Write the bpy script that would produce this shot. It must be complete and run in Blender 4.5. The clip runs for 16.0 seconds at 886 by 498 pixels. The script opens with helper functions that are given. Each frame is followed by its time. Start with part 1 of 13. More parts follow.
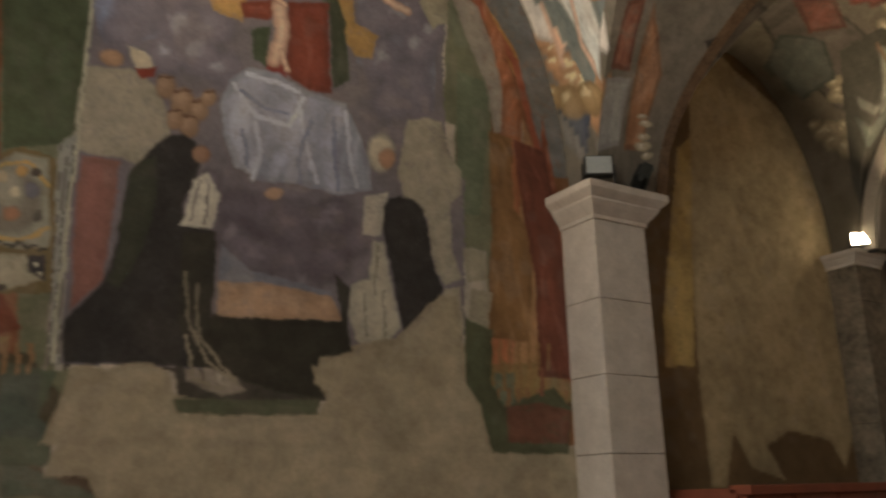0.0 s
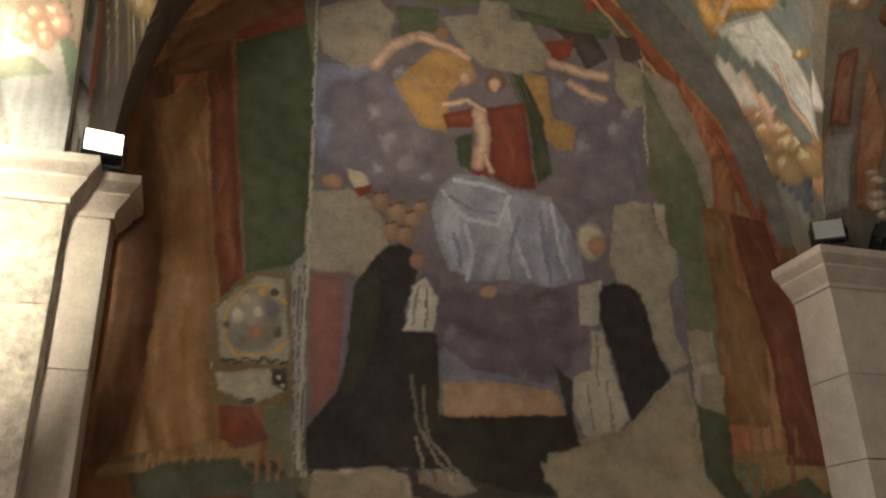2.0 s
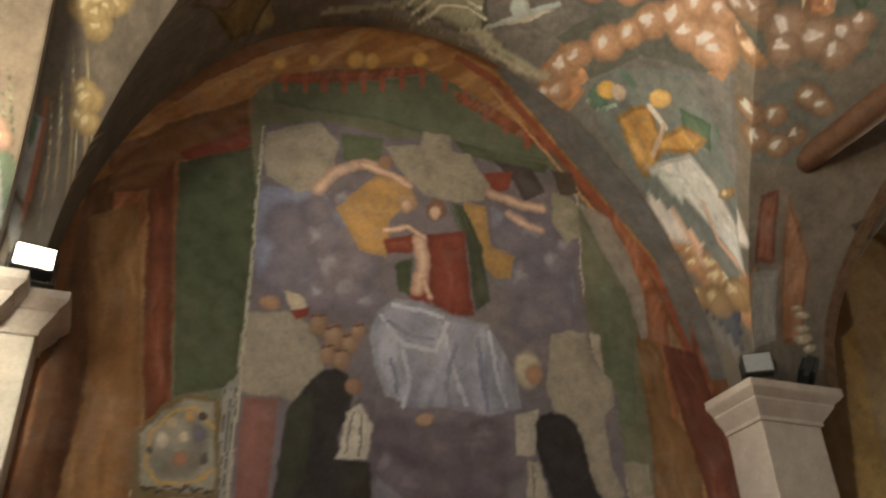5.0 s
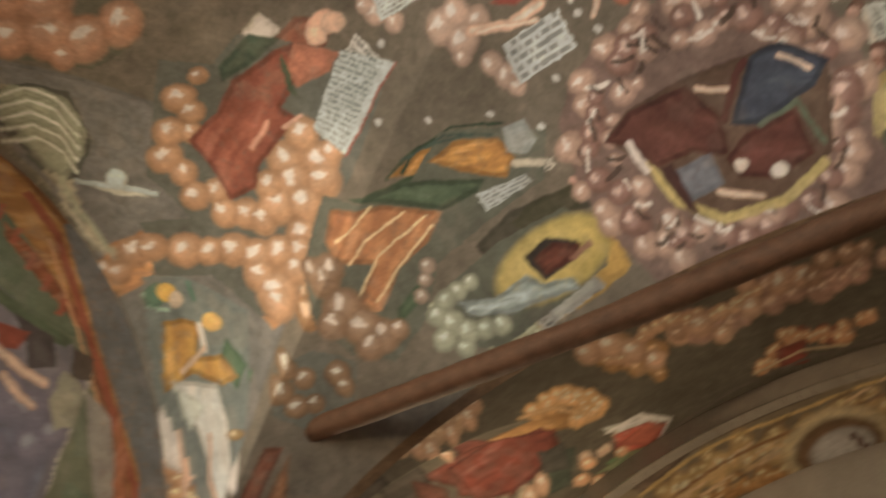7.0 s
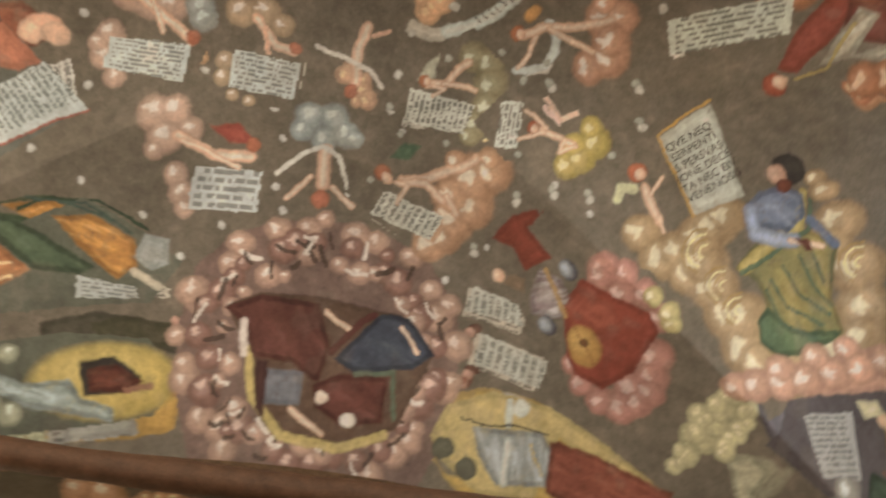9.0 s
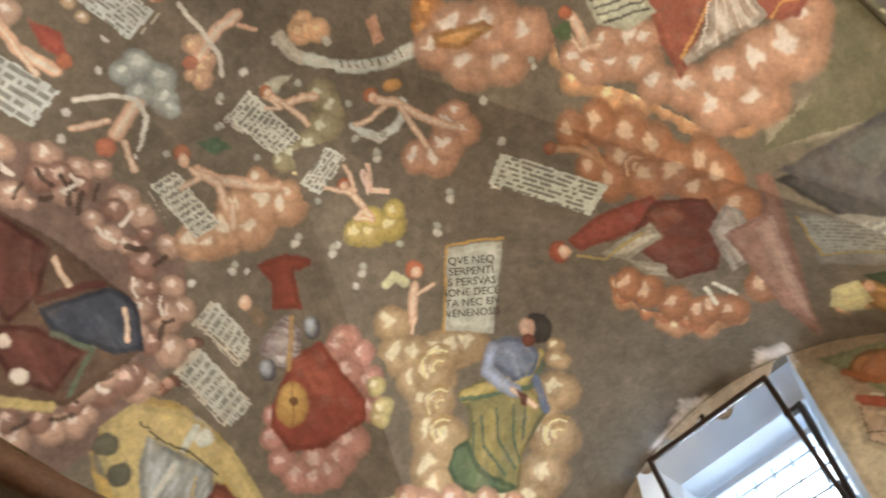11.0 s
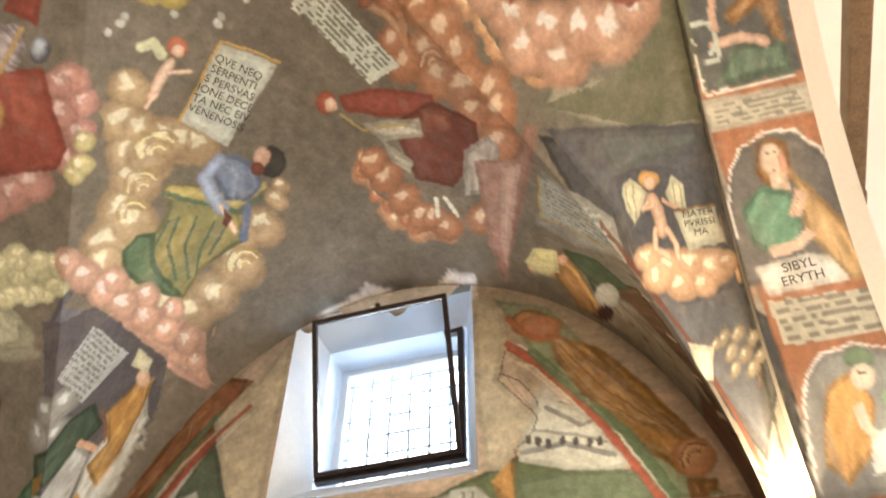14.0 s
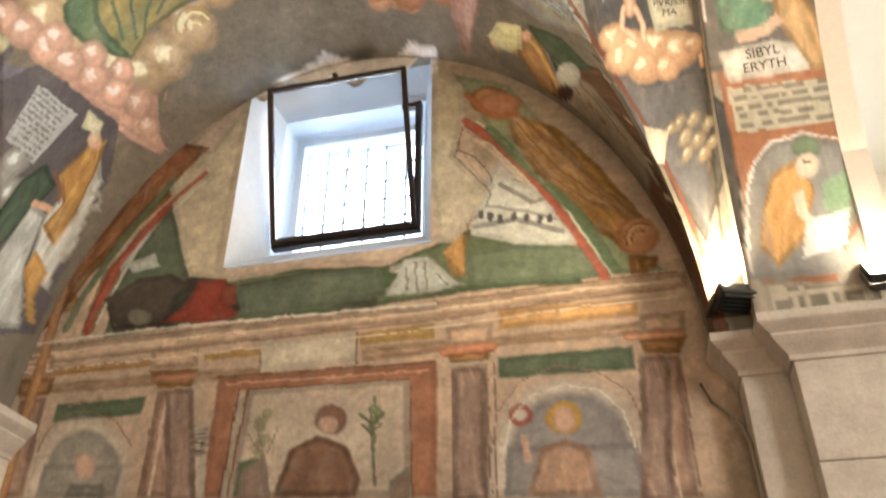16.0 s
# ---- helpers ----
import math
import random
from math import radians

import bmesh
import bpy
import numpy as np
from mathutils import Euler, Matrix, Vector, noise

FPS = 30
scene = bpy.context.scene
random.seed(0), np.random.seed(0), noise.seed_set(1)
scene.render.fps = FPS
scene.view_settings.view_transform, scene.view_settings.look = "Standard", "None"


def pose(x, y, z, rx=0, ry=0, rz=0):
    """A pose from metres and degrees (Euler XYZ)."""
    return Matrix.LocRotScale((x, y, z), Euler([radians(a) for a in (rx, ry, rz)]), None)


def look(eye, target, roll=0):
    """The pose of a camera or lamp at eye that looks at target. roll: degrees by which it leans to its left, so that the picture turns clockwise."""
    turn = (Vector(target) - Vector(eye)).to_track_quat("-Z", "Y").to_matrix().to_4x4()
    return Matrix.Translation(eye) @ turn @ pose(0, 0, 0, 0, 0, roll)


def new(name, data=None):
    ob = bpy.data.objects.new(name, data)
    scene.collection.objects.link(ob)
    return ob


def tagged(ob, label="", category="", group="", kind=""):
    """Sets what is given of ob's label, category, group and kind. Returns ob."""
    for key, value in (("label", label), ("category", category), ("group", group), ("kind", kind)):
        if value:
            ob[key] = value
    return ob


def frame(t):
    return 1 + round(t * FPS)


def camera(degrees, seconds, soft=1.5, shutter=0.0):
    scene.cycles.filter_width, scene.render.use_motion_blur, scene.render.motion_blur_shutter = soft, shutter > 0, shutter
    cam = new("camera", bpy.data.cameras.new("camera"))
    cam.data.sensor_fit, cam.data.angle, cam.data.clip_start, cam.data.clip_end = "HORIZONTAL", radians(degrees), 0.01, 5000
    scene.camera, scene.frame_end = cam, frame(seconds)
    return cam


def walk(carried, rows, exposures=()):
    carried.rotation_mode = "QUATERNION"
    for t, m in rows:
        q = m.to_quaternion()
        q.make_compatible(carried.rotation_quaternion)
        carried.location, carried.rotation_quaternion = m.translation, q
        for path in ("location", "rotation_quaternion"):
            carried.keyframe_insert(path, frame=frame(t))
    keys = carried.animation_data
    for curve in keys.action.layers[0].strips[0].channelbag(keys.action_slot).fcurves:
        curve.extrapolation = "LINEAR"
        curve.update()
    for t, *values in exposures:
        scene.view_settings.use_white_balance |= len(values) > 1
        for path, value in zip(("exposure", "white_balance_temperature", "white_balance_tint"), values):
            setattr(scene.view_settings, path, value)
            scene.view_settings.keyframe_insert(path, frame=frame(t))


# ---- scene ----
cam = camera(56.0, 16.0, soft=2.1, shutter=0.5)
PATH = [
    (0, (0.0, 0.0, 1.6), (1.028, 1.619, 2.166), -1.3),
    (0.5, (0.0, 0.0, 1.6), (0.827, 1.708, 2.231), -1.9),
    (1, (0.0, 0.0, 1.6), (0.685, 1.748, 2.288), -1.9),
    (1.5, (0.0, 0.0, 1.6), (0.586, 1.765, 2.337), -1.2),
    (2, (0.0, 0.0, 1.6), (0.539, 1.758, 2.386), -1.3),
    (2.5, (0.0, 0.0, 1.6), (0.517, 1.744, 2.431), -1.0),
    (3, (0.0, 0.0, 1.6), (0.500, 1.739, 2.453), -0.6),
    (5.5, (0.0, 0.0, 1.6), (0.764, 1.463, 2.730), -3.1),
    (6, (0.0, 0.0, 1.6), (0.939, 1.270, 2.826), -3.4),
    (6.5, (0.0, 0.0, 1.6), (1.102, 1.006, 2.932), -3.6),
    (7, (0.0, 0.0, 1.6), (1.244, 0.658, 3.021), -4.5),
    (7.5, (0.0, 0.0, 1.6), (1.270, 0.362, 3.102), -4.6),
    (8, (0.0, 0.0, 1.6), (1.226, 0.119, 3.176), -4.4),
    (8.5, (0.0, 0.0, 1.6), (1.172, -0.083, 3.218), -4.2),
    (9, (0.0, 0.0, 1.6), (1.088, -0.266, 3.257), -2.6),
    (11.5, (0.0, 0.0, 1.6), (0.657, -0.797, 3.313), -2.0),
    (12, (0.0, 0.0, 1.6), (0.562, -0.907, 3.292), -2.4),
    (12.5, (0.0, 0.0, 1.6), (0.484, -1.008, 3.258), -2.3),
    (13, (0.0, 0.0, 1.6), (0.418, -1.105, 3.214), -1.8),
    (13.5, (0.0, 0.0, 1.6), (0.377, -1.180, 3.170), -0.4),
    (14, (0.0, 0.0, 1.6), (0.374, -1.257, 3.110), 0.2),
    (14.5, (0.0, 0.0, 1.6), (0.396, -1.322, 3.047), 1.0),
    (15, (0.0, 0.0, 1.6), (0.383, -1.422, 2.954), 0.6),
    (15.5, (0.0, 0.0, 1.6), (0.366, -1.531, 2.834), -0.3),
    (16, (0.0, 0.0, 1.6), (0.366, -1.625, 2.708), -0.2),
]
walk(cam, [(t, look(eye, target, roll)) for t, eye, target, roll in PATH],
     exposures=[(0.0, -0.57), (3.0, -0.52), (5.5, -0.26), (7.0, -0.12), (9.0, 0.06), (11.5, 0.36), (13.5, 0.52), (16.0, 0.48)])

# ---- light: overcast sky, tall nave windows, one chapel window, five small floodlights, one of them unseen ----
world = bpy.data.worlds.new("sky")
scene.world = world
world.use_nodes = True
sky = world.node_tree.nodes.new("ShaderNodeTexSky")
sky.sky_type, sky.sun_disc = "NISHITA", False
sky.sun_elevation, sky.sun_rotation = radians(50), radians(180)
world.node_tree.links.new(sky.outputs[0], world.node_tree.nodes["Background"].inputs[0])
world.node_tree.nodes["Background"].inputs[1].default_value = 0.15


def lamp(name, kind, m, power, colour, size=0.1, size_y=0.1, spread=180):
    data = bpy.data.lights.new(name, kind)
    data.energy, data.color = power, colour
    data.shape, data.size, data.size_y, data.spread = "RECTANGLE", size, size_y, radians(spread)
    ob = new(name, data)
    ob.matrix_world = m
    return ob


WARM = (1.0, 0.74, 0.46)
lamp("window_daylight", "AREA", look((1.33, -4.05, 4.7), (1.3, 0, 3.9)), 18, (0.80, 0.91, 1.0), 0.95, 1.05)
for y in (-2.6, 2.6):
    lamp("nave_window_daylight", "AREA", look((-5.85, y, 4.0), (1.2, y * 0.3, 2.8)), 205, (1.0, 0.89, 0.75), 1.6, 2.6)
lamp("floodlight_lamp", "AREA", look((-0.36, 2.86, 3.25), (2.6, 2.0, 4.5)), 12, WARM, 0.11, 0.08, 84)
lamp("floodlight_lamp", "AREA", look((-0.47, -2.98, 3.28), (0.3, -2.6, 4.6)), 37, WARM, 0.11, 0.08, 160)
lamp("floodlight_lamp", "AREA", look((-1.03, -2.80, 3.32), (-1.3, 2.98, 2.8)), 38, (1.0, 0.84, 0.62), 0.11, 0.08, 20)
# no floodlight is in view here; added to brighten the west arch
lamp("floodlight_lamp", "AREA", look((-0.96, 2.82, 3.32), (-0.78, 1.6, 4.8)), 26, WARM, 0.11, 0.08, 170)
lamp("floodlight_lamp", "AREA", look((5.16, 2.88, 3.26), (4.2, 0.9, 4.4)), 25, WARM, 0.11, 0.08, 145)

# ---- numbers of the place ----
EYE = 1.6
CX, AX = 1.26, 1.66          # middle and half span of the end walls' arches
YW = 3.28                    # the end walls
AY = 3.05                    # half span of the cross arches
XW, XE = -0.55, 3.35         # west and east arch of the painted bay
SPRING = 1.52 + EYE


def arch(u, half):
    return np.sqrt(np.clip(1 - (u / half) ** 2, 0, 1))


def smooth(t):
    t = np.clip(t, 0, 1)
    return t * t * (3 - 2 * t)


def crown_x(x):
    west = 2.42 + 0.16 * np.clip((CX - x) / (CX - XW), 0, 1)
    east = 2.42 - 1.05 * np.clip((x - CX) / (XE - CX), 0, 1.4) ** 1.7
    return np.where(x < CX, west, east)


def vault_z(x, y):
    za = arch(x - CX, AX) * (2.12 + 0.3 * (1 - smooth(np.abs(y) / YW)))
    zb = arch(y, AY) * crown_x(x)
    return SPRING + np.maximum(za, zb)


def soffit_z(x, y):
    return SPRING + 2.58 * arch(y, 2.97)


def bay_z(x, y):
    return SPRING + np.maximum(arch(x - 4.32, 0.98) * 1.38, arch(y, AY) * (1.42 + 0.4 * (x - XE) / 1.95))


def far_z(x, y):
    return SPRING + 1.68 * arch(y, 2.95)


# ---- materials ----
def material(name, colour, rough=0.8, vary=0.25, scale=6.0, bump=0.2, fine=60.0, metal=0.0, attribute=""):
    """A matt surface with stains at one scale and grain at another; attribute names a painted colour layer."""
    m = bpy.data.materials.new(name)
    m.use_nodes = True
    nt = m.node_tree
    b = nt.nodes["Principled BSDF"]
    geo = nt.nodes.new("ShaderNodeNewGeometry")
    big, small = nt.nodes.new("ShaderNodeTexNoise"), nt.nodes.new("ShaderNodeTexNoise")
    for n, s, d in ((big, scale, 6.0), (small, fine, 4.0)):
        n.inputs["Scale"].default_value, n.inputs["Detail"].default_value, n.inputs["Roughness"].default_value = s, d, 0.65
        nt.links.new(geo.outputs["Position"], n.inputs["Vector"])
    total = nt.nodes.new("ShaderNodeMath")
    total.operation = "MULTIPLY_ADD"
    nt.links.new(big.outputs[0], total.inputs[0])
    total.inputs[1].default_value = 1.4
    nt.links.new(small.outputs[0], total.inputs[2])
    span = nt.nodes.new("ShaderNodeMapRange")
    span.inputs["From Min"].default_value, span.inputs["From Max"].default_value = 0.75, 1.65
    span.inputs["To Min"].default_value, span.inputs["To Max"].default_value = 1 - vary, 1 + vary
    nt.links.new(total.outputs[0], span.inputs["Value"])
    mix = nt.nodes.new("ShaderNodeMix")
    mix.data_type, mix.blend_type = "RGBA", "MULTIPLY"
    mix.inputs[0].default_value = 1
    nt.links.new(span.outputs[0], mix.inputs[7])
    if attribute:
        at = nt.nodes.new("ShaderNodeAttribute")
        at.attribute_name = attribute
        nt.links.new(at.outputs["Color"], mix.inputs[6])
    else:
        mix.inputs[6].default_value = (*colour, 1)
    nt.links.new(mix.outputs[2], b.inputs["Base Color"])
    b.inputs["Roughness"].default_value, b.inputs["Metallic"].default_value = rough, metal
    b.inputs["Specular IOR Level"].default_value = 0.3
    bp = nt.nodes.new("ShaderNodeBump")
    bp.inputs["Strength"].default_value, bp.inputs["Distance"].default_value = bump, 0.01
    nt.links.new(total.outputs[0], bp.inputs["Height"])
    nt.links.new(bp.outputs[0], b.inputs["Normal"])
    return m


def glow(name, colour, strength):
    m = bpy.data.materials.new(name)
    m.use_nodes = True
    b = m.node_tree.nodes["Principled BSDF"]
    b.inputs["Base Color"].default_value = (*colour, 1)
    b.inputs["Emission Color"].default_value = (*colour, 1)
    b.inputs["Emission Strength"].default_value = strength
    return m


FRESCO = material("fresco", (0.3, 0.27, 0.22), 0.86, 0.22, 5.0, 0.16, 55.0, attribute="paint")
PLASTER = material("old_plaster", (0.34, 0.31, 0.26), 0.9, 0.25, 3.0, 0.25)
GREYPLASTER = material("grey_plaster", (0.40, 0.37, 0.31), 0.9, 0.16, 2.5, 0.15)
WHITE = material("whitewash", (0.80, 0.77, 0.70), 0.85, 0.08, 2.0, 0.15)
STONE = material("limestone", (0.60, 0.57, 0.52), 0.8, 0.20, 9.0, 0.22, 70.0)
# strong mottling puts the shading of the tool marks into the colour
TOOLED = material("tooled_limestone", (0.58, 0.55, 0.48), 0.85, 0.5, 14.0, 1.6, 26.0)
# darker than the other plasters, with strong mottling
DARK_MOTTLED = material("dark_mottled_plaster", (0.20, 0.175, 0.135), 0.9, 0.7, 7.0, 0.4, 30.0)
FLOOR = material("terracotta_floor", (0.28, 0.16, 0.11), 0.7, 0.25, 4.0, 0.1)
WOOD = material("dark_wood", (0.105, 0.058, 0.035), 0.6, 0.5, 12.0, 0.35, 80.0)
OAK = material("old_rafter", (0.16, 0.10, 0.055), 0.7, 0.4, 10.0, 0.4, 80.0)
REDWOOD = material("red_wood", (0.22, 0.07, 0.04), 0.5, 0.25, 6.0, 0.1)
IRON = material("dark_iron", (0.035, 0.025, 0.022), 0.5, 0.3, 20.0, 0.15, 90.0)
GRILLE = material("grey_iron", (0.50, 0.56, 0.62), 0.5, 0.2, 20.0, 0.1, 90.0, metal=0.4)
# the blue of the window daylight is put into this limewash colour
REVEAL = material("daylight_blue_limewash", (0.72, 0.80, 0.90), 0.85, 0.10, 4.0, 0.2)
HOUSING = material("black_housing", (0.03, 0.035, 0.035), 0.4, 0.2, 20.0, 0.05)
LENS = material("grey_lens", (0.35, 0.40, 0.42), 0.15, 0.1, 20.0, 0.0)
LENS_DARK = material("teal_lens", (0.03, 0.07, 0.08), 0.15, 0.1, 20.0, 0.0)
LIT = glow("lit_lens", (1.0, 0.86, 0.66), 14.0)
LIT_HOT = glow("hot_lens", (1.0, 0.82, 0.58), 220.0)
LIT_SIDE = glow("side_lens", (1.0, 0.80, 0.52), 60.0)
CABLE = material("grey_cable", (0.35, 0.32, 0.27), 0.5, 0.1, 30.0, 0.0)
INK = material("ink", (0.05, 0.045, 0.04), 0.9, 0.2, 30.0, 0.0)
GLASS = bpy.data.materials.new("window_glass")
GLASS.use_nodes = True
GLASS.node_tree.nodes["Principled BSDF"].inputs["Transmission Weight"].default_value = 1.0
GLASS.node_tree.nodes["Principled BSDF"].inputs["Roughness"].default_value = 0.06
GLASS.node_tree.nodes["Principled BSDF"].inputs["IOR"].default_value = 1.08


# ---- mesh helpers ----
def part(name, bm, mat, parent=None, label=""):
    me = bpy.data.meshes.new(name)
    bm.to_mesh(me)
    bm.free()
    me.materials.append(mat)
    ob = new(name, me)
    if parent:
        ob.parent = parent
    if label:
        ob["label"] = label
    return ob


def thing(name, label, category, group="", kind=""):
    return tagged(new(name), label, category, group, kind)


def block(x0, x1, y0, y1, z0, z1, bevel=0.006, bm=None):
    bm = bm or bmesh.new()
    got = bmesh.ops.create_cube(bm, size=1)["verts"]
    for v in got:
        v.co = Vector(((x0 + x1) / 2 + v.co.x * abs(x1 - x0), (y0 + y1) / 2 + v.co.y * abs(y1 - y0), (z0 + z1) / 2 + v.co.z * (z1 - z0)))
    if bevel:
        es = list({e for v in got for e in v.link_edges})
        bmesh.ops.bevel(bm, geom=es, offset=bevel, segments=2, affect="EDGES", profile=0.6)
    return bm


def loft(profile, x0, x1, y0, y1):
    """A moulded capital: rings of (overhang, height) round a rectangle, each overhang told for all four sides."""
    bm = bmesh.new()
    rings = []
    for o, z in profile:
        rings.append([bm.verts.new(c) for c in ((x0 - o, y0 - o, z), (x1 + o, y0 - o, z), (x1 + o, y1 + o, z), (x0 - o, y1 + o, z))])
    for a, b in zip(rings, rings[1:]):
        for i in range(4):
            bm.faces.new((a[i], a[(i + 1) % 4], b[(i + 1) % 4], b[i]))
    bm.faces.new(rings[0][::-1])
    bm.faces.new(rings[-1])
    return bm


def tube(points, radius, sides=10, wobble=0.0):
    bm = bmesh.new()
    pts = [Vector(p) for p in points]
    rings = []
    for i, p in enumerate(pts):
        d = (pts[min(i + 1, len(pts) - 1)] - pts[max(i - 1, 0)]).normalized()
        a = d.cross(Vector((0, 0, 1)) if abs(d.z) < 0.9 else Vector((1, 0, 0))).normalized()
        b = d.cross(a)
        r = radius * (1 + wobble * noise.noise(p * 3))
        rings.append([bm.verts.new(p + r * (1 + wobble * 0.6 * noise.noise(p * 9 + Vector((k, 0, 0)))) * (a * math.cos(k * math.tau / sides) + b * math.sin(k * math.tau / sides))) for k in range(sides)])
    for u, v in zip(rings, rings[1:]):
        for k in range(sides):
            f = bm.faces.new((u[k], u[(k + 1) % sides], v[(k + 1) % sides], v[k]))
            f.smooth = True
    bm.faces.new(rings[0][::-1])
    bm.faces.new(rings[-1])
    bmesh.ops.recalc_face_normals(bm, faces=bm.faces)
    return bm


# ---- painted surfaces: a colour for every vertex, laid on shape by shape ----
rng = np.random.default_rng(7)
TABLE = rng.random((256, 256))


def value_noise(uv, scale, shift=0.0):
    p = uv * scale + shift
    i = np.floor(p).astype(int)
    f = p - i
    f = f * f * (3 - 2 * f)
    a, b = i[:, 0] % 256, i[:, 1] % 256
    c, d = (a + 1) % 256, (b + 1) % 256
    return (TABLE[a, b] * (1 - f[:, 0]) + TABLE[c, b] * f[:, 0]) * (1 - f[:, 1]) + (TABLE[a, d] * (1 - f[:, 0]) + TABLE[c, d] * f[:, 0]) * f[:, 1]


class Painted:
    """All vertices that share one chart: plan for vaults, elevation for walls."""

    def __init__(self):
        self.uv, self.meshes, self.count, self.level = [], [], 0, []

    def add(self, me, uv, level=None):
        """level: how flat the surface lies in the chart, 1 where chart and surface agree."""
        self.meshes.append((me, self.count, len(uv)))
        self.level.append(np.ones(len(uv)) if level is None else level)
        self.uv.append(uv)
        self.count += len(uv)

    def begin(self, base):
        uv = np.concatenate(self.uv)
        shake = np.stack([0.5 * value_noise(uv, 9, s) + 0.9 * value_noise(uv, 22, s + 3.1) + 0.7 * value_noise(uv, 60, s + 8.7) for s in (0.0, 37.2)], 1) - 1.05
        self.true, self.uv = uv, uv + (0.008 if base[0] > 0.4 else 0.011) * shake * np.concatenate(self.level)[:, None]
        self.flat = np.concatenate(self.level)
        self.order = np.argsort(self.uv[:, 0])
        self.sorted = self.uv[self.order, 0]
        self.col = np.empty((len(uv), 3))
        self.col[:] = base
        self.base = base

    def near(self, lo, hi):
        a, b = np.searchsorted(self.sorted, (lo[0], hi[0]))
        i = self.order[a:b]
        v = self.uv[i, 1]
        return i[(v >= lo[1]) & (v <= hi[1])]

    def finish(self):
        uv, col = self.true, self.col
        stain = value_noise(uv, 2.3, 11.0) * 0.45 + value_noise(uv, 7.0, 5.0) * 0.25 + value_noise(uv, 19.0, 15.0) * 0.30
        col = col * (0.70 + 0.60 * stain)[:, None]
        faded = np.clip(value_noise(uv, 3.7, 77.0) * value_noise(uv, 17.0, 21.0) * 2.2 - 0.75, 0, 0.35)[:, None]
        col = col * (1 - faded) + faded * (0.55 * np.array((0.33, 0.30, 0.26)) * np.clip(col.mean(1) / 0.2, 0.15, 1)[:, None] + 0.6 * col)
        grain = value_noise(uv, 41.0, 3.0) * 0.55 + value_noise(uv, 97.0, 33.0) * 0.45
        k = 0.12 if self is NORTH else 0.38
        col = col * (1 - 0.5 * k + k * grain)[:, None]
        for me, start, n in self.meshes:
            layer = me.color_attributes.new("paint", "FLOAT_COLOR", "POINT")
            rgba = np.ones((n, 4), np.float32)
            rgba[:, :3] = np.clip(col[start:start + n], 0.01, 0.85)
            layer.data.foreach_set("color", rgba.ravel())


def inside(p, pts):
    q = np.asarray(pts)
    hit = np.zeros(len(p), bool)
    for (x0, y0), (x1, y1) in zip(q, np.roll(q, -1, 0)):
        if y0 != y1:
            hit ^= ((p[:, 1] < y0) != (p[:, 1] < y1)) & (p[:, 0] < (x1 - x0) * (p[:, 1] - y0) / (y1 - y0) + x0)
    return hit


def within(canvas, pts):
    q = np.asarray(pts)
    i = canvas.near(q.min(0), q.max(0))
    return i[inside(canvas.uv[i], q)]


def local(p, c, a, b):
    m = np.array([[a[0], b[0]], [a[1], b[1]]])
    if abs(np.linalg.det(m)) < 1e-7:
        m = m + np.eye(2) * 1e-3
    return (p - np.asarray(c)) @ np.linalg.inv(m).T


def depth(p, pts):
    """Distance of points from the outline of a shape."""
    q = np.asarray(pts)
    best = np.full(len(p), 9.0)
    for u, v in zip(q, np.roll(q, -1, 0)):
        e = v - u
        t = np.clip(((p - u) @ e) / max(e @ e, 1e-9), 0, 1)
        best = np.minimum(best, np.hypot(*(p - u - t[:, None] * e).T))
    return best


def lay(canvas, i, paint, d, line=0.80):
    """Brush paint on: thin at the outline, drawn round with a darker contour, worn through in places."""
    if len(i) == 0:
        return
    flat = canvas.flat[i]
    w = np.minimum(0.016 * flat, 0.45 * d.max()) + 1e-5
    contour = 1 - (1 - line) * (0.4 if canvas is NORTH else 1.0) * smooth(1.6 - np.abs(d / w - 0.9)) * (d.max() > 0.02)
    lighter = np.mean(paint) > canvas.col[i].mean()
    worn = 1 - (0.35 if lighter else 0.06) * np.clip(value_noise(canvas.true[i], 26, 61.0) * value_noise(canvas.true[i], 71, 15.0) * 2.4 - 0.72, 0, 1)
    cover = (smooth(0.25 + d / w) * worn)[:, None]
    canvas.col[i] = canvas.col[i] * (1 - cover) + paint * contour[:, None] * cover


def poly(canvas, colour, pts):
    i = within(canvas, pts)
    p = canvas.uv[i]
    g = 0.6 * value_noise(p, 11, 2.0) + 0.4 * value_noise(p, 34, 2.0)
    lay(canvas, i, np.asarray(colour) * (0.84 + 0.32 * g)[:, None], depth(p, pts), 0.80)


def folds(canvas, colour, dark, c, a, b, pts):
    """Drapery: soft folds that run along one direction, with thin lit ridges."""
    i = within(canvas, pts)
    if len(i) == 0:
        return
    s = local(canvas.uv[i], c, a, b)
    bend = s[:, 0] + 0.9 * value_noise(s, 0.35, 4.0) + 0.10 * s[:, 1]
    w = 0.6 * value_noise(np.stack([bend * 1.3, s[:, 1] * 0.30], 1), 1.0, 31.0) + 0.4 * value_noise(np.stack([bend * 3.4, s[:, 1] * 0.42], 1), 1.0, 57.0)
    w = smooth((w - 0.2) / 0.6)
    ridge = smooth((w - 0.72) / 0.28)
    light = np.asarray(colour) * 1.05 + (0.10 * ridge * np.asarray(colour).max())[:, None]
    mid = 0.35 * np.asarray(colour) + 0.65 * np.asarray(dark)
    lay(canvas, i, mid * (1 - w)[:, None] + light * w[:, None], depth(canvas.uv[i], pts), 0.62)


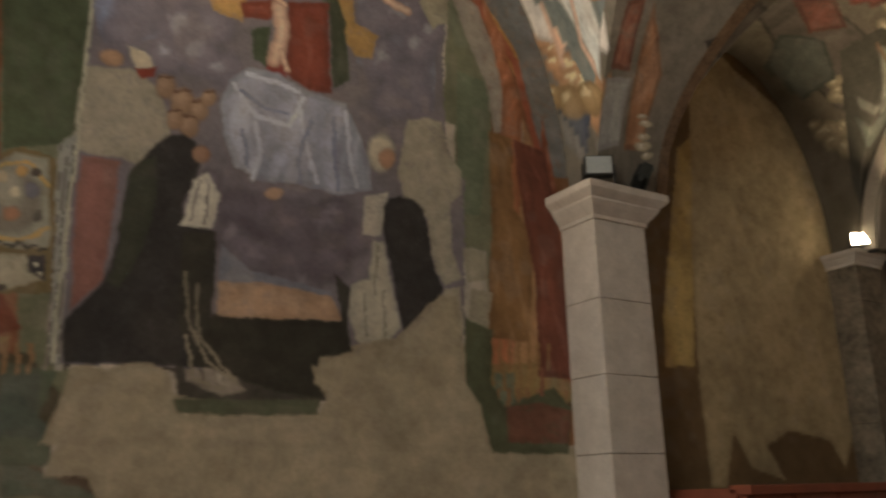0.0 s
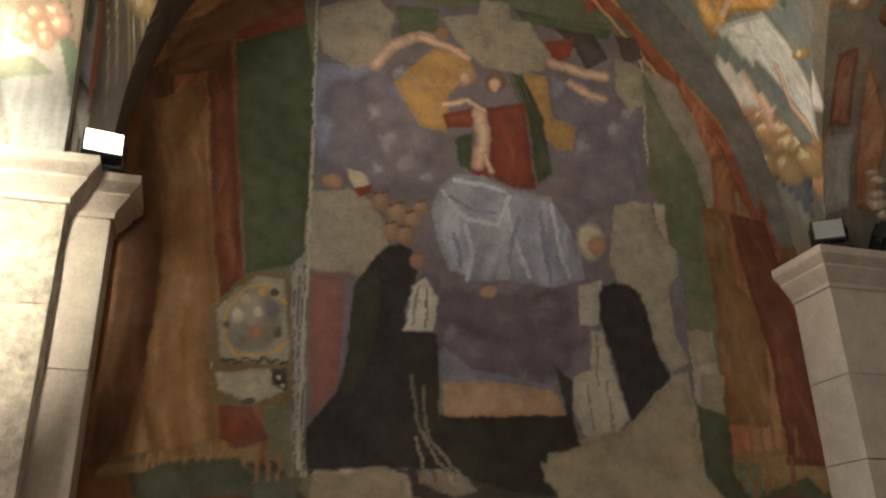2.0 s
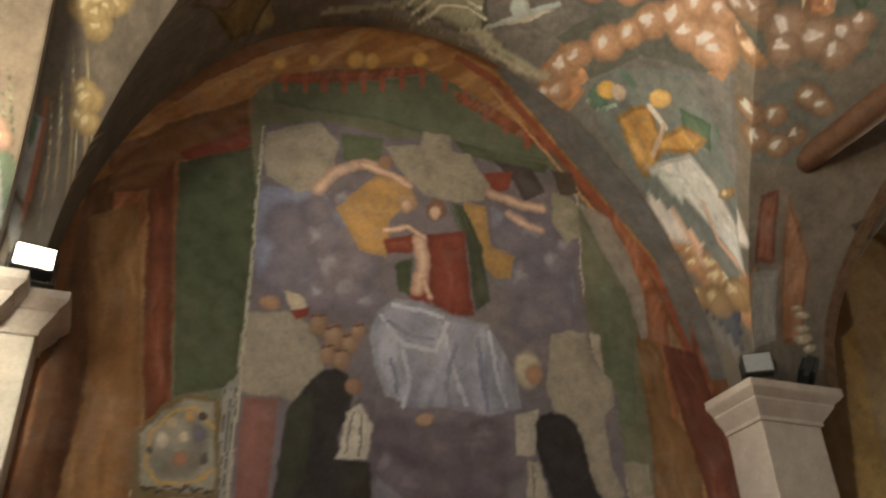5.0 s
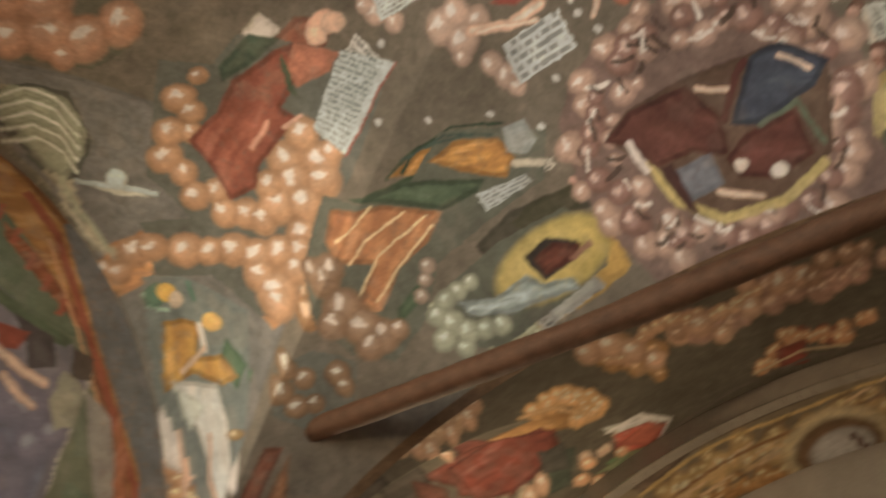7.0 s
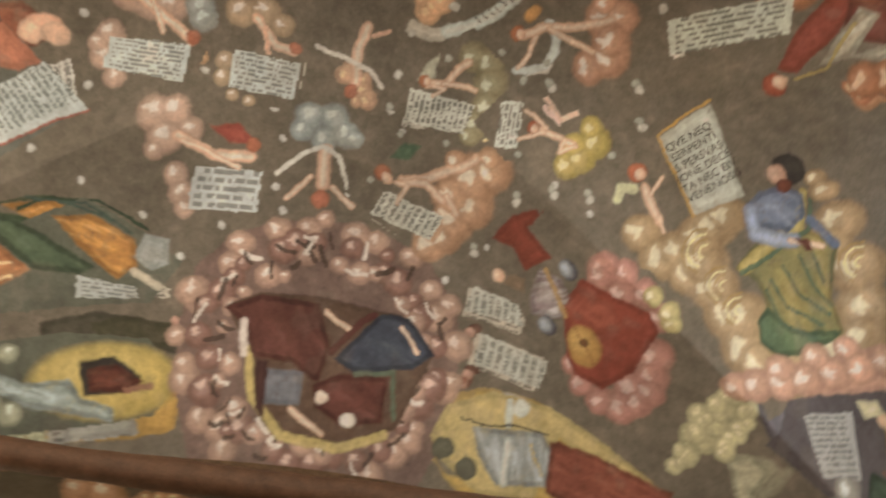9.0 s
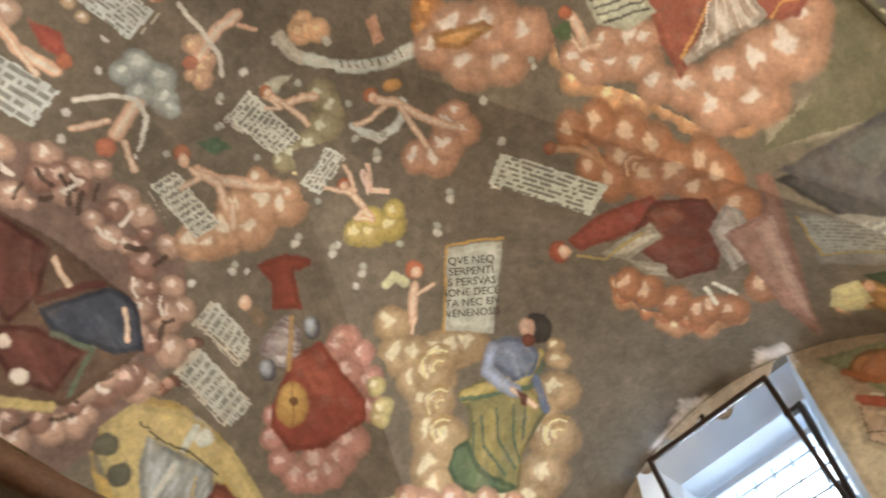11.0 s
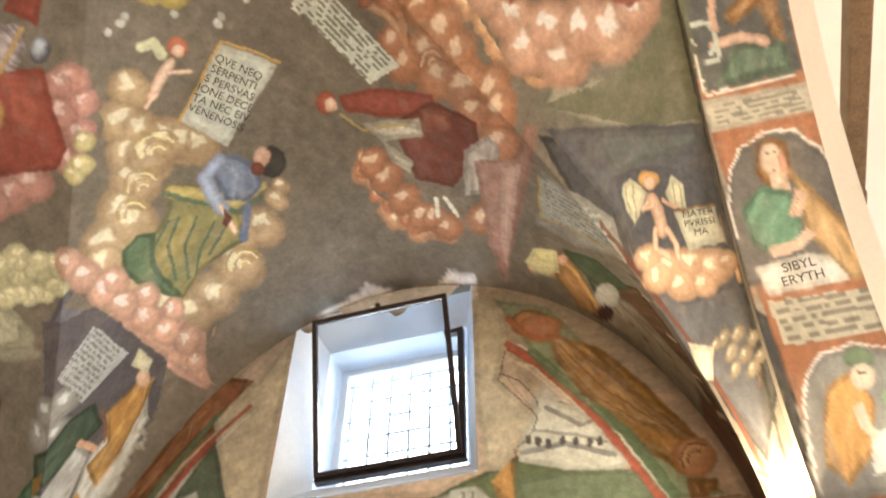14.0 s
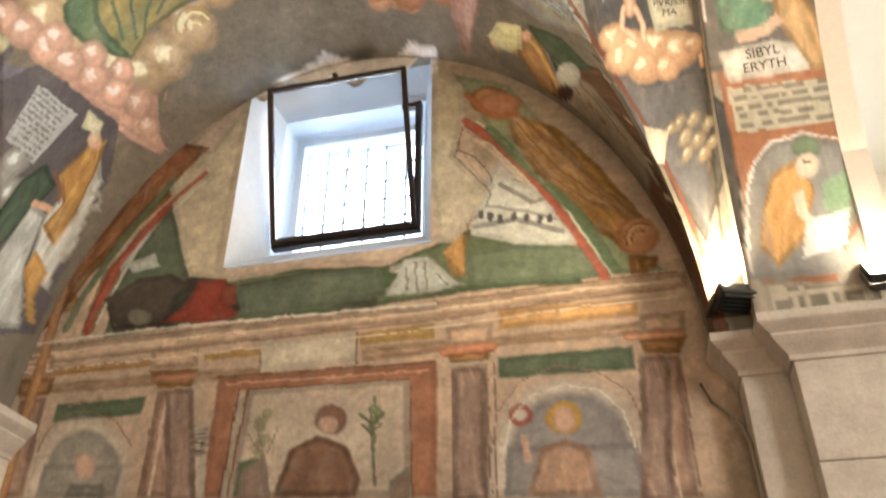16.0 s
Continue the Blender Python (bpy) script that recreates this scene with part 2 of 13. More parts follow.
def disc(canvas, colour, c, a, b, light=None, soft=0.22, strength=1.0, rim=0.80):
    r = np.hypot(a, b)
    i = canvas.near(np.subtract(c, r), np.add(c, r))
    s = local(canvas.uv[i], c, a, b)
    d = np.hypot(s[:, 0], s[:, 1])
    i, s, d = i[d < 1], s[d < 1], d[d < 1]
    k = smooth(1.05 - np.hypot(s[:, 0] + 0.22, s[:, 1] + 0.26))[:, None] * 0.8
    light = np.asarray(light if light else np.asarray(colour) * 1.18)
    paint = (np.asarray(colour) * (1 - k) + light * k) * (1 - (1 - rim) * smooth((d - 0.55) / 0.35))[:, None]
    cover = smooth((1 - d) / (max(soft, 0.4) if canvas is NORTH else soft))[:, None] * strength
    canvas.col[i] = canvas.col[i] * (1 - cover) + paint * cover


def lumps(canvas, colour, light, heads):
    """Cloud heads (centre, two axes): one broad body, rounded heads over it, and ragged lit crowns."""
    wall = canvas is NORTH
    for c, a, b in heads:
        disc(canvas, colour * 0.80, c, a * 1.12, b * 1.12, tuple(colour * 0.86), 0.22, 0.9, 0.9)
    for c, a, b in heads:
        tone = 0.90 + 0.2 * rng.random()
        disc(canvas, colour * tone, c, a * 0.92, b * 0.92, tuple((0.8 * colour + 0.2 * light) * tone), 0.8 if wall else 0.25, 0.55 if wall else 0.9, 0.88 if wall else 0.78)
        if wall and rng.random() < 0.6:
            continue
        for k in range(4):
            turn = 6.3 * rng.random()
            u, v = a * math.cos(turn) + b * math.sin(turn), (b * math.cos(turn) - a * math.sin(turn))
            p = c - (0.14 + 0.26 * rng.random()) * (a + b) * 0.8 + 0.26 * (rng.random() - 0.5) * (a - b)
            disc(canvas, light, p, u * (0.28 + 0.24 * rng.random()), v * (0.13 + 0.12 * rng.random()), tuple(light), 0.5, 0.3 if wall else 0.85, 1.0)


def puffs(canvas, colour, light, a, b, n, pts):
    """A bank of cloud along a line, its heads strewn by chance."""
    q = np.asarray(pts)
    a, b, colour, light = (np.asarray(v) for v in (a, b, colour, light))
    run = np.concatenate([[0], np.cumsum(np.hypot(*np.diff(q, axis=0).T))])
    size = 0.5 * (np.hypot(*a) + np.hypot(*b))
    n = int(n * 1.25)
    heads = []
    for k in range(n):
        t = run[-1] * (k + 0.5 + 0.6 * (rng.random() - 0.5)) / n
        c = np.array([np.interp(t, run, q[:, 0]), np.interp(t, run, q[:, 1])]) + (rng.random(2) - 0.5) * size * 1.25
        s = 0.55 + 0.5 * rng.random()
        heads.append((c, a * s, b * s))
    lumps(canvas, colour, light, heads)


def cloud(canvas, colour, light, a, b, spots):
    """Cloud heads at their own places: (u, v, size in units of the axes a and b)."""
    a, b, colour, light = (np.asarray(v) for v in (a, b, colour, light))
    lumps(canvas, colour, light, [(np.array((u, v)), a * s, b * s) for u, v, s in spots])


def stroke(canvas, colour, width, pts, light=None):
    """A brush stroke along a line, lighter along its middle where light is given."""
    q = np.asarray(pts)
    i = canvas.near(q.min(0) - width, q.max(0) + width)
    if len(i) == 0:
        return
    p = canvas.uv[i]
    best = np.full(len(p), 9.0)
    for u, v in zip(q, q[1:]):
        e = v - u
        t = np.clip(((p - u) @ e) / max(e @ e, 1e-9), 0, 1)
        best = np.minimum(best, np.hypot(*(p - u - t[:, None] * e).T))
    d = best / width
    i, d = i[d < 1], d[d < 1]
    k = smooth(1 - d * 1.5)[:, None]
    paint = np.asarray(colour) * (1 - 0.3 * smooth((d - 0.5) / 0.5))[:, None]
    paint = paint * (1 - k) + k * np.asarray(light if light else colour)
    cover = (smooth((1 - d) / 0.35) * (0.8 + 0.2 * value_noise(canvas.true[i], 40, 7.0)))[:, None]
    canvas.col[i] = canvas.col[i] * (1 - cover) + paint * cover


def ground(canvas, colour, pts):
    """Plain ground laid before the figures of a passage."""
    i = within(canvas, pts)
    canvas.col[i] = canvas.base if colour is None else colour


def tablet(canvas, colour, ink, rows, pts):
    """A painted tablet whose lines of writing are too worn to read: plain bars."""
    i = within(canvas, pts)
    q = np.asarray(pts)
    s = local(canvas.true[i], q[0], 0.5 * (q[1] - q[0] + q[2] - q[3]), 0.5 * (q[3] - q[0] + q[2] - q[1]))
    rows = int(rows * 1.4)
    line = s[:, 1] * rows
    k = np.floor(line)
    word = TABLE[(np.floor(s[:, 0] * 4.2 * max(4, rows) + k * 17.3)).astype(int) % 256, k.astype(int) % 256]
    dark = (line - k > 0.24) & (line - k < 0.8) & (word > 0.36) & (s[:, 0] > 0.06) & (s[:, 0] < 0.94)
    canvas.col[i] = np.where(dark[:, None], np.asarray(ink) * 0.55 + 0.3 * np.asarray(colour), np.asarray(colour))


def grid_mesh(name, P, keep, mat):
    """A mesh from a grid of places P[i, j, 3]; keep marks its vertices. Returns it and the vertices used."""
    n, m = P.shape[:2]
    idx = np.arange(n * m).reshape(n, m)
    q = np.stack([idx[:-1, :-1], idx[1:, :-1], idx[1:, 1:], idx[:-1, 1:]], -1).reshape(-1, 4)
    q = q[keep.reshape(-1)[q].all(1)]
    used = np.unique(q)
    remap = np.zeros(n * m, np.int32)
    remap[used] = np.arange(len(used))
    q = remap[q].astype(np.int32)
    me = bpy.data.meshes.new(name)
    me.vertices.add(len(used))
    me.vertices.foreach_set("co", P.reshape(-1, 3)[used].astype(np.float32).ravel())
    me.loops.add(q.size)
    me.loops.foreach_set("vertex_index", q.ravel())
    me.polygons.add(len(q))
    me.polygons.foreach_set("loop_start", np.arange(0, q.size, 4, dtype=np.int32))
    me.polygons.foreach_set("use_smooth", np.ones(len(q), bool))
    me.materials.append(mat)
    me.update(calc_edges=True)
    return me, used


def flatness(Z, xs, ys):
    gx, gy = np.gradient(Z, xs, ys)
    return (1 / np.sqrt(1 + gx ** 2 + gy ** 2)).ravel()


def spread(lo, hi, step):
    return np.linspace(lo, hi, max(2, int(round((hi - lo) / step)) + 1))


VAULT, NORTH, SOUTH = Painted(), Painted(), Painted()
STEP = 0.0075


def bowed(half, step, rise):
    n = int(0.5 * math.pi * 0.5 * (half + rise) * 2 / step)
    return half * np.sin(np.linspace(-0.5, 0.5, n) * math.pi)


def uneven(X, Y):
    """Hand-laid plaster: the surface sways by a few millimetres."""
    uv = np.stack([X.ravel(), Y.ravel()], 1)
    return (0.018 * (value_noise(uv, 1.7, 5.0) - 0.5) + 0.006 * (value_noise(uv, 7.0, 9.0) - 0.5)).reshape(X.shape)


# the vault over the painted bay
xs = np.unique(np.concatenate([spread(XW, CX - AX + 0.002, STEP), CX + bowed(AX, STEP, 2.2), spread(CX + AX - 0.002, XE, STEP)]))
ys = np.unique(np.concatenate([spread(-YW, -AY, 0.03), bowed(AY, STEP, 2.0), spread(AY, YW, 0.03)]))
X, Y = np.meshgrid(xs, ys, indexing="ij")
me, used = grid_mesh("ceiling", np.stack([X, Y, vault_z(X, Y) + uneven(X, Y)], -1), np.ones(X.shape, bool), FRESCO)
VAULT.add(me, np.stack([X.ravel(), Y.ravel()], 1)[used], flatness(vault_z(X, Y), xs, ys)[used])
tagged(new("ceiling", me), "groin vault frescoed with clouds and robed figures", "ceiling", kind="structure")

# painted undersides: west arch, the next bay, the far arch
for name, x0, x1, fn, step, label in (
        ("trim_arch_west", -1.0, XW, soffit_z, 0.0105, "underside of the west arch, painted with framed panels"),
        ("ceiling_east_bay", XE + 0.004, 5.3, bay_z, 0.018, "frescoed vault of the narrow east bay, dimness put into its colours"),
        ("trim_arch_far", 5.3, 6.35, far_z, 0.022, "underside of the far arch, painted with roundels")):
    half = {"trim_arch_west": 2.97, "ceiling_east_bay": AY, "trim_arch_far": 2.95}[name]
    xs = spread(x0, x1, step) if name != "ceiling_east_bay" else np.unique(np.concatenate([4.32 + bowed(0.97, step, 1.2), [x0, x1]]))
    ys = bowed(half, step, 2.0)
    if name == "ceiling_east_bay":
        ys = np.unique(np.concatenate([spread(-YW, -AY, 0.04), ys, spread(AY, YW, 0.04)]))
    X, Y = np.meshgrid(xs, ys, indexing="ij")
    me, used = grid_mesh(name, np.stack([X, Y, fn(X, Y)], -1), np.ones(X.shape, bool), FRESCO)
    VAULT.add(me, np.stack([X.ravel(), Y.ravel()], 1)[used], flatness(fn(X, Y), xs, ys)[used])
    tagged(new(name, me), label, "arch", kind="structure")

# the narrow step between the west arch and the vault
edge = np.linspace(-0.5, 0.5, 180) * math.pi
rise = SPRING + 2.58 * np.cos(edge)
step_pts = np.stack([np.stack([np.full(180, XW + 0.003), h * np.sin(edge), rise + lift], -1) for h, lift in ((2.962, -0.004), (3.01, 0.0), (3.06, 0.012))])
me, used = grid_mesh("trim_arch_step", step_pts, np.ones(step_pts.shape[:2], bool), GREYPLASTER)
tagged(new("trim_arch_step", me), "narrow plastered step beside the west arch", "arch", kind="structure")

# end walls: a painted skin on a thick wall
OPEN = (0.80, 1.895, 3.89, 5.10)
for canvas, sign, name in ((NORTH, 1, "wall_north"), (SOUTH, -1, "wall_south")):
    xs, zs = spread(-0.5, 3.36, 0.0085), spread(1.35, 5.36, 0.0085)
    if sign < 0:
        xs = np.unique(np.concatenate([xs, OPEN[:2]]))
    X, Z = np.meshgrid(xs, zs, indexing="ij")
    keep = Z < SPRING + 2.16 * arch(X - CX, AX) + 0.06
    if sign < 0:
        ragged = 0.03 * np.sin(9 * X) + 0.05 * np.sin(23 * X + 1)
        keep &= ~((X > OPEN[0]) & (X < OPEN[1]) & (Z > OPEN[2]) & (Z < OPEN[3] + ragged))
    sway = uneven(X, Z) * 0.5
    me, used = grid_mesh(name, np.stack([X, sign * (YW + sway), Z], -1), keep, FRESCO)
    canvas.add(me, np.stack([X.ravel(), Z.ravel()], 1)[used])
    wall = tagged(new(name, me), "frescoed end wall with patches of lost plaster" if sign > 0 else "end wall painted with columns, niches and a lunette", "wall", kind="structure")

X, Z = np.meshgrid(spread(3.18, 5.32, 0.016), spread(1.2, 4.62, 0.016), indexing="ij")
me, used = grid_mesh("wall_north_bay", np.stack([X, YW + 0.012 + 0.5 * uneven(X, Z), Z], -1), np.ones(X.shape, bool), FRESCO)
NORTH.add(me, np.stack([X.ravel() + 4.0, Z.ravel()], 1)[used])
tagged(new("wall_north_bay", me), "east bay wall, bare grey plaster ringed by brown remains of fresco", "wall", kind="structure")

VAULT.begin((0.185, 0.175, 0.150))
NORTH.begin((0.20, 0.22, 0.15))
SOUTH.begin((0.42, 0.36, 0.29))
u, v = NORTH.true[:, 0], NORTH.true[:, 1]
rim = ((u - CX) / AX) ** 2 + ((v - SPRING) / 2.14) ** 2
drape = (0.26, 0.13, 0.062)
NORTH.col[((v > SPRING) & (rim > 0.80)) | (u > 2.42) | (u < 0.12)] = drape
NORTH.col[u > 5] = (0.17, 0.115, 0.06)
soff = (VAULT.true[:, 0] < XW)
VAULT.col[soff] = (0.36, 0.33, 0.28)
# the east bay's dimness is put into a darker ground colour
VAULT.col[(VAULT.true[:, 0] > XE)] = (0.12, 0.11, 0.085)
VAULT.col[(VAULT.true[:, 0] > 5.3)] = (0.26, 0.22, 0.15)

# ---- the paintings, shape by shape ----
poly(NORTH, (0.142, 0.109, 0.079), [(0.356, 1.987), (0.252, 1.963), (0.291, 1.621), (0.616, 1.614), (0.476, 1.892)])
poly(NORTH, (0.502, 0.465, 0.398), [(0.478, 2.074), (0.886, 2.088), (0.906, 1.947), (1.437, 1.947), (1.474, 2.038), (1.458, 2.158), (1.817, 2.284), (2.001, 2.460), (2.231, 2.625), (2.232, 2.207), (2.268, 1.891), (2.394, 1.789), (2.889, 1.834), (2.939, 1.568), (0.655, 1.613), (0.571, 1.686), (0.405, 1.697), (0.434, 1.852)])
poly(NORTH, (0.147, 0.178, 0.140), [(0.274, 1.772), (0.441, 1.697), (0.635, 1.614), (0.291, 1.621)])
poly(NORTH, (0.095, 0.082, 0.060), [(0.893, 1.990), (1.513, 2.064), (1.437, 1.947), (0.896, 1.936)])
poly(NORTH, (0.095, 0.082, 0.060), [(2.072, 1.585), (2.196, 1.649), (2.354, 1.640), (2.367, 1.579)])
poly(NORTH, (0.178, 0.197, 0.143), [(2.176, 2.477), (2.358, 2.439), (2.364, 1.841), (2.270, 1.943), (2.200, 2.205)])
folds(NORTH, (0.391, 0.236, 0.103), (0.240, 0.154, 0.071), (-0.104, 2.788), (0.074, -0.000), (0.003, -0.080), [(-0.237, 4.057), (-0.049, 4.063), (0.094, 2.441), (0.193, 2.143), (-0.181, 2.072), (-0.248, 2.070), (-0.171, 2.650), (-0.248, 3.400)])
folds(NORTH, (0.249, 0.131, 0.075), (0.145, 0.078, 0.047), (-0.276, 2.942), (0.065, -0.008), (-0.003, -0.072), [(-0.296, 3.919), (-0.234, 4.025), (-0.248, 3.400), (-0.181, 2.649), (-0.231, 2.086), (-0.330, 2.045), (-0.325, 2.638), (-0.322, 2.922), (-0.316, 3.308)])
folds(NORTH, (0.331, 0.159, 0.079), (0.193, 0.095, 0.048), (0.047, 3.312), (0.052, 0.005), (0.004, -0.060), [(-0.093, 3.990), (0.025, 3.949), (0.090, 3.449), (0.153, 2.820), (0.074, 2.669), (0.014, 3.164)])
folds(NORTH, (0.449, 0.257, 0.112), (0.329, 0.134, 0.077), (-0.005, 4.092), (0.041, -0.079), (-0.064, -0.056), [(-0.258, 4.249), (-0.088, 4.355), (0.340, 4.452), (0.311, 4.202), (0.147, 4.036), (0.030, 3.887), (-0.178, 3.727), (-0.292, 3.889)])
poly(NORTH, (0.307, 0.149, 0.087), [(0.088, 2.396), (0.261, 2.371), (0.302, 2.084), (0.200, 2.057), (0.103, 2.224)])
poly(NORTH, (0.717, 0.459, 0.320), [(0.040, 4.080), (0.120, 4.047), (0.203, 3.982), (0.311, 3.938), (0.210, 3.872), (0.073, 3.990)])
poly(NORTH, (0.210, 0.155, 0.097), [(-0.301, 2.108), (-0.113, 2.154), (-0.081, 2.050), (-0.292, 2.045)])
folds(NORTH, (0.296, 0.240, 0.108), (0.418, 0.250, 0.126), (-0.038, 2.107), (0.032, 0.001), (0.003, -0.032), [(-0.317, 2.088), (0.254, 2.176), (0.257, 2.124), (-0.311, 2.045)])
poly(NORTH, (0.239, 0.218, 0.212), [(0.439, 4.222), (0.920, 4.363), (2.010, 4.437), (2.181, 4.425), (2.149, 3.987), (2.098, 3.446), (2.162, 2.829), (2.146, 2.101), (0.416, 2.062), (0.394, 2.892), (0.397, 3.795)])
folds(NORTH, (0.083, 0.076, 0.061), (0.054, 0.051, 0.043), (1.047, 2.200), (0.025, -0.085), (-0.092, -0.029), [(0.439, 2.108), (0.622, 2.266), (0.997, 2.338), (1.243, 2.318), (1.552, 2.338), (1.617, 2.186), (1.431, 2.124), (1.230, 2.080), (0.441, 2.062)])
folds(NORTH, (0.284, 0.256, 0.215), (0.135, 0.123, 0.107), (0.908, 2.163), (0.032, 0.010), (0.009, -0.029), [(0.759, 2.249), (0.924, 2.300), (0.992, 2.123), (1.015, 2.075), (0.852, 2.072)])
poly(NORTH, (0.657, 0.608, 0.525), [(0.396, 3.251), (0.495, 3.291), (0.608, 3.326), (0.726, 3.207), (0.758, 3.060), (0.729, 2.937), (0.643, 2.885), (0.508, 2.916), (0.402, 2.931)])
poly(NORTH, (0.657, 0.608, 0.525), [(2.181, 4.425), (2.098, 3.446), (2.174, 3.424), (2.162, 2.829), (2.099, 2.810), (1.952, 2.924), (2.048, 3.195), (2.040, 3.731), (2.077, 4.153)])
poly(NORTH, (0.657, 0.608, 0.525), [(0.452, 2.063), (0.483, 2.093), (0.626, 2.088), (0.760, 2.100), (0.852, 2.072)])
poly(NORTH, (0.416, 0.402, 0.361), [(0.399, 2.945), (0.409, 2.062), (0.431, 2.062), (0.423, 2.946)])
poly(NORTH, (0.297, 0.280, 0.248), [(0.356, 2.940), (0.375, 2.061), (0.388, 2.061), (0.370, 2.941)])
poly(NORTH, (0.505, 0.482, 0.428), [(0.424, 2.947), (0.432, 2.062), (0.443, 2.062), (0.436, 2.947)])
poly(NORTH, (0.465, 0.447, 0.380), [(0.414, 4.157), (0.395, 3.494), (0.387, 2.944), (0.415, 2.945), (0.426, 3.496), (0.447, 4.160)])
poly(NORTH, (0.505, 0.482, 0.428), [(2.183, 2.775), (2.345, 2.781), (2.340, 2.385), (2.226, 2.405), (2.152, 2.448)])
puffs(NORTH, (0.397, 0.248, 0.194), (0.523, 0.353, 0.278), (0.057, 0.009), (-0.010, -0.058), 8, [(2.285, 4.301), (2.459, 3.966)])
poly(NORTH, (0.180, 0.226, 0.157), [(2.189, 3.752), (2.417, 3.717), (2.320, 2.955), (2.180, 2.943), (2.181, 3.362)])
folds(NORTH, (0.294, 0.148, 0.076), (0.170, 0.080, 0.046), (2.506, 3.220), (0.116, -0.005), (-0.038, -0.112), [(2.085, 4.491), (2.290, 4.454), (2.526, 4.158), (2.698, 3.756), (2.805, 3.274), (2.836, 2.822), (2.868, 2.168), (2.701, 2.114), (2.298, 2.158), (2.344, 2.568), (2.390, 2.961), (2.406, 3.615), (2.251, 4.184)])
folds(NORTH, (0.379, 0.240, 0.108), (0.235, 0.140, 0.058), (2.517, 2.655), (0.093, -0.002), (-0.026, -0.083), [(2.460, 3.207), (2.644, 3.226), (2.654, 2.586), (2.623, 2.167), (2.332, 2.159), (2.400, 2.707)])
folds(NORTH, (0.296, 0.240, 0.108), (0.418, 0.250, 0.126), (2.593, 2.213), (0.049, 0.001), (-0.009, -0.040), [(2.333, 2.270), (2.871, 2.302), (2.869, 2.148), (2.322, 2.135)])
folds(NORTH, (0.147, 0.185, 0.126), (0.189, 0.236, 0.162), (1.166, 4.604), (0.123, -0.019), (-0.044, -0.162), [(0.408, 4.623), (0.974, 4.793), (1.377, 4.986), (1.658, 4.757), (2.085, 4.532), (1.968, 4.470), (1.441, 4.461), (0.986, 4.512), (0.625, 4.480), (0.431, 4.469)])
folds(NORTH, (0.541, 0.307, 0.112), (0.304, 0.131, 0.058), (0.871, 4.376), (0.056, -0.074), (-0.068, -0.085), [(-0.384, 3.855), (-0.286, 4.010), (-0.180, 4.176), (0.111, 4.551), (0.386, 4.817), (0.890, 5.187), (1.306, 5.234), (1.747, 5.101), (2.182, 4.731), (2.519, 4.305), (2.782, 3.794), (2.646, 3.680), (2.356, 4.244), (2.018, 4.617), (1.589, 4.841), (1.237, 4.991), (0.781, 4.825), (0.433, 4.653), (0.268, 4.401), (-0.054, 4.018), (-0.230, 3.749), (-0.309, 3.530)])
folds(NORTH, (0.408, 0.143, 0.083), (0.215, 0.084, 0.049), (0.797, 4.780), (0.043, 0.005), (-0.005, -0.059), [(0.431, 4.672), (0.781, 4.825), (1.237, 4.991), (1.307, 4.959), (0.974, 4.793), (0.552, 4.637), (0.408, 4.623)])
folds(NORTH, (0.409, 0.164, 0.084), (0.215, 0.084, 0.049), (1.740, 4.707), (0.039, -0.025), (-0.034, -0.057), [(1.412, 4.866), (1.661, 4.822), (2.054, 4.607), (2.085, 4.532), (1.797, 4.632), (1.446, 4.779)])
puffs(NORTH, (0.850, 0.559, 0.178), (0.850, 0.708, 0.314), (0.057, 0.022), (0.000, -0.073), 4, [(0.327, 4.700), (1.306, 5.108)])
poly(NORTH, (0.758, 0.478, 0.347), [(-0.002, 4.134), (0.080, 4.093), (0.193, 4.011), (0.301, 3.961), (0.178, 3.942), (0.038, 4.047)])
folds(NORTH, (0.331, 0.159, 0.079), (0.216, 0.096, 0.050), (-0.005, 4.114), (0.041, -0.034), (-0.025, -0.055), [(-0.286, 4.010), (0.005, 4.239), (0.311, 4.491), (0.312, 4.271), (0.069, 4.157), (-0.137, 3.960), (-0.230, 3.749)])
poly(NORTH, (0.514, 0.386, 0.160), [(7.842, 3.658), (8.002, 3.770), (7.792, 2.274), (7.551, 2.260), (7.573, 2.552)])
poly(NORTH, (0.459, 0.377, 0.230), [(8.025, 4.376), (8.305, 4.508), (8.504, 4.390), (8.952, 4.198), (9.248, 4.023), (9.431, 3.469), (9.471, 3.054), (9.527, 2.575), (9.585, 2.037), (9.358, 2.086), (9.099, 1.705), (8.965, 1.878), (8.581, 1.934), (8.357, 1.837), (8.489, 1.641), (8.193, 1.707), (8.066, 1.904), (7.956, 1.609), (7.825, 1.611), (7.821, 1.924), (7.816, 2.308), (7.885, 3.072), (7.955, 3.528)])
poly(VAULT, (0.219, 0.232, 0.237), [(0.753, 3.255), (1.206, 3.208), (1.671, 3.277), (2.105, 3.275), (2.516, 3.276), (2.786, 3.276), (2.896, 3.276), (2.916, 3.131), (2.726, 2.636), (2.429, 2.112), (2.262, 1.913), (0.795, 2.798)])
folds(VAULT, (0.400, 0.404, 0.317), (0.162, 0.163, 0.141), (1.426, 3.277), (0.055, -0.001), (-0.094, -0.001), [(0.609, 3.126), (0.915, 3.157), (1.420, 3.205), (1.766, 3.237), (1.992, 3.153), (1.923, 3.252), (1.598, 3.276), (1.070, 3.215)])
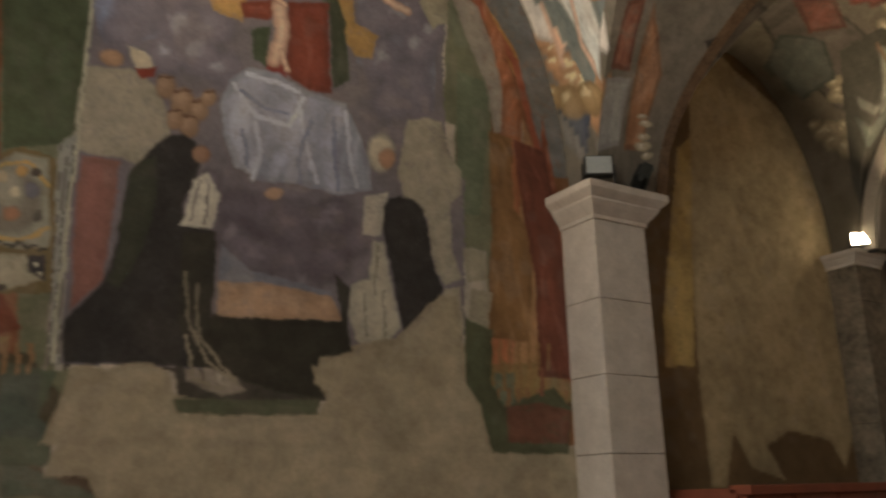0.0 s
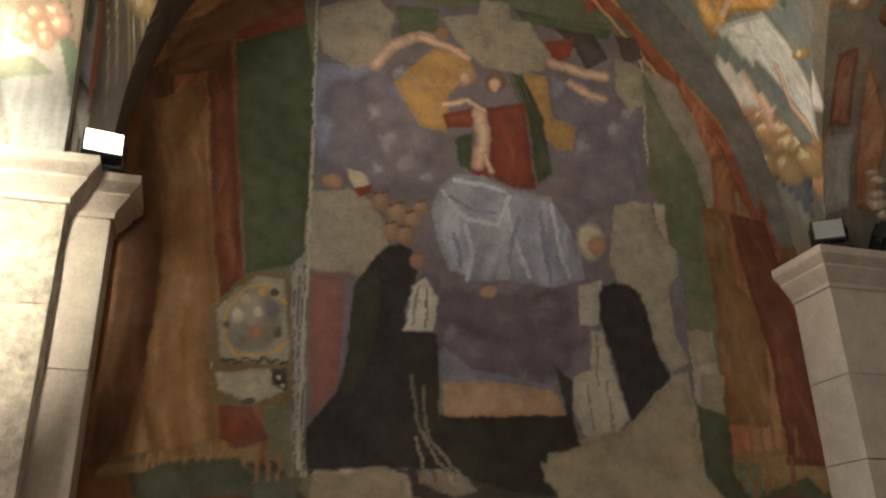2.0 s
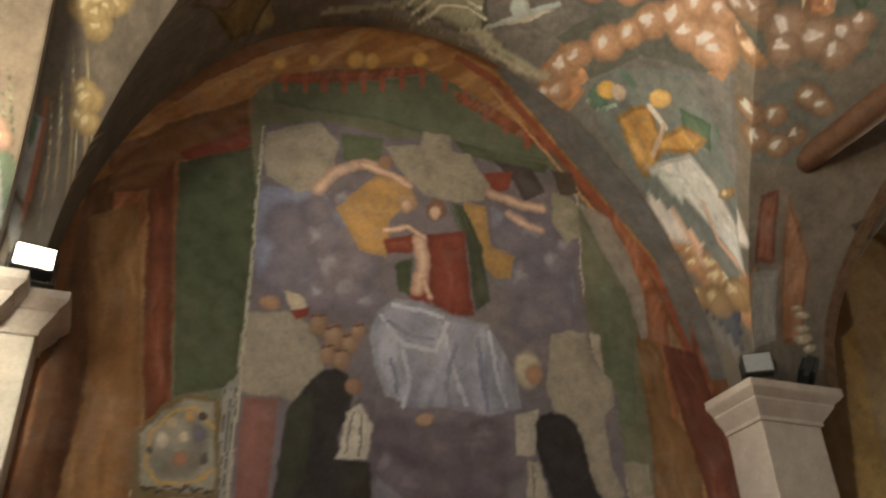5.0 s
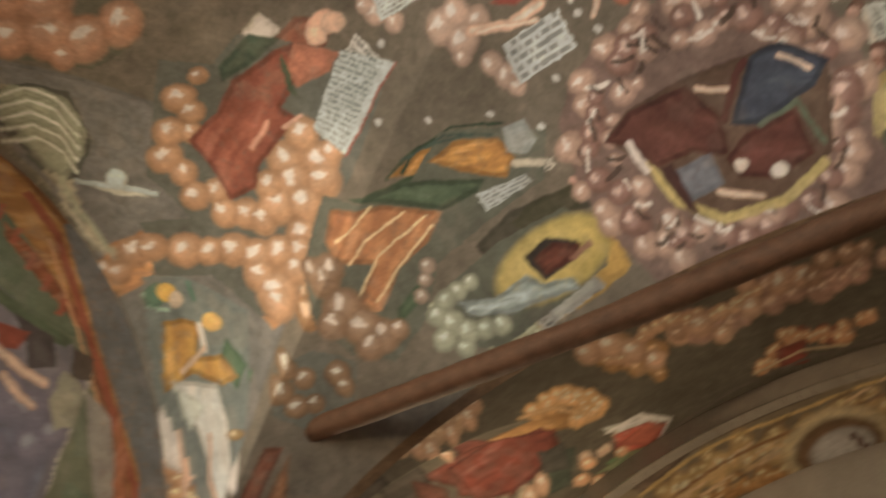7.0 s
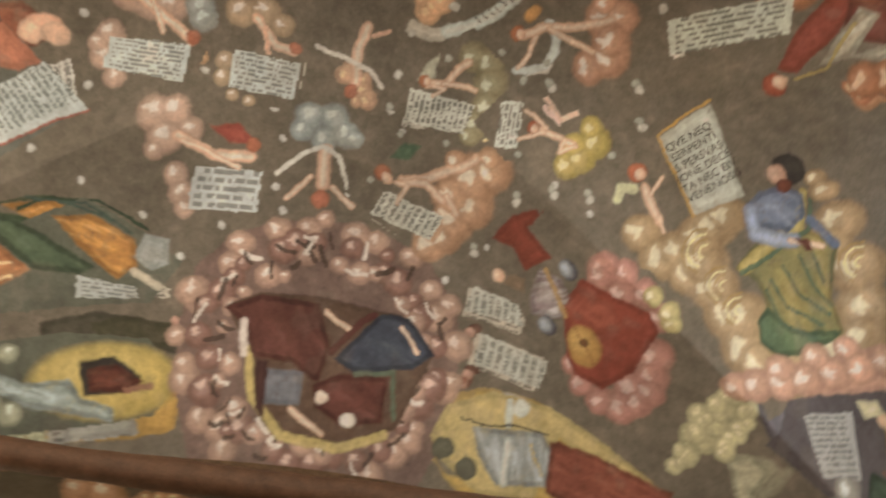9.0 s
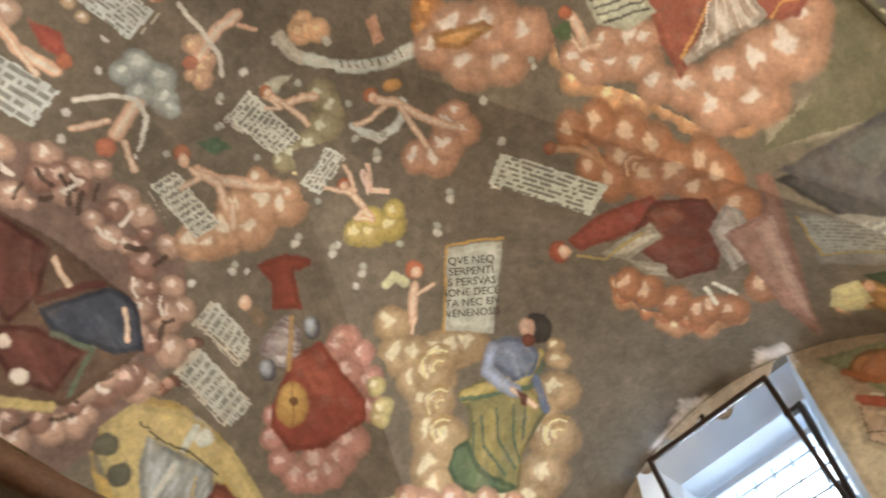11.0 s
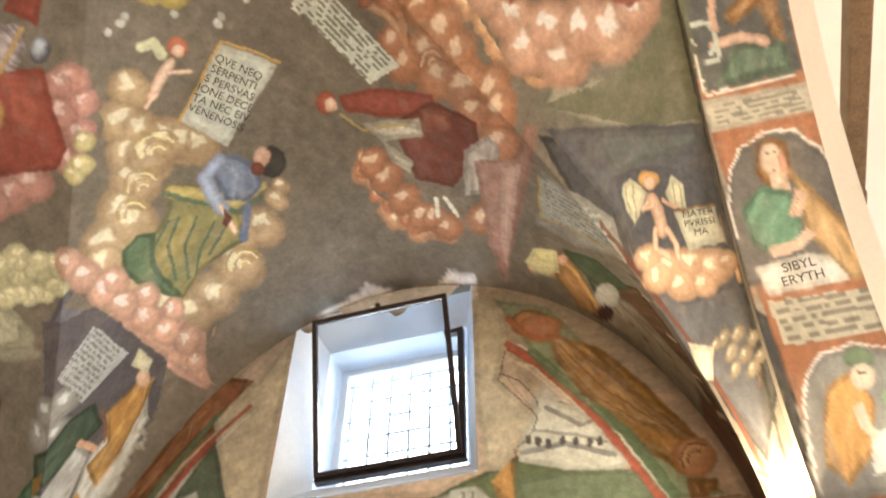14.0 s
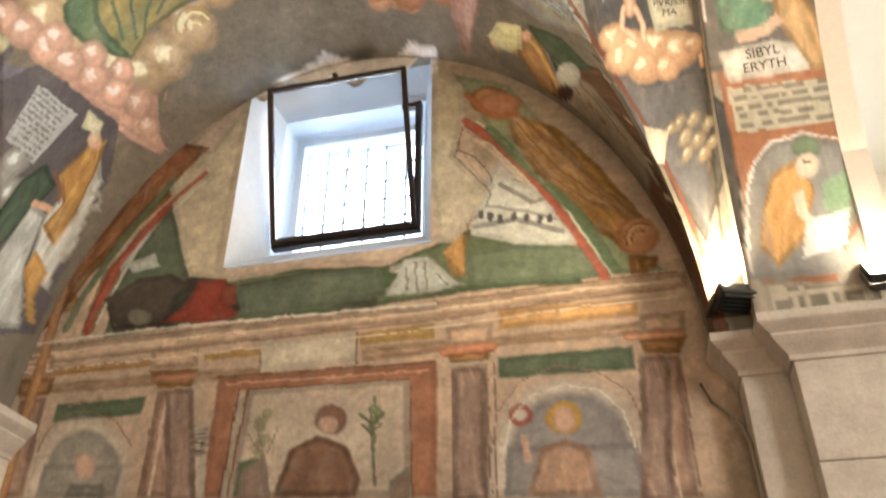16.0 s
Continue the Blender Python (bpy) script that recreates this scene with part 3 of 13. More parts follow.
folds(VAULT, (0.615, 0.606, 0.484), (0.397, 0.378, 0.294), (1.259, 2.994), (0.048, 0.066), (-0.047, 0.046), [(0.966, 2.927), (1.055, 2.818), (1.230, 2.760), (1.405, 2.809), (1.503, 2.971), (1.552, 3.174), (1.411, 3.184), (1.175, 3.126), (1.037, 3.124)])
poly(VAULT, (0.694, 0.736, 0.674), [(1.580, 3.036), (1.658, 2.935), (1.636, 2.831), (1.680, 2.800), (1.737, 2.864), (1.845, 2.731), (1.752, 2.908)])
puffs(VAULT, (0.595, 0.321, 0.165), (0.850, 0.850, 0.850), (0.062, -0.077), (0.047, 0.082), 14, [(2.047, 3.240), (2.034, 2.971), (2.106, 2.716), (2.207, 2.429), (2.302, 2.222), (2.416, 2.173), (2.472, 2.343)])
folds(VAULT, (0.850, 0.850, 0.850), (0.691, 0.701, 0.654), (2.688, 3.009), (0.012, -0.070), (0.021, 0.023), [(2.548, 3.047), (2.610, 2.828), (2.717, 2.778), (2.803, 2.837), (2.762, 3.078), (2.684, 3.195), (2.624, 3.275)])
puffs(VAULT, (0.544, 0.333, 0.198), (0.850, 0.820, 0.577), (0.017, -0.106), (0.021, 0.049), 9, [(2.752, 3.222), (2.812, 3.139), (2.841, 2.953)])
poly(VAULT, (0.087, 0.114, 0.165), [(2.844, 3.278), (2.868, 2.962), (2.912, 3.114), (2.862, 3.277)])
folds(VAULT, (0.328, 0.155, 0.108), (0.180, 0.083, 0.059), (2.911, 2.727), (0.043, -0.011), (0.007, 0.026), [(2.829, 2.637), (2.914, 2.576), (2.997, 2.827), (2.881, 2.847)])
folds(VAULT, (0.450, 0.250, 0.144), (0.275, 0.142, 0.080), (3.138, 2.861), (0.052, -0.013), (0.010, 0.025), [(2.952, 2.565), (3.186, 2.772), (3.218, 2.999), (3.087, 3.009)])
poly(VAULT, (0.369, 0.381, 0.374), [(2.872, 2.872), (3.022, 2.838), (3.052, 3.005), (2.909, 3.027)])
puffs(VAULT, (0.591, 0.547, 0.402), (0.850, 0.850, 0.783), (0.060, -0.006), (-0.004, 0.012), 5, [(3.179, 2.923), (3.256, 3.015)])
folds(VAULT, (0.437, 0.240, 0.156), (0.244, 0.133, 0.079), (0.830, 2.497), (0.087, 0.016), (0.009, 0.099), [(0.378, 2.490), (1.083, 2.168), (1.155, 2.273), (0.901, 2.644), (0.654, 2.781)])
puffs(VAULT, (0.635, 0.398, 0.243), (0.850, 0.820, 0.577), (0.070, -0.037), (0.054, 0.099), 8, [(0.486, 2.689), (0.813, 2.649), (1.132, 2.290)])
poly(VAULT, (0.417, 0.361, 0.178), [(0.200, 2.902), (0.302, 2.910), (0.389, 3.164), (0.294, 3.206)])
tablet(VAULT, (0.712, 0.757, 0.770), (0.118, 0.120, 0.120), 9, [(1.731, 1.315), (1.945, 1.247), (2.127, 1.700), (1.927, 1.750)])
folds(VAULT, (0.395, 0.182, 0.132), (0.223, 0.092, 0.067), (1.769, 1.864), (0.083, -0.028), (0.027, 0.092), [(1.763, 2.292), (1.597, 1.962), (1.506, 1.524), (1.626, 1.341), (1.758, 1.572), (1.882, 1.828), (1.975, 2.103), (2.017, 2.253)])
disc(VAULT, (0.791, 0.530, 0.428), (1.606, 1.432), (-0.011, -0.096), (0.065, -0.006))
poly(VAULT, (0.700, 0.714, 0.627), [(1.419, 1.789), (1.388, 1.657), (1.536, 1.628), (1.541, 1.753)])
tablet(VAULT, (0.573, 0.578, 0.532), (0.100, 0.101, 0.094), 4, [(2.640, 1.177), (2.619, 0.813), (2.712, 0.734), (2.744, 1.147)])
puffs(VAULT, (0.431, 0.262, 0.144), (0.812, 0.683, 0.552), (0.034, -0.064), (0.069, 0.017), 12, [(2.337, 2.359), (2.458, 2.252), (2.610, 2.084), (2.786, 2.055), (2.808, 1.959)])
poly(VAULT, (0.092, 0.094, 0.078), [(2.820, 1.307), (2.774, 1.066), (2.828, 0.722), (2.962, 0.598), (2.907, 0.975), (2.931, 1.273)])
poly(VAULT, (0.491, 0.347, 0.131), [(2.918, 1.442), (2.901, 1.150), (2.934, 0.802), (3.091, 0.609), (3.251, 0.640), (3.290, 0.812), (3.298, 1.052), (3.303, 1.230), (3.273, 1.400), (3.214, 1.301)])
puffs(VAULT, (0.482, 0.531, 0.404), (0.758, 0.828, 0.649), (0.013, -0.046), (0.039, 0.008), 18, [(2.937, 1.642), (3.118, 1.624), (3.201, 1.443), (3.294, 1.229), (3.169, 1.292)])
tablet(VAULT, (0.389, 0.415, 0.413), (0.100, 0.101, 0.094), 3, [(3.204, 1.211), (3.181, 0.821), (3.271, 0.785), (3.305, 1.172)])
poly(VAULT, (0.553, 0.434, 0.175), [(3.071, -0.634), (2.945, -0.740), (2.885, -0.902), (2.881, -1.170), (2.981, -1.532), (3.062, -1.799), (3.140, -1.792), (3.224, -1.623), (3.284, -1.365), (3.420, -0.976), (3.293, -0.746), (3.200, -0.653)])
disc(VAULT, (0.154, 0.146, 0.118), (3.149, -0.843), (0.006, -0.126), (0.109, 0.020))
folds(VAULT, (0.599, 0.648, 0.666), (0.309, 0.327, 0.329), (3.123, -1.102), (0.033, -0.021), (0.024, 0.043), [(3.045, -0.875), (3.015, -1.044), (3.027, -1.252), (3.144, -1.317), (3.260, -1.202), (3.232, -0.910)])
folds(VAULT, (0.311, 0.136, 0.084), (0.180, 0.072, 0.047), (3.128, -1.555), (0.055, -0.022), (0.031, 0.061), [(3.025, -1.264), (3.042, -1.526), (3.097, -1.797), (3.144, -1.791), (3.212, -1.624), (3.236, -1.302)])
poly(VAULT, (0.570, 0.575, 0.488), [(2.881, -0.983), (2.908, -1.139), (3.051, -1.091), (3.051, -1.011)])
folds(VAULT, (0.390, 0.141, 0.094), (0.221, 0.075, 0.054), (2.198, -0.979), (0.020, -0.046), (0.045, 0.024), [(2.169, -0.850), (2.038, -1.032), (2.230, -1.079), (2.352, -0.949)])
tablet(VAULT, (0.573, 0.578, 0.532), (0.100, 0.101, 0.094), 5, [(2.481, -0.736), (2.497, -1.055), (2.629, -1.035), (2.606, -0.725)])
tablet(VAULT, (0.573, 0.578, 0.532), (0.100, 0.101, 0.094), 5, [(2.669, -0.812), (2.695, -1.168), (2.852, -1.148), (2.817, -0.792)])
tablet(VAULT, (0.573, 0.578, 0.532), (0.100, 0.101, 0.094), 5, [(1.580, 1.135), (1.628, 0.771), (1.778, 0.791), (1.737, 1.159)])
tablet(VAULT, (0.573, 0.578, 0.532), (0.100, 0.101, 0.094), 5, [(1.571, 0.576), (1.601, 0.246), (1.780, 0.275), (1.740, 0.613)])
tablet(VAULT, (0.573, 0.578, 0.532), (0.100, 0.101, 0.094), 5, [(2.106, -0.208), (2.153, -0.556), (2.340, -0.514), (2.262, -0.169)])
tablet(VAULT, (0.573, 0.578, 0.532), (0.100, 0.101, 0.094), 4, [(1.615, -0.279), (1.636, -0.581), (1.810, -0.560), (1.787, -0.272)])
puffs(VAULT, (0.726, 0.515, 0.393), (0.850, 0.725, 0.575), (0.009, -0.049), (0.047, 0.008), 5, [(1.587, 0.048), (1.703, -0.016)])
puffs(VAULT, (0.559, 0.470, 0.305), (0.809, 0.713, 0.471), (0.007, -0.069), (0.066, 0.007), 8, [(1.663, -0.679), (1.835, -0.659), (1.847, -0.523)])
disc(VAULT, (0.584, 0.630, 0.647), (1.521, 1.269), (0.006, -0.020), (0.020, 0.006))
disc(VAULT, (0.584, 0.630, 0.647), (2.536, 0.722), (0.005, -0.023), (0.021, 0.004))
disc(VAULT, (0.584, 0.630, 0.647), (2.361, 0.920), (0.006, -0.022), (0.018, 0.004))
disc(VAULT, (0.584, 0.630, 0.647), (2.380, 0.543), (0.005, -0.023), (0.021, 0.004))
disc(VAULT, (0.584, 0.630, 0.647), (2.217, 1.202), (0.006, -0.021), (0.018, 0.004))
disc(VAULT, (0.584, 0.630, 0.647), (1.965, 0.315), (0.004, -0.022), (0.019, 0.004))
disc(VAULT, (0.584, 0.630, 0.647), (2.188, 0.314), (0.004, -0.023), (0.021, 0.004))
disc(VAULT, (0.584, 0.630, 0.647), (1.839, -0.262), (0.003, -0.022), (0.019, 0.003))
disc(VAULT, (0.584, 0.630, 0.647), (2.290, 0.260), (0.004, -0.023), (0.019, 0.004))
disc(VAULT, (0.584, 0.630, 0.647), (1.923, -1.072), (0.002, -0.021), (0.019, 0.002))
disc(VAULT, (0.584, 0.630, 0.647), (2.471, -0.606), (0.001, -0.022), (0.021, 0.003))
disc(VAULT, (0.584, 0.630, 0.647), (1.833, 0.376), (0.004, -0.022), (0.019, 0.004))
disc(VAULT, (0.584, 0.630, 0.647), (1.684, 0.022), (0.003, -0.022), (0.019, 0.003))
disc(VAULT, (0.584, 0.630, 0.647), (2.281, -0.797), (0.001, -0.021), (0.021, 0.002))
disc(VAULT, (0.584, 0.630, 0.647), (2.010, -1.268), (0.002, -0.020), (0.017, 0.003))
disc(VAULT, (0.584, 0.630, 0.647), (2.097, 1.426), (0.005, -0.021), (0.018, 0.004))
disc(VAULT, (0.584, 0.630, 0.647), (1.829, 1.227), (0.004, -0.022), (0.019, 0.004))
disc(VAULT, (0.584, 0.630, 0.647), (1.701, 0.717), (0.003, -0.022), (0.019, 0.004))
puffs(VAULT, (0.452, 0.269, 0.127), (0.850, 0.622, 0.400), (0.040, -0.068), (0.159, 0.031), 8, [(3.810, 1.059), (4.069, 0.784)])
puffs(VAULT, (0.472, 0.299, 0.234), (0.734, 0.578, 0.459), (0.031, -0.074), (0.172, 0.019), 8, [(4.101, 0.550), (4.231, 0.256)])
puffs(VAULT, (0.472, 0.299, 0.234), (0.734, 0.578, 0.459), (0.015, -0.074), (0.169, 0.005), 10, [(4.155, 0.042), (4.199, -0.262), (4.140, -0.562)])
poly(VAULT, (0.098, 0.135, 0.102), [(4.304, -1.055), (3.708, -1.857), (4.570, -2.069), (4.688, -1.254)])
poly(VAULT, (0.520, 0.538, 0.468), [(4.356, -1.608), (4.350, -1.962), (4.570, -2.069), (4.572, -1.672)])
folds(VAULT, (0.238, 0.076, 0.055), (0.136, 0.044, 0.036), (4.451, 2.047), (0.115, -0.064), (0.112, 0.129), [(3.700, 2.076), (4.118, 1.979), (4.270, 1.572), (4.632, 1.835), (4.709, 2.140), (4.636, 2.358)])
folds(VAULT, (0.526, 0.317, 0.133), (0.314, 0.162, 0.067), (4.253, 1.610), (0.104, 0.026), (0.002, 0.060), [(4.118, 1.979), (4.043, 1.544), (4.385, 1.292), (4.550, 1.361), (4.330, 1.601), (4.344, 1.974)])
puffs(VAULT, (0.560, 0.390, 0.259), (0.850, 0.720, 0.529), (0.065, -0.031), (0.081, 0.049), 12, [(3.477, 2.168), (3.558, 1.950), (3.610, 1.827)])
poly(VAULT, (0.075, 0.098, 0.077), [(4.542, 1.702), (4.668, 1.585), (5.084, 1.823), (4.946, 1.993), (4.700, 1.914)])
puffs(VAULT, (0.661, 0.497, 0.377), (0.850, 0.759, 0.590), (0.078, -0.040), (0.118, 0.048), 8, [(4.920, 1.655), (4.891, 1.415), (5.000, 1.147)])
poly(VAULT, (0.742, 0.791, 0.737), [(4.652, 1.404), (4.883, 1.105), (5.105, 1.052), (4.915, 1.336)])
folds(VAULT, (0.388, 0.127, 0.084), (0.220, 0.070, 0.050), (5.295, 1.282), (0.007, -0.044), (0.008, 0.049), [(5.066, 1.396), (5.121, 1.079), (5.301, 1.131), (5.301, 1.429)])
puffs(VAULT, (0.452, 0.269, 0.127), (0.850, 0.622, 0.400), (0.062, -0.046), (0.119, 0.043), 8, [(3.771, 1.038), (4.128, 0.914), (4.445, 0.831)])
puffs(VAULT, (0.472, 0.299, 0.234), (0.734, 0.578, 0.459), (0.062, -0.055), (0.141, 0.036), 8, [(3.971, 0.605), (4.180, 0.346)])
puffs(VAULT, (0.472, 0.299, 0.234), (0.734, 0.578, 0.459), (0.047, -0.054), (0.131, 0.023), 8, [(3.963, 0.158), (3.998, -0.124), (4.254, -0.335)])
puffs(VAULT, (0.285, 0.109, 0.075), (0.480, 0.273, 0.167), (0.058, -0.062), (0.177, 0.025), 6, [(4.797, 0.123), (4.873, -0.152)])
folds(VAULT, (0.192, 0.141, 0.104), (0.104, 0.080, 0.066), (5.476, 0.556), (0.106, 0.001), (0.012, 0.054), [(5.378, 1.511), (5.301, 0.929), (5.322, 0.236), (5.302, -0.391), (5.394, -0.373), (5.456, 0.272), (5.433, 0.938), (5.584, 1.458)])
puffs(VAULT, (0.547, 0.375, 0.189), (0.850, 0.764, 0.441), (0.061, -0.075), (0.160, 0.043), 26, [(5.725, 1.324), (5.638, 0.921), (5.740, 0.345), (5.695, -0.292), (6.336, -0.209)])
disc(VAULT, (0.414, 0.230, 0.132), (6.036, 0.087), (0.026, -0.284), (0.386, 0.035))
disc(VAULT, (0.850, 0.684, 0.445), (6.036, 0.087), (0.022, -0.235), (0.306, 0.028))
disc(VAULT, (0.418, 0.260, 0.162), (6.089, 0.078), (0.018, -0.176), (0.221, 0.020))
disc(VAULT, (0.694, 0.649, 0.590), (6.126, 0.087), (0.063, -0.085), (0.148, 0.032))
puffs(VAULT, (0.576, 0.372, 0.235), (0.850, 0.709, 0.504), (-0.051, -0.044), (0.043, -0.046), 8, [(0.351, -1.263), (0.544, -1.322), (0.479, -1.441)])
tablet(VAULT, (0.567, 0.588, 0.563), (0.089, 0.089, 0.083), 6, [(1.662, -0.256), (1.658, -0.571), (1.778, -0.554), (1.816, -0.260)])
tablet(VAULT, (0.508, 0.512, 0.471), (0.089, 0.089, 0.083), 5, [(2.275, -0.190), (2.163, -0.254), (2.230, -0.531), (2.374, -0.470)])
tablet(VAULT, (0.508, 0.512, 0.471), (0.089, 0.089, 0.083), 4, [(1.833, -0.746), (1.610, -0.766), (1.612, -0.852), (1.824, -0.848)])
poly(VAULT, (0.754, 0.777, 0.765), [(1.464, -0.806), (1.430, -0.924), (1.281, -0.958), (1.179, -0.884), (1.203, -0.854), (1.288, -0.920), (1.403, -0.895), (1.426, -0.797)])
poly(VAULT, (0.718, 0.738, 0.692), [(1.374, -0.196), (1.398, -0.331), (1.320, -0.528), (1.162, -0.697), (0.966, -0.782), (0.938, -0.722), (1.115, -0.642), (1.257, -0.494), (1.327, -0.322), (1.303, -0.209)])
puffs(VAULT, (0.564, 0.283, 0.115), (0.792, 0.478, 0.208), (-0.066, -0.061), (0.059, -0.061), 9, [(0.805, -0.682), (0.817, -0.844), (0.721, -0.898), (0.634, -1.112)])
poly(VAULT, (0.765, 0.498, 0.385), [(1.006, -0.467), (1.071, -0.582), (1.013, -0.612), (0.950, -0.497)])
puffs(VAULT, (0.772, 0.544, 0.371), (0.850, 0.711, 0.506), (-0.046, -0.044), (0.047, -0.041), 4, [(1.242, -0.224), (1.168, -0.334)])
puffs(VAULT, (0.643, 0.457, 0.348), (0.850, 0.746, 0.535), (-0.035, -0.037), (0.038, -0.032), 8, [(1.622, 0.058), (1.631, -0.045), (1.740, -0.038)])
puffs(VAULT, (0.698, 0.439, 0.271), (0.850, 0.850, 0.604), (-0.068, -0.050), (0.056, -0.058), 22, [(0.425, -1.231), (0.482, -1.406), (0.414, -1.556), (0.311, -1.701), (0.256, -1.887), (0.012, -1.928), (-0.197, -1.868), (-0.386, -1.825)])
disc(VAULT, (0.570, 0.604, 0.594), (1.746, -0.192), (-0.016, -0.017), (0.017, -0.015))
disc(VAULT, (0.570, 0.604, 0.594), (1.576, -0.199), (-0.017, -0.017), (0.017, -0.015))
disc(VAULT, (0.570, 0.604, 0.594), (1.203, -0.407), (-0.017, -0.017), (0.019, -0.016))
disc(VAULT, (0.570, 0.604, 0.594), (1.375, -0.233), (-0.017, -0.017), (0.018, -0.015))
disc(VAULT, (0.570, 0.604, 0.594), (1.966, -1.071), (-0.015, -0.020), (0.017, -0.017))
disc(VAULT, (0.570, 0.604, 0.594), (1.951, -1.257), (-0.015, -0.020), (0.016, -0.016))
disc(VAULT, (0.570, 0.604, 0.594), (2.322, -0.732), (-0.014, -0.019), (0.017, -0.016))
disc(VAULT, (0.570, 0.604, 0.594), (2.044, -0.896), (-0.018, -0.018), (0.016, -0.016))
disc(VAULT, (0.570, 0.604, 0.594), (1.488, -0.958), (-0.017, -0.018), (0.018, -0.017))
disc(VAULT, (0.570, 0.604, 0.594), (1.398, -1.378), (-0.020, -0.017), (0.019, -0.019))
disc(VAULT, (0.570, 0.604, 0.594), (0.901, -1.129), (-0.018, -0.016), (0.019, -0.021))
disc(VAULT, (0.570, 0.604, 0.594), (0.986, -1.340), (-0.019, -0.016), (0.019, -0.020))
disc(VAULT, (0.570, 0.604, 0.594), (0.615, -1.188), (-0.017, -0.016), (0.015, -0.016))
disc(VAULT, (0.570, 0.604, 0.594), (1.574, -1.442), (-0.019, -0.019), (0.018, -0.018))
disc(VAULT, (0.570, 0.604, 0.594), (2.317, -0.148), (-0.012, -0.017), (0.018, -0.015))
folds(VAULT, (0.336, 0.341, 0.282), (0.243, 0.249, 0.202), (-0.253, -2.145), (-0.129, -0.065), (0.079, -0.099), [(0.023, -1.950), (-0.213, -2.056), (-0.458, -1.946), (-0.516, -2.173), (-0.556, -2.366), (-0.392, -2.304), (-0.056, -2.207), (0.175, -2.088)])
folds(VAULT, (0.062, 0.067, 0.079), (0.092, 0.095, 0.087), (-0.277, -2.739), (-0.030, -0.056), (0.115, -0.031), [(0.201, -2.166), (-0.037, -2.262), (-0.133, -2.437), (-0.432, -2.685), (-0.641, -2.802), (-0.572, -2.940), (-0.433, -3.017), (-0.348, -2.968), (-0.194, -2.759), (0.065, -2.487)])
tablet(VAULT, (0.704, 0.725, 0.683), (0.061, 0.057, 0.051), 7, [(1.040, -1.408), (0.783, -1.833), (0.978, -1.923), (1.219, -1.480)])
folds(VAULT, (0.572, 0.392, 0.367), (0.389, 0.243, 0.210), (0.420, -2.643), (-0.053, 0.010), (0.023, -0.072), [(0.204, -2.135), (0.339, -2.562), (0.598, -3.248), (0.610, -2.937), (0.410, -2.514)])
puffs(VAULT, (0.653, 0.411, 0.254), (0.850, 0.698, 0.478), (-0.082, -0.011), (0.024, -0.043), 18, [(-0.177, -2.613), (-0.197, -2.706), (-0.306, -2.734), (-0.494, -2.708)])
poly(VAULT, (0.734, 0.757, 0.687), [(-0.320, -2.522), (-0.533, -2.538), (-0.513, -2.653), (-0.334, -2.643)])
poly(VAULT, (0.288, 0.306, 0.306), [(0.208, -2.327), (0.045, -2.420), (-0.068, -2.505), (-0.080, -2.628), (0.136, -2.745), (0.320, -2.700)])
puffs(VAULT, (0.590, 0.406, 0.227), (0.836, 0.720, 0.479), (-0.060, 0.034), (0.019, -0.093), 5, [(0.391, -2.960), (0.287, -2.993)])
folds(VAULT, (0.532, 0.366, 0.167), (0.361, 0.235, 0.102), (0.196, -3.046), (-0.042, 0.056), (-0.008, -0.045), [(0.319, -2.889), (0.180, -2.852), (0.143, -3.059), (0.089, -3.177), (0.169, -3.206), (0.275, -3.068)])
folds(VAULT, (0.092, 0.135, 0.096), (0.058, 0.085, 0.064), (0.005, -2.951), (-0.010, -0.050), (0.049, -0.082), [(0.151, -2.830), (-0.008, -2.837), (-0.161, -2.836), (-0.032, -3.119), (0.094, -3.058)])
folds(VAULT, (0.445, 0.426, 0.366), (0.305, 0.290, 0.250), (-0.174, -3.146), (-0.013, -0.055), (0.056, -0.129), [(0.089, -2.953), (-0.026, -3.005), (-0.209, -3.032), (-0.329, -2.987), (-0.346, -3.036), (-0.240, -3.223), (-0.039, -3.233)])
poly(VAULT, (0.147, 0.095, 0.072), [(0.123, -3.084), (0.061, -3.147), (0.102, -3.255), (0.169, -3.206)])
folds(VAULT, (0.194, 0.102, 0.060), (0.098, 0.055, 0.037), (-0.278, -3.242), (-0.012, -0.019), (0.045, -0.035), [(-0.144, -3.175), (-0.303, -3.072), (-0.374, -3.014), (-0.319, -3.276), (-0.188, -3.276)])
puffs(VAULT, (0.507, 0.524, 0.356), (0.716, 0.755, 0.520), (-0.056, -0.030), (0.021, -0.055), 14, [(2.825, -1.937), (2.691, -1.986), (2.537, -2.065)])
folds(VAULT, (0.623, 0.393, 0.329), (0.434, 0.263, 0.222), (2.451, -2.596), (-0.009, -0.090), (0.043, -0.000), [(2.520, -2.088), (2.466, -2.269), (2.401, -2.569), (2.333, -3.185), (2.386, -3.208), (2.434, -2.960), (2.496, -2.455), (2.534, -2.232)])
puffs(VAULT, (0.629, 0.428, 0.318), (0.831, 0.634, 0.482), (-0.038, -0.061), (0.026, -0.065), 9, [(2.487, -2.160), (2.410, -2.472), (2.270, -2.893)])
disc(VAULT, (0.337, 0.351, 0.283), (2.814, -2.248), (-0.092, -0.043), (0.030, -0.089))
disc(VAULT, (0.278, 0.287, 0.231), (2.831, -2.300), (-0.146, -0.064), (0.009, -0.031))
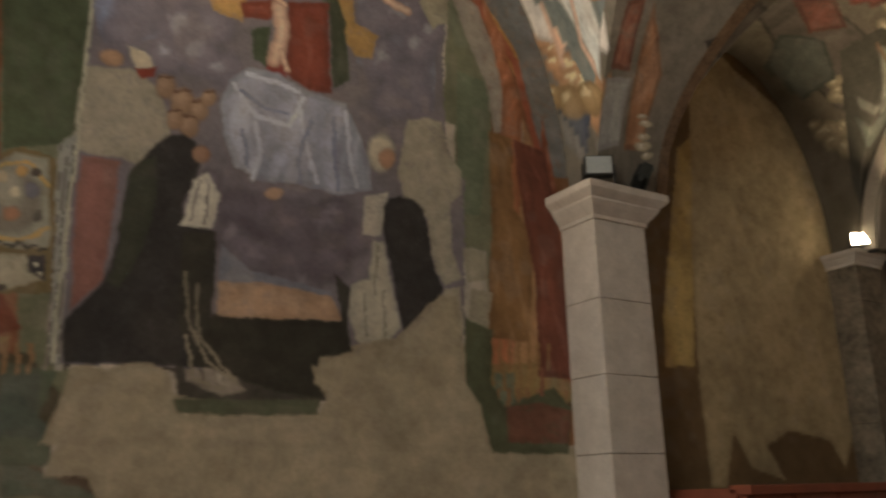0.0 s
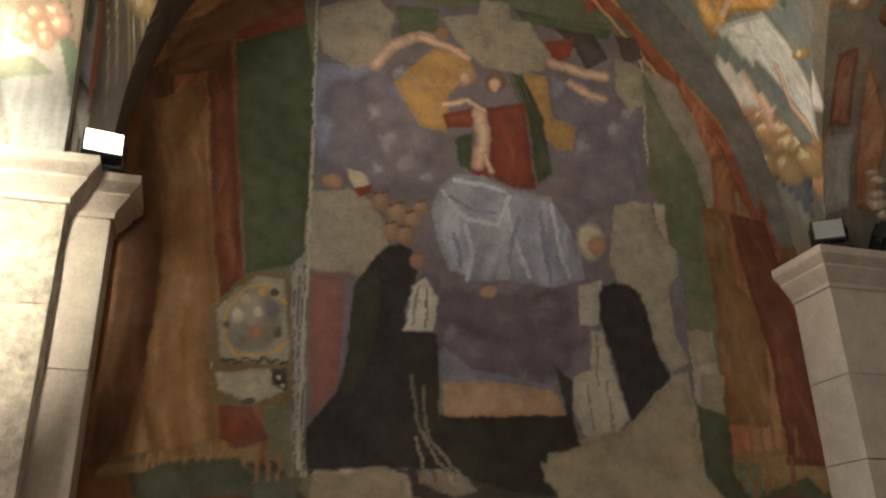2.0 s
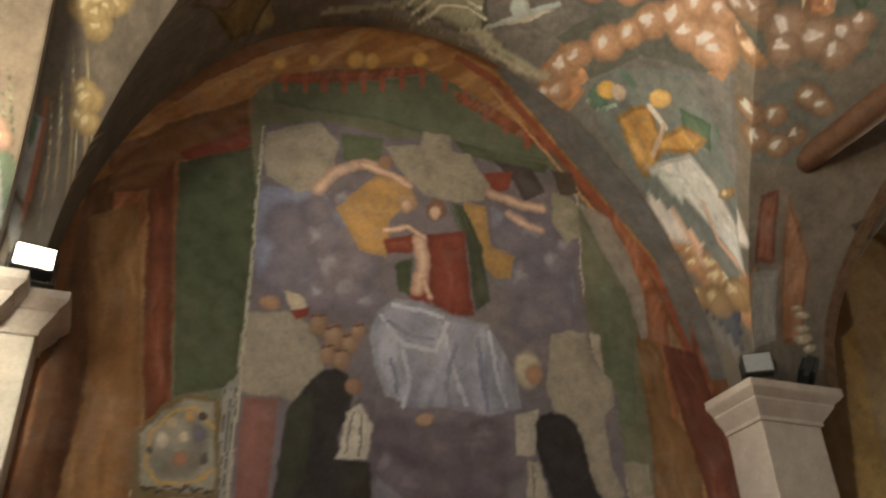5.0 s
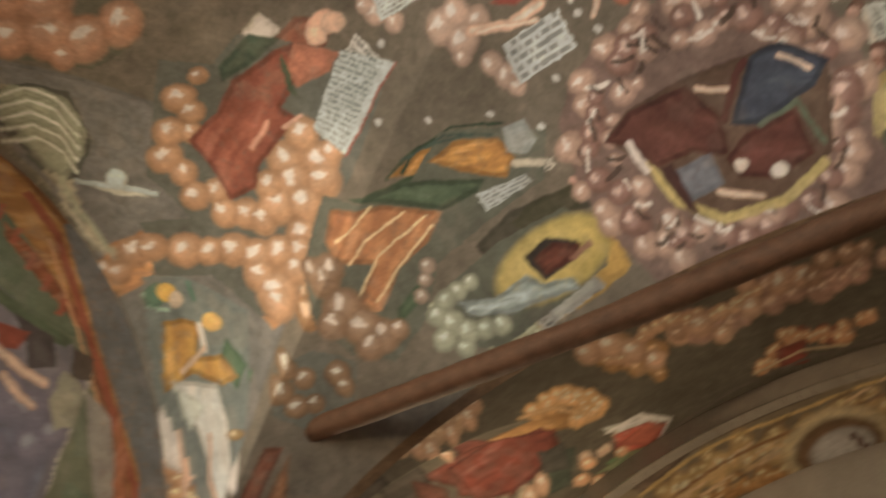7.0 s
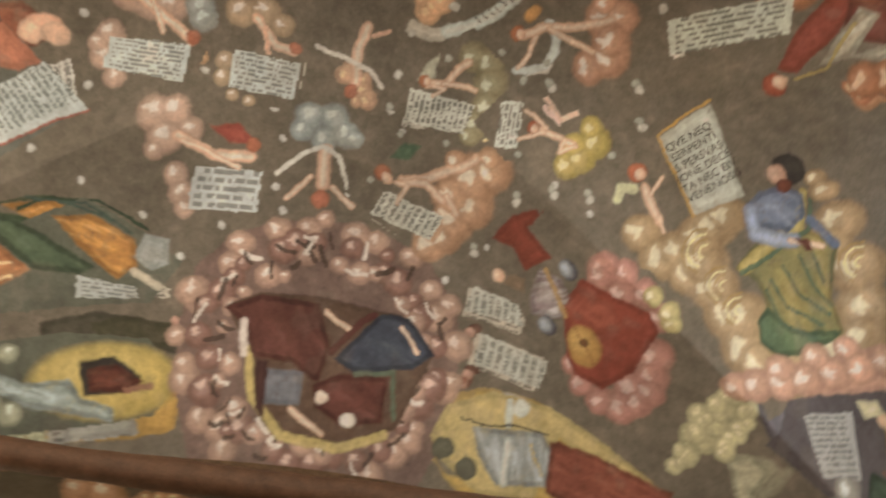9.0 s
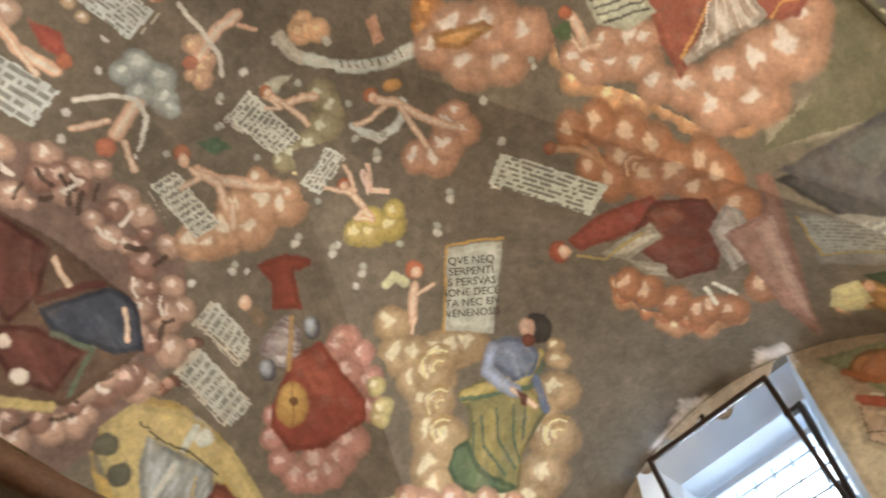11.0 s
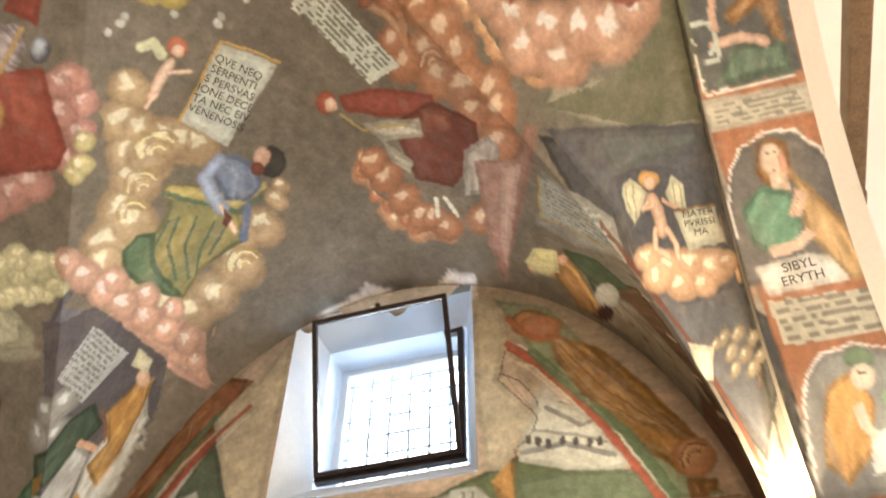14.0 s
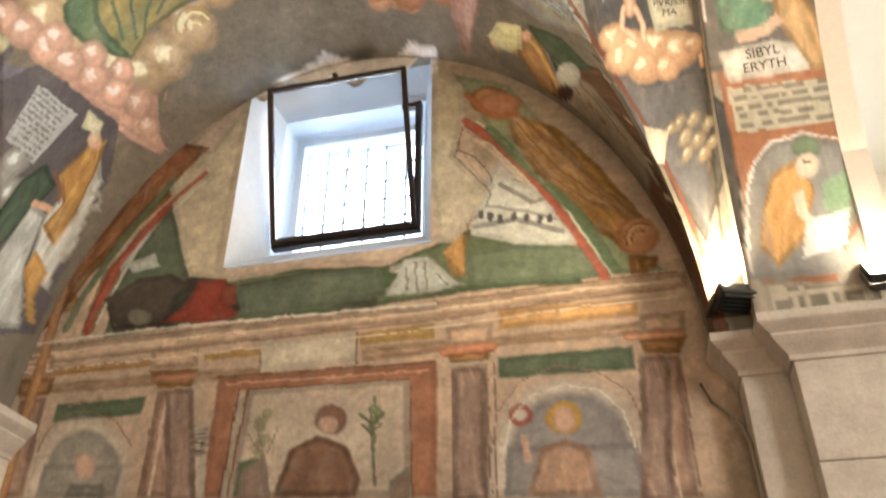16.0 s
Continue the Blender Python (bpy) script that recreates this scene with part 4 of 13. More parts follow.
folds(VAULT, (0.139, 0.140, 0.171), (0.093, 0.092, 0.117), (2.622, -2.495), (-0.022, -0.130), (0.045, -0.034), [(2.526, -2.207), (2.482, -2.648), (2.634, -2.707), (2.787, -2.610), (2.681, -2.332)])
folds(VAULT, (0.674, 0.693, 0.679), (0.422, 0.402, 0.352), (2.629, -3.036), (-0.015, -0.027), (0.006, -0.038), [(2.634, -2.933), (2.552, -3.007), (2.640, -3.181), (2.686, -3.023)])
folds(VAULT, (0.145, 0.084, 0.052), (0.067, 0.043, 0.028), (-0.263, -3.240), (-0.035, 0.074), (0.042, -0.035), [(0.045, -2.872), (-0.100, -2.757), (-0.196, -2.856), (-0.343, -3.010), (-0.423, -3.035), (-0.454, -3.051), (-0.367, -3.277), (-0.303, -3.278), (-0.193, -3.278), (-0.034, -3.073)])
poly(VAULT, (0.451, 0.219, 0.129), [(-0.563, -1.701), (-1.037, -1.824), (-1.121, -2.601), (-0.737, -2.954), (-0.612, -2.949), (-0.587, -2.756), (-0.563, -2.351), (-0.549, -1.948)])
poly(VAULT, (0.222, 0.256, 0.213), [(-0.591, -1.752), (-0.669, -1.729), (-1.025, -1.820), (-0.978, -2.179), (-0.604, -2.175), (-0.568, -1.939)])
folds(VAULT, (0.171, 0.266, 0.167), (0.111, 0.171, 0.116), (-0.812, -2.103), (-0.031, -0.009), (0.012, -0.025), [(-0.656, -2.023), (-0.989, -2.058), (-0.974, -2.174), (-0.623, -2.156)])
poly(VAULT, (0.595, 0.587, 0.499), [(-0.553, -2.191), (-1.009, -2.212), (-1.005, -2.309), (-0.562, -2.304)])
tablet(VAULT, (0.595, 0.587, 0.499), (0.272, 0.260, 0.216), 3, [(-0.566, -2.213), (-1.000, -2.232), (-0.998, -2.300), (-0.577, -2.285)])
poly(VAULT, (0.269, 0.294, 0.242), [(-0.596, -2.447), (-0.654, -2.367), (-0.767, -2.333), (-0.903, -2.351), (-1.003, -2.446), (-1.013, -2.599), (-0.997, -2.735), (-0.625, -2.736), (-0.587, -2.567)])
poly(VAULT, (0.743, 0.744, 0.654), [(-0.594, -2.566), (-0.603, -2.447), (-0.664, -2.372), (-0.772, -2.337), (-0.901, -2.353), (-1.003, -2.447), (-1.014, -2.441), (-0.909, -2.344), (-0.771, -2.327), (-0.654, -2.364), (-0.589, -2.444), (-0.580, -2.567)])
disc(VAULT, (0.374, 0.213, 0.108), (-0.757, -2.411), (-0.076, -0.014), (0.033, -0.075))
folds(VAULT, (0.202, 0.371, 0.241), (0.111, 0.218, 0.135), (-0.736, -2.591), (-0.028, -0.012), (0.024, -0.018), [(-0.651, -2.483), (-0.803, -2.470), (-0.814, -2.585), (-0.873, -2.642), (-0.732, -2.680), (-0.654, -2.659), (-0.613, -2.585)])
folds(VAULT, (0.638, 0.464, 0.216), (0.385, 0.260, 0.111), (-0.938, -2.609), (-0.041, 0.003), (-0.002, -0.024), [(-0.883, -2.426), (-0.969, -2.535), (-0.997, -2.624), (-0.997, -2.735), (-0.900, -2.700), (-0.867, -2.592)])
disc(VAULT, (0.769, 0.545, 0.440), (-0.796, -2.408), (-0.048, -0.007), (0.020, -0.042))
poly(VAULT, (0.769, 0.545, 0.440), [(-0.818, -2.482), (-0.801, -2.565), (-0.684, -2.614), (-0.711, -2.635), (-0.842, -2.578), (-0.869, -2.485)])
poly(VAULT, (0.658, 0.679, 0.616), [(-0.623, -2.678), (-0.920, -2.672), (-0.905, -2.730), (-0.617, -2.733)])
tablet(VAULT, (0.595, 0.587, 0.499), (0.208, 0.193, 0.159), 4, [(-0.611, -2.760), (-1.010, -2.754), (-0.951, -2.816), (-0.620, -2.826)])
poly(VAULT, (0.416, 0.202, 0.119), [(-0.564, -2.551), (-1.009, -2.597), (-1.061, -2.845), (-1.053, -2.934), (-0.867, -2.967), (-0.593, -2.965), (-0.592, -2.861)])
poly(VAULT, (0.607, 0.627, 0.568), [(-0.603, -2.678), (-0.934, -2.672), (-0.929, -2.725), (-0.621, -2.732)])
tablet(VAULT, (0.549, 0.542, 0.460), (0.192, 0.179, 0.146), 4, [(-0.605, -2.747), (-1.038, -2.756), (-1.032, -2.826), (-0.622, -2.824)])
poly(VAULT, (0.316, 0.331, 0.298), [(-0.648, -2.966), (-0.615, -2.925), (-0.634, -2.886), (-0.731, -2.851), (-0.889, -2.844), (-1.021, -2.874), (-1.054, -2.929), (-0.878, -2.962)])
poly(VAULT, (0.716, 0.718, 0.636), [(-0.655, -2.964), (-0.623, -2.927), (-0.641, -2.887), (-0.735, -2.855), (-0.888, -2.846), (-1.018, -2.876), (-1.027, -2.873), (-0.891, -2.839), (-0.728, -2.847), (-0.627, -2.885), (-0.607, -2.927), (-0.641, -2.964)])
folds(VAULT, (0.607, 0.377, 0.144), (0.484, 0.301, 0.104), (-0.762, -2.937), (-0.034, -0.001), (0.016, -0.006), [(-0.705, -2.895), (-0.799, -2.886), (-0.814, -2.941), (-0.863, -2.960), (-0.698, -2.961), (-0.680, -2.939)])
disc(VAULT, (0.233, 0.384, 0.215), (-0.950, -2.906), (-0.086, -0.004), (0.013, -0.015))
disc(VAULT, (0.706, 0.658, 0.551), (-0.852, -2.887), (-0.076, -0.005), (0.013, -0.016))
puffs(VAULT, (0.744, 0.793, 0.645), (0.564, 0.568, 0.405), (-0.045, -0.004), (0.011, -0.011), 5, [(-0.818, -2.918), (-0.875, -2.940)])
tablet(VAULT, (0.546, 0.517, 0.436), (0.192, 0.179, 0.146), 2, [(-0.619, -2.966), (-0.984, -2.968), (-0.965, -2.970), (-0.609, -2.973)])
poly(VAULT, (0.382, 0.185, 0.109), [(-0.521, 2.897), (-0.500, 2.894), (-0.481, 3.018), (-0.505, 3.017)])
puffs(VAULT, (0.393, 0.343, 0.225), (0.626, 0.691, 0.513), (0.054, 0.121), (0.006, 0.034), 5, [(-0.441, 2.917), (-0.327, 2.934)])
puffs(VAULT, (0.156, 0.250, 0.164), (0.393, 0.467, 0.361), (0.050, 0.059), (0.009, 0.016), 4, [(-0.654, 2.877), (-0.588, 2.886)])
puffs(VAULT, (0.469, 0.384, 0.203), (0.758, 0.726, 0.487), (0.076, -0.016), (0.019, 0.042), 8, [(-0.443, 2.681), (-0.325, 2.708), (-0.359, 2.775)])
puffs(VAULT, (0.469, 0.384, 0.203), (0.758, 0.726, 0.487), (0.058, -0.006), (0.015, 0.025), 4, [(-0.400, 2.893), (-0.351, 2.904)])
folds(VAULT, (0.268, 0.206, 0.095), (0.153, 0.115, 0.054), (0.188, 2.973), (0.056, 0.053), (-0.001, 0.073), [(0.006, 2.772), (0.172, 2.757), (0.336, 2.976), (0.277, 3.189), (0.175, 3.169)])
folds(VAULT, (0.198, 0.125, 0.085), (0.309, 0.284, 0.236), (0.136, 2.806), (0.052, 0.056), (-0.006, 0.060), [(-0.055, 2.743), (0.165, 2.721), (0.338, 2.759), (0.113, 2.932)])
poly(SOUTH, (0.575, 0.465, 0.368), [(3.518, 4.838), (-0.666, 4.075), (-0.377, 2.548), (2.832, 2.773)])
folds(SOUTH, (0.123, 0.172, 0.108), (0.171, 0.224, 0.130), (1.219, 3.709), (-0.045, -0.190), (0.170, -0.015), [(2.507, 3.556), (2.490, 3.888), (2.105, 3.903), (1.033, 3.784), (0.609, 3.936), (0.152, 3.799), (0.018, 3.572), (0.563, 3.577), (1.248, 3.544), (1.832, 3.570)])
folds(SOUTH, (0.074, 0.057, 0.047), (0.110, 0.077, 0.057), (2.109, 3.864), (-0.060, -0.099), (0.079, -0.035), [(2.454, 3.598), (2.473, 3.885), (2.200, 3.900), (2.176, 4.202), (2.097, 4.458), (1.926, 3.878), (1.764, 3.722), (1.722, 3.636), (2.200, 3.583)])
folds(SOUTH, (0.278, 0.095, 0.060), (0.177, 0.059, 0.040), (1.966, 3.693), (-0.049, -0.030), (0.014, -0.045), [(2.129, 3.613), (2.008, 3.805), (1.868, 3.802), (1.805, 3.630), (2.022, 3.619)])
folds(SOUTH, (0.454, 0.258, 0.120), (0.256, 0.138, 0.062), (2.590, 4.164), (-0.057, -0.056), (0.033, -0.042), [(2.221, 4.736), (2.060, 4.718), (2.217, 4.520), (2.482, 4.138), (2.782, 3.858), (2.891, 3.601), (2.977, 3.612), (2.972, 3.813), (2.767, 4.181), (2.416, 4.637)])
poly(SOUTH, (0.274, 0.317, 0.213), [(2.258, 4.368), (2.143, 4.486), (2.438, 4.094), (2.565, 3.595), (2.639, 3.572), (2.604, 4.082)])
poly(SOUTH, (0.406, 0.144, 0.094), [(2.142, 4.559), (2.341, 4.360), (2.504, 4.081), (2.589, 3.807), (2.628, 3.579), (2.584, 3.557), (2.544, 3.782), (2.460, 4.048), (2.300, 4.319), (2.105, 4.512)])
poly(SOUTH, (0.504, 0.514, 0.496), [(2.561, 4.113), (2.380, 4.215), (2.159, 4.199), (2.204, 3.917), (2.482, 3.921)])
poly(SOUTH, (0.615, 0.529, 0.445), [(2.342, 4.624), (2.054, 5.022), (1.778, 5.100), (1.368, 5.263), (0.884, 5.243), (0.776, 5.102), (0.594, 4.655), (0.488, 4.177), (0.580, 3.948), (0.750, 3.908), (1.005, 3.780), (1.387, 3.835), (1.654, 3.806), (1.868, 3.802), (2.098, 3.868), (2.210, 4.207), (2.104, 4.460)])
poly(SOUTH, (0.277, 0.346, 0.230), [(0.684, 5.014), (0.371, 4.856), (0.008, 4.198), (-0.153, 3.737), (-0.280, 3.566), (0.018, 3.578), (0.235, 4.132), (0.477, 4.511)])
poly(SOUTH, (0.504, 0.514, 0.496), [(0.530, 4.220), (0.422, 4.385), (0.233, 4.167), (0.119, 3.875), (0.182, 3.756), (0.609, 3.903), (0.490, 4.141)])
puffs(SOUTH, (0.289, 0.316, 0.273), (0.421, 0.455, 0.383), (-0.027, -0.004), (0.002, -0.032), 14, [(0.496, 3.969), (0.356, 3.980), (0.198, 3.888), (0.291, 4.142)])
poly(SOUTH, (0.429, 0.152, 0.100), [(0.623, 4.595), (0.464, 4.429), (0.279, 4.140), (0.136, 3.864), (0.015, 3.565), (-0.019, 3.585), (0.102, 3.887), (0.245, 4.170), (0.434, 4.467), (0.598, 4.640)])
poly(SOUTH, (0.700, 0.600, 0.514), [(0.656, 4.577), (0.486, 4.397), (0.299, 4.108), (0.155, 3.836), (0.044, 3.577), (0.031, 3.585), (0.142, 3.845), (0.286, 4.120), (0.474, 4.412), (0.646, 4.595)])
disc(SOUTH, (0.430, 0.224, 0.116), (0.439, 4.712), (-0.117, -0.053), (0.019, -0.108))
disc(SOUTH, (0.283, 0.161, 0.079), (0.438, 4.720), (-0.077, -0.035), (0.011, -0.062))
folds(SOUTH, (0.477, 0.274, 0.093), (0.224, 0.136, 0.048), (0.016, 4.130), (-0.034, 0.045), (-0.035, -0.044), [(0.383, 4.591), (0.136, 4.513), (-0.050, 4.223), (-0.242, 3.834), (-0.277, 3.718), (-0.141, 3.850), (0.100, 4.091), (0.307, 4.345)])
disc(SOUTH, (0.436, 0.261, 0.112), (-0.178, 3.771), (-0.104, -0.016), (0.013, -0.104))
disc(SOUTH, (0.615, 0.386, 0.171), (-0.178, 3.771), (-0.065, -0.010), (0.008, -0.061))
folds(SOUTH, (0.453, 0.240, 0.109), (0.282, 0.153, 0.064), (-0.166, 3.617), (-0.029, -0.004), (0.005, -0.035), [(-0.121, 3.680), (-0.219, 3.665), (-0.205, 3.562), (-0.119, 3.565)])
folds(SOUTH, (0.634, 0.655, 0.620), (0.387, 0.389, 0.346), (0.838, 3.683), (-0.032, -0.015), (0.009, -0.035), [(1.005, 3.780), (0.807, 3.800), (0.723, 3.676), (0.615, 3.615), (0.860, 3.626), (1.027, 3.608)])
folds(SOUTH, (0.576, 0.340, 0.134), (0.407, 0.236, 0.090), (0.669, 3.764), (-0.031, -0.016), (0.010, -0.035), [(0.737, 3.806), (0.615, 3.920), (0.628, 3.663), (0.696, 3.673)])
folds(SOUTH, (0.683, 0.531, 0.399), (0.467, 0.341, 0.247), (1.037, 3.511), (-0.006, -0.043), (0.039, 0.001), [(2.992, 3.555), (2.132, 3.550), (1.362, 3.543), (0.859, 3.540), (0.537, 3.552), (0.045, 3.561), (-0.376, 3.558), (-0.361, 3.467), (0.054, 3.471), (0.858, 3.450), (2.110, 3.442), (2.958, 3.449)])
folds(SOUTH, (0.552, 0.330, 0.141), (0.636, 0.416, 0.195), (2.529, 3.397), (-0.193, -0.039), (-0.029, -0.181), [(2.919, 3.429), (2.166, 3.417), (2.156, 3.368), (2.902, 3.374)])
folds(SOUTH, (0.703, 0.436, 0.180), (0.727, 0.490, 0.258), (0.172, 3.409), (-0.144, -0.035), (0.029, -0.163), [(0.487, 3.468), (-0.141, 3.451), (-0.129, 3.356), (0.491, 3.362)])
poly(SOUTH, (0.505, 0.345, 0.139), [(1.924, 3.402), (1.629, 3.417), (1.622, 3.362), (1.912, 3.365)])
poly(SOUTH, (0.506, 0.355, 0.149), [(1.143, 3.431), (0.778, 3.440), (0.777, 3.353), (1.139, 3.360)])
poly(SOUTH, (0.147, 0.133, 0.107), [(1.158, 3.442), (1.147, 3.266), (1.137, 3.265), (1.146, 3.441)])
poly(SOUTH, (0.709, 0.684, 0.572), [(1.632, 3.438), (1.157, 3.433), (1.148, 3.275), (1.611, 3.274)])
folds(SOUTH, (0.622, 0.466, 0.333), (0.419, 0.291, 0.198), (2.131, 3.295), (-0.011, -0.036), (0.036, 0.000), [(2.894, 3.349), (1.940, 3.323), (1.620, 3.304), (1.615, 3.260), (1.927, 3.249), (2.875, 3.286)])
folds(SOUTH, (0.622, 0.466, 0.333), (0.419, 0.291, 0.198), (0.487, 3.306), (-0.002, -0.034), (0.030, 0.000), [(1.125, 3.350), (0.751, 3.350), (0.442, 3.336), (-0.316, 3.333), (-0.303, 3.252), (0.444, 3.280), (0.751, 3.279), (1.121, 3.272)])
folds(SOUTH, (0.490, 0.343, 0.265), (0.317, 0.208, 0.167), (2.046, 2.968), (-0.063, -0.007), (-0.011, -0.059), [(2.130, 3.241), (1.953, 3.234), (1.968, 2.713), (2.133, 2.724)])
folds(SOUTH, (0.437, 0.262, 0.122), (0.274, 0.154, 0.078), (2.054, 3.291), (-0.008, -0.027), (0.026, 0.000), [(2.207, 3.352), (1.931, 3.337), (1.948, 3.234), (2.136, 3.241)])
folds(SOUTH, (0.683, 0.531, 0.399), (0.467, 0.341, 0.247), (2.077, 3.406), (-0.014, -0.037), (0.035, -0.003), [(2.221, 3.476), (1.959, 3.467), (1.937, 3.338), (2.194, 3.348)])
folds(SOUTH, (0.490, 0.343, 0.265), (0.317, 0.208, 0.167), (0.621, 2.896), (-0.053, -0.006), (0.002, -0.054), [(0.700, 3.204), (0.543, 3.198), (0.544, 2.613), (0.698, 2.624)])
folds(SOUTH, (0.437, 0.262, 0.122), (0.274, 0.154, 0.078), (0.623, 3.250), (-0.002, -0.025), (0.023, 0.000), [(0.746, 3.306), (0.504, 3.293), (0.538, 3.197), (0.705, 3.204)])
folds(SOUTH, (0.683, 0.531, 0.399), (0.467, 0.341, 0.247), (0.621, 3.356), (-0.005, -0.034), (0.031, -0.003), [(0.735, 3.420), (0.505, 3.412), (0.509, 3.293), (0.735, 3.302)])
folds(SOUTH, (0.490, 0.343, 0.265), (0.317, 0.208, 0.167), (-0.204, 2.847), (-0.047, -0.005), (0.009, -0.051), [(-0.132, 3.166), (-0.277, 3.160), (-0.256, 2.557), (-0.148, 2.564)])
folds(SOUTH, (0.437, 0.262, 0.122), (0.274, 0.154, 0.078), (-0.209, 3.209), (0.001, -0.024), (0.021, 0.000), [(-0.103, 3.263), (-0.324, 3.250), (-0.282, 3.160), (-0.128, 3.166)])
folds(SOUTH, (0.683, 0.531, 0.399), (0.467, 0.341, 0.247), (-0.224, 3.310), (-0.001, -0.032), (0.028, -0.003), [(-0.126, 3.370), (-0.337, 3.363), (-0.319, 3.251), (-0.112, 3.259)])
folds(SOUTH, (0.490, 0.343, 0.265), (0.317, 0.208, 0.167), (2.788, 3.011), (-0.069, -0.007), (-0.018, -0.062), [(2.886, 3.272), (2.728, 3.268), (2.711, 2.765), (2.832, 2.773)])
folds(SOUTH, (0.437, 0.262, 0.122), (0.274, 0.154, 0.078), (2.827, 3.326), (-0.011, -0.028), (0.028, 0.000), [(2.981, 3.389), (2.715, 3.376), (2.721, 3.268), (2.893, 3.273)])
folds(SOUTH, (0.683, 0.531, 0.399), (0.467, 0.341, 0.247), (2.864, 3.447), (-0.019, -0.039), (0.037, -0.003), [(3.010, 3.518), (2.760, 3.512), (2.722, 3.377), (2.967, 3.384)])
poly(SOUTH, (0.137, 0.194, 0.131), [(2.668, 3.221), (2.184, 3.217), (2.192, 3.118), (2.669, 3.120)])
poly(SOUTH, (0.137, 0.194, 0.131), [(0.496, 3.236), (-0.087, 3.219), (-0.096, 3.105), (0.501, 3.123)])
poly(SOUTH, (0.391, 0.201, 0.131), [(1.830, 3.274), (0.764, 3.238), (0.761, 2.628), (1.819, 2.702)])
poly(SOUTH, (0.566, 0.513, 0.429), [(1.719, 3.199), (1.662, 3.193), (1.685, 2.693), (1.730, 2.696)])
poly(SOUTH, (0.216, 0.102, 0.071), [(1.712, 3.205), (1.736, 2.697), (1.725, 2.695), (1.700, 3.202)])
folds(SOUTH, (0.620, 0.568, 0.483), (0.538, 0.475, 0.392), (1.270, 2.914), (-0.027, -0.151), (0.156, -0.002), [(1.662, 3.193), (0.893, 3.175), (0.870, 2.636), (1.693, 2.693)])
poly(SOUTH, (0.158, 0.195, 0.133), [(1.668, 2.846), (1.541, 2.886), (1.490, 2.679), (1.672, 2.692)])
poly(SOUTH, (0.264, 0.282, 0.210), [(0.968, 2.718), (0.877, 2.783), (0.870, 2.636), (0.990, 2.644)])
puffs(SOUTH, (0.434, 0.428, 0.288), (0.312, 0.333, 0.220), (-0.025, -0.002), (-0.003, -0.025), 8, [(1.608, 2.997), (1.564, 3.073), (1.561, 2.837)])
poly(SOUTH, (0.223, 0.243, 0.134), [(1.056, 3.105), (1.048, 2.724), (1.036, 2.723), (1.043, 3.104)])
puffs(SOUTH, (0.238, 0.296, 0.177), (0.310, 0.382, 0.248), (-0.026, -0.002), (-0.001, -0.026), 5, [(1.082, 3.028), (1.031, 3.049), (1.047, 2.947)])
disc(SOUTH, (0.253, 0.151, 0.115), (1.250, 3.012), (-0.087, -0.008), (-0.006, -0.079))
disc(SOUTH, (0.570, 0.421, 0.345), (1.261, 2.987), (-0.053, -0.005), (-0.004, -0.047))
folds(SOUTH, (0.278, 0.170, 0.118), (0.184, 0.108, 0.074), (1.265, 2.796), (-0.066, -0.018), (0.008, -0.062), [(1.436, 2.891), (1.310, 2.949), (1.164, 2.893), (1.091, 2.727), (1.112, 2.653), (1.490, 2.679)])
poly(SOUTH, (0.598, 0.568, 0.506), [(1.950, 3.054), (1.838, 3.058), (1.800, 2.701), (1.908, 2.708)])
poly(SOUTH, (0.147, 0.133, 0.107), [(1.909, 2.989), (1.839, 2.988), (1.843, 3.004), (1.913, 3.005)])
poly(SOUTH, (0.147, 0.133, 0.107), [(1.907, 2.948), (1.835, 2.948), (1.839, 2.964), (1.911, 2.965)])
poly(SOUTH, (0.147, 0.133, 0.107), [(1.906, 2.909), (1.834, 2.908), (1.838, 2.924), (1.910, 2.925)])
disc(SOUTH, (0.707, 0.656, 0.570), (0.223, 2.813), (-0.337, -0.029), (0.027, -0.319))
poly(SOUTH, (0.707, 0.656, 0.570), [(0.540, 2.852), (-0.103, 2.820), (-0.132, 2.565), (0.562, 2.614)])
disc(SOUTH, (0.304, 0.305, 0.316), (0.213, 2.800), (-0.271, -0.023), (0.023, -0.266))
poly(SOUTH, (0.304, 0.305, 0.316), [(0.477, 2.822), (-0.057, 2.801), (-0.073, 2.570), (0.498, 2.610)])
disc(SOUTH, (0.552, 0.366, 0.118), (0.229, 2.927), (-0.083, -0.008), (0.007, -0.082))
disc(SOUTH, (0.672, 0.483, 0.375), (0.230, 2.918), (-0.048, -0.004), (0.005, -0.063))
folds(SOUTH, (0.539, 0.375, 0.278), (0.376, 0.256, 0.186), (0.242, 2.723), (-0.045, -0.004), (0.004, -0.046), [(0.338, 2.811), (0.232, 2.838), (0.134, 2.793), (0.101, 2.582), (0.408, 2.603)])
disc(SOUTH, (0.386, 0.137, 0.101), (0.407, 2.951), (-0.054, -0.005), (0.003, -0.057))
disc(SOUTH, (0.599, 0.570, 0.531), (0.407, 2.951), (-0.028, -0.003), (0.002, -0.030))
poly(SOUTH, (0.622, 0.445, 0.350), [(0.409, 2.863), (0.404, 2.743), (0.372, 2.744), (0.377, 2.864)])
disc(SOUTH, (0.677, 0.626, 0.540), (2.441, 2.921), (-0.269, -0.022), (-0.063, -0.237))
poly(SOUTH, (0.677, 0.626, 0.540), [(2.720, 2.984), (2.196, 2.941), (2.203, 2.729), (2.711, 2.765)])
disc(SOUTH, (0.339, 0.333, 0.303), (2.436, 2.902), (-0.211, -0.017), (-0.050, -0.190))
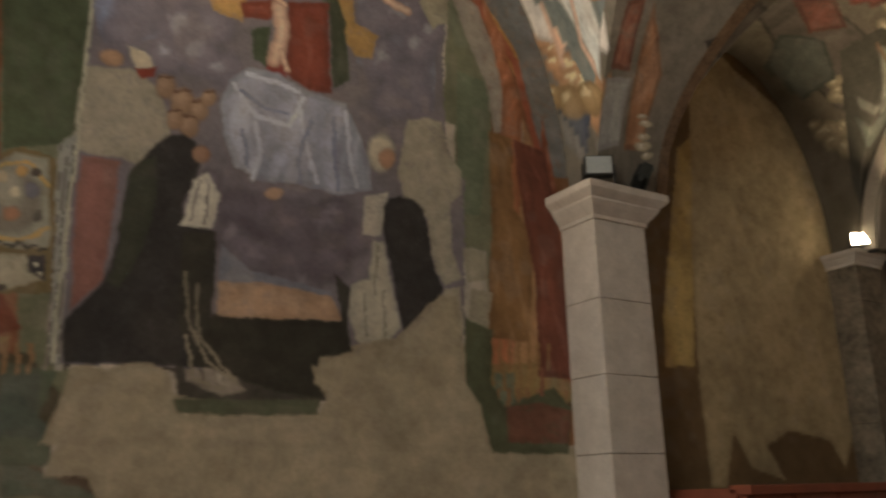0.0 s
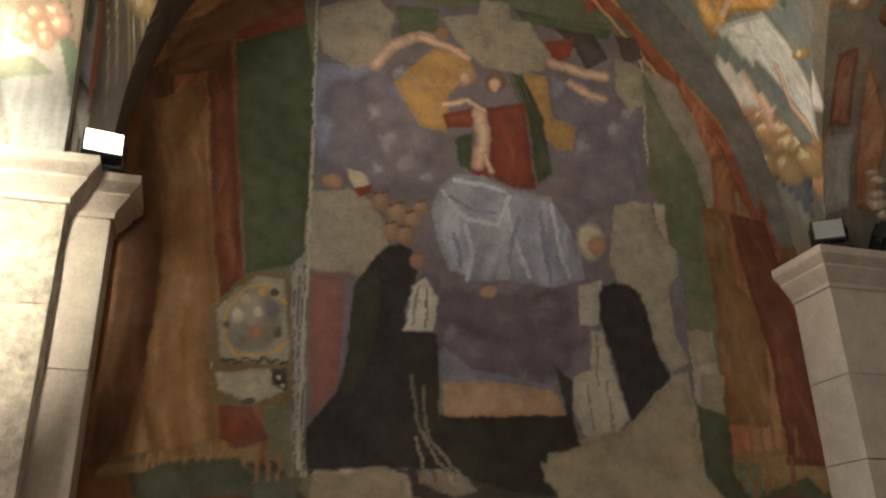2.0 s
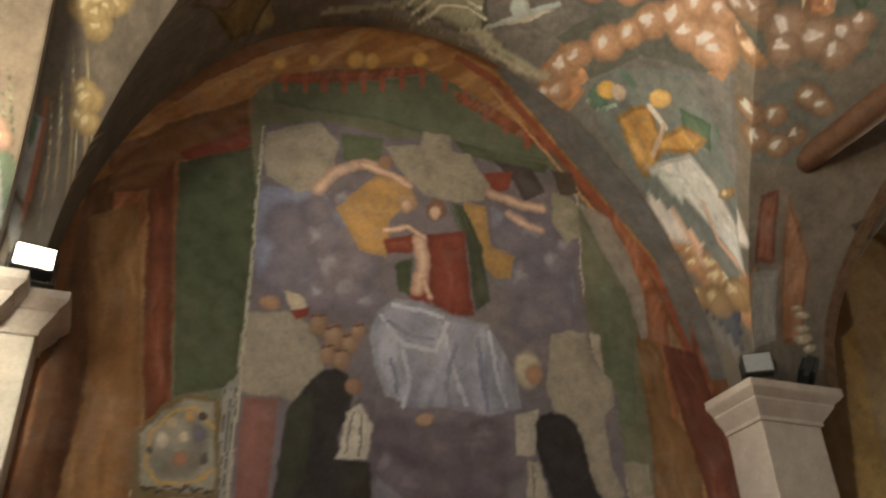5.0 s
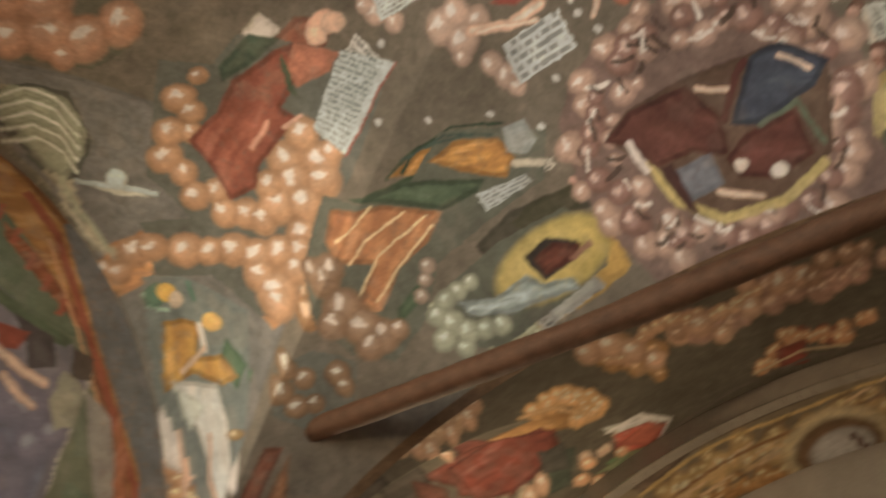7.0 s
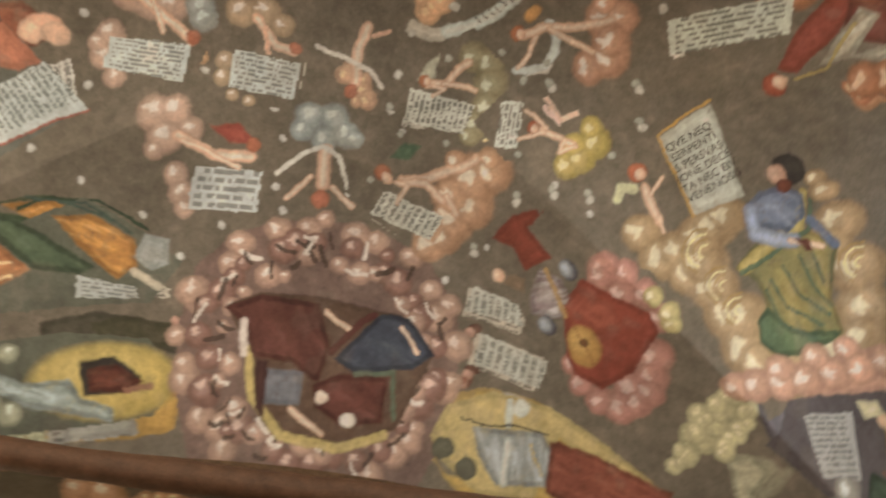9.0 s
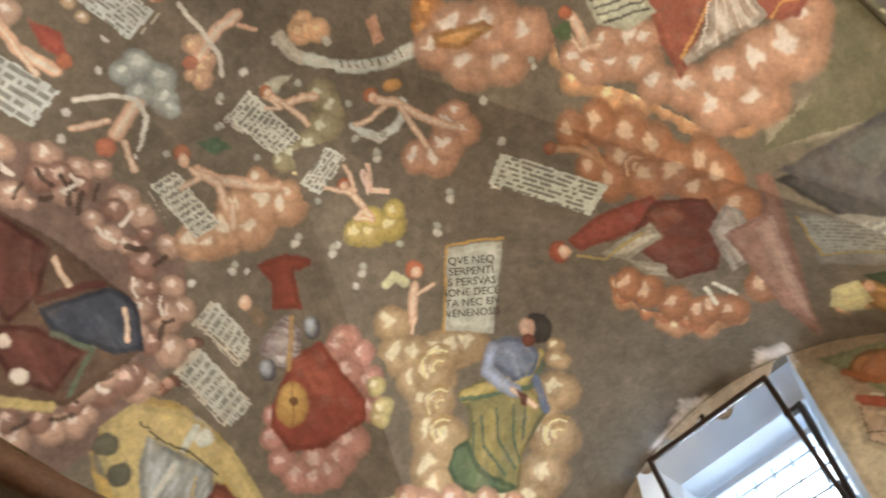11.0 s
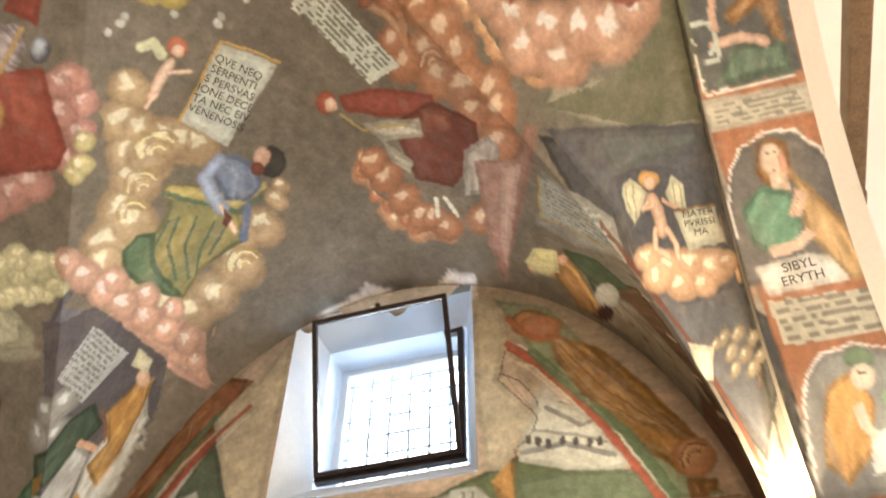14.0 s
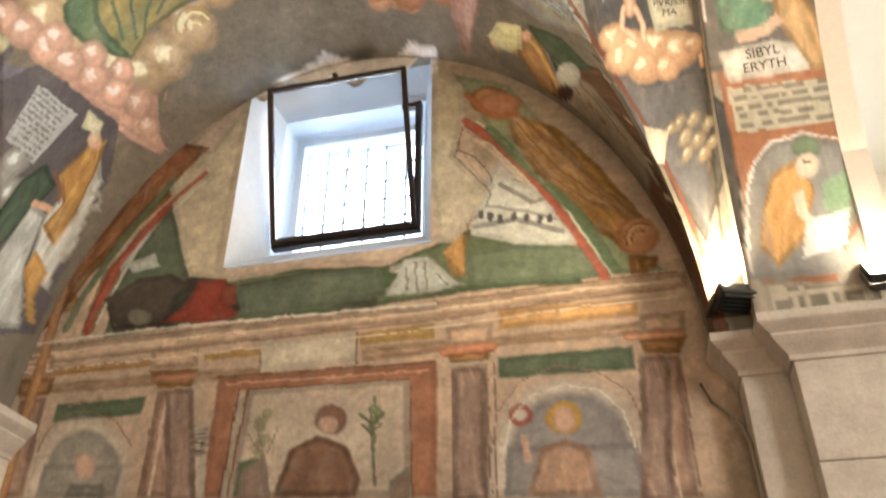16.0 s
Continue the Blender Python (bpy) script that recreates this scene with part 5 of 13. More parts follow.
poly(SOUTH, (0.339, 0.333, 0.303), [(2.648, 2.924), (2.227, 2.890), (2.232, 2.731), (2.652, 2.760)])
disc(SOUTH, (0.570, 0.421, 0.345), (2.428, 2.893), (-0.059, -0.005), (-0.018, -0.070))
folds(SOUTH, (0.276, 0.287, 0.276), (0.211, 0.217, 0.202), (2.394, 2.777), (-0.046, -0.003), (-0.011, -0.042), [(2.495, 2.819), (2.306, 2.805), (2.274, 2.734), (2.504, 2.750)])
poly(SOUTH, (0.272, 0.189, 0.134), [(2.989, 3.548), (2.130, 3.543), (1.360, 3.537), (0.858, 3.534), (0.536, 3.546), (0.045, 3.555), (-0.327, 3.554), (-0.328, 3.565), (0.045, 3.567), (0.537, 3.558), (0.860, 3.546), (1.363, 3.549), (2.134, 3.556), (2.995, 3.561)])
poly(SOUTH, (0.763, 0.687, 0.576), [(2.975, 3.503), (2.121, 3.500), (1.357, 3.495), (0.858, 3.493), (0.538, 3.506), (0.049, 3.515), (-0.321, 3.515), (-0.321, 3.523), (0.049, 3.524), (0.539, 3.515), (0.859, 3.502), (1.359, 3.504), (2.124, 3.510), (2.979, 3.513)])
poly(SOUTH, (0.318, 0.221, 0.168), [(2.957, 3.449), (2.111, 3.448), (1.352, 3.444), (0.857, 3.444), (0.539, 3.457), (0.054, 3.468), (-0.314, 3.468), (-0.315, 3.479), (0.054, 3.479), (0.540, 3.469), (0.859, 3.456), (1.355, 3.457), (2.115, 3.460), (2.963, 3.462)])
poly(SOUTH, (0.763, 0.687, 0.576), [(2.944, 3.405), (2.103, 3.406), (1.349, 3.404), (0.857, 3.404), (0.541, 3.418), (0.058, 3.429), (-0.308, 3.430), (-0.308, 3.439), (0.058, 3.438), (0.541, 3.427), (0.858, 3.413), (1.351, 3.413), (2.106, 3.415), (2.948, 3.415)])
poly(SOUTH, (0.275, 0.205, 0.164), [(0.533, 2.803), (0.503, 2.972), (0.401, 3.102), (0.241, 3.156), (0.090, 3.121), (-0.037, 3.019), (-0.085, 2.868), (-0.094, 2.615), (-0.100, 2.616), (-0.091, 2.870), (-0.042, 3.023), (0.088, 3.128), (0.242, 3.163), (0.405, 3.109), (0.510, 2.975), (0.540, 2.804)])
poly(SOUTH, (0.275, 0.205, 0.164), [(2.696, 2.980), (2.672, 3.089), (2.587, 3.160), (2.469, 3.160), (2.322, 3.099), (2.214, 2.967), (2.207, 2.971), (2.318, 3.105), (2.470, 3.169), (2.593, 3.169), (2.681, 3.095), (2.706, 2.985)])
poly(SOUTH, (0.805, 0.784, 0.698), [(0.478, 2.797), (0.444, 2.928), (0.356, 3.031), (0.213, 3.067), (0.077, 3.028), (-0.012, 2.922), (-0.038, 2.777), (-0.047, 2.780), (-0.020, 2.926), (0.073, 3.037), (0.213, 3.078), (0.361, 3.040), (0.453, 2.933), (0.487, 2.800)])
poly(SOUTH, (0.255, 0.176, 0.132), [(0.704, 3.191), (0.701, 2.628), (0.694, 2.628), (0.696, 3.190)])
poly(SOUTH, (0.255, 0.176, 0.132), [(0.547, 3.182), (0.547, 2.617), (0.540, 2.617), (0.540, 3.181)])
poly(SOUTH, (0.255, 0.176, 0.132), [(2.133, 3.236), (2.133, 2.730), (2.125, 2.728), (2.124, 3.234)])
poly(SOUTH, (0.255, 0.176, 0.132), [(1.957, 3.230), (1.967, 2.718), (1.959, 2.716), (1.948, 3.227)])
poly(SOUTH, (0.255, 0.176, 0.132), [(-0.132, 3.139), (-0.150, 2.568), (-0.156, 2.569), (-0.139, 3.140)])
poly(SOUTH, (0.255, 0.176, 0.132), [(-0.270, 3.134), (-0.257, 2.560), (-0.264, 2.561), (-0.277, 3.135)])
poly(SOUTH, (0.255, 0.176, 0.132), [(0.514, 3.211), (0.524, 2.616), (0.517, 2.615), (0.506, 3.210)])
poly(SOUTH, (0.255, 0.176, 0.132), [(-0.093, 3.196), (-0.133, 2.569), (-0.140, 2.570), (-0.100, 3.197)])
poly(SOUTH, (0.671, 0.572, 0.486), [(0.671, 3.187), (0.667, 2.626), (0.650, 2.625), (0.653, 3.185)])
poly(SOUTH, (0.671, 0.572, 0.486), [(2.085, 3.232), (2.083, 2.727), (2.063, 2.723), (2.064, 3.226)])
poly(SOUTH, (0.671, 0.572, 0.486), [(-0.162, 3.135), (-0.179, 2.565), (-0.194, 2.567), (-0.178, 3.136)])
poly(SOUTH, (0.217, 0.119, 0.076), [(1.829, 3.266), (0.764, 3.231), (0.764, 3.245), (1.832, 3.281)])
poly(SOUTH, (0.217, 0.119, 0.076), [(1.661, 3.188), (0.895, 3.165), (0.875, 2.640), (0.865, 2.640), (0.890, 3.174), (1.663, 3.199)])
poly(SOUTH, (0.217, 0.119, 0.076), [(1.668, 3.195), (1.699, 2.700), (1.689, 2.697), (1.657, 3.192)])
poly(SOUTH, (0.680, 0.409, 0.298), [(1.780, 3.228), (0.802, 3.196), (0.803, 3.207), (1.782, 3.240)])
poly(SOUTH, (0.319, 0.236, 0.175), [(0.672, 4.879), (0.629, 4.621), (0.655, 4.467), (0.574, 4.299), (0.498, 4.142), (0.553, 3.980), (0.723, 3.907), (0.721, 3.900), (0.550, 3.975), (0.492, 4.142), (0.570, 4.303), (0.650, 4.468), (0.623, 4.620), (0.666, 4.880)])
poly(SOUTH, (0.381, 0.290, 0.223), [(2.599, 3.197), (2.423, 3.224), (2.426, 3.230), (2.602, 3.203)])
disc(SOUTH, (0.286, 0.242, 0.173), (2.582, 4.351), (-0.035, 0.035), (-0.037, -0.042), (0.465, 0.347, 0.204))
puffs(SOUTH, (0.411, 0.197, 0.096), (0.614, 0.386, 0.190), (-0.050, -0.009), (-0.010, -0.060), 5, [(2.322, 4.704), (2.172, 4.655)])
disc(SOUTH, (0.436, 0.261, 0.112), (2.800, 3.825), (-0.104, -0.014), (-0.024, -0.085))
disc(SOUTH, (0.615, 0.386, 0.171), (2.800, 3.825), (-0.062, -0.008), (-0.014, -0.050))
poly(NORTH, (0.105, 0.100, 0.066), [(-0.142, 2.099), (0.071, 2.127), (0.323, 2.116), (0.454, 1.974), (0.376, 1.729), (-0.098, 1.736)])
folds(NORTH, (0.239, 0.138, 0.075), (0.102, 0.071, 0.047), (0.148, 1.914), (0.056, 0.001), (0.006, -0.059), [(0.006, 2.044), (0.292, 2.012), (0.307, 1.831), (0.000, 1.775)])
folds(NORTH, (0.141, 0.102, 0.064), (0.088, 0.070, 0.046), (2.547, 1.990), (0.081, 0.001), (-0.008, -0.063), [(2.325, 2.192), (2.872, 2.213), (2.813, 1.828), (2.426, 1.798), (2.329, 1.930)])
poly(NORTH, (0.084, 0.081, 0.067), [(0.849, 1.981), (1.445, 2.051), (1.496, 1.993), (1.190, 1.919), (0.862, 1.927)])
folds(NORTH, (0.397, 0.359, 0.306), (0.174, 0.155, 0.133), (0.970, 2.110), (0.026, 0.011), (0.011, -0.025), [(0.900, 2.229), (0.994, 2.257), (1.105, 2.031), (0.998, 2.011), (0.859, 2.025)])
poly(NORTH, (0.521, 0.499, 0.445), [(0.352, 2.906), (0.380, 2.144), (0.391, 2.144), (0.364, 2.907)])
poly(NORTH, (0.286, 0.268, 0.247), [(0.385, 2.909), (0.406, 2.145), (0.416, 2.145), (0.397, 2.910)])
poly(VAULT, (0.658, 0.379, 0.211), [(2.016, 3.277), (2.009, 3.033), (2.102, 2.710), (2.242, 2.379), (2.396, 2.130), (2.503, 2.180), (2.547, 2.397), (2.451, 2.482), (2.280, 2.580), (2.179, 2.926), (2.175, 3.272)])
puffs(VAULT, (0.699, 0.412, 0.213), (0.850, 0.850, 0.805), (0.040, -0.075), (0.041, 0.054), 16, [(2.079, 3.256), (2.059, 2.987), (2.170, 2.694), (2.272, 2.417), (2.405, 2.209), (2.478, 2.191)])
puffs(VAULT, (0.850, 0.850, 0.760), (0.850, 0.850, 0.850), (0.021, -0.036), (0.021, 0.027), 9, [(2.009, 3.033), (2.126, 2.743), (2.279, 2.378), (2.420, 2.228)])
poly(VAULT, (0.145, 0.350, 0.183), [(2.472, 2.682), (2.621, 2.591), (2.710, 2.693), (2.610, 2.745)])
folds(VAULT, (0.850, 0.850, 0.850), (0.695, 0.705, 0.708), (2.699, 3.009), (0.008, -0.057), (0.018, 0.011), [(2.575, 3.071), (2.622, 2.826), (2.734, 2.729), (2.845, 2.799), (2.665, 3.276), (2.623, 3.268)])
poly(VAULT, (0.850, 0.633, 0.505), [(2.714, 3.120), (2.784, 3.120), (2.787, 3.068), (2.718, 3.068)])
poly(VAULT, (0.615, 0.606, 0.484), [(1.054, 3.120), (1.043, 2.933), (1.135, 2.790), (1.324, 2.753), (1.483, 2.864), (1.567, 3.094), (1.473, 3.130), (1.263, 3.087)])
poly(VAULT, (0.619, 0.624, 0.530), [(1.489, 3.132), (1.660, 3.249), (1.855, 3.257), (2.025, 3.163), (2.011, 3.108), (1.848, 3.198), (1.668, 3.191), (1.507, 3.082)])
poly(VAULT, (0.768, 0.817, 0.757), [(1.623, 3.027), (1.689, 2.916), (1.644, 2.836), (1.685, 2.780), (1.749, 2.841), (1.850, 2.746), (1.759, 2.904)])
folds(VAULT, (0.112, 0.178, 0.117), (0.066, 0.108, 0.072), (2.494, 1.359), (0.042, -0.022), (0.019, 0.038), [(2.305, 1.692), (2.370, 1.395), (2.592, 1.082), (2.617, 1.145), (2.587, 1.321), (2.490, 1.488)])
folds(VAULT, (0.650, 0.371, 0.128), (0.348, 0.179, 0.065), (2.451, 1.170), (0.028, -0.014), (0.011, 0.027), [(2.319, 1.522), (2.300, 1.334), (2.348, 1.099), (2.476, 0.929), (2.622, 0.937), (2.626, 1.055), (2.445, 1.273)])
poly(VAULT, (0.075, 0.105, 0.070), [(2.327, 1.532), (2.298, 1.346), (2.346, 1.102), (2.484, 0.915), (2.469, 0.905), (2.331, 1.097), (2.279, 1.346), (2.310, 1.535)])
tablet(VAULT, (0.573, 0.578, 0.532), (0.100, 0.101, 0.094), 4, [(2.638, 1.169), (2.593, 0.938), (2.681, 0.740), (2.741, 1.141)])
poly(VAULT, (0.089, 0.093, 0.066), [(2.825, 1.085), (2.791, 0.929), (2.826, 0.683), (2.920, 0.705), (2.950, 1.000)])
poly(VAULT, (0.548, 0.385, 0.142), [(2.949, 1.309), (2.903, 0.950), (2.976, 0.729), (3.108, 0.604), (3.244, 0.621), (3.275, 0.768), (3.167, 0.792), (3.106, 0.665), (3.010, 0.782), (2.992, 1.050)])
poly(VAULT, (0.379, 0.414, 0.412), [(3.214, 1.140), (3.166, 0.825), (3.269, 0.774), (3.297, 1.108)])
disc(VAULT, (0.218, 0.220, 0.182), (3.194, -0.815), (-0.017, -0.133), (0.095, -0.005))
puffs(VAULT, (0.726, 0.515, 0.381), (0.590, 0.397, 0.283), (-0.003, -0.035), (0.029, -0.002), 5, [(3.126, -0.752), (3.136, -0.869)])
folds(VAULT, (0.648, 0.701, 0.726), (0.320, 0.339, 0.342), (3.129, -1.130), (0.023, -0.024), (0.022, 0.032), [(3.047, -0.894), (3.001, -1.179), (3.121, -1.305), (3.224, -1.277), (3.242, -0.991)])
poly(VAULT, (0.580, 0.613, 0.613), [(2.883, -1.000), (2.890, -1.115), (3.013, -1.094), (2.999, -1.021)])
folds(VAULT, (0.323, 0.144, 0.090), (0.189, 0.083, 0.050), (3.136, -1.558), (0.043, -0.032), (0.037, 0.057), [(3.013, -1.270), (3.096, -1.575), (3.065, -1.904), (3.149, -1.846), (3.264, -1.447), (3.202, -1.276)])
poly(VAULT, (0.642, 0.680, 0.654), [(3.196, -1.636), (3.091, -1.892), (3.162, -1.912), (3.254, -1.585)])
folds(VAULT, (0.602, 0.638, 0.509), (0.381, 0.396, 0.305), (2.876, -2.196), (0.026, -0.012), (0.020, 0.024), [(2.815, -2.087), (2.753, -2.173), (2.769, -2.290), (2.922, -2.243), (3.037, -2.230), (2.962, -2.151)])
folds(VAULT, (0.178, 0.185, 0.233), (0.120, 0.125, 0.162), (2.601, -2.319), (0.015, -0.094), (0.089, 0.031), [(2.538, -2.148), (2.518, -2.480), (2.707, -2.417), (2.686, -2.275)])
puffs(VAULT, (0.611, 0.632, 0.429), (0.850, 0.850, 0.665), (-0.019, -0.049), (0.055, -0.007), 20, [(2.993, -1.859), (2.764, -1.937), (2.572, -2.033), (2.585, -2.128), (2.820, -2.064)])
puffs(VAULT, (0.565, 0.350, 0.222), (0.850, 0.806, 0.590), (-0.076, -0.011), (0.035, -0.096), 22, [(1.145, -2.374), (1.077, -2.622), (0.962, -2.851), (0.724, -2.830)])
disc(VAULT, (0.452, 0.239, 0.113), (-0.721, -2.418), (-0.079, -0.017), (0.046, -0.087))
folds(VAULT, (0.244, 0.440, 0.298), (0.131, 0.261, 0.165), (-0.728, -2.587), (-0.022, -0.011), (0.021, -0.012), [(-0.647, -2.490), (-0.790, -2.489), (-0.783, -2.586), (-0.865, -2.632), (-0.777, -2.657), (-0.622, -2.646), (-0.602, -2.584)])
folds(VAULT, (0.745, 0.559, 0.260), (0.455, 0.311, 0.136), (-0.900, -2.606), (-0.028, 0.004), (0.001, -0.016), [(-0.854, -2.461), (-0.926, -2.538), (-0.951, -2.641), (-0.952, -2.708), (-0.858, -2.668), (-0.850, -2.583)])
disc(VAULT, (0.850, 0.640, 0.520), (-0.783, -2.405), (-0.054, -0.012), (0.026, -0.049))
poly(VAULT, (0.850, 0.640, 0.520), [(-0.804, -2.520), (-0.798, -2.590), (-0.627, -2.628), (-0.644, -2.658), (-0.835, -2.608), (-0.858, -2.521)])
disc(VAULT, (0.850, 0.640, 0.520), (-0.850, -2.510), (-0.042, -0.006), (0.021, -0.031))
poly(VAULT, (0.376, 0.201, 0.123), [(-0.764, -2.397), (-0.777, -2.398), (-0.780, -2.393), (-0.767, -2.389)])
poly(VAULT, (0.190, 0.212, 0.167), [(-0.575, -1.805), (-0.664, -1.732), (-0.788, -1.736), (-1.001, -1.799), (-0.967, -2.183), (-0.575, -2.172), (-0.556, -1.929)])
poly(VAULT, (0.850, 0.850, 0.734), [(-0.581, -2.173), (-0.562, -1.929), (-0.581, -1.807), (-0.672, -1.736), (-0.789, -1.741), (-0.788, -1.730), (-0.667, -1.726), (-0.570, -1.803), (-0.550, -1.931), (-0.569, -2.173)])
folds(VAULT, (0.317, 0.404, 0.324), (0.187, 0.245, 0.183), (-0.780, -2.130), (-0.022, -0.008), (0.009, -0.018), [(-0.639, -2.079), (-0.908, -2.088), (-0.967, -2.183), (-0.600, -2.172)])
poly(VAULT, (0.695, 0.688, 0.589), [(-0.562, -1.932), (-0.638, -1.977), (-0.558, -1.986), (-0.628, -2.054), (-0.649, -2.039), (-0.587, -1.990), (-0.667, -1.977), (-0.580, -1.914)])
poly(VAULT, (0.695, 0.688, 0.589), [(-0.584, -2.105), (-0.664, -2.096), (-0.660, -2.073), (-0.580, -2.082)])
poly(VAULT, (0.850, 0.850, 0.807), [(-0.573, -2.184), (-0.964, -2.190), (-0.965, -2.182), (-0.573, -2.173)])
puffs(VAULT, (0.735, 0.527, 0.255), (0.850, 0.850, 0.623), (0.066, -0.077), (0.167, 0.045), 40, [(5.889, 1.293), (5.851, 0.812), (5.962, 0.404), (5.860, -0.292)])
puffs(VAULT, (0.595, 0.342, 0.147), (0.850, 0.850, 0.546), (0.060, -0.065), (0.147, 0.039), 30, [(6.148, 1.099), (6.272, 0.487), (6.773, -0.132)])
poly(VAULT, (0.850, 0.629, 0.293), [(5.612, 1.507), (5.524, 0.963), (5.586, 0.300), (5.523, -0.356), (5.473, -0.355), (5.534, 0.297), (5.473, 0.960), (5.557, 1.504)])
poly(VAULT, (0.450, 0.259, 0.131), [(5.872, 1.326), (5.802, 0.880), (5.791, 0.313), (5.732, -0.318), (5.686, -0.318), (5.745, 0.310), (5.755, 0.877), (5.822, 1.323)])
disc(VAULT, (0.572, 0.345, 0.158), (6.036, 0.087), (0.026, -0.302), (0.413, 0.038))
disc(VAULT, (0.850, 0.850, 0.447), (6.036, 0.087), (0.022, -0.250), (0.324, 0.030))
disc(VAULT, (0.346, 0.205, 0.121), (6.063, 0.073), (0.022, -0.190), (0.238, 0.021))
puffs(VAULT, (0.850, 0.850, 0.752), (0.850, 0.850, 0.850), (0.036, -0.049), (0.113, 0.023), 6, [(6.085, 0.140), (6.113, -0.018)])
folds(VAULT, (0.259, 0.083, 0.060), (0.114, 0.038, 0.031), (4.427, 2.167), (0.115, -0.032), (0.086, 0.124), [(4.307, 2.603), (4.148, 2.087), (4.268, 1.788), (4.550, 1.894), (4.570, 2.208), (4.572, 2.389)])
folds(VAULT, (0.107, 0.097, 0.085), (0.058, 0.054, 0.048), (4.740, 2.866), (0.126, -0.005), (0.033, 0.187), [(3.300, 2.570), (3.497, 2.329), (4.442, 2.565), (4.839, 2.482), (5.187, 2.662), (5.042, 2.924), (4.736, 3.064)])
puffs(VAULT, (0.338, 0.302, 0.225), (0.656, 0.584, 0.433), (0.093, -0.020), (0.075, 0.052), 14, [(4.643, 2.266), (4.587, 2.005), (4.878, 2.129), (4.922, 2.425)])
folds(VAULT, (0.110, 0.149, 0.099), (0.062, 0.084, 0.060), (4.944, 2.412), (0.142, 0.003), (0.032, 0.067), [(4.787, 2.526), (4.910, 2.205), (5.302, 2.401), (5.049, 2.649)])
puffs(VAULT, (0.264, 0.235, 0.168), (0.523, 0.475, 0.350), (0.012, -0.078), (0.032, 0.033), 22, [(4.951, 2.842), (5.059, 2.734), (5.153, 2.946), (5.087, 3.095)])
folds(VAULT, (0.189, 0.076, 0.057), (0.097, 0.046, 0.038), (4.547, 2.634), (0.101, -0.032), (0.074, 0.110), [(4.282, 2.652), (4.497, 2.490), (4.709, 2.567), (4.624, 2.784)])
folds(VAULT, (0.110, 0.127, 0.115), (0.063, 0.072, 0.064), (4.781, 2.961), (0.092, -0.082), (0.085, 0.138), [(4.523, 2.917), (4.711, 2.728), (4.928, 2.822), (4.960, 3.107), (4.692, 3.192)])
poly(VAULT, (0.850, 0.850, 0.850), [(1.922, -3.266), (1.744, -3.250), (1.518, -3.210), (1.420, -3.154), (1.254, -3.274), (1.023, -3.276), (0.903, -3.157), (0.747, -3.180), (0.758, -3.276), (0.968, -3.277), (1.778, -3.277)])
poly(SOUTH, (0.850, 0.850, 0.850), [(1.930, 5.081), (1.760, 5.184), (1.551, 5.295), (1.477, 5.377), (1.256, 5.249), (1.024, 5.218), (0.939, 5.335), (0.771, 5.249), (0.759, 5.008), (0.968, 5.037), (1.780, 5.060)])
puffs(VAULT, (0.557, 0.270, 0.161), (0.850, 0.771, 0.536), (-0.061, 0.005), (0.027, -0.078), 40, [(1.136, -2.327), (1.120, -2.523), (1.020, -2.731), (0.856, -2.827), (0.613, -2.677), (0.433, -2.438), (0.351, -2.221), (0.365, -2.062)])
disc(VAULT, (0.187, 0.136, 0.094), (-0.411, -2.846), (-0.059, -0.004), (0.013, -0.026), (0.493, 0.402, 0.284))
disc(VAULT, (0.668, 0.565, 0.428), (-0.401, -2.836), (-0.018, -0.004), (0.004, -0.010))
disc(VAULT, (0.187, 0.136, 0.094), (-0.489, -2.859), (-0.054, -0.003), (0.012, -0.022), (0.493, 0.402, 0.284))
disc(VAULT, (0.668, 0.565, 0.428), (-0.479, -2.849), (-0.016, -0.000), (0.003, -0.008))
disc(VAULT, (0.187, 0.136, 0.094), (-0.347, -2.902), (-0.064, -0.004), (0.014, -0.023), (0.493, 0.402, 0.284))
disc(VAULT, (0.668, 0.565, 0.428), (-0.337, -2.893), (-0.019, -0.004), (0.004, -0.010))
disc(VAULT, (0.187, 0.136, 0.094), (-0.432, -2.889), (-0.061, -0.004), (0.013, -0.025), (0.493, 0.402, 0.284))
disc(VAULT, (0.668, 0.565, 0.428), (-0.422, -2.879), (-0.019, -0.003), (0.004, -0.009))
disc(VAULT, (0.187, 0.136, 0.094), (-0.500, -2.904), (-0.050, 0.013), (0.012, -0.020), (0.493, 0.402, 0.284))
disc(VAULT, (0.668, 0.565, 0.428), (-0.490, -2.895), (-0.016, -0.000), (0.004, -0.005))
disc(VAULT, (0.187, 0.136, 0.094), (-0.383, -2.924), (-0.054, -0.001), (0.012, -0.019), (0.493, 0.402, 0.284))
disc(VAULT, (0.668, 0.565, 0.428), (-0.373, -2.915), (-0.016, -0.000), (0.003, -0.008))
disc(VAULT, (0.187, 0.136, 0.094), (-0.462, -2.927), (-0.049, -0.003), (0.012, -0.016), (0.493, 0.402, 0.284))
disc(VAULT, (0.668, 0.565, 0.428), (-0.452, -2.919), (-0.015, -0.003), (0.003, -0.007))
disc(VAULT, (0.496, 0.426, 0.304), (-0.313, -2.870), (-0.036, -0.008), (0.029, -0.022), (0.691, 0.684, 0.532))
poly(VAULT, (0.189, 0.185, 0.179), [(-0.534, -2.713), (-0.562, -2.502), (-0.600, -2.422), (-0.672, -2.366), (-0.785, -2.344), (-0.892, -2.355), (-0.986, -2.420), (-1.032, -2.529), (-1.046, -2.641), (-1.028, -2.736), (-0.604, -2.713)])
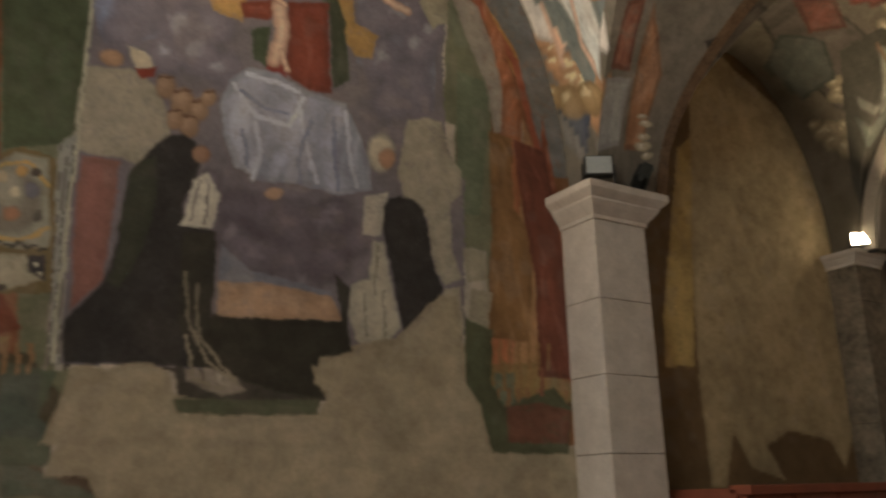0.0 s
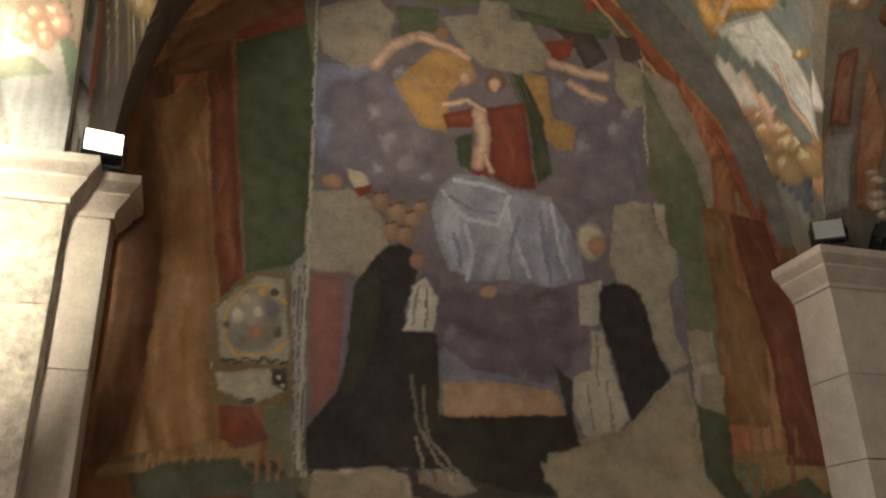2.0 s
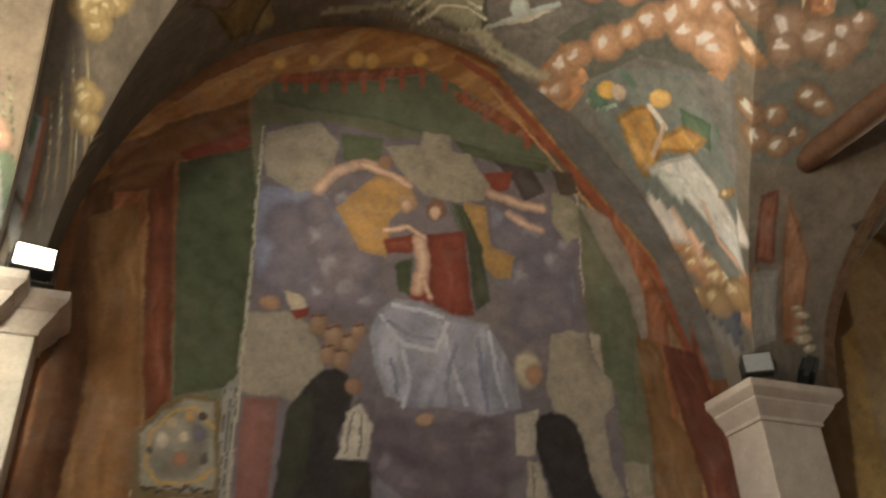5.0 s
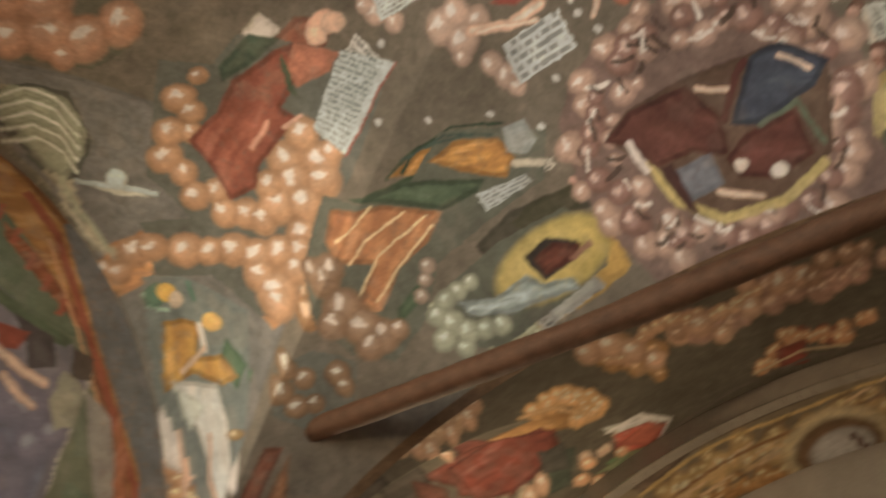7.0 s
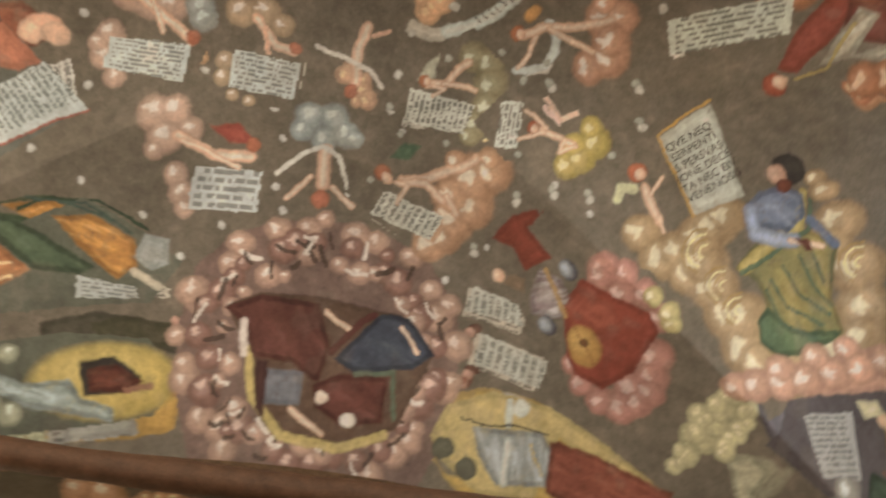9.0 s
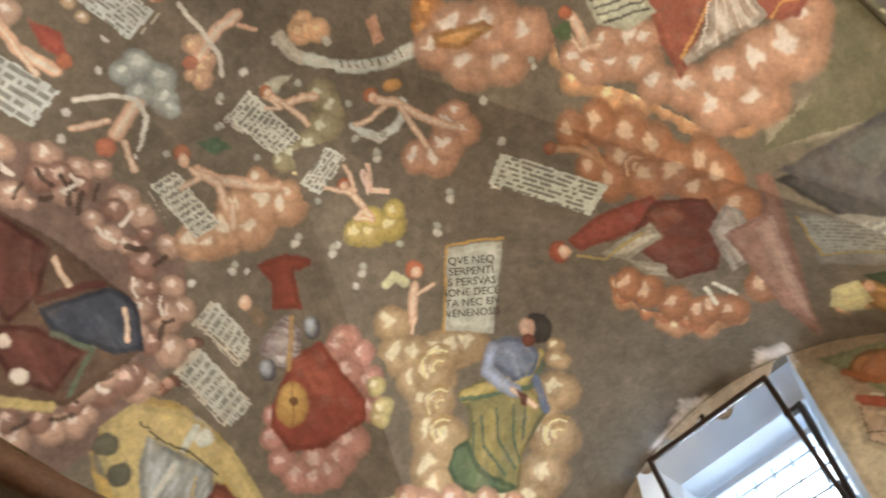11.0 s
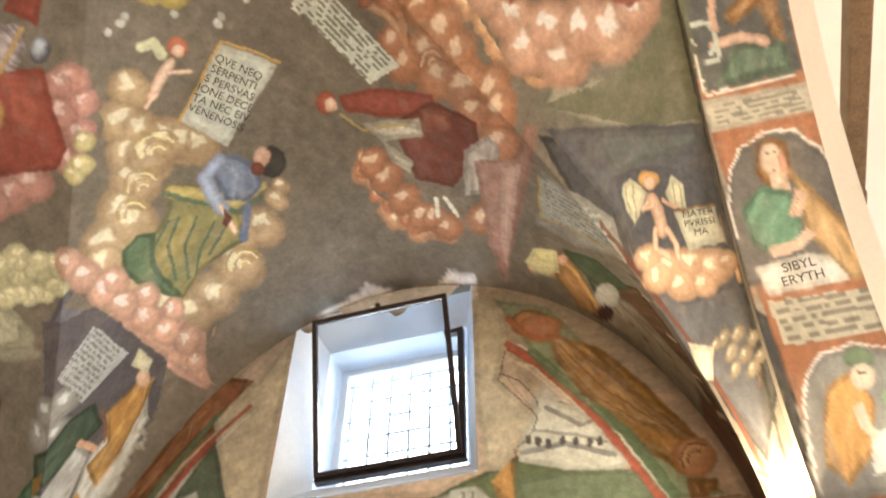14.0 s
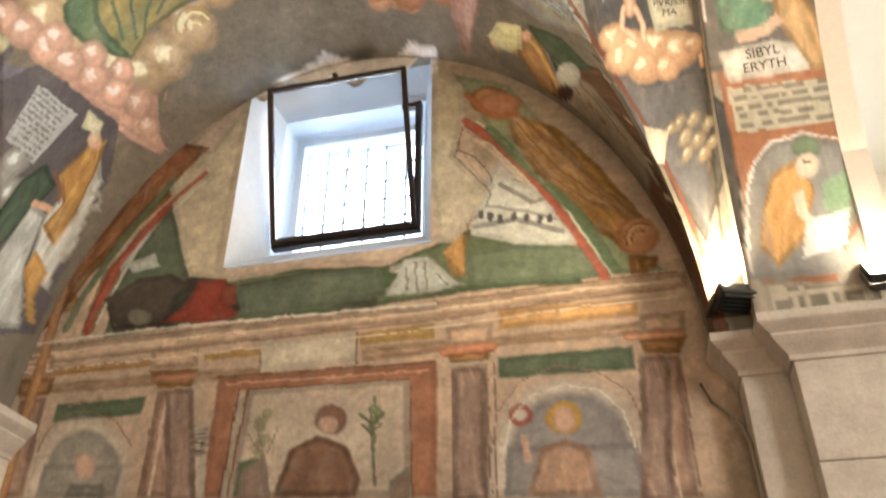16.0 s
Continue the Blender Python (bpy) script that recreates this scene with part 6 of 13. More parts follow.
poly(VAULT, (0.850, 0.850, 0.848), [(-0.556, -2.645), (-0.573, -2.505), (-0.611, -2.418), (-0.681, -2.364), (-0.787, -2.341), (-0.891, -2.354), (-0.982, -2.416), (-1.033, -2.531), (-1.052, -2.645), (-1.062, -2.641), (-1.044, -2.530), (-0.992, -2.412), (-0.896, -2.345), (-0.785, -2.332), (-0.675, -2.359), (-0.601, -2.415), (-0.561, -2.502), (-0.550, -2.670)])
folds(VAULT, (0.507, 0.304, 0.142), (0.259, 0.130, 0.063), (-0.784, -2.435), (-0.028, -0.009), (0.015, -0.018), [(-0.721, -2.377), (-0.795, -2.349), (-0.863, -2.377), (-0.858, -2.463), (-0.815, -2.525), (-0.731, -2.493), (-0.699, -2.442)])
disc(VAULT, (0.850, 0.703, 0.580), (-0.782, -2.419), (-0.055, -0.003), (0.004, -0.053))
disc(VAULT, (0.649, 0.392, 0.293), (-0.822, -2.439), (-0.018, -0.001), (0.003, -0.037))
poly(VAULT, (0.188, 0.114, 0.078), [(-0.758, -2.405), (-0.781, -2.405), (-0.781, -2.399), (-0.757, -2.399)])
poly(VAULT, (0.188, 0.114, 0.078), [(-0.800, -2.404), (-0.822, -2.407), (-0.823, -2.402), (-0.801, -2.398)])
poly(VAULT, (0.449, 0.174, 0.130), [(-0.768, -2.452), (-0.801, -2.452), (-0.801, -2.448), (-0.768, -2.446)])
poly(VAULT, (0.850, 0.703, 0.580), [(-0.754, -2.457), (-0.824, -2.459), (-0.830, -2.512), (-0.749, -2.510)])
poly(VAULT, (0.836, 0.850, 0.801), [(-0.594, -2.672), (-0.809, -2.666), (-0.950, -2.683), (-0.945, -2.737), (-0.617, -2.738)])
folds(VAULT, (0.238, 0.441, 0.325), (0.103, 0.209, 0.147), (-0.728, -2.579), (-0.037, -0.015), (0.026, -0.024), [(-0.606, -2.530), (-0.711, -2.483), (-0.820, -2.512), (-0.850, -2.573), (-0.795, -2.659), (-0.696, -2.660), (-0.611, -2.626)])
folds(VAULT, (0.746, 0.536, 0.291), (0.382, 0.236, 0.104), (-0.917, -2.620), (-0.040, 0.006), (-0.008, -0.023), [(-0.844, -2.446), (-0.920, -2.523), (-1.000, -2.617), (-1.027, -2.739), (-0.956, -2.739), (-0.893, -2.682), (-0.832, -2.623), (-0.844, -2.538)])
poly(VAULT, (0.850, 0.642, 0.523), [(-0.845, -2.508), (-0.787, -2.570), (-0.834, -2.587), (-0.892, -2.525)])
poly(VAULT, (0.850, 0.642, 0.523), [(-0.678, -2.665), (-0.802, -2.658), (-0.870, -2.631), (-0.842, -2.608), (-0.788, -2.630), (-0.675, -2.636)])
poly(VAULT, (0.594, 0.374, 0.266), [(-0.846, -2.530), (-0.794, -2.582), (-0.799, -2.583), (-0.852, -2.532)])
poly(VAULT, (0.321, 0.333, 0.331), [(-0.550, -2.964), (-0.614, -2.900), (-0.662, -2.870), (-0.734, -2.845), (-0.870, -2.839), (-0.991, -2.854), (-1.051, -2.876), (-0.905, -2.965)])
poly(VAULT, (0.850, 0.850, 0.848), [(-0.571, -2.962), (-0.624, -2.902), (-0.672, -2.871), (-0.742, -2.847), (-0.871, -2.840), (-0.988, -2.852), (-1.047, -2.873), (-1.056, -2.873), (-0.995, -2.850), (-0.873, -2.835), (-0.738, -2.842), (-0.663, -2.869), (-0.613, -2.900), (-0.561, -2.959)])
folds(VAULT, (0.768, 0.483, 0.214), (0.527, 0.317, 0.120), (-0.754, -2.926), (-0.031, -0.004), (0.021, -0.010), [(-0.719, -2.885), (-0.842, -2.870), (-0.873, -2.912), (-0.801, -2.948), (-0.674, -2.961), (-0.618, -2.950)])
disc(VAULT, (0.206, 0.286, 0.198), (-0.872, -2.858), (-0.062, -0.004), (0.013, -0.016))
disc(VAULT, (0.812, 0.696, 0.597), (-0.863, -2.882), (-0.049, -0.002), (0.018, -0.017))
poly(VAULT, (0.323, 0.495, 0.334), [(-0.902, -2.902), (-1.036, -2.888), (-0.976, -2.935), (-0.889, -2.928)])
poly(VAULT, (0.850, 0.850, 0.850), [(-0.816, -2.934), (-0.986, -2.929), (-0.937, -2.953), (-0.767, -2.958)])
poly(VAULT, (0.812, 0.696, 0.597), [(-0.789, -2.911), (-0.788, -2.930), (-0.812, -2.940), (-0.846, -2.936), (-0.826, -2.929), (-0.827, -2.907)])
poly(VAULT, (0.240, 0.152, 0.113), [(-0.848, -2.879), (-0.882, -2.880), (-0.883, -2.876), (-0.849, -2.875)])
folds(VAULT, (0.313, 0.290, 0.242), (0.161, 0.134, 0.101), (-0.120, -3.146), (-0.033, 0.131), (-0.034, 0.021), [(0.039, -2.912), (-0.063, -2.916), (-0.267, -3.014), (-0.266, -3.257), (-0.157, -3.276), (0.035, -3.212)])
folds(VAULT, (0.476, 0.293, 0.127), (0.211, 0.132, 0.062), (0.203, -3.039), (-0.036, 0.068), (-0.024, -0.022), [(0.336, -2.879), (0.178, -2.829), (0.112, -3.004), (0.112, -3.211), (0.198, -3.250), (0.281, -3.055)])
disc(VAULT, (0.713, 0.463, 0.320), (0.375, -3.015), (-0.054, 0.028), (0.012, -0.065))
folds(VAULT, (0.850, 0.850, 0.850), (0.477, 0.482, 0.479), (2.834, -2.878), (-0.008, -0.036), (0.007, -0.035), [(2.886, -2.794), (2.760, -2.762), (2.723, -2.802), (2.752, -2.938), (2.868, -2.998), (2.939, -2.994), (2.982, -2.939)])
folds(VAULT, (0.077, 0.163, 0.110), (0.038, 0.085, 0.056), (2.812, -2.764), (-0.012, -0.049), (0.009, -0.049), [(2.787, -2.702), (2.724, -2.754), (2.731, -2.824), (2.861, -2.817), (2.981, -2.883), (2.971, -2.793)])
poly(VAULT, (0.754, 0.498, 0.453), [(2.503, -2.126), (2.459, -2.377), (2.399, -2.688), (2.341, -3.067), (2.335, -3.227), (2.389, -3.187), (2.428, -3.013), (2.506, -2.385), (2.531, -2.165)])
puffs(VAULT, (0.760, 0.543, 0.437), (0.850, 0.850, 0.750), (-0.019, -0.028), (0.014, -0.034), 12, [(2.476, -2.210), (2.434, -2.424), (2.376, -2.696), (2.338, -2.926)])
poly(VAULT, (0.850, 0.739, 0.728), [(2.513, -2.190), (2.460, -2.537), (2.387, -3.101), (2.376, -3.097), (2.453, -2.536), (2.507, -2.188)])
folds(SOUTH, (0.391, 0.234, 0.101), (0.160, 0.079, 0.037), (2.623, 4.163), (-0.064, -0.048), (0.020, -0.051), [(2.997, 3.654), (2.933, 3.944), (2.776, 4.209), (2.533, 4.477), (2.369, 4.695), (2.235, 4.711), (2.195, 4.585), (2.391, 4.333), (2.621, 4.038), (2.790, 3.723), (2.888, 3.627)])
disc(SOUTH, (0.261, 0.139, 0.071), (2.303, 4.690), (-0.090, 0.023), (-0.041, -0.084))
disc(SOUTH, (0.454, 0.267, 0.142), (2.322, 4.711), (-0.052, 0.013), (-0.022, -0.045))
poly(SOUTH, (0.343, 0.102, 0.074), [(2.603, 3.597), (2.545, 3.946), (2.380, 4.203), (2.123, 4.464), (2.156, 4.504), (2.415, 4.238), (2.584, 3.972), (2.641, 3.616)])
poly(SOUTH, (0.669, 0.537, 0.403), [(2.653, 3.607), (2.598, 3.960), (2.429, 4.234), (2.162, 4.521), (2.178, 4.539), (2.446, 4.250), (2.615, 3.971), (2.671, 3.616)])
poly(SOUTH, (0.057, 0.051, 0.049), [(2.555, 3.789), (2.376, 4.000), (2.216, 4.197), (2.079, 3.954), (1.788, 3.765), (1.764, 3.618), (2.185, 3.612), (2.457, 3.586)])
poly(SOUTH, (0.290, 0.098, 0.067), [(2.026, 3.653), (2.003, 3.796), (1.792, 3.784), (1.785, 3.670), (1.911, 3.607)])
poly(SOUTH, (0.100, 0.112, 0.085), [(1.792, 3.784), (1.347, 3.808), (1.056, 3.751), (1.049, 3.556), (1.735, 3.620)])
poly(SOUTH, (0.650, 0.674, 0.675), [(2.517, 4.029), (2.319, 4.177), (2.301, 4.030), (2.467, 3.969)])
folds(SOUTH, (0.521, 0.303, 0.103), (0.174, 0.098, 0.040), (0.028, 4.066), (-0.037, 0.040), (-0.030, -0.046), [(0.379, 4.663), (0.164, 4.525), (-0.018, 4.150), (-0.182, 3.846), (-0.239, 3.719), (-0.108, 3.704), (0.070, 3.890), (0.253, 4.203)])
poly(SOUTH, (0.424, 0.139, 0.089), [(0.626, 4.596), (0.469, 4.492), (0.292, 4.225), (0.158, 3.927), (0.061, 3.661), (0.019, 3.567), (-0.007, 3.583), (0.034, 3.677), (0.130, 3.944), (0.265, 4.249), (0.447, 4.527), (0.612, 4.640)])
poly(SOUTH, (0.686, 0.641, 0.517), [(0.655, 4.543), (0.496, 4.446), (0.322, 4.192), (0.190, 3.906), (0.091, 3.648), (0.080, 3.654), (0.178, 3.913), (0.310, 4.202), (0.487, 4.461), (0.650, 4.561)])
disc(SOUTH, (0.253, 0.138, 0.070), (0.475, 4.761), (-0.129, -0.031), (0.006, -0.117))
disc(SOUTH, (0.452, 0.250, 0.130), (0.493, 4.791), (-0.075, -0.018), (0.003, -0.064))
disc(SOUTH, (0.387, 0.187, 0.082), (-0.170, 3.776), (-0.097, -0.016), (0.019, -0.112))
disc(SOUTH, (0.593, 0.356, 0.175), (-0.170, 3.776), (-0.066, -0.011), (0.013, -0.074))
disc(SOUTH, (0.250, 0.104, 0.050), (-0.170, 3.776), (-0.036, -0.006), (0.007, -0.042))
folds(SOUTH, (0.433, 0.254, 0.105), (0.252, 0.126, 0.057), (-0.206, 3.625), (-0.028, -0.004), (0.006, -0.034), [(-0.157, 3.672), (-0.259, 3.656), (-0.246, 3.585), (-0.162, 3.590)])
poly(SOUTH, (0.104, 0.159, 0.097), [(0.615, 3.733), (0.298, 3.715), (0.091, 3.623), (0.090, 3.541), (0.620, 3.598)])
poly(SOUTH, (0.104, 0.159, 0.097), [(1.114, 3.773), (0.944, 3.734), (0.969, 3.649), (1.276, 3.648), (1.735, 3.620), (1.689, 3.706)])
poly(SOUTH, (0.190, 0.195, 0.195), [(0.481, 4.167), (0.369, 4.188), (0.269, 4.075), (0.260, 4.088), (0.365, 4.205), (0.485, 4.185)])
poly(SOUTH, (0.190, 0.195, 0.195), [(0.432, 4.053), (0.336, 4.069), (0.249, 3.987), (0.241, 4.000), (0.333, 4.086), (0.435, 4.070)])
poly(SOUTH, (0.190, 0.195, 0.195), [(0.536, 3.936), (0.412, 3.964), (0.234, 3.852), (0.127, 3.847), (0.126, 3.863), (0.230, 3.867), (0.410, 3.981), (0.539, 3.953)])
poly(SOUTH, (0.190, 0.195, 0.195), [(0.305, 3.963), (0.204, 3.896), (0.198, 3.910), (0.299, 3.977)])
folds(SOUTH, (0.766, 0.777, 0.682), (0.367, 0.371, 0.350), (0.833, 3.704), (-0.026, -0.013), (0.008, -0.028), [(0.983, 3.651), (0.861, 3.803), (0.791, 3.792), (0.672, 3.636), (0.860, 3.642)])
folds(SOUTH, (0.593, 0.373, 0.155), (0.365, 0.212, 0.080), (0.677, 3.763), (-0.026, -0.010), (0.006, -0.030), [(0.736, 3.784), (0.637, 3.880), (0.638, 3.691), (0.697, 3.700)])
poly(SOUTH, (0.146, 0.120, 0.093), [(0.651, 4.515), (0.682, 4.455), (0.564, 4.372), (0.490, 4.230), (0.515, 4.078), (0.609, 3.993), (0.620, 3.861), (0.612, 3.859), (0.602, 3.987), (0.508, 4.072), (0.481, 4.231), (0.558, 4.380), (0.676, 4.462), (0.643, 4.507)])
disc(VAULT, (0.432, 0.283, 0.236), (2.814, 0.694), (0.005, -0.034), (0.025, 0.004), (0.671, 0.471, 0.418))
disc(VAULT, (0.171, 0.100, 0.079), (2.873, -0.800), (0.040, 0.000), (0.001, 0.033))
disc(VAULT, (0.432, 0.283, 0.236), (2.898, -0.777), (0.008, -0.037), (0.027, 0.010), (0.671, 0.471, 0.418))
disc(VAULT, (0.304, 0.140, 0.097), (3.099, 0.651), (0.012, -0.030), (0.018, 0.009))
disc(VAULT, (0.171, 0.100, 0.079), (2.653, -0.798), (0.008, 0.041), (-0.023, 0.005))
disc(VAULT, (0.432, 0.283, 0.236), (2.674, -0.779), (0.011, -0.028), (0.022, 0.012), (0.671, 0.471, 0.418))
disc(VAULT, (0.432, 0.283, 0.236), (2.852, 0.686), (0.018, -0.024), (0.017, 0.016), (0.671, 0.471, 0.418))
disc(VAULT, (0.171, 0.100, 0.079), (2.831, -0.820), (-0.001, -0.045), (0.024, 0.001))
disc(VAULT, (0.432, 0.283, 0.236), (2.856, -0.800), (-0.001, -0.033), (0.024, 0.003), (0.671, 0.471, 0.418))
disc(VAULT, (0.304, 0.140, 0.097), (2.887, -0.770), (0.006, -0.032), (0.019, 0.010))
disc(VAULT, (0.432, 0.283, 0.236), (2.685, 0.673), (0.007, -0.028), (0.022, 0.004), (0.671, 0.471, 0.418))
poly(VAULT, (0.850, 0.681, 0.600), [(1.919, -0.347), (1.885, -0.311), (1.907, -0.289), (1.940, -0.324)])
poly(VAULT, (0.850, 0.681, 0.600), [(1.484, -0.447), (1.393, -0.448), (1.392, -0.399), (1.484, -0.398)])
poly(VAULT, (0.850, 0.681, 0.600), [(1.403, -0.429), (1.352, -0.475), (1.332, -0.452), (1.384, -0.407)])
poly(VAULT, (0.850, 0.681, 0.600), [(1.629, -1.053), (1.552, -0.984), (1.584, -0.946), (1.659, -1.013)])
poly(VAULT, (0.850, 0.681, 0.600), [(1.634, -1.044), (1.589, -1.120), (1.566, -1.105), (1.611, -1.029)])
poly(VAULT, (0.850, 0.681, 0.600), [(1.556, -0.981), (1.523, -0.945), (1.544, -0.923), (1.577, -0.960)])
puffs(VAULT, (0.702, 0.498, 0.327), (0.850, 0.850, 0.762), (-0.008, -0.051), (0.050, -0.005), 7, [(1.615, 0.889), (1.577, 0.791), (1.643, 0.719)])
puffs(VAULT, (0.702, 0.498, 0.327), (0.850, 0.850, 0.762), (-0.012, -0.053), (0.054, -0.012), 7, [(1.359, -0.453), (1.308, -0.554), (1.375, -0.640)])
poly(VAULT, (0.850, 0.616, 0.492), [(2.681, 3.120), (2.783, 3.136), (2.789, 3.079), (2.688, 3.062)])
folds(VAULT, (0.850, 0.850, 0.850), (0.616, 0.650, 0.683), (2.695, 3.038), (0.006, -0.051), (0.019, -0.002), [(2.619, 3.277), (2.564, 3.144), (2.552, 2.951), (2.640, 2.840), (2.789, 2.814), (2.826, 2.863), (2.742, 3.276)])
poly(VAULT, (0.850, 0.616, 0.492), [(2.691, 3.138), (2.792, 3.147), (2.796, 3.088), (2.696, 3.078)])
poly(VAULT, (0.046, 0.081, 0.057), [(2.355, 1.446), (2.303, 1.345), (2.318, 1.116), (2.437, 0.886), (2.420, 0.878), (2.302, 1.113), (2.286, 1.350), (2.337, 1.456)])
disc(VAULT, (0.850, 0.631, 0.518), (1.636, 1.486), (0.032, -0.053), (0.043, 0.032))
disc(VAULT, (0.850, 0.631, 0.518), (1.632, 1.380), (0.035, -0.058), (0.047, 0.034))
poly(VAULT, (0.850, 0.850, 0.850), [(1.428, 1.801), (1.399, 1.655), (1.521, 1.610), (1.562, 1.748)])
folds(VAULT, (0.325, 0.097, 0.072), (0.165, 0.048, 0.037), (4.450, 2.018), (0.106, -0.051), (0.095, 0.116), [(4.328, 2.350), (4.259, 1.971), (4.219, 1.627), (4.383, 1.605), (4.571, 1.890), (4.681, 2.210), (4.588, 2.463)])
poly(VAULT, (0.172, 0.282, 0.147), [(5.131, 1.562), (5.170, 1.345), (5.303, 1.379), (5.302, 1.559)])
folds(VAULT, (0.767, 0.181, 0.125), (0.407, 0.102, 0.073), (5.139, 1.310), (0.142, -0.009), (0.064, 0.063), [(4.842, 1.373), (4.962, 1.133), (5.231, 1.094), (5.303, 1.419), (5.164, 1.482)])
poly(VAULT, (0.850, 0.850, 0.850), [(4.833, 1.341), (4.963, 1.131), (5.122, 1.056), (5.303, 1.198), (5.303, 1.164), (5.133, 1.019), (4.879, 1.107), (4.751, 1.322)])
puffs(VAULT, (0.827, 0.505, 0.238), (0.850, 0.850, 0.643), (0.062, -0.036), (0.098, 0.041), 30, [(3.967, 1.587), (4.026, 1.376), (4.385, 1.292), (4.367, 1.492)])
puffs(VAULT, (0.644, 0.404, 0.257), (0.850, 0.850, 0.609), (0.046, -0.038), (0.091, 0.030), 36, [(3.629, 1.015), (4.023, 0.989), (3.850, 0.636), (4.084, 0.356), (3.924, 0.117)])
puffs(VAULT, (0.613, 0.338, 0.185), (0.850, 0.782, 0.529), (0.041, -0.044), (0.127, 0.018), 24, [(5.094, 0.337), (4.666, 0.062), (4.991, -0.171), (4.809, -0.399)])
poly(NORTH, (0.219, 0.232, 0.237), [(1.710, 5.110), (2.160, 4.525), (2.600, 3.958), (2.728, 3.247), (3.057, 3.293), (2.992, 4.425), (2.478, 5.174), (1.959, 5.374)])
poly(NORTH, (0.408, 0.139, 0.083), [(1.436, 5.104), (1.685, 4.987), (2.130, 4.433), (2.563, 3.874), (2.691, 3.361), (2.744, 3.385), (2.615, 3.911), (2.177, 4.482), (1.726, 5.046), (1.465, 5.169)])
poly(NORTH, (0.693, 0.394, 0.218), [(1.658, 4.947), (2.102, 4.388), (2.516, 3.843), (2.534, 3.858), (2.118, 4.405), (1.674, 4.966)])
poly(NORTH, (0.399, 0.373, 0.332), [(2.150, 4.250), (2.348, 4.183), (2.486, 3.843), (2.536, 3.475), (2.421, 3.423), (2.376, 3.715), (2.247, 3.972)])
poly(NORTH, (0.399, 0.373, 0.332), [(2.464, 3.697), (2.598, 3.619), (2.667, 3.302), (2.563, 3.224), (2.525, 3.408)])
poly(NORTH, (0.216, 0.249, 0.182), [(2.064, 4.305), (2.165, 4.215), (2.275, 3.906), (2.199, 3.871), (2.082, 4.118)])
folds(NORTH, (0.535, 0.222, 0.107), (0.225, 0.090, 0.047), (-0.118, 3.299), (0.045, -0.007), (-0.002, -0.054), [(-0.340, 3.662), (-0.242, 3.806), (-0.159, 3.954), (-0.070, 3.734), (-0.060, 3.345), (-0.031, 3.004), (0.013, 2.613), (-0.094, 2.602)])
poly(VAULT, (0.500, 0.540, 0.555), [(-0.844, 2.884), (-0.502, 2.927), (-0.496, 3.022), (-0.798, 2.956)])
poly(VAULT, (0.186, 0.276, 0.217), [(-0.666, 2.888), (-0.519, 2.930), (-0.528, 2.972), (-0.608, 2.925)])
puffs(VAULT, (0.567, 0.415, 0.342), (0.850, 0.850, 0.765), (0.047, -0.001), (0.006, 0.013), 8, [(-0.790, 2.916), (-0.677, 2.906), (-0.622, 2.899)])
poly(VAULT, (0.284, 0.344, 0.285), [(-0.818, 2.934), (-0.705, 2.929), (-0.616, 2.941), (-0.803, 2.949)])
poly(VAULT, (0.428, 0.177, 0.126), [(-0.510, 2.930), (-0.506, 3.032), (-0.489, 3.031), (-0.494, 2.928)])
poly(VAULT, (0.324, 0.345, 0.352), [(-0.796, 2.957), (-0.500, 3.025), (-0.488, 3.051), (-0.762, 2.972)])
folds(NORTH, (0.536, 0.223, 0.118), (0.258, 0.113, 0.054), (2.455, 3.126), (0.084, -0.001), (-0.024, -0.080), [(2.335, 4.338), (2.502, 4.055), (2.618, 3.587), (2.559, 2.866), (2.463, 2.061), (2.296, 2.058), (2.401, 2.854), (2.488, 3.704)])
folds(NORTH, (0.482, 0.296, 0.156), (0.299, 0.186, 0.104), (2.640, 2.735), (0.094, -0.007), (-0.032, -0.086), [(2.618, 3.587), (2.721, 3.306), (2.763, 2.651), (2.750, 2.129), (2.454, 2.061), (2.549, 2.865)])
folds(NORTH, (0.367, 0.136, 0.077), (0.187, 0.073, 0.041), (2.794, 2.770), (0.071, -0.005), (-0.025, -0.064), [(2.760, 3.639), (2.834, 3.160), (2.862, 2.656), (2.890, 2.063), (2.737, 2.116), (2.756, 2.650), (2.714, 3.305)])
folds(NORTH, (0.296, 0.240, 0.108), (0.418, 0.250, 0.126), (2.620, 2.126), (0.043, 0.001), (-0.008, -0.035), [(2.329, 2.207), (2.761, 2.244), (2.856, 2.118), (2.868, 2.037), (2.311, 2.030)])
poly(NORTH, (0.084, 0.081, 0.067), [(0.827, 2.330), (1.561, 2.350), (1.500, 2.161), (1.190, 2.022), (0.860, 2.014)])
poly(NORTH, (0.397, 0.359, 0.306), [(0.854, 2.216), (0.934, 2.254), (0.996, 2.142), (1.093, 2.042), (0.928, 2.031)])
poly(NORTH, (0.174, 0.155, 0.133), [(0.894, 2.227), (0.969, 2.037), (0.980, 2.041), (0.905, 2.232)])
poly(NORTH, (0.642, 0.608, 0.540), [(0.919, 2.233), (1.005, 2.038), (1.014, 2.042), (0.927, 2.237)])
poly(NORTH, (0.122, 0.159, 0.115), [(-0.142, 2.099), (0.091, 2.112), (0.428, 2.057), (0.380, 1.891), (0.461, 1.727), (-0.098, 1.736)])
poly(NORTH, (0.325, 0.207, 0.114), [(-0.137, 2.133), (-0.125, 2.080), (-0.127, 2.027), (-0.112, 2.024), (-0.109, 2.080), (-0.121, 2.136)])
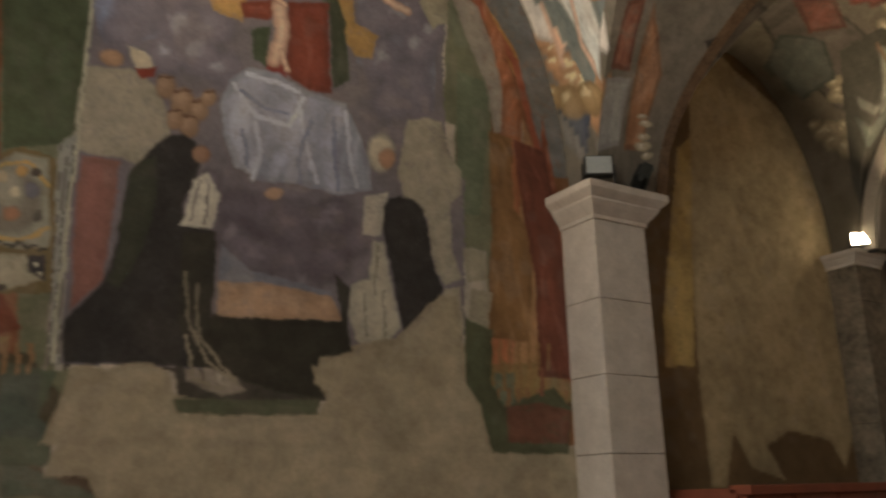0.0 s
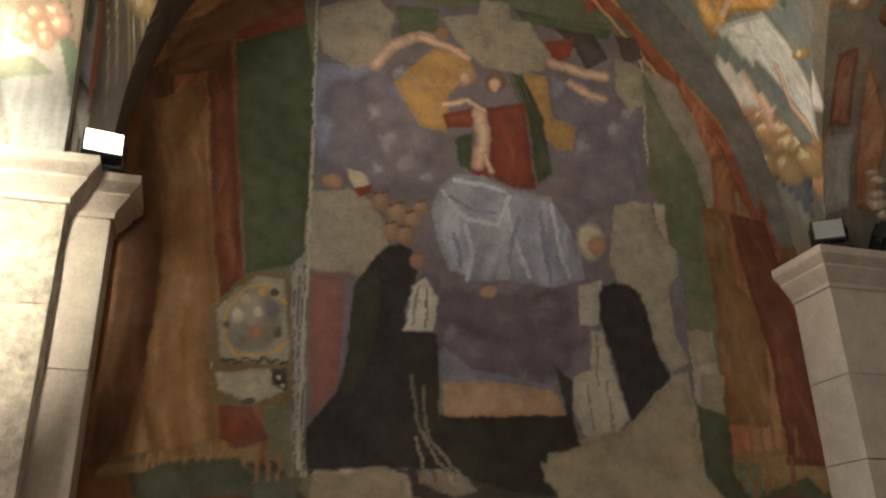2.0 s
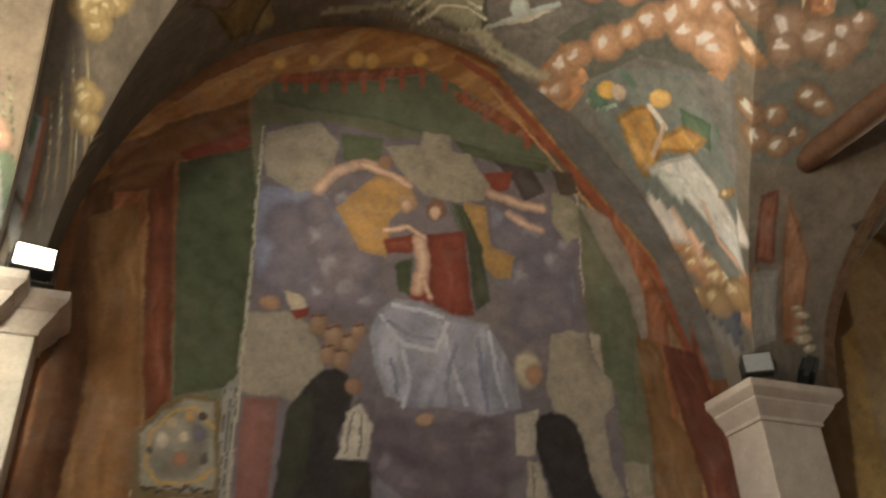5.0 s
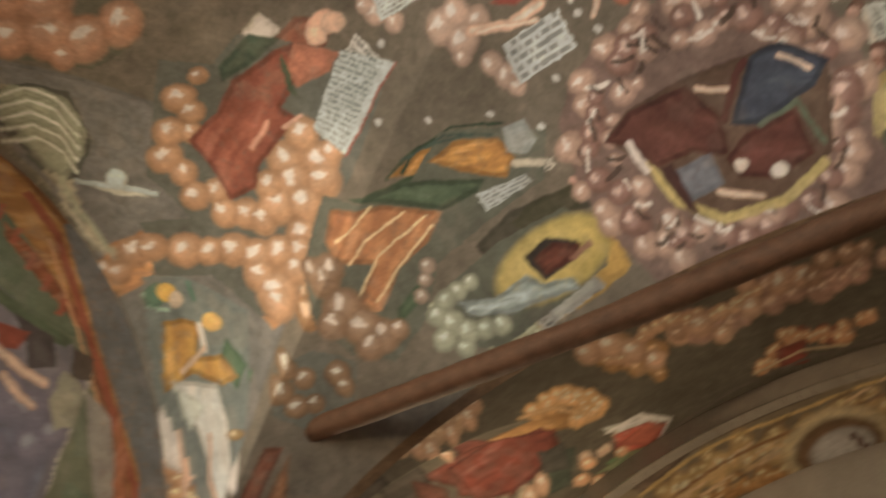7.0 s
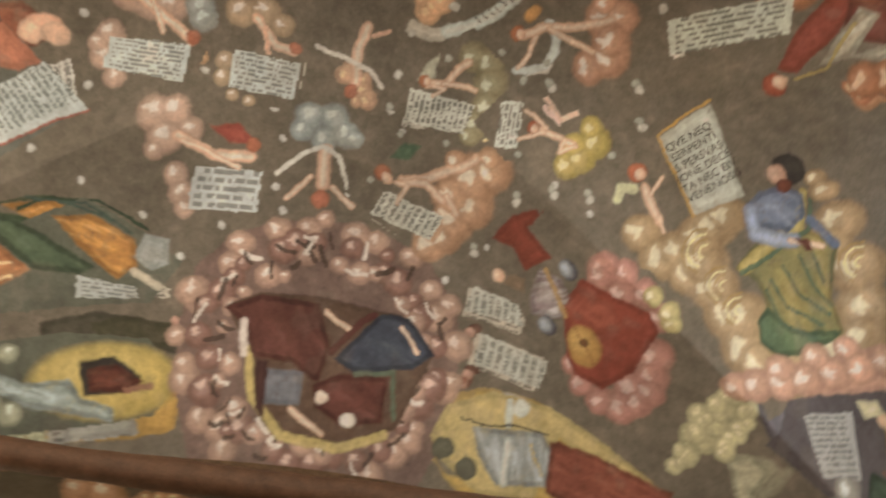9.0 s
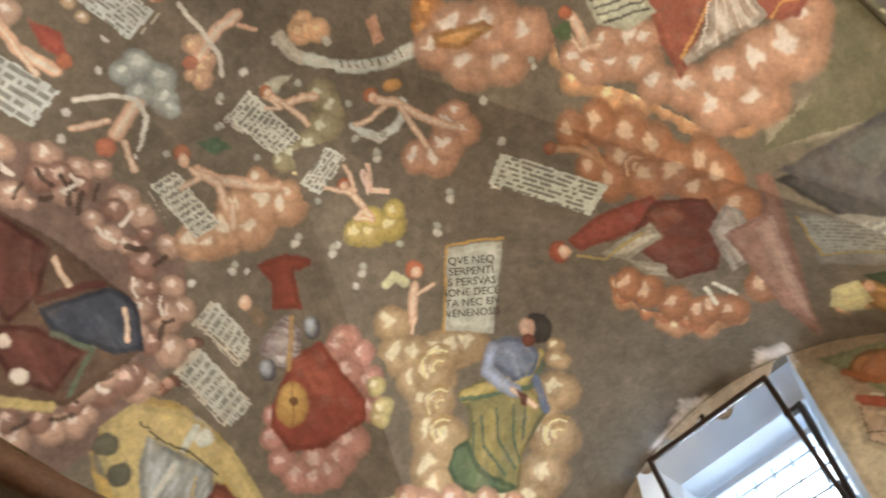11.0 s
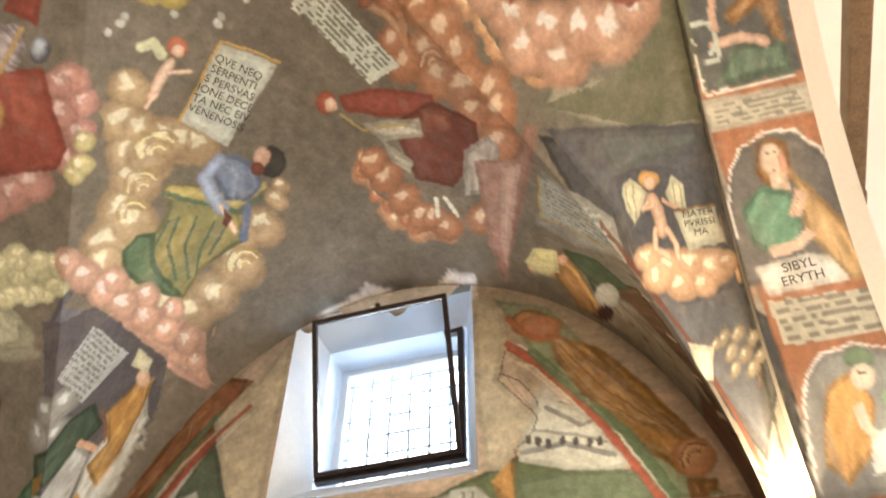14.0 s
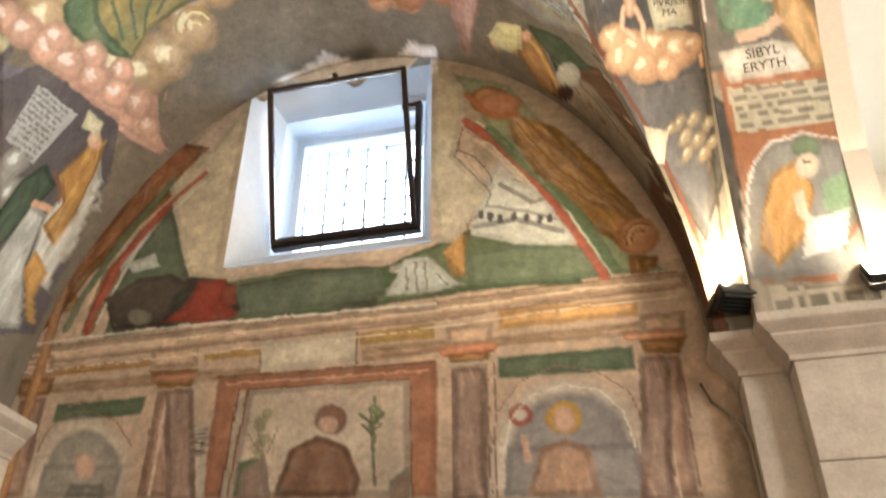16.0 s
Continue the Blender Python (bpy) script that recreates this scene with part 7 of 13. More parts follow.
poly(NORTH, (0.325, 0.207, 0.114), [(-0.098, 2.135), (-0.087, 2.081), (-0.089, 2.028), (-0.073, 2.025), (-0.071, 2.081), (-0.083, 2.138)])
poly(NORTH, (0.325, 0.207, 0.114), [(-0.059, 2.137), (-0.048, 2.083), (-0.050, 2.029), (-0.034, 2.026), (-0.031, 2.083), (-0.043, 2.139)])
poly(NORTH, (0.325, 0.207, 0.114), [(-0.019, 2.138), (-0.008, 2.084), (-0.011, 2.030), (0.005, 2.027), (0.008, 2.084), (-0.003, 2.141)])
poly(NORTH, (0.325, 0.207, 0.114), [(0.021, 2.140), (0.032, 2.085), (0.029, 2.031), (0.045, 2.028), (0.049, 2.085), (0.037, 2.143)])
poly(NORTH, (0.325, 0.207, 0.114), [(0.061, 2.142), (0.072, 2.087), (0.069, 2.032), (0.086, 2.029), (0.089, 2.087), (0.078, 2.145)])
poly(NORTH, (0.325, 0.207, 0.114), [(0.102, 2.144), (0.113, 2.088), (0.110, 2.033), (0.126, 2.030), (0.130, 2.088), (0.119, 2.146)])
poly(NORTH, (0.325, 0.207, 0.114), [(0.144, 2.145), (0.155, 2.090), (0.151, 2.034), (0.168, 2.031), (0.172, 2.090), (0.161, 2.148)])
poly(NORTH, (0.325, 0.207, 0.114), [(0.186, 2.147), (0.197, 2.091), (0.192, 2.035), (0.210, 2.033), (0.214, 2.091), (0.203, 2.150)])
poly(NORTH, (0.325, 0.207, 0.114), [(0.228, 2.149), (0.239, 2.093), (0.234, 2.036), (0.252, 2.034), (0.257, 2.093), (0.246, 2.152)])
poly(NORTH, (0.325, 0.207, 0.114), [(0.271, 2.151), (0.282, 2.094), (0.277, 2.038), (0.295, 2.035), (0.300, 2.094), (0.289, 2.154)])
poly(NORTH, (0.325, 0.207, 0.114), [(0.315, 2.153), (0.325, 2.096), (0.320, 2.039), (0.338, 2.036), (0.343, 2.096), (0.333, 2.156)])
poly(NORTH, (0.139, 0.160, 0.123), [(2.342, 2.047), (2.778, 2.057), (2.786, 1.828), (2.426, 1.798)])
poly(NORTH, (0.207, 0.249, 0.182), [(2.354, 2.167), (2.486, 2.171), (2.467, 2.010), (2.335, 1.982)])
poly(NORTH, (0.310, 0.187, 0.102), [(2.367, 2.092), (2.369, 2.048), (2.356, 1.988), (2.378, 1.987), (2.391, 2.048), (2.390, 2.094)])
poly(NORTH, (0.310, 0.187, 0.102), [(2.426, 2.093), (2.427, 2.049), (2.414, 1.989), (2.436, 1.988), (2.450, 2.050), (2.449, 2.096)])
poly(NORTH, (0.310, 0.187, 0.102), [(2.485, 2.095), (2.486, 2.050), (2.473, 1.990), (2.495, 1.989), (2.510, 2.051), (2.509, 2.098)])
poly(NORTH, (0.310, 0.187, 0.102), [(2.545, 2.096), (2.546, 2.052), (2.532, 1.991), (2.555, 1.990), (2.570, 2.052), (2.569, 2.099)])
poly(NORTH, (0.310, 0.187, 0.102), [(2.606, 2.098), (2.607, 2.053), (2.592, 1.992), (2.616, 1.991), (2.631, 2.054), (2.630, 2.101)])
poly(NORTH, (0.310, 0.187, 0.102), [(2.668, 2.100), (2.668, 2.055), (2.653, 1.993), (2.677, 1.992), (2.692, 2.055), (2.692, 2.103)])
poly(NORTH, (0.310, 0.187, 0.102), [(2.730, 2.101), (2.731, 2.056), (2.715, 1.994), (2.739, 1.993), (2.755, 2.056), (2.755, 2.104)])
poly(NORTH, (0.310, 0.187, 0.102), [(2.793, 2.103), (2.794, 2.057), (2.777, 1.995), (2.802, 1.994), (2.818, 2.058), (2.818, 2.106)])
poly(NORTH, (0.786, 0.793, 0.730), [(0.014, 2.502), (0.149, 2.515), (0.253, 2.480), (0.249, 2.402), (0.103, 2.380), (0.026, 2.417)])
poly(NORTH, (0.408, 0.139, 0.083), [(0.459, 4.675), (0.470, 4.619), (0.470, 4.567), (0.501, 4.572), (0.501, 4.630), (0.489, 4.692)])
poly(NORTH, (0.408, 0.139, 0.083), [(0.560, 4.697), (0.571, 4.640), (0.570, 4.588), (0.602, 4.593), (0.602, 4.652), (0.591, 4.715)])
poly(NORTH, (0.408, 0.139, 0.083), [(0.662, 4.728), (0.673, 4.670), (0.672, 4.616), (0.704, 4.622), (0.706, 4.682), (0.694, 4.746)])
poly(NORTH, (0.408, 0.139, 0.083), [(0.768, 4.759), (0.778, 4.700), (0.776, 4.646), (0.809, 4.651), (0.811, 4.712), (0.801, 4.777)])
poly(NORTH, (0.408, 0.139, 0.083), [(0.876, 4.800), (0.885, 4.739), (0.882, 4.684), (0.916, 4.690), (0.920, 4.752), (0.910, 4.818)])
poly(NORTH, (0.408, 0.139, 0.083), [(0.987, 4.841), (0.996, 4.780), (0.992, 4.723), (1.027, 4.729), (1.031, 4.793), (1.022, 4.860)])
poly(NORTH, (0.408, 0.139, 0.083), [(1.101, 4.888), (1.109, 4.825), (1.104, 4.768), (1.140, 4.774), (1.146, 4.839), (1.137, 4.908)])
poly(NORTH, (0.408, 0.139, 0.083), [(1.219, 4.941), (1.226, 4.877), (1.220, 4.818), (1.257, 4.824), (1.264, 4.891), (1.256, 4.961)])
poly(NORTH, (0.408, 0.139, 0.083), [(1.358, 4.953), (1.364, 4.888), (1.357, 4.828), (1.395, 4.835), (1.403, 4.902), (1.396, 4.973)])
poly(NORTH, (0.408, 0.139, 0.083), [(1.481, 4.883), (1.487, 4.819), (1.479, 4.759), (1.517, 4.766), (1.526, 4.832), (1.520, 4.903)])
poly(NORTH, (0.408, 0.139, 0.083), [(1.604, 4.804), (1.609, 4.740), (1.600, 4.681), (1.639, 4.688), (1.649, 4.754), (1.644, 4.824)])
poly(NORTH, (0.408, 0.139, 0.083), [(1.728, 4.743), (1.732, 4.679), (1.722, 4.620), (1.762, 4.626), (1.773, 4.692), (1.769, 4.762)])
poly(NORTH, (0.408, 0.139, 0.083), [(1.852, 4.664), (1.855, 4.600), (1.844, 4.542), (1.884, 4.548), (1.896, 4.613), (1.894, 4.683)])
folds(VAULT, (0.615, 0.606, 0.484), (0.294, 0.281, 0.222), (1.229, 2.956), (0.030, 0.036), (-0.026, 0.029), [(0.925, 2.982), (0.948, 2.889), (1.104, 2.803), (1.327, 2.767), (1.459, 2.812), (1.507, 2.964), (1.466, 3.094), (1.239, 3.078), (1.079, 3.107)])
poly(VAULT, (0.615, 0.606, 0.484), [(1.466, 3.060), (1.644, 3.175), (1.869, 3.216), (2.036, 3.143), (2.027, 3.095), (1.867, 3.165), (1.652, 3.124), (1.482, 3.019)])
poly(VAULT, (0.814, 0.671, 0.655), [(1.606, -0.957), (1.684, -1.018), (1.742, -1.073), (1.716, -1.103), (1.658, -1.048), (1.581, -0.987)])
poly(VAULT, (0.814, 0.671, 0.655), [(1.628, -0.977), (1.570, -0.950), (1.581, -0.928), (1.639, -0.955)])
poly(NORTH, (0.084, 0.082, 0.072), [(0.719, 2.372), (1.593, 2.391), (1.584, 2.266), (1.404, 2.127), (1.463, 2.022), (1.195, 1.933), (0.864, 1.927), (0.815, 2.215)])
poly(NORTH, (0.344, 0.311, 0.264), [(0.832, 2.354), (0.909, 2.358), (0.985, 2.174), (1.136, 2.018), (1.027, 1.994), (0.886, 2.037)])
poly(NORTH, (0.175, 0.164, 0.141), [(0.867, 2.331), (0.951, 2.036), (0.962, 2.039), (0.879, 2.335)])
poly(NORTH, (0.519, 0.483, 0.429), [(0.904, 2.309), (1.023, 2.037), (1.032, 2.041), (0.913, 2.313)])
poly(NORTH, (0.117, 0.151, 0.129), [(-0.132, 2.041), (0.379, 2.050), (0.377, 1.905), (0.475, 1.819), (-0.108, 1.824)])
folds(NORTH, (0.21, 0.11, 0.06), (0.11, 0.06, 0.04), (-0.267, 2.829), (-0.055, 0.005), (-0.001, -0.062), [(-0.338, 3.780), (-0.218, 3.895), (-0.172, 3.183), (-0.167, 2.687), (-0.198, 2.329), (-0.285, 2.076), (-0.348, 2.074), (-0.340, 2.581), (-0.329, 3.350)])
folds(NORTH, (0.39, 0.23, 0.10), (0.22, 0.12, 0.06), (-0.075, 2.779), (-0.074, 0.000), (0.003, -0.081), [(-0.297, 3.638), (-0.105, 3.762), (-0.013, 3.204), (0.045, 2.801), (0.059, 2.475), (0.109, 2.175), (-0.125, 2.105), (-0.204, 2.328), (-0.169, 2.878)])
folds(NORTH, (0.25, 0.09, 0.05), (0.13, 0.05, 0.03), (0.030, 3.360), (-0.048, -0.002), (0.001, -0.055), [(-0.102, 3.981), (0.005, 4.067), (0.068, 3.494), (0.148, 2.860), (0.061, 2.730), (-0.013, 3.204)])
folds(NORTH, (0.31, 0.17, 0.08), (0.17, 0.08, 0.04), (0.030, 4.065), (-0.040, 0.081), (-0.066, -0.054), [(-0.246, 3.920), (-0.061, 4.219), (0.301, 4.457), (0.346, 4.238), (0.210, 4.142), (0.011, 4.003), (-0.025, 3.838), (-0.240, 3.767)])
poly(NORTH, (0.30, 0.09, 0.06), [(0.018, 4.062), (0.310, 4.292), (0.359, 4.199), (0.270, 4.047), (0.105, 3.950)])
stroke(NORTH, (0.59, 0.37, 0.27), 0.0189, [(0.061, 4.012), (0.168, 3.985), (0.304, 3.923)])
poly(NORTH, (0.23, 0.08, 0.05), [(0.080, 2.376), (0.222, 2.329), (0.296, 2.204), (0.173, 2.157), (0.097, 2.195)])
stroke(NORTH, (0.39, 0.24, 0.11), 0.0088, [(-0.182, 2.119), (-0.183, 2.072)])
stroke(NORTH, (0.39, 0.24, 0.11), 0.0088, [(-0.139, 2.127), (-0.141, 2.079)])
stroke(NORTH, (0.39, 0.24, 0.11), 0.0089, [(-0.097, 2.136), (-0.098, 2.084)])
stroke(NORTH, (0.39, 0.24, 0.11), 0.0089, [(-0.054, 2.144), (-0.056, 2.092)])
stroke(NORTH, (0.39, 0.24, 0.11), 0.0090, [(-0.011, 2.152), (-0.013, 2.099)])
stroke(NORTH, (0.39, 0.24, 0.11), 0.0091, [(0.033, 2.160), (0.031, 2.105)])
stroke(NORTH, (0.39, 0.24, 0.11), 0.0091, [(0.077, 2.170), (0.075, 2.112)])
stroke(NORTH, (0.39, 0.24, 0.11), 0.0092, [(0.122, 2.178), (0.119, 2.118)])
folds(NORTH, (0.34, 0.20, 0.09), (0.20, 0.12, 0.06), (2.484, 2.873), (-0.078, -0.021), (0.003, -0.067), [(2.381, 3.447), (2.533, 3.434), (2.532, 3.033), (2.655, 2.897), (2.593, 2.323), (2.328, 2.325), (2.377, 2.790)])
folds(NORTH, (0.24, 0.09, 0.06), (0.13, 0.05, 0.04), (2.696, 2.782), (-0.079, -0.022), (0.004, -0.066), [(2.533, 3.434), (2.771, 3.398), (2.842, 2.826), (2.867, 2.157), (2.623, 2.150), (2.642, 2.643), (2.581, 3.038)])
stroke(NORTH, (0.31, 0.19, 0.09), 0.0119, [(2.341, 2.308), (2.337, 2.189)])
stroke(NORTH, (0.31, 0.19, 0.09), 0.0120, [(2.400, 2.310), (2.395, 2.191)])
stroke(NORTH, (0.31, 0.19, 0.09), 0.0120, [(2.460, 2.313), (2.453, 2.193)])
stroke(NORTH, (0.31, 0.19, 0.09), 0.0120, [(2.520, 2.315), (2.512, 2.195)])
stroke(NORTH, (0.31, 0.19, 0.09), 0.0122, [(2.580, 2.318), (2.572, 2.197)])
stroke(NORTH, (0.31, 0.19, 0.09), 0.0123, [(2.641, 2.320), (2.631, 2.199)])
stroke(NORTH, (0.31, 0.19, 0.09), 0.0123, [(2.703, 2.323), (2.692, 2.201)])
poly(NORTH, (0.10, 0.13, 0.08), [(0.028, 4.006), (0.357, 4.182), (0.398, 3.915), (0.405, 3.258), (0.394, 2.987), (0.350, 2.931), (0.201, 2.878), (0.152, 2.861), (0.073, 3.494)])
ground(NORTH, (0.21, 0.17, 0.09), [(0.026, 2.703), (0.114, 2.832), (0.223, 2.893), (0.342, 2.867), (0.385, 2.338), (0.074, 2.322)])
poly(NORTH, (0.39, 0.40, 0.34), [(0.047, 2.705), (0.116, 2.808), (0.202, 2.870), (0.319, 2.864), (0.354, 2.517), (0.232, 2.486), (0.081, 2.512)])
disc(NORTH, (0.24, 0.23, 0.20), (0.195, 2.674), (0.134, 0.011), (0.013, -0.161), (0.47, 0.47, 0.39))
stroke(NORTH, (0.57, 0.41, 0.17), 0.0101, [(0.326, 2.753), (0.251, 2.833), (0.161, 2.812), (0.091, 2.709), (0.091, 2.591), (0.152, 2.526), (0.251, 2.522), (0.332, 2.585)])
disc(NORTH, (0.62, 0.61, 0.50), (0.138, 2.689), (0.031, 0.002), (0.003, -0.033))
disc(NORTH, (0.42, 0.24, 0.16), (0.210, 2.623), (0.036, 0.003), (0.003, -0.038))
disc(NORTH, (0.20, 0.21, 0.26), (0.270, 2.724), (0.034, 0.003), (0.003, -0.036))
disc(NORTH, (0.53, 0.47, 0.33), (0.165, 2.763), (0.027, 0.002), (0.002, -0.029))
disc(NORTH, (0.51, 0.34, 0.15), (0.231, 2.793), (0.027, 0.003), (0.002, -0.029))
disc(NORTH, (0.13, 0.12, 0.11), (0.299, 2.630), (0.023, 0.002), (0.002, -0.024))
disc(NORTH, (0.22, 0.27, 0.23), (0.135, 2.594), (0.024, 0.002), (0.002, -0.025))
disc(NORTH, (0.64, 0.61, 0.48), (0.210, 2.707), (0.025, 0.002), (0.002, -0.026))
disc(NORTH, (0.10, 0.09, 0.08), (0.277, 2.798), (0.021, 0.002), (0.002, -0.022))
disc(NORTH, (0.11, 0.11, 0.10), (0.097, 2.650), (0.017, 0.001), (0.002, -0.019))
stroke(NORTH, (0.07, 0.07, 0.07), 0.0078, [(0.088, 2.508), (0.107, 2.492)])
stroke(NORTH, (0.07, 0.07, 0.07), 0.0077, [(0.117, 2.499), (0.134, 2.507)])
stroke(NORTH, (0.07, 0.07, 0.07), 0.0077, [(0.146, 2.489), (0.163, 2.495)])
stroke(NORTH, (0.07, 0.07, 0.07), 0.0078, [(0.172, 2.514), (0.190, 2.511)])
stroke(NORTH, (0.07, 0.07, 0.07), 0.0078, [(0.202, 2.504), (0.220, 2.499)])
stroke(NORTH, (0.07, 0.07, 0.07), 0.0078, [(0.231, 2.495), (0.247, 2.514)])
stroke(NORTH, (0.07, 0.07, 0.07), 0.0079, [(0.258, 2.520), (0.277, 2.502)])
stroke(NORTH, (0.07, 0.07, 0.07), 0.0079, [(0.288, 2.510), (0.305, 2.518)])
stroke(NORTH, (0.07, 0.07, 0.07), 0.0079, [(0.317, 2.501), (0.335, 2.507)])
poly(NORTH, (0.51, 0.50, 0.39), [(0.066, 2.448), (0.276, 2.480), (0.349, 2.385), (0.222, 2.334), (0.085, 2.383)])
poly(NORTH, (0.07, 0.07, 0.08), [(0.277, 2.471), (0.347, 2.484), (0.354, 2.376), (0.293, 2.404)])
disc(NORTH, (0.63, 0.63, 0.52), (0.314, 2.441), (0.009, 0.001), (0.001, -0.009))
disc(NORTH, (0.63, 0.63, 0.52), (0.330, 2.406), (0.009, 0.001), (0.001, -0.009))
disc(NORTH, (0.10, 0.09, 0.08), (0.204, 2.346), (0.030, 0.002), (0.001, -0.015))
poly(NORTH, (0.38, 0.40, 0.38), [(0.333, 2.929), (0.402, 2.988), (0.432, 2.082), (0.390, 2.081)])
stroke(NORTH, (0.14, 0.14, 0.13), 0.0031, [(0.350, 2.931), (0.388, 2.081)])
stroke(NORTH, (0.14, 0.14, 0.13), 0.0031, [(0.369, 2.933), (0.405, 2.082)])
stroke(NORTH, (0.14, 0.14, 0.13), 0.0032, [(0.388, 2.935), (0.422, 2.082)])
ground(NORTH, (0.22, 0.21, 0.24), [(0.398, 4.318), (0.675, 4.433), (1.065, 4.419), (1.446, 4.508), (2.004, 4.441), (2.154, 4.274), (2.105, 3.703), (2.118, 3.291), (2.223, 3.121), (2.197, 2.407), (2.152, 2.135), (0.432, 2.082), (0.405, 2.834), (0.403, 3.545)])
poly(NORTH, (0.15, 0.19, 0.12), [(0.779, 4.372), (1.019, 4.409), (1.001, 4.250), (0.809, 4.177)])
poly(NORTH, (0.12, 0.16, 0.10), [(1.413, 4.501), (2.006, 4.464), (1.964, 4.388), (1.472, 4.401)])
poly(NORTH, (0.28, 0.33, 0.49), [(0.403, 3.964), (0.711, 3.999), (0.839, 3.825), (0.692, 3.483), (0.461, 3.401), (0.408, 3.545)])
cloud(NORTH, (0.24, 0.23, 0.29), (0.43, 0.44, 0.55), (0.271, 0.042), (0.004, -0.306), [(0.551, 3.767, 0.48), (0.715, 3.731, 0.48), (0.597, 3.589, 0.48), (0.772, 3.564, 0.48), (0.914, 3.616, 0.42), (0.859, 3.457, 0.42), (0.967, 3.412, 0.36), (0.536, 3.461, 0.36), (0.720, 3.408, 0.36), (0.685, 3.870, 0.34), (0.825, 3.960, 0.30)])
poly(NORTH, (0.28, 0.32, 0.43), [(1.610, 4.102), (2.077, 3.937), (2.049, 3.469), (1.603, 3.631)])
cloud(NORTH, (0.24, 0.23, 0.29), (0.45, 0.47, 0.55), (0.321, 0.049), (-0.037, -0.339), [(1.719, 3.906, 0.46), (1.885, 3.968, 0.46), (1.970, 3.810, 0.42), (1.761, 3.679, 0.46), (1.908, 3.603, 0.46), (2.043, 3.925, 0.30), (1.800, 3.462, 0.42), (1.959, 3.508, 0.34), (1.764, 4.041, 0.30)])
poly(NORTH, (0.52, 0.34, 0.14), [(0.774, 3.912), (0.970, 4.149), (1.156, 4.186), (1.182, 4.052), (1.060, 3.895), (1.038, 3.667), (0.903, 3.689)])
poly(NORTH, (0.51, 0.34, 0.14), [(1.453, 4.101), (1.584, 4.090), (1.597, 3.852), (1.729, 3.807), (1.698, 3.670), (1.599, 3.655), (1.534, 3.749), (1.467, 3.931)])
poly(NORTH, (0.44, 0.42, 0.34), [(0.416, 4.280), (0.532, 4.362), (0.675, 4.422), (0.782, 4.309), (0.755, 4.149), (0.683, 4.000), (0.579, 3.948), (0.434, 4.013), (0.400, 4.147)])
poly(NORTH, (0.44, 0.42, 0.34), [(1.018, 4.358), (1.213, 4.413), (1.238, 4.508), (1.402, 4.529), (1.414, 4.411), (1.511, 4.424), (1.568, 4.309), (1.627, 4.240), (1.580, 4.124), (1.421, 4.081), (1.237, 4.083), (1.126, 4.180), (1.047, 4.292)])
stroke(NORTH, (0.60, 0.41, 0.32), 0.0421, [(0.683, 3.994), (0.772, 4.132), (0.917, 4.209), (1.001, 4.198)], (0.84, 0.68, 0.54))
stroke(NORTH, (0.60, 0.41, 0.32), 0.0325, [(0.912, 4.201), (1.060, 4.174), (1.149, 4.129)], (0.84, 0.68, 0.54))
disc(NORTH, (0.37, 0.24, 0.17), (1.025, 4.245), (0.048, 0.009), (-0.001, -0.056))
poly(NORTH, (0.09, 0.08, 0.08), [(1.634, 4.411), (1.887, 4.425), (1.957, 4.267), (1.815, 4.167), (1.755, 4.302)])
poly(NORTH, (0.30, 0.09, 0.06), [(1.574, 4.310), (1.769, 4.371), (1.736, 4.233), (1.629, 4.183)])
stroke(NORTH, (0.60, 0.41, 0.32), 0.0417, [(1.616, 4.181), (1.774, 4.146), (1.911, 4.149)], (0.84, 0.68, 0.54))
stroke(NORTH, (0.60, 0.41, 0.32), 0.0374, [(1.721, 4.066), (1.832, 4.014), (1.895, 4.004)], (0.84, 0.68, 0.54))
poly(NORTH, (0.12, 0.10, 0.08), [(2.004, 4.441), (2.148, 4.439), (2.173, 4.307), (2.049, 4.247)])
poly(NORTH, (0.40, 0.39, 0.30), [(1.986, 4.280), (2.119, 4.267), (2.156, 4.230), (2.146, 4.011), (2.045, 3.945), (1.968, 4.073)])
poly(NORTH, (0.08, 0.11, 0.07), [(1.071, 3.647), (1.170, 3.699), (1.162, 3.469), (1.085, 3.506)])
poly(NORTH, (0.08, 0.10, 0.07), [(1.383, 4.075), (1.457, 4.074), (1.547, 3.844), (1.577, 3.525), (1.482, 3.445), (1.460, 3.830)])
folds(NORTH, (0.30, 0.09, 0.06), (0.17, 0.05, 0.04), (1.356, 3.609), (-0.077, -0.018), (0.002, -0.081), [(1.240, 3.847), (1.457, 3.916), (1.484, 3.421), (1.353, 3.415), (1.247, 3.468)])
folds(NORTH, (0.30, 0.09, 0.06), (0.16, 0.05, 0.04), (1.105, 3.758), (-0.011, -0.059), (0.051, -0.002), [(1.011, 3.777), (1.205, 3.848), (1.171, 3.719), (1.038, 3.692)])
poly(NORTH, (0.28, 0.07, 0.06), [(1.166, 3.567), (1.250, 3.674), (1.255, 3.451), (1.151, 3.467)])
stroke(NORTH, (0.60, 0.41, 0.32), 0.0458, [(1.203, 3.802), (1.227, 3.671), (1.192, 3.524)], (0.84, 0.68, 0.54))
stroke(NORTH, (0.60, 0.41, 0.32), 0.0178, [(1.223, 3.575), (1.257, 3.488)], (0.84, 0.68, 0.54))
stroke(NORTH, (0.60, 0.41, 0.32), 0.0202, [(1.029, 3.825), (1.141, 3.876), (1.227, 3.831)], (0.84, 0.68, 0.54))
disc(NORTH, (0.45, 0.32, 0.19), (1.145, 4.018), (0.066, 0.012), (-0.002, -0.075))
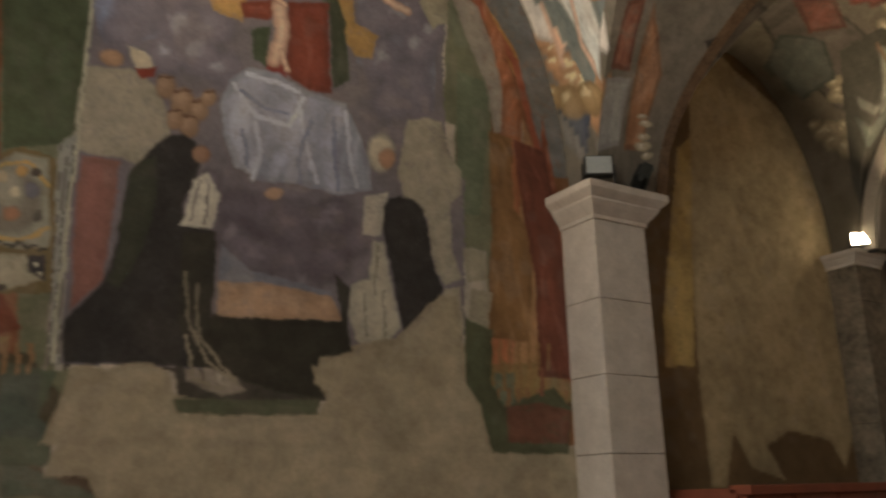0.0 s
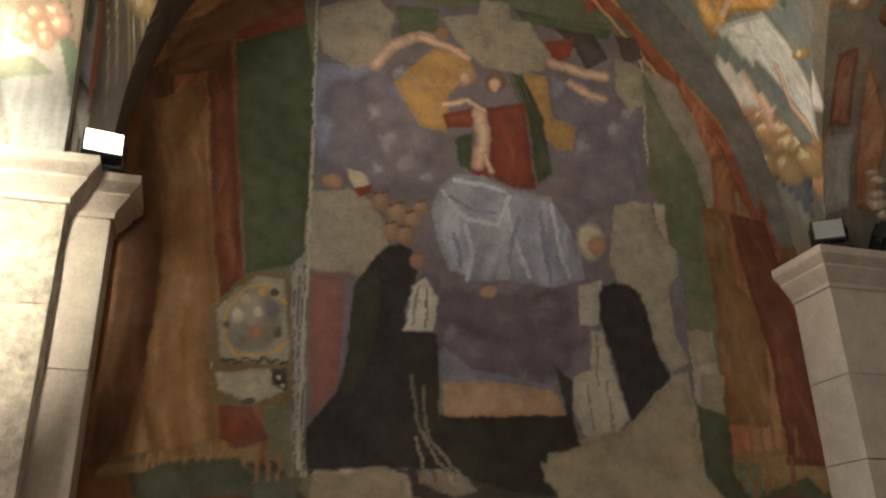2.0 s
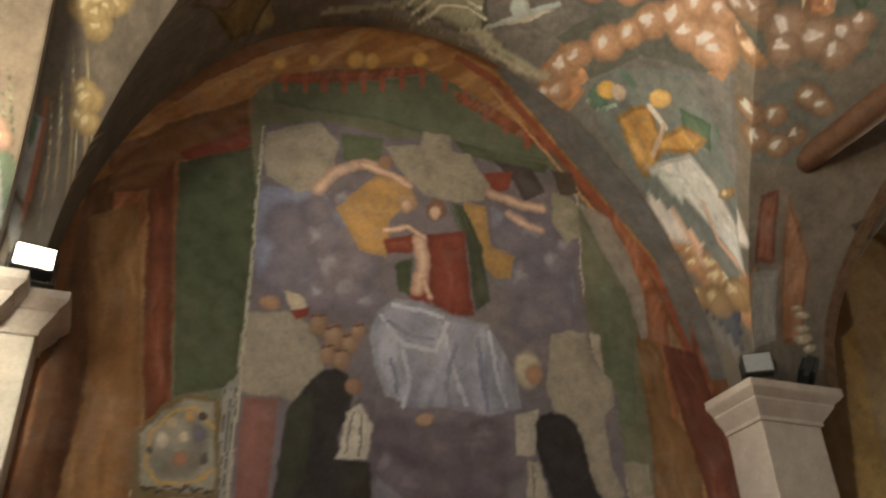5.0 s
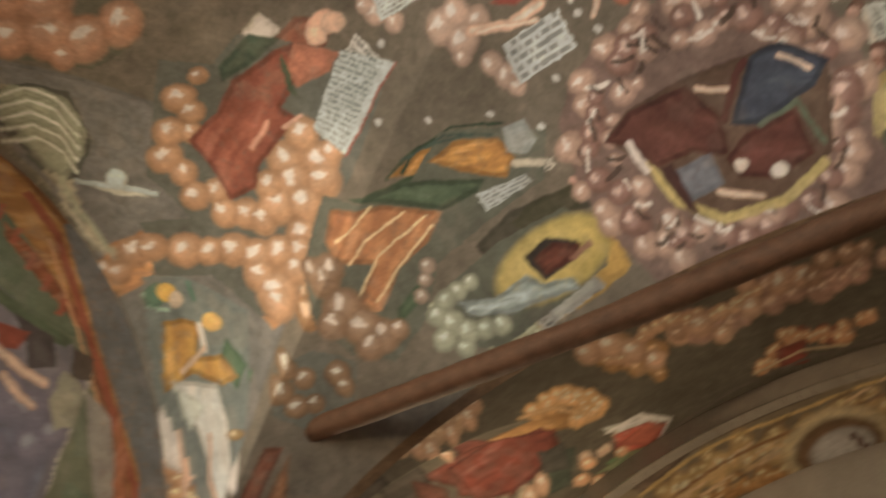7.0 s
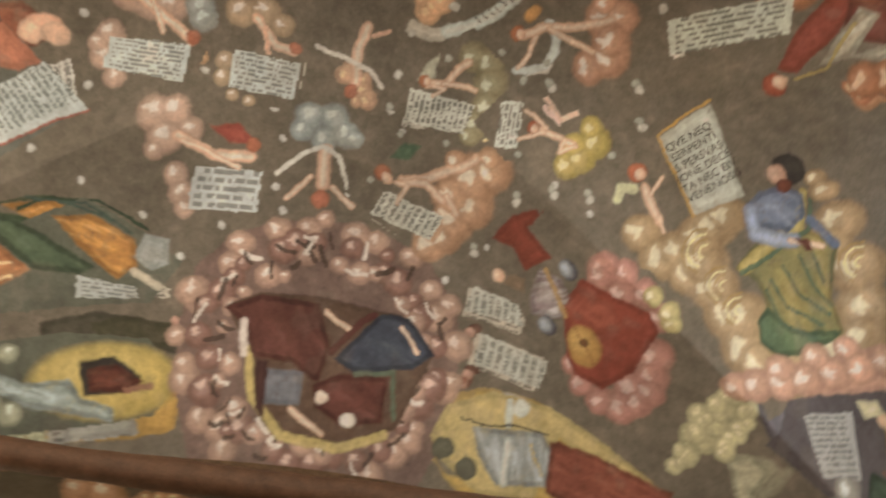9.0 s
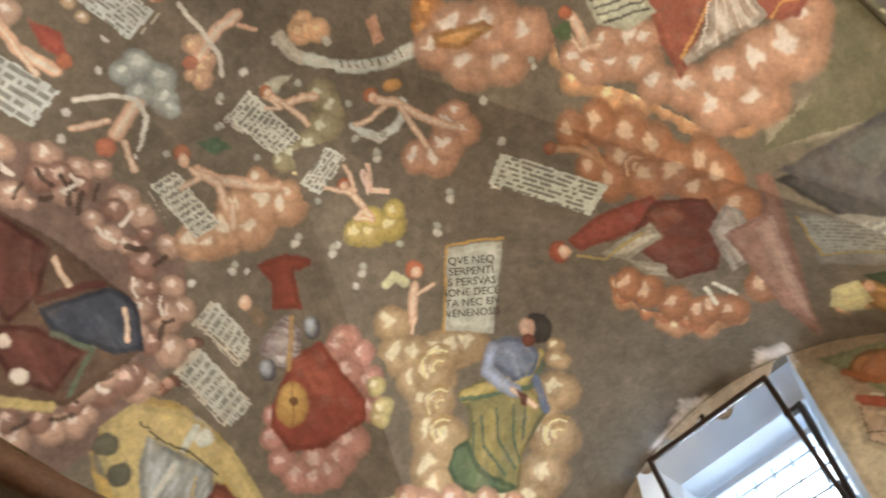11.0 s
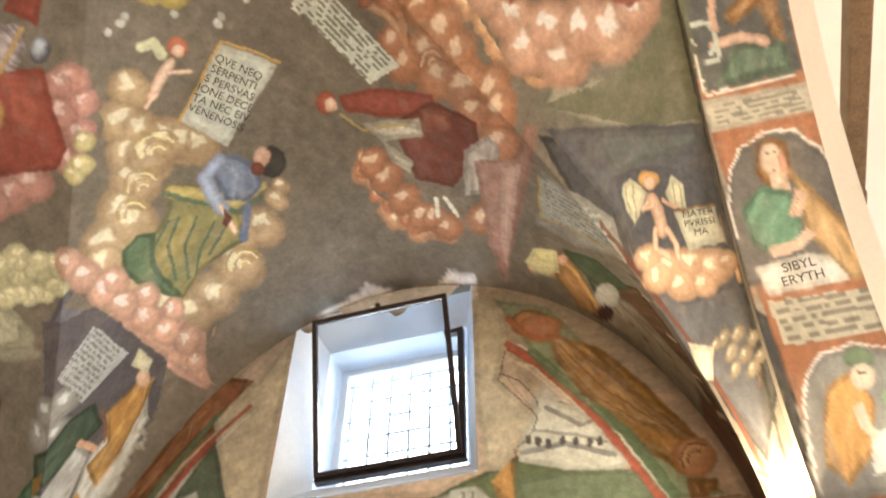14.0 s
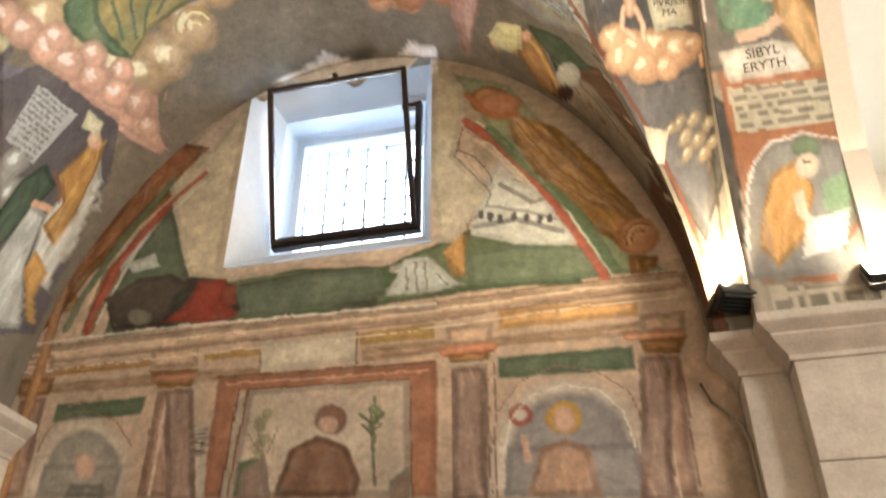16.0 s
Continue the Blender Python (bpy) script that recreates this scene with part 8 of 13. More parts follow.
disc(NORTH, (0.60, 0.41, 0.32), (1.144, 3.997), (0.036, 0.006), (-0.001, -0.047), (0.84, 0.68, 0.54))
disc(NORTH, (0.23, 0.14, 0.10), (1.301, 4.012), (0.067, 0.013), (-0.004, -0.089))
disc(NORTH, (0.60, 0.41, 0.32), (1.294, 3.990), (0.039, 0.007), (-0.002, -0.055), (0.84, 0.68, 0.54))
stroke(NORTH, (0.11, 0.16, 0.09), 0.0065, [(1.374, 4.066), (1.426, 3.911)])
stroke(NORTH, (0.11, 0.16, 0.09), 0.0065, [(1.399, 4.071), (1.454, 3.916)])
stroke(NORTH, (0.11, 0.16, 0.09), 0.0065, [(1.424, 4.075), (1.482, 3.921)])
folds(NORTH, (0.49, 0.54, 0.65), (0.25, 0.28, 0.40), (1.291, 3.184), (-0.098, 0.006), (-0.023, -0.104), [(0.988, 3.374), (1.073, 3.462), (1.213, 3.466), (1.330, 3.419), (1.555, 3.393), (1.611, 3.291), (1.683, 3.118), (1.692, 2.977), (1.524, 2.922), (1.327, 2.942), (1.160, 2.926), (1.035, 2.968), (0.979, 3.099), (0.954, 3.270)])
stroke(NORTH, (0.63, 0.69, 0.79), 0.0143, [(1.010, 3.359), (1.121, 3.227), (1.272, 3.217), (1.336, 3.371)])
stroke(NORTH, (0.63, 0.69, 0.79), 0.0137, [(1.120, 3.199), (1.148, 3.061), (1.118, 2.933)])
stroke(NORTH, (0.63, 0.69, 0.79), 0.0142, [(1.315, 3.345), (1.355, 3.140), (1.416, 2.970)])
stroke(NORTH, (0.63, 0.69, 0.79), 0.0143, [(1.557, 3.345), (1.572, 3.164), (1.613, 2.981)])
stroke(NORTH, (0.63, 0.69, 0.79), 0.0145, [(1.072, 3.426), (1.211, 3.415), (1.309, 3.398)])
stroke(NORTH, (0.27, 0.31, 0.46), 0.0125, [(1.379, 3.264), (1.324, 3.086), (1.339, 2.960)])
stroke(NORTH, (0.27, 0.31, 0.46), 0.0128, [(1.048, 3.334), (1.167, 3.268), (1.261, 3.273)])
stroke(NORTH, (0.27, 0.31, 0.46), 0.0128, [(1.490, 3.307), (1.504, 3.105), (1.526, 2.950)])
stroke(NORTH, (0.27, 0.31, 0.46), 0.0121, [(1.065, 3.141), (1.093, 2.979)])
cloud(NORTH, (0.19, 0.17, 0.21), (0.32, 0.31, 0.36), (0.263, 0.020), (-0.013, -0.256), [(1.057, 2.791, 0.42), (1.186, 2.770, 0.52), (1.317, 2.755, 0.56), (1.479, 2.768, 0.52), (1.053, 2.658, 0.42), (1.179, 2.592, 0.46), (1.333, 2.578, 0.52), (1.494, 2.614, 0.46), (1.613, 2.726, 0.36), (1.380, 2.487, 0.34), (1.276, 2.480, 0.32), (1.103, 2.612, 0.42), (1.511, 2.829, 0.42), (0.930, 2.884, 0.26)])
poly(NORTH, (0.25, 0.28, 0.35), [(0.990, 2.621), (1.126, 2.532), (1.497, 2.474), (1.502, 2.449), (0.987, 2.435)])
poly(NORTH, (0.54, 0.38, 0.26), [(0.987, 2.459), (1.180, 2.484), (1.495, 2.454), (1.557, 2.345), (1.369, 2.327), (1.167, 2.304), (0.992, 2.309)])
disc(NORTH, (0.44, 0.31, 0.22), (1.216, 2.883), (0.059, 0.005), (-0.001, -0.037))
poly(NORTH, (0.05, 0.05, 0.04), [(0.854, 2.294), (1.568, 2.351), (1.601, 2.252), (1.466, 2.182), (1.418, 2.113), (0.842, 2.095)])
poly(NORTH, (0.44, 0.42, 0.34), [(0.406, 3.286), (0.480, 3.301), (0.566, 3.324), (0.628, 3.303), (0.686, 3.260), (0.723, 3.197), (0.755, 3.112), (0.761, 3.015), (0.747, 2.940), (0.713, 2.895), (0.679, 2.878), (0.624, 2.896), (0.569, 2.917), (0.483, 2.903), (0.406, 2.911), (0.386, 3.013), (0.388, 3.146)])
disc(NORTH, (0.45, 0.30, 0.20), (0.501, 3.349), (0.056, 0.008), (0.002, -0.046))
poly(NORTH, (0.68, 0.63, 0.50), [(0.552, 3.425), (0.646, 3.409), (0.679, 3.350), (0.592, 3.316)])
poly(NORTH, (0.28, 0.07, 0.05), [(0.587, 3.321), (0.689, 3.363), (0.670, 3.303), (0.619, 3.274)])
disc(NORTH, (0.32, 0.22, 0.15), (0.722, 3.270), (0.053, 0.006), (0.001, -0.072), (0.48, 0.35, 0.25))
stroke(NORTH, (0.18, 0.11, 0.08), 0.0082, [(0.690, 3.306), (0.748, 3.322)])
disc(NORTH, (0.32, 0.22, 0.15), (0.796, 3.217), (0.063, 0.008), (0.000, -0.085), (0.48, 0.35, 0.25))
stroke(NORTH, (0.18, 0.11, 0.08), 0.0082, [(0.759, 3.258), (0.827, 3.277)])
disc(NORTH, (0.32, 0.22, 0.15), (0.869, 3.197), (0.054, 0.007), (0.000, -0.071), (0.48, 0.35, 0.25))
stroke(NORTH, (0.18, 0.11, 0.08), 0.0082, [(0.837, 3.233), (0.896, 3.249)])
disc(NORTH, (0.32, 0.22, 0.15), (0.832, 3.115), (0.053, 0.006), (-0.000, -0.071), (0.48, 0.35, 0.25))
stroke(NORTH, (0.18, 0.11, 0.08), 0.0081, [(0.801, 3.151), (0.859, 3.165)])
disc(NORTH, (0.32, 0.22, 0.15), (0.770, 3.130), (0.043, 0.005), (0.001, -0.058), (0.48, 0.35, 0.25))
stroke(NORTH, (0.18, 0.11, 0.08), 0.0081, [(0.745, 3.158), (0.791, 3.171)])
disc(NORTH, (0.32, 0.22, 0.15), (0.906, 3.264), (0.041, 0.005), (-0.001, -0.056), (0.48, 0.35, 0.25))
stroke(NORTH, (0.18, 0.11, 0.08), 0.0082, [(0.883, 3.290), (0.928, 3.304)])
poly(NORTH, (0.31, 0.16, 0.14), [(0.421, 2.897), (0.570, 2.912), (0.565, 2.627), (0.550, 2.410), (0.444, 2.270), (0.420, 2.640)])
poly(NORTH, (0.05, 0.05, 0.05), [(0.617, 2.875), (0.676, 2.977), (0.756, 3.063), (0.815, 3.075), (0.869, 3.054), (0.889, 2.959), (0.879, 2.866), (0.839, 2.785), (0.829, 2.726), (0.903, 2.692), (0.968, 2.672), (0.976, 2.530), (0.950, 2.390), (0.913, 2.251), (0.946, 2.098), (0.437, 2.083), (0.423, 2.166), (0.428, 2.248), (0.486, 2.321), (0.539, 2.402), (0.569, 2.508), (0.588, 2.652), (0.589, 2.776)])
poly(NORTH, (0.07, 0.08, 0.06), [(0.601, 2.853), (0.658, 2.936), (0.707, 2.954), (0.724, 2.813), (0.708, 2.637), (0.659, 2.490), (0.608, 2.383), (0.555, 2.410), (0.587, 2.533), (0.591, 2.702)])
poly(NORTH, (0.06, 0.06, 0.05), [(0.829, 2.646), (0.978, 2.670), (0.977, 2.300), (0.900, 2.097), (0.835, 2.293)])
disc(NORTH, (0.35, 0.21, 0.14), (0.890, 2.997), (0.044, 0.005), (-0.000, -0.046))
poly(NORTH, (0.65, 0.65, 0.57), [(0.858, 2.872), (0.920, 2.930), (0.985, 2.831), (0.953, 2.676), (0.814, 2.665), (0.844, 2.768)])
stroke(NORTH, (0.24, 0.23, 0.22), 0.0062, [(0.892, 2.880), (0.859, 2.698)])
stroke(NORTH, (0.24, 0.23, 0.22), 0.0063, [(0.930, 2.870), (0.916, 2.690)])
stroke(NORTH, (0.22, 0.21, 0.16), 0.0104, [(0.859, 2.479), (0.877, 2.295), (0.960, 2.107)])
stroke(NORTH, (0.22, 0.21, 0.16), 0.0104, [(0.906, 2.435), (0.915, 2.274), (0.970, 2.143)])
disc(NORTH, (0.62, 0.59, 0.48), (1.741, 3.177), (0.089, 0.010), (-0.012, -0.124))
disc(NORTH, (0.46, 0.29, 0.20), (1.774, 3.157), (0.060, 0.007), (-0.007, -0.071))
poly(NORTH, (0.61, 0.59, 0.51), [(1.649, 2.945), (1.786, 2.991), (1.744, 2.763), (1.642, 2.744)])
poly(NORTH, (0.54, 0.53, 0.44), [(1.697, 2.738), (1.759, 2.742), (1.803, 2.532), (1.850, 2.335), (1.722, 2.210), (1.622, 2.253), (1.575, 2.375), (1.588, 2.519), (1.678, 2.550)])
poly(NORTH, (0.07, 0.07, 0.06), [(1.507, 2.569), (1.592, 2.494), (1.576, 2.323), (1.609, 2.229), (1.544, 2.321)])
stroke(NORTH, (0.29, 0.28, 0.23), 0.0065, [(1.722, 2.713), (1.712, 2.481)])
stroke(NORTH, (0.29, 0.28, 0.23), 0.0064, [(1.755, 2.509), (1.763, 2.288)])
stroke(NORTH, (0.29, 0.28, 0.23), 0.0064, [(1.657, 2.478), (1.677, 2.284)])
poly(NORTH, (0.44, 0.42, 0.34), [(1.883, 3.385), (2.013, 3.433), (2.093, 3.430), (2.132, 3.262), (2.213, 3.174), (2.205, 3.043), (2.136, 2.990), (2.138, 2.766), (2.189, 2.608), (2.089, 2.560), (2.027, 2.650), (1.991, 2.898), (1.864, 2.965), (1.831, 3.081)])
poly(NORTH, (0.05, 0.05, 0.05), [(1.753, 2.905), (1.782, 2.958), (1.837, 2.982), (1.919, 2.976), (1.983, 2.931), (2.010, 2.817), (2.029, 2.667), (2.060, 2.600), (2.087, 2.544), (2.041, 2.469), (1.992, 2.441), (1.961, 2.385), (1.900, 2.343), (1.867, 2.297), (1.843, 2.364), (1.822, 2.463), (1.794, 2.608), (1.768, 2.717), (1.748, 2.801)])
poly(NORTH, (0.46, 0.43, 0.34), [(2.087, 2.549), (2.178, 2.576), (2.196, 2.401), (2.135, 2.135), (1.405, 2.112), (1.487, 2.192), (1.607, 2.211), (1.722, 2.210), (1.867, 2.297), (1.996, 2.391)])
poly(NORTH, (0.39, 0.37, 0.29), [(2.193, 2.776), (2.331, 2.770), (2.352, 2.619), (2.216, 2.589)])
poly(NORTH, (0.39, 0.37, 0.29), [(2.237, 2.574), (2.366, 2.566), (2.340, 2.373), (2.220, 2.408)])
stroke(NORTH, (0.54, 0.55, 0.44), 0.0079, [(0.398, 4.318), (0.400, 3.915), (0.407, 3.258), (0.403, 2.735), (0.402, 2.090)])
poly(NORTH, (0.42, 0.38, 0.28), [(0.436, 1.775), (0.525, 1.972), (0.826, 2.006), (0.892, 1.987), (1.488, 1.941), (1.816, 2.080), (2.226, 2.311), (2.235, 2.042), (2.367, 1.815), (2.596, 1.801), (2.857, 1.820), (2.881, 1.521), (1.546, 1.556), (0.618, 1.581), (0.551, 1.694), (0.408, 1.687)])
poly(NORTH, (0.42, 0.38, 0.28), [(1.432, 2.176), (1.583, 2.237), (1.823, 2.295), (2.051, 2.516), (2.159, 2.522), (2.180, 2.367), (2.190, 2.108), (2.291, 2.008), (2.325, 1.781), (0.385, 1.800), (0.446, 1.978), (0.462, 2.077), (0.526, 2.092), (0.592, 2.076), (0.657, 2.103), (0.725, 2.114), (0.816, 2.087), (0.845, 1.982), (0.864, 1.919), (1.050, 1.911), (1.244, 1.925), (1.446, 1.944), (1.480, 2.000), (1.428, 2.088)])
poly(NORTH, (0.05, 0.05, 0.04), [(0.976, 2.326), (1.256, 2.322), (1.555, 2.352), (1.613, 2.208), (1.448, 2.174), (1.428, 2.088), (1.480, 1.995), (1.297, 2.016), (1.100, 2.059), (0.900, 2.111), (0.933, 2.219)])
poly(NORTH, (0.13, 0.15, 0.10), [(0.836, 1.979), (1.051, 1.990), (1.454, 1.999), (1.445, 1.930), (1.243, 1.920), (1.050, 1.915), (0.859, 1.919)])
poly(NORTH, (0.42, 0.38, 0.28), [(1.410, 2.140), (1.522, 2.130), (1.504, 2.047), (1.426, 2.057)])
stroke(NORTH, (0.30, 0.28, 0.21), 0.0081, [(0.909, 2.241), (0.961, 2.124), (1.090, 2.045)])
stroke(NORTH, (0.30, 0.28, 0.21), 0.0080, [(0.873, 2.217), (0.914, 2.055), (1.037, 2.022)])
stroke(NORTH, (0.30, 0.28, 0.21), 0.0082, [(0.933, 2.219), (1.028, 2.107), (1.080, 2.058)])
poly(NORTH, (0.11, 0.13, 0.08), [(2.192, 2.416), (2.361, 2.370), (2.342, 2.106), (2.419, 2.005), (2.726, 2.113), (2.839, 2.009), (2.800, 1.777), (2.325, 1.781), (2.266, 2.003), (2.189, 2.103)])
poly(NORTH, (0.20, 0.10, 0.07), [(2.419, 2.005), (2.614, 2.033), (2.837, 1.999), (2.804, 1.827), (2.423, 1.829)])
stroke(NORTH, (0.31, 0.21, 0.10), 0.0142, [(2.414, 2.217), (2.413, 2.087)])
stroke(NORTH, (0.31, 0.21, 0.10), 0.0144, [(2.524, 2.207), (2.516, 2.062)])
stroke(NORTH, (0.26, 0.12, 0.08), 0.0148, [(2.652, 2.197), (2.645, 2.064)])
poly(NORTH, (0.10, 0.12, 0.08), [(-0.208, 2.060), (-0.064, 2.103), (0.169, 2.130), (0.234, 2.068), (0.260, 1.986), (0.186, 1.905), (-0.154, 1.904)])
poly(NORTH, (0.17, 0.09, 0.06), [(0.005, 1.983), (0.238, 2.006), (0.249, 1.865), (0.037, 1.846)])
ground(VAULT, (0.15, 0.17, 0.16), [(1.303, 2.219), (1.474, 2.016), (1.422, 1.823), (1.926, 1.215), (2.211, 1.659), (2.348, 2.010), (2.554, 2.276), (2.482, 2.460), (2.274, 2.652), (2.172, 2.988), (1.918, 2.894), (2.024, 2.613), (1.741, 2.701)])
cloud(VAULT, (0.56, 0.36, 0.23), (0.84, 0.84, 0.84), (0.178, -0.259), (0.187, 0.207), [(1.481, 2.116, 0.18), (1.517, 2.276, 0.30), (1.608, 2.269, 0.24), (1.627, 2.436, 0.30), (1.688, 2.341, 0.22), (1.719, 2.548, 0.32), (1.829, 2.507, 0.26), (1.946, 2.522, 0.28), (1.980, 2.393, 0.24), (2.081, 2.412, 0.26), (2.130, 2.303, 0.26), (2.187, 2.229, 0.26), (1.969, 1.820, 0.30), (2.105, 1.794, 0.32), (2.024, 1.965, 0.32), (2.119, 1.979, 0.36), (2.179, 1.830, 0.32), (2.166, 2.117, 0.34), (2.217, 1.976, 0.34), (2.314, 2.058, 0.28), (2.094, 1.721, 0.20), (2.080, 2.113, 0.26)])
folds(VAULT, (0.42, 0.16, 0.12), (0.20, 0.08, 0.06), (1.796, 1.994), (-0.073, 0.045), (0.034, 0.083), [(1.584, 1.988), (1.581, 1.702), (1.603, 1.600), (1.679, 1.516), (1.824, 1.837), (1.897, 1.787), (1.992, 2.107), (2.065, 2.187), (2.052, 2.356), (1.885, 2.356), (1.708, 2.389), (1.670, 2.155)])
poly(VAULT, (0.09, 0.14, 0.11), [(1.444, 1.762), (1.564, 1.641), (1.578, 1.827), (1.573, 2.042), (1.495, 1.996)])
poly(VAULT, (0.09, 0.13, 0.09), [(1.601, 1.681), (1.751, 1.716), (1.834, 1.741), (1.778, 1.766), (1.666, 1.731)])
stroke(VAULT, (0.64, 0.35, 0.27), 0.0203, [(1.843, 1.945), (1.900, 2.096)], (0.73, 0.48, 0.41))
stroke(VAULT, (0.70, 0.48, 0.40), 0.0138, [(1.907, 1.883), (1.901, 1.782)])
poly(VAULT, (0.55, 0.26, 0.19), [(1.603, 1.600), (1.753, 1.431), (1.807, 1.526), (1.788, 1.713), (1.685, 1.709)])
tablet(VAULT, (0.57, 0.68, 0.73), (0.15, 0.18, 0.19), 12, [(1.753, 1.431), (1.929, 1.210), (2.136, 1.662), (1.978, 1.754)])
stroke(VAULT, (0.38, 0.14, 0.12), 0.0065, [(1.929, 1.210), (2.143, 1.661)])
cloud(VAULT, (0.56, 0.36, 0.23), (0.84, 0.84, 0.84), (0.150, -0.310), (0.178, 0.197), [(2.028, 3.259, 0.24), (2.022, 3.021, 0.34), (2.047, 2.918, 0.30), (2.131, 2.735, 0.34), (2.187, 2.602, 0.26), (2.231, 2.461, 0.30), (2.298, 2.350, 0.30), (2.322, 2.219, 0.28), (2.407, 2.158, 0.26), (2.361, 2.373, 0.28), (2.444, 2.308, 0.36), (2.480, 2.324, 0.28), (2.353, 2.100, 0.22), (2.072, 3.190, 0.26)])
ground(VAULT, (0.21, 0.26, 0.27), [(2.139, 3.055), (2.217, 2.833), (2.451, 2.517), (2.656, 2.630), (2.757, 2.723), (2.878, 2.996), (2.577, 3.239), (2.412, 3.211)])
poly(VAULT, (0.12, 0.22, 0.15), [(2.493, 2.702), (2.597, 2.609), (2.651, 2.715), (2.552, 2.767)])
stroke(VAULT, (0.41, 0.62, 0.56), 0.0095, [(2.208, 3.108), (2.269, 3.101), (2.317, 2.999)])
disc(VAULT, (0.13, 0.24, 0.19), (2.238, 3.038), (0.030, -0.070), (0.046, 0.053))
stroke(VAULT, (0.13, 0.27, 0.22), 0.0178, [(2.259, 2.806), (2.322, 2.813)])
disc(VAULT, (0.78, 0.55, 0.18), (2.249, 2.963), (0.028, -0.061), (0.034, 0.039))
disc(VAULT, (0.63, 0.55, 0.46), (2.295, 2.923), (0.021, -0.048), (0.031, 0.035), (0.80, 0.74, 0.66))
folds(VAULT, (0.69, 0.46, 0.16), (0.38, 0.20, 0.08), (2.511, 2.926), (-0.015, 0.071), (0.031, 0.019), [(2.343, 3.054), (2.373, 2.909), (2.414, 2.831), (2.509, 2.912), (2.538, 2.751), (2.620, 2.680), (2.624, 2.800), (2.554, 2.962), (2.572, 3.182), (2.516, 3.171)])
disc(VAULT, (0.78, 0.55, 0.22), (2.431, 2.753), (0.025, -0.069), (0.029, 0.032))
stroke(VAULT, (0.82, 0.84, 0.84), 0.0221, [(2.422, 2.841), (2.497, 2.850)], (0.84, 0.84, 0.84))
stroke(VAULT, (0.66, 0.55, 0.46), 0.0125, [(2.497, 2.850), (2.533, 3.037)])
folds(VAULT, (0.82, 0.84, 0.84), (0.65, 0.78, 0.84), (2.733, 3.020), (-0.013, 0.089), (0.025, 0.018), [(2.539, 3.120), (2.607, 2.828), (2.707, 2.800), (2.797, 2.813), (2.861, 2.910)])
poly(VAULT, (0.73, 0.84, 0.84), [(2.550, 3.117), (2.651, 2.924), (2.697, 3.070)])
stroke(VAULT, (0.65, 0.46, 0.37), 0.0145, [(2.685, 3.130), (2.775, 3.131), (2.806, 3.141)], (0.81, 0.64, 0.55))
stroke(VAULT, (0.65, 0.46, 0.37), 0.0139, [(2.722, 2.932), (2.797, 2.969), (2.838, 2.926)], (0.81, 0.64, 0.55))
cloud(VAULT, (0.39, 0.28, 0.15), (0.71, 0.63, 0.43), (0.047, -0.405), (0.074, 0.083), [(2.844, 3.277, 0.22), (2.861, 3.155, 0.26), (2.869, 3.007, 0.24), (2.739, 2.768, 0.14)])
ground(VAULT, (0.11, 0.12, 0.11), [(0.936, 3.021), (1.016, 2.800), (1.185, 2.697), (1.454, 2.820), (1.585, 3.057), (1.430, 3.174), (1.157, 3.147)])
poly(VAULT, (0.40, 0.45, 0.36), [(0.971, 2.999), (0.978, 2.872), (1.094, 2.767), (1.205, 2.727), (1.400, 2.798), (1.480, 2.899), (1.553, 3.096), (1.453, 3.150), (1.204, 3.109), (1.057, 3.092)])
stroke(VAULT, (0.69, 0.82, 0.72), 0.0133, [(0.990, 2.986), (1.036, 2.834), (1.166, 2.773), (1.345, 2.799)], (0.84, 0.84, 0.84))
stroke(VAULT, (0.69, 0.82, 0.72), 0.0132, [(1.041, 3.041), (1.095, 2.887), (1.230, 2.828), (1.395, 2.854)], (0.84, 0.84, 0.84))
stroke(VAULT, (0.69, 0.82, 0.72), 0.0137, [(1.093, 3.096), (1.155, 2.939), (1.295, 2.881), (1.444, 2.909)], (0.84, 0.84, 0.84))
stroke(VAULT, (0.69, 0.82, 0.72), 0.0139, [(1.146, 3.151), (1.216, 2.992), (1.360, 2.935), (1.495, 2.964)], (0.84, 0.84, 0.84))
stroke(VAULT, (0.69, 0.82, 0.72), 0.0138, [(1.200, 3.207), (1.278, 3.044), (1.426, 2.987), (1.546, 3.018)], (0.84, 0.84, 0.84))
stroke(VAULT, (0.31, 0.35, 0.27), 0.0067, [(1.026, 3.026), (1.072, 2.865), (1.200, 2.814), (1.366, 2.846)])
stroke(VAULT, (0.31, 0.35, 0.27), 0.0067, [(1.082, 3.078), (1.131, 2.918), (1.264, 2.869), (1.418, 2.898)])
stroke(VAULT, (0.31, 0.35, 0.27), 0.0069, [(1.139, 3.129), (1.192, 2.970), (1.329, 2.922), (1.470, 2.951)])
stroke(VAULT, (0.31, 0.35, 0.27), 0.0068, [(1.198, 3.180), (1.254, 3.023), (1.395, 2.975), (1.524, 3.004)])
stroke(VAULT, (0.45, 0.51, 0.41), 0.0243, [(0.642, 3.157), (0.834, 3.147), (1.023, 3.090)])
stroke(VAULT, (0.45, 0.51, 0.41), 0.0217, [(1.531, 3.121), (1.719, 3.184), (1.954, 3.154)])
stroke(VAULT, (0.53, 0.66, 0.71), 0.0202, [(1.581, 3.051), (1.703, 2.888), (1.839, 2.719)])
disc(VAULT, (0.61, 0.76, 0.82), (1.669, 2.854), (0.036, -0.044), (0.039, 0.050))
ground(VAULT, (0.14, 0.15, 0.12), [(0.373, 2.443), (1.086, 2.070), (1.178, 2.240), (1.162, 2.509), (0.798, 2.796), (0.573, 2.727)])
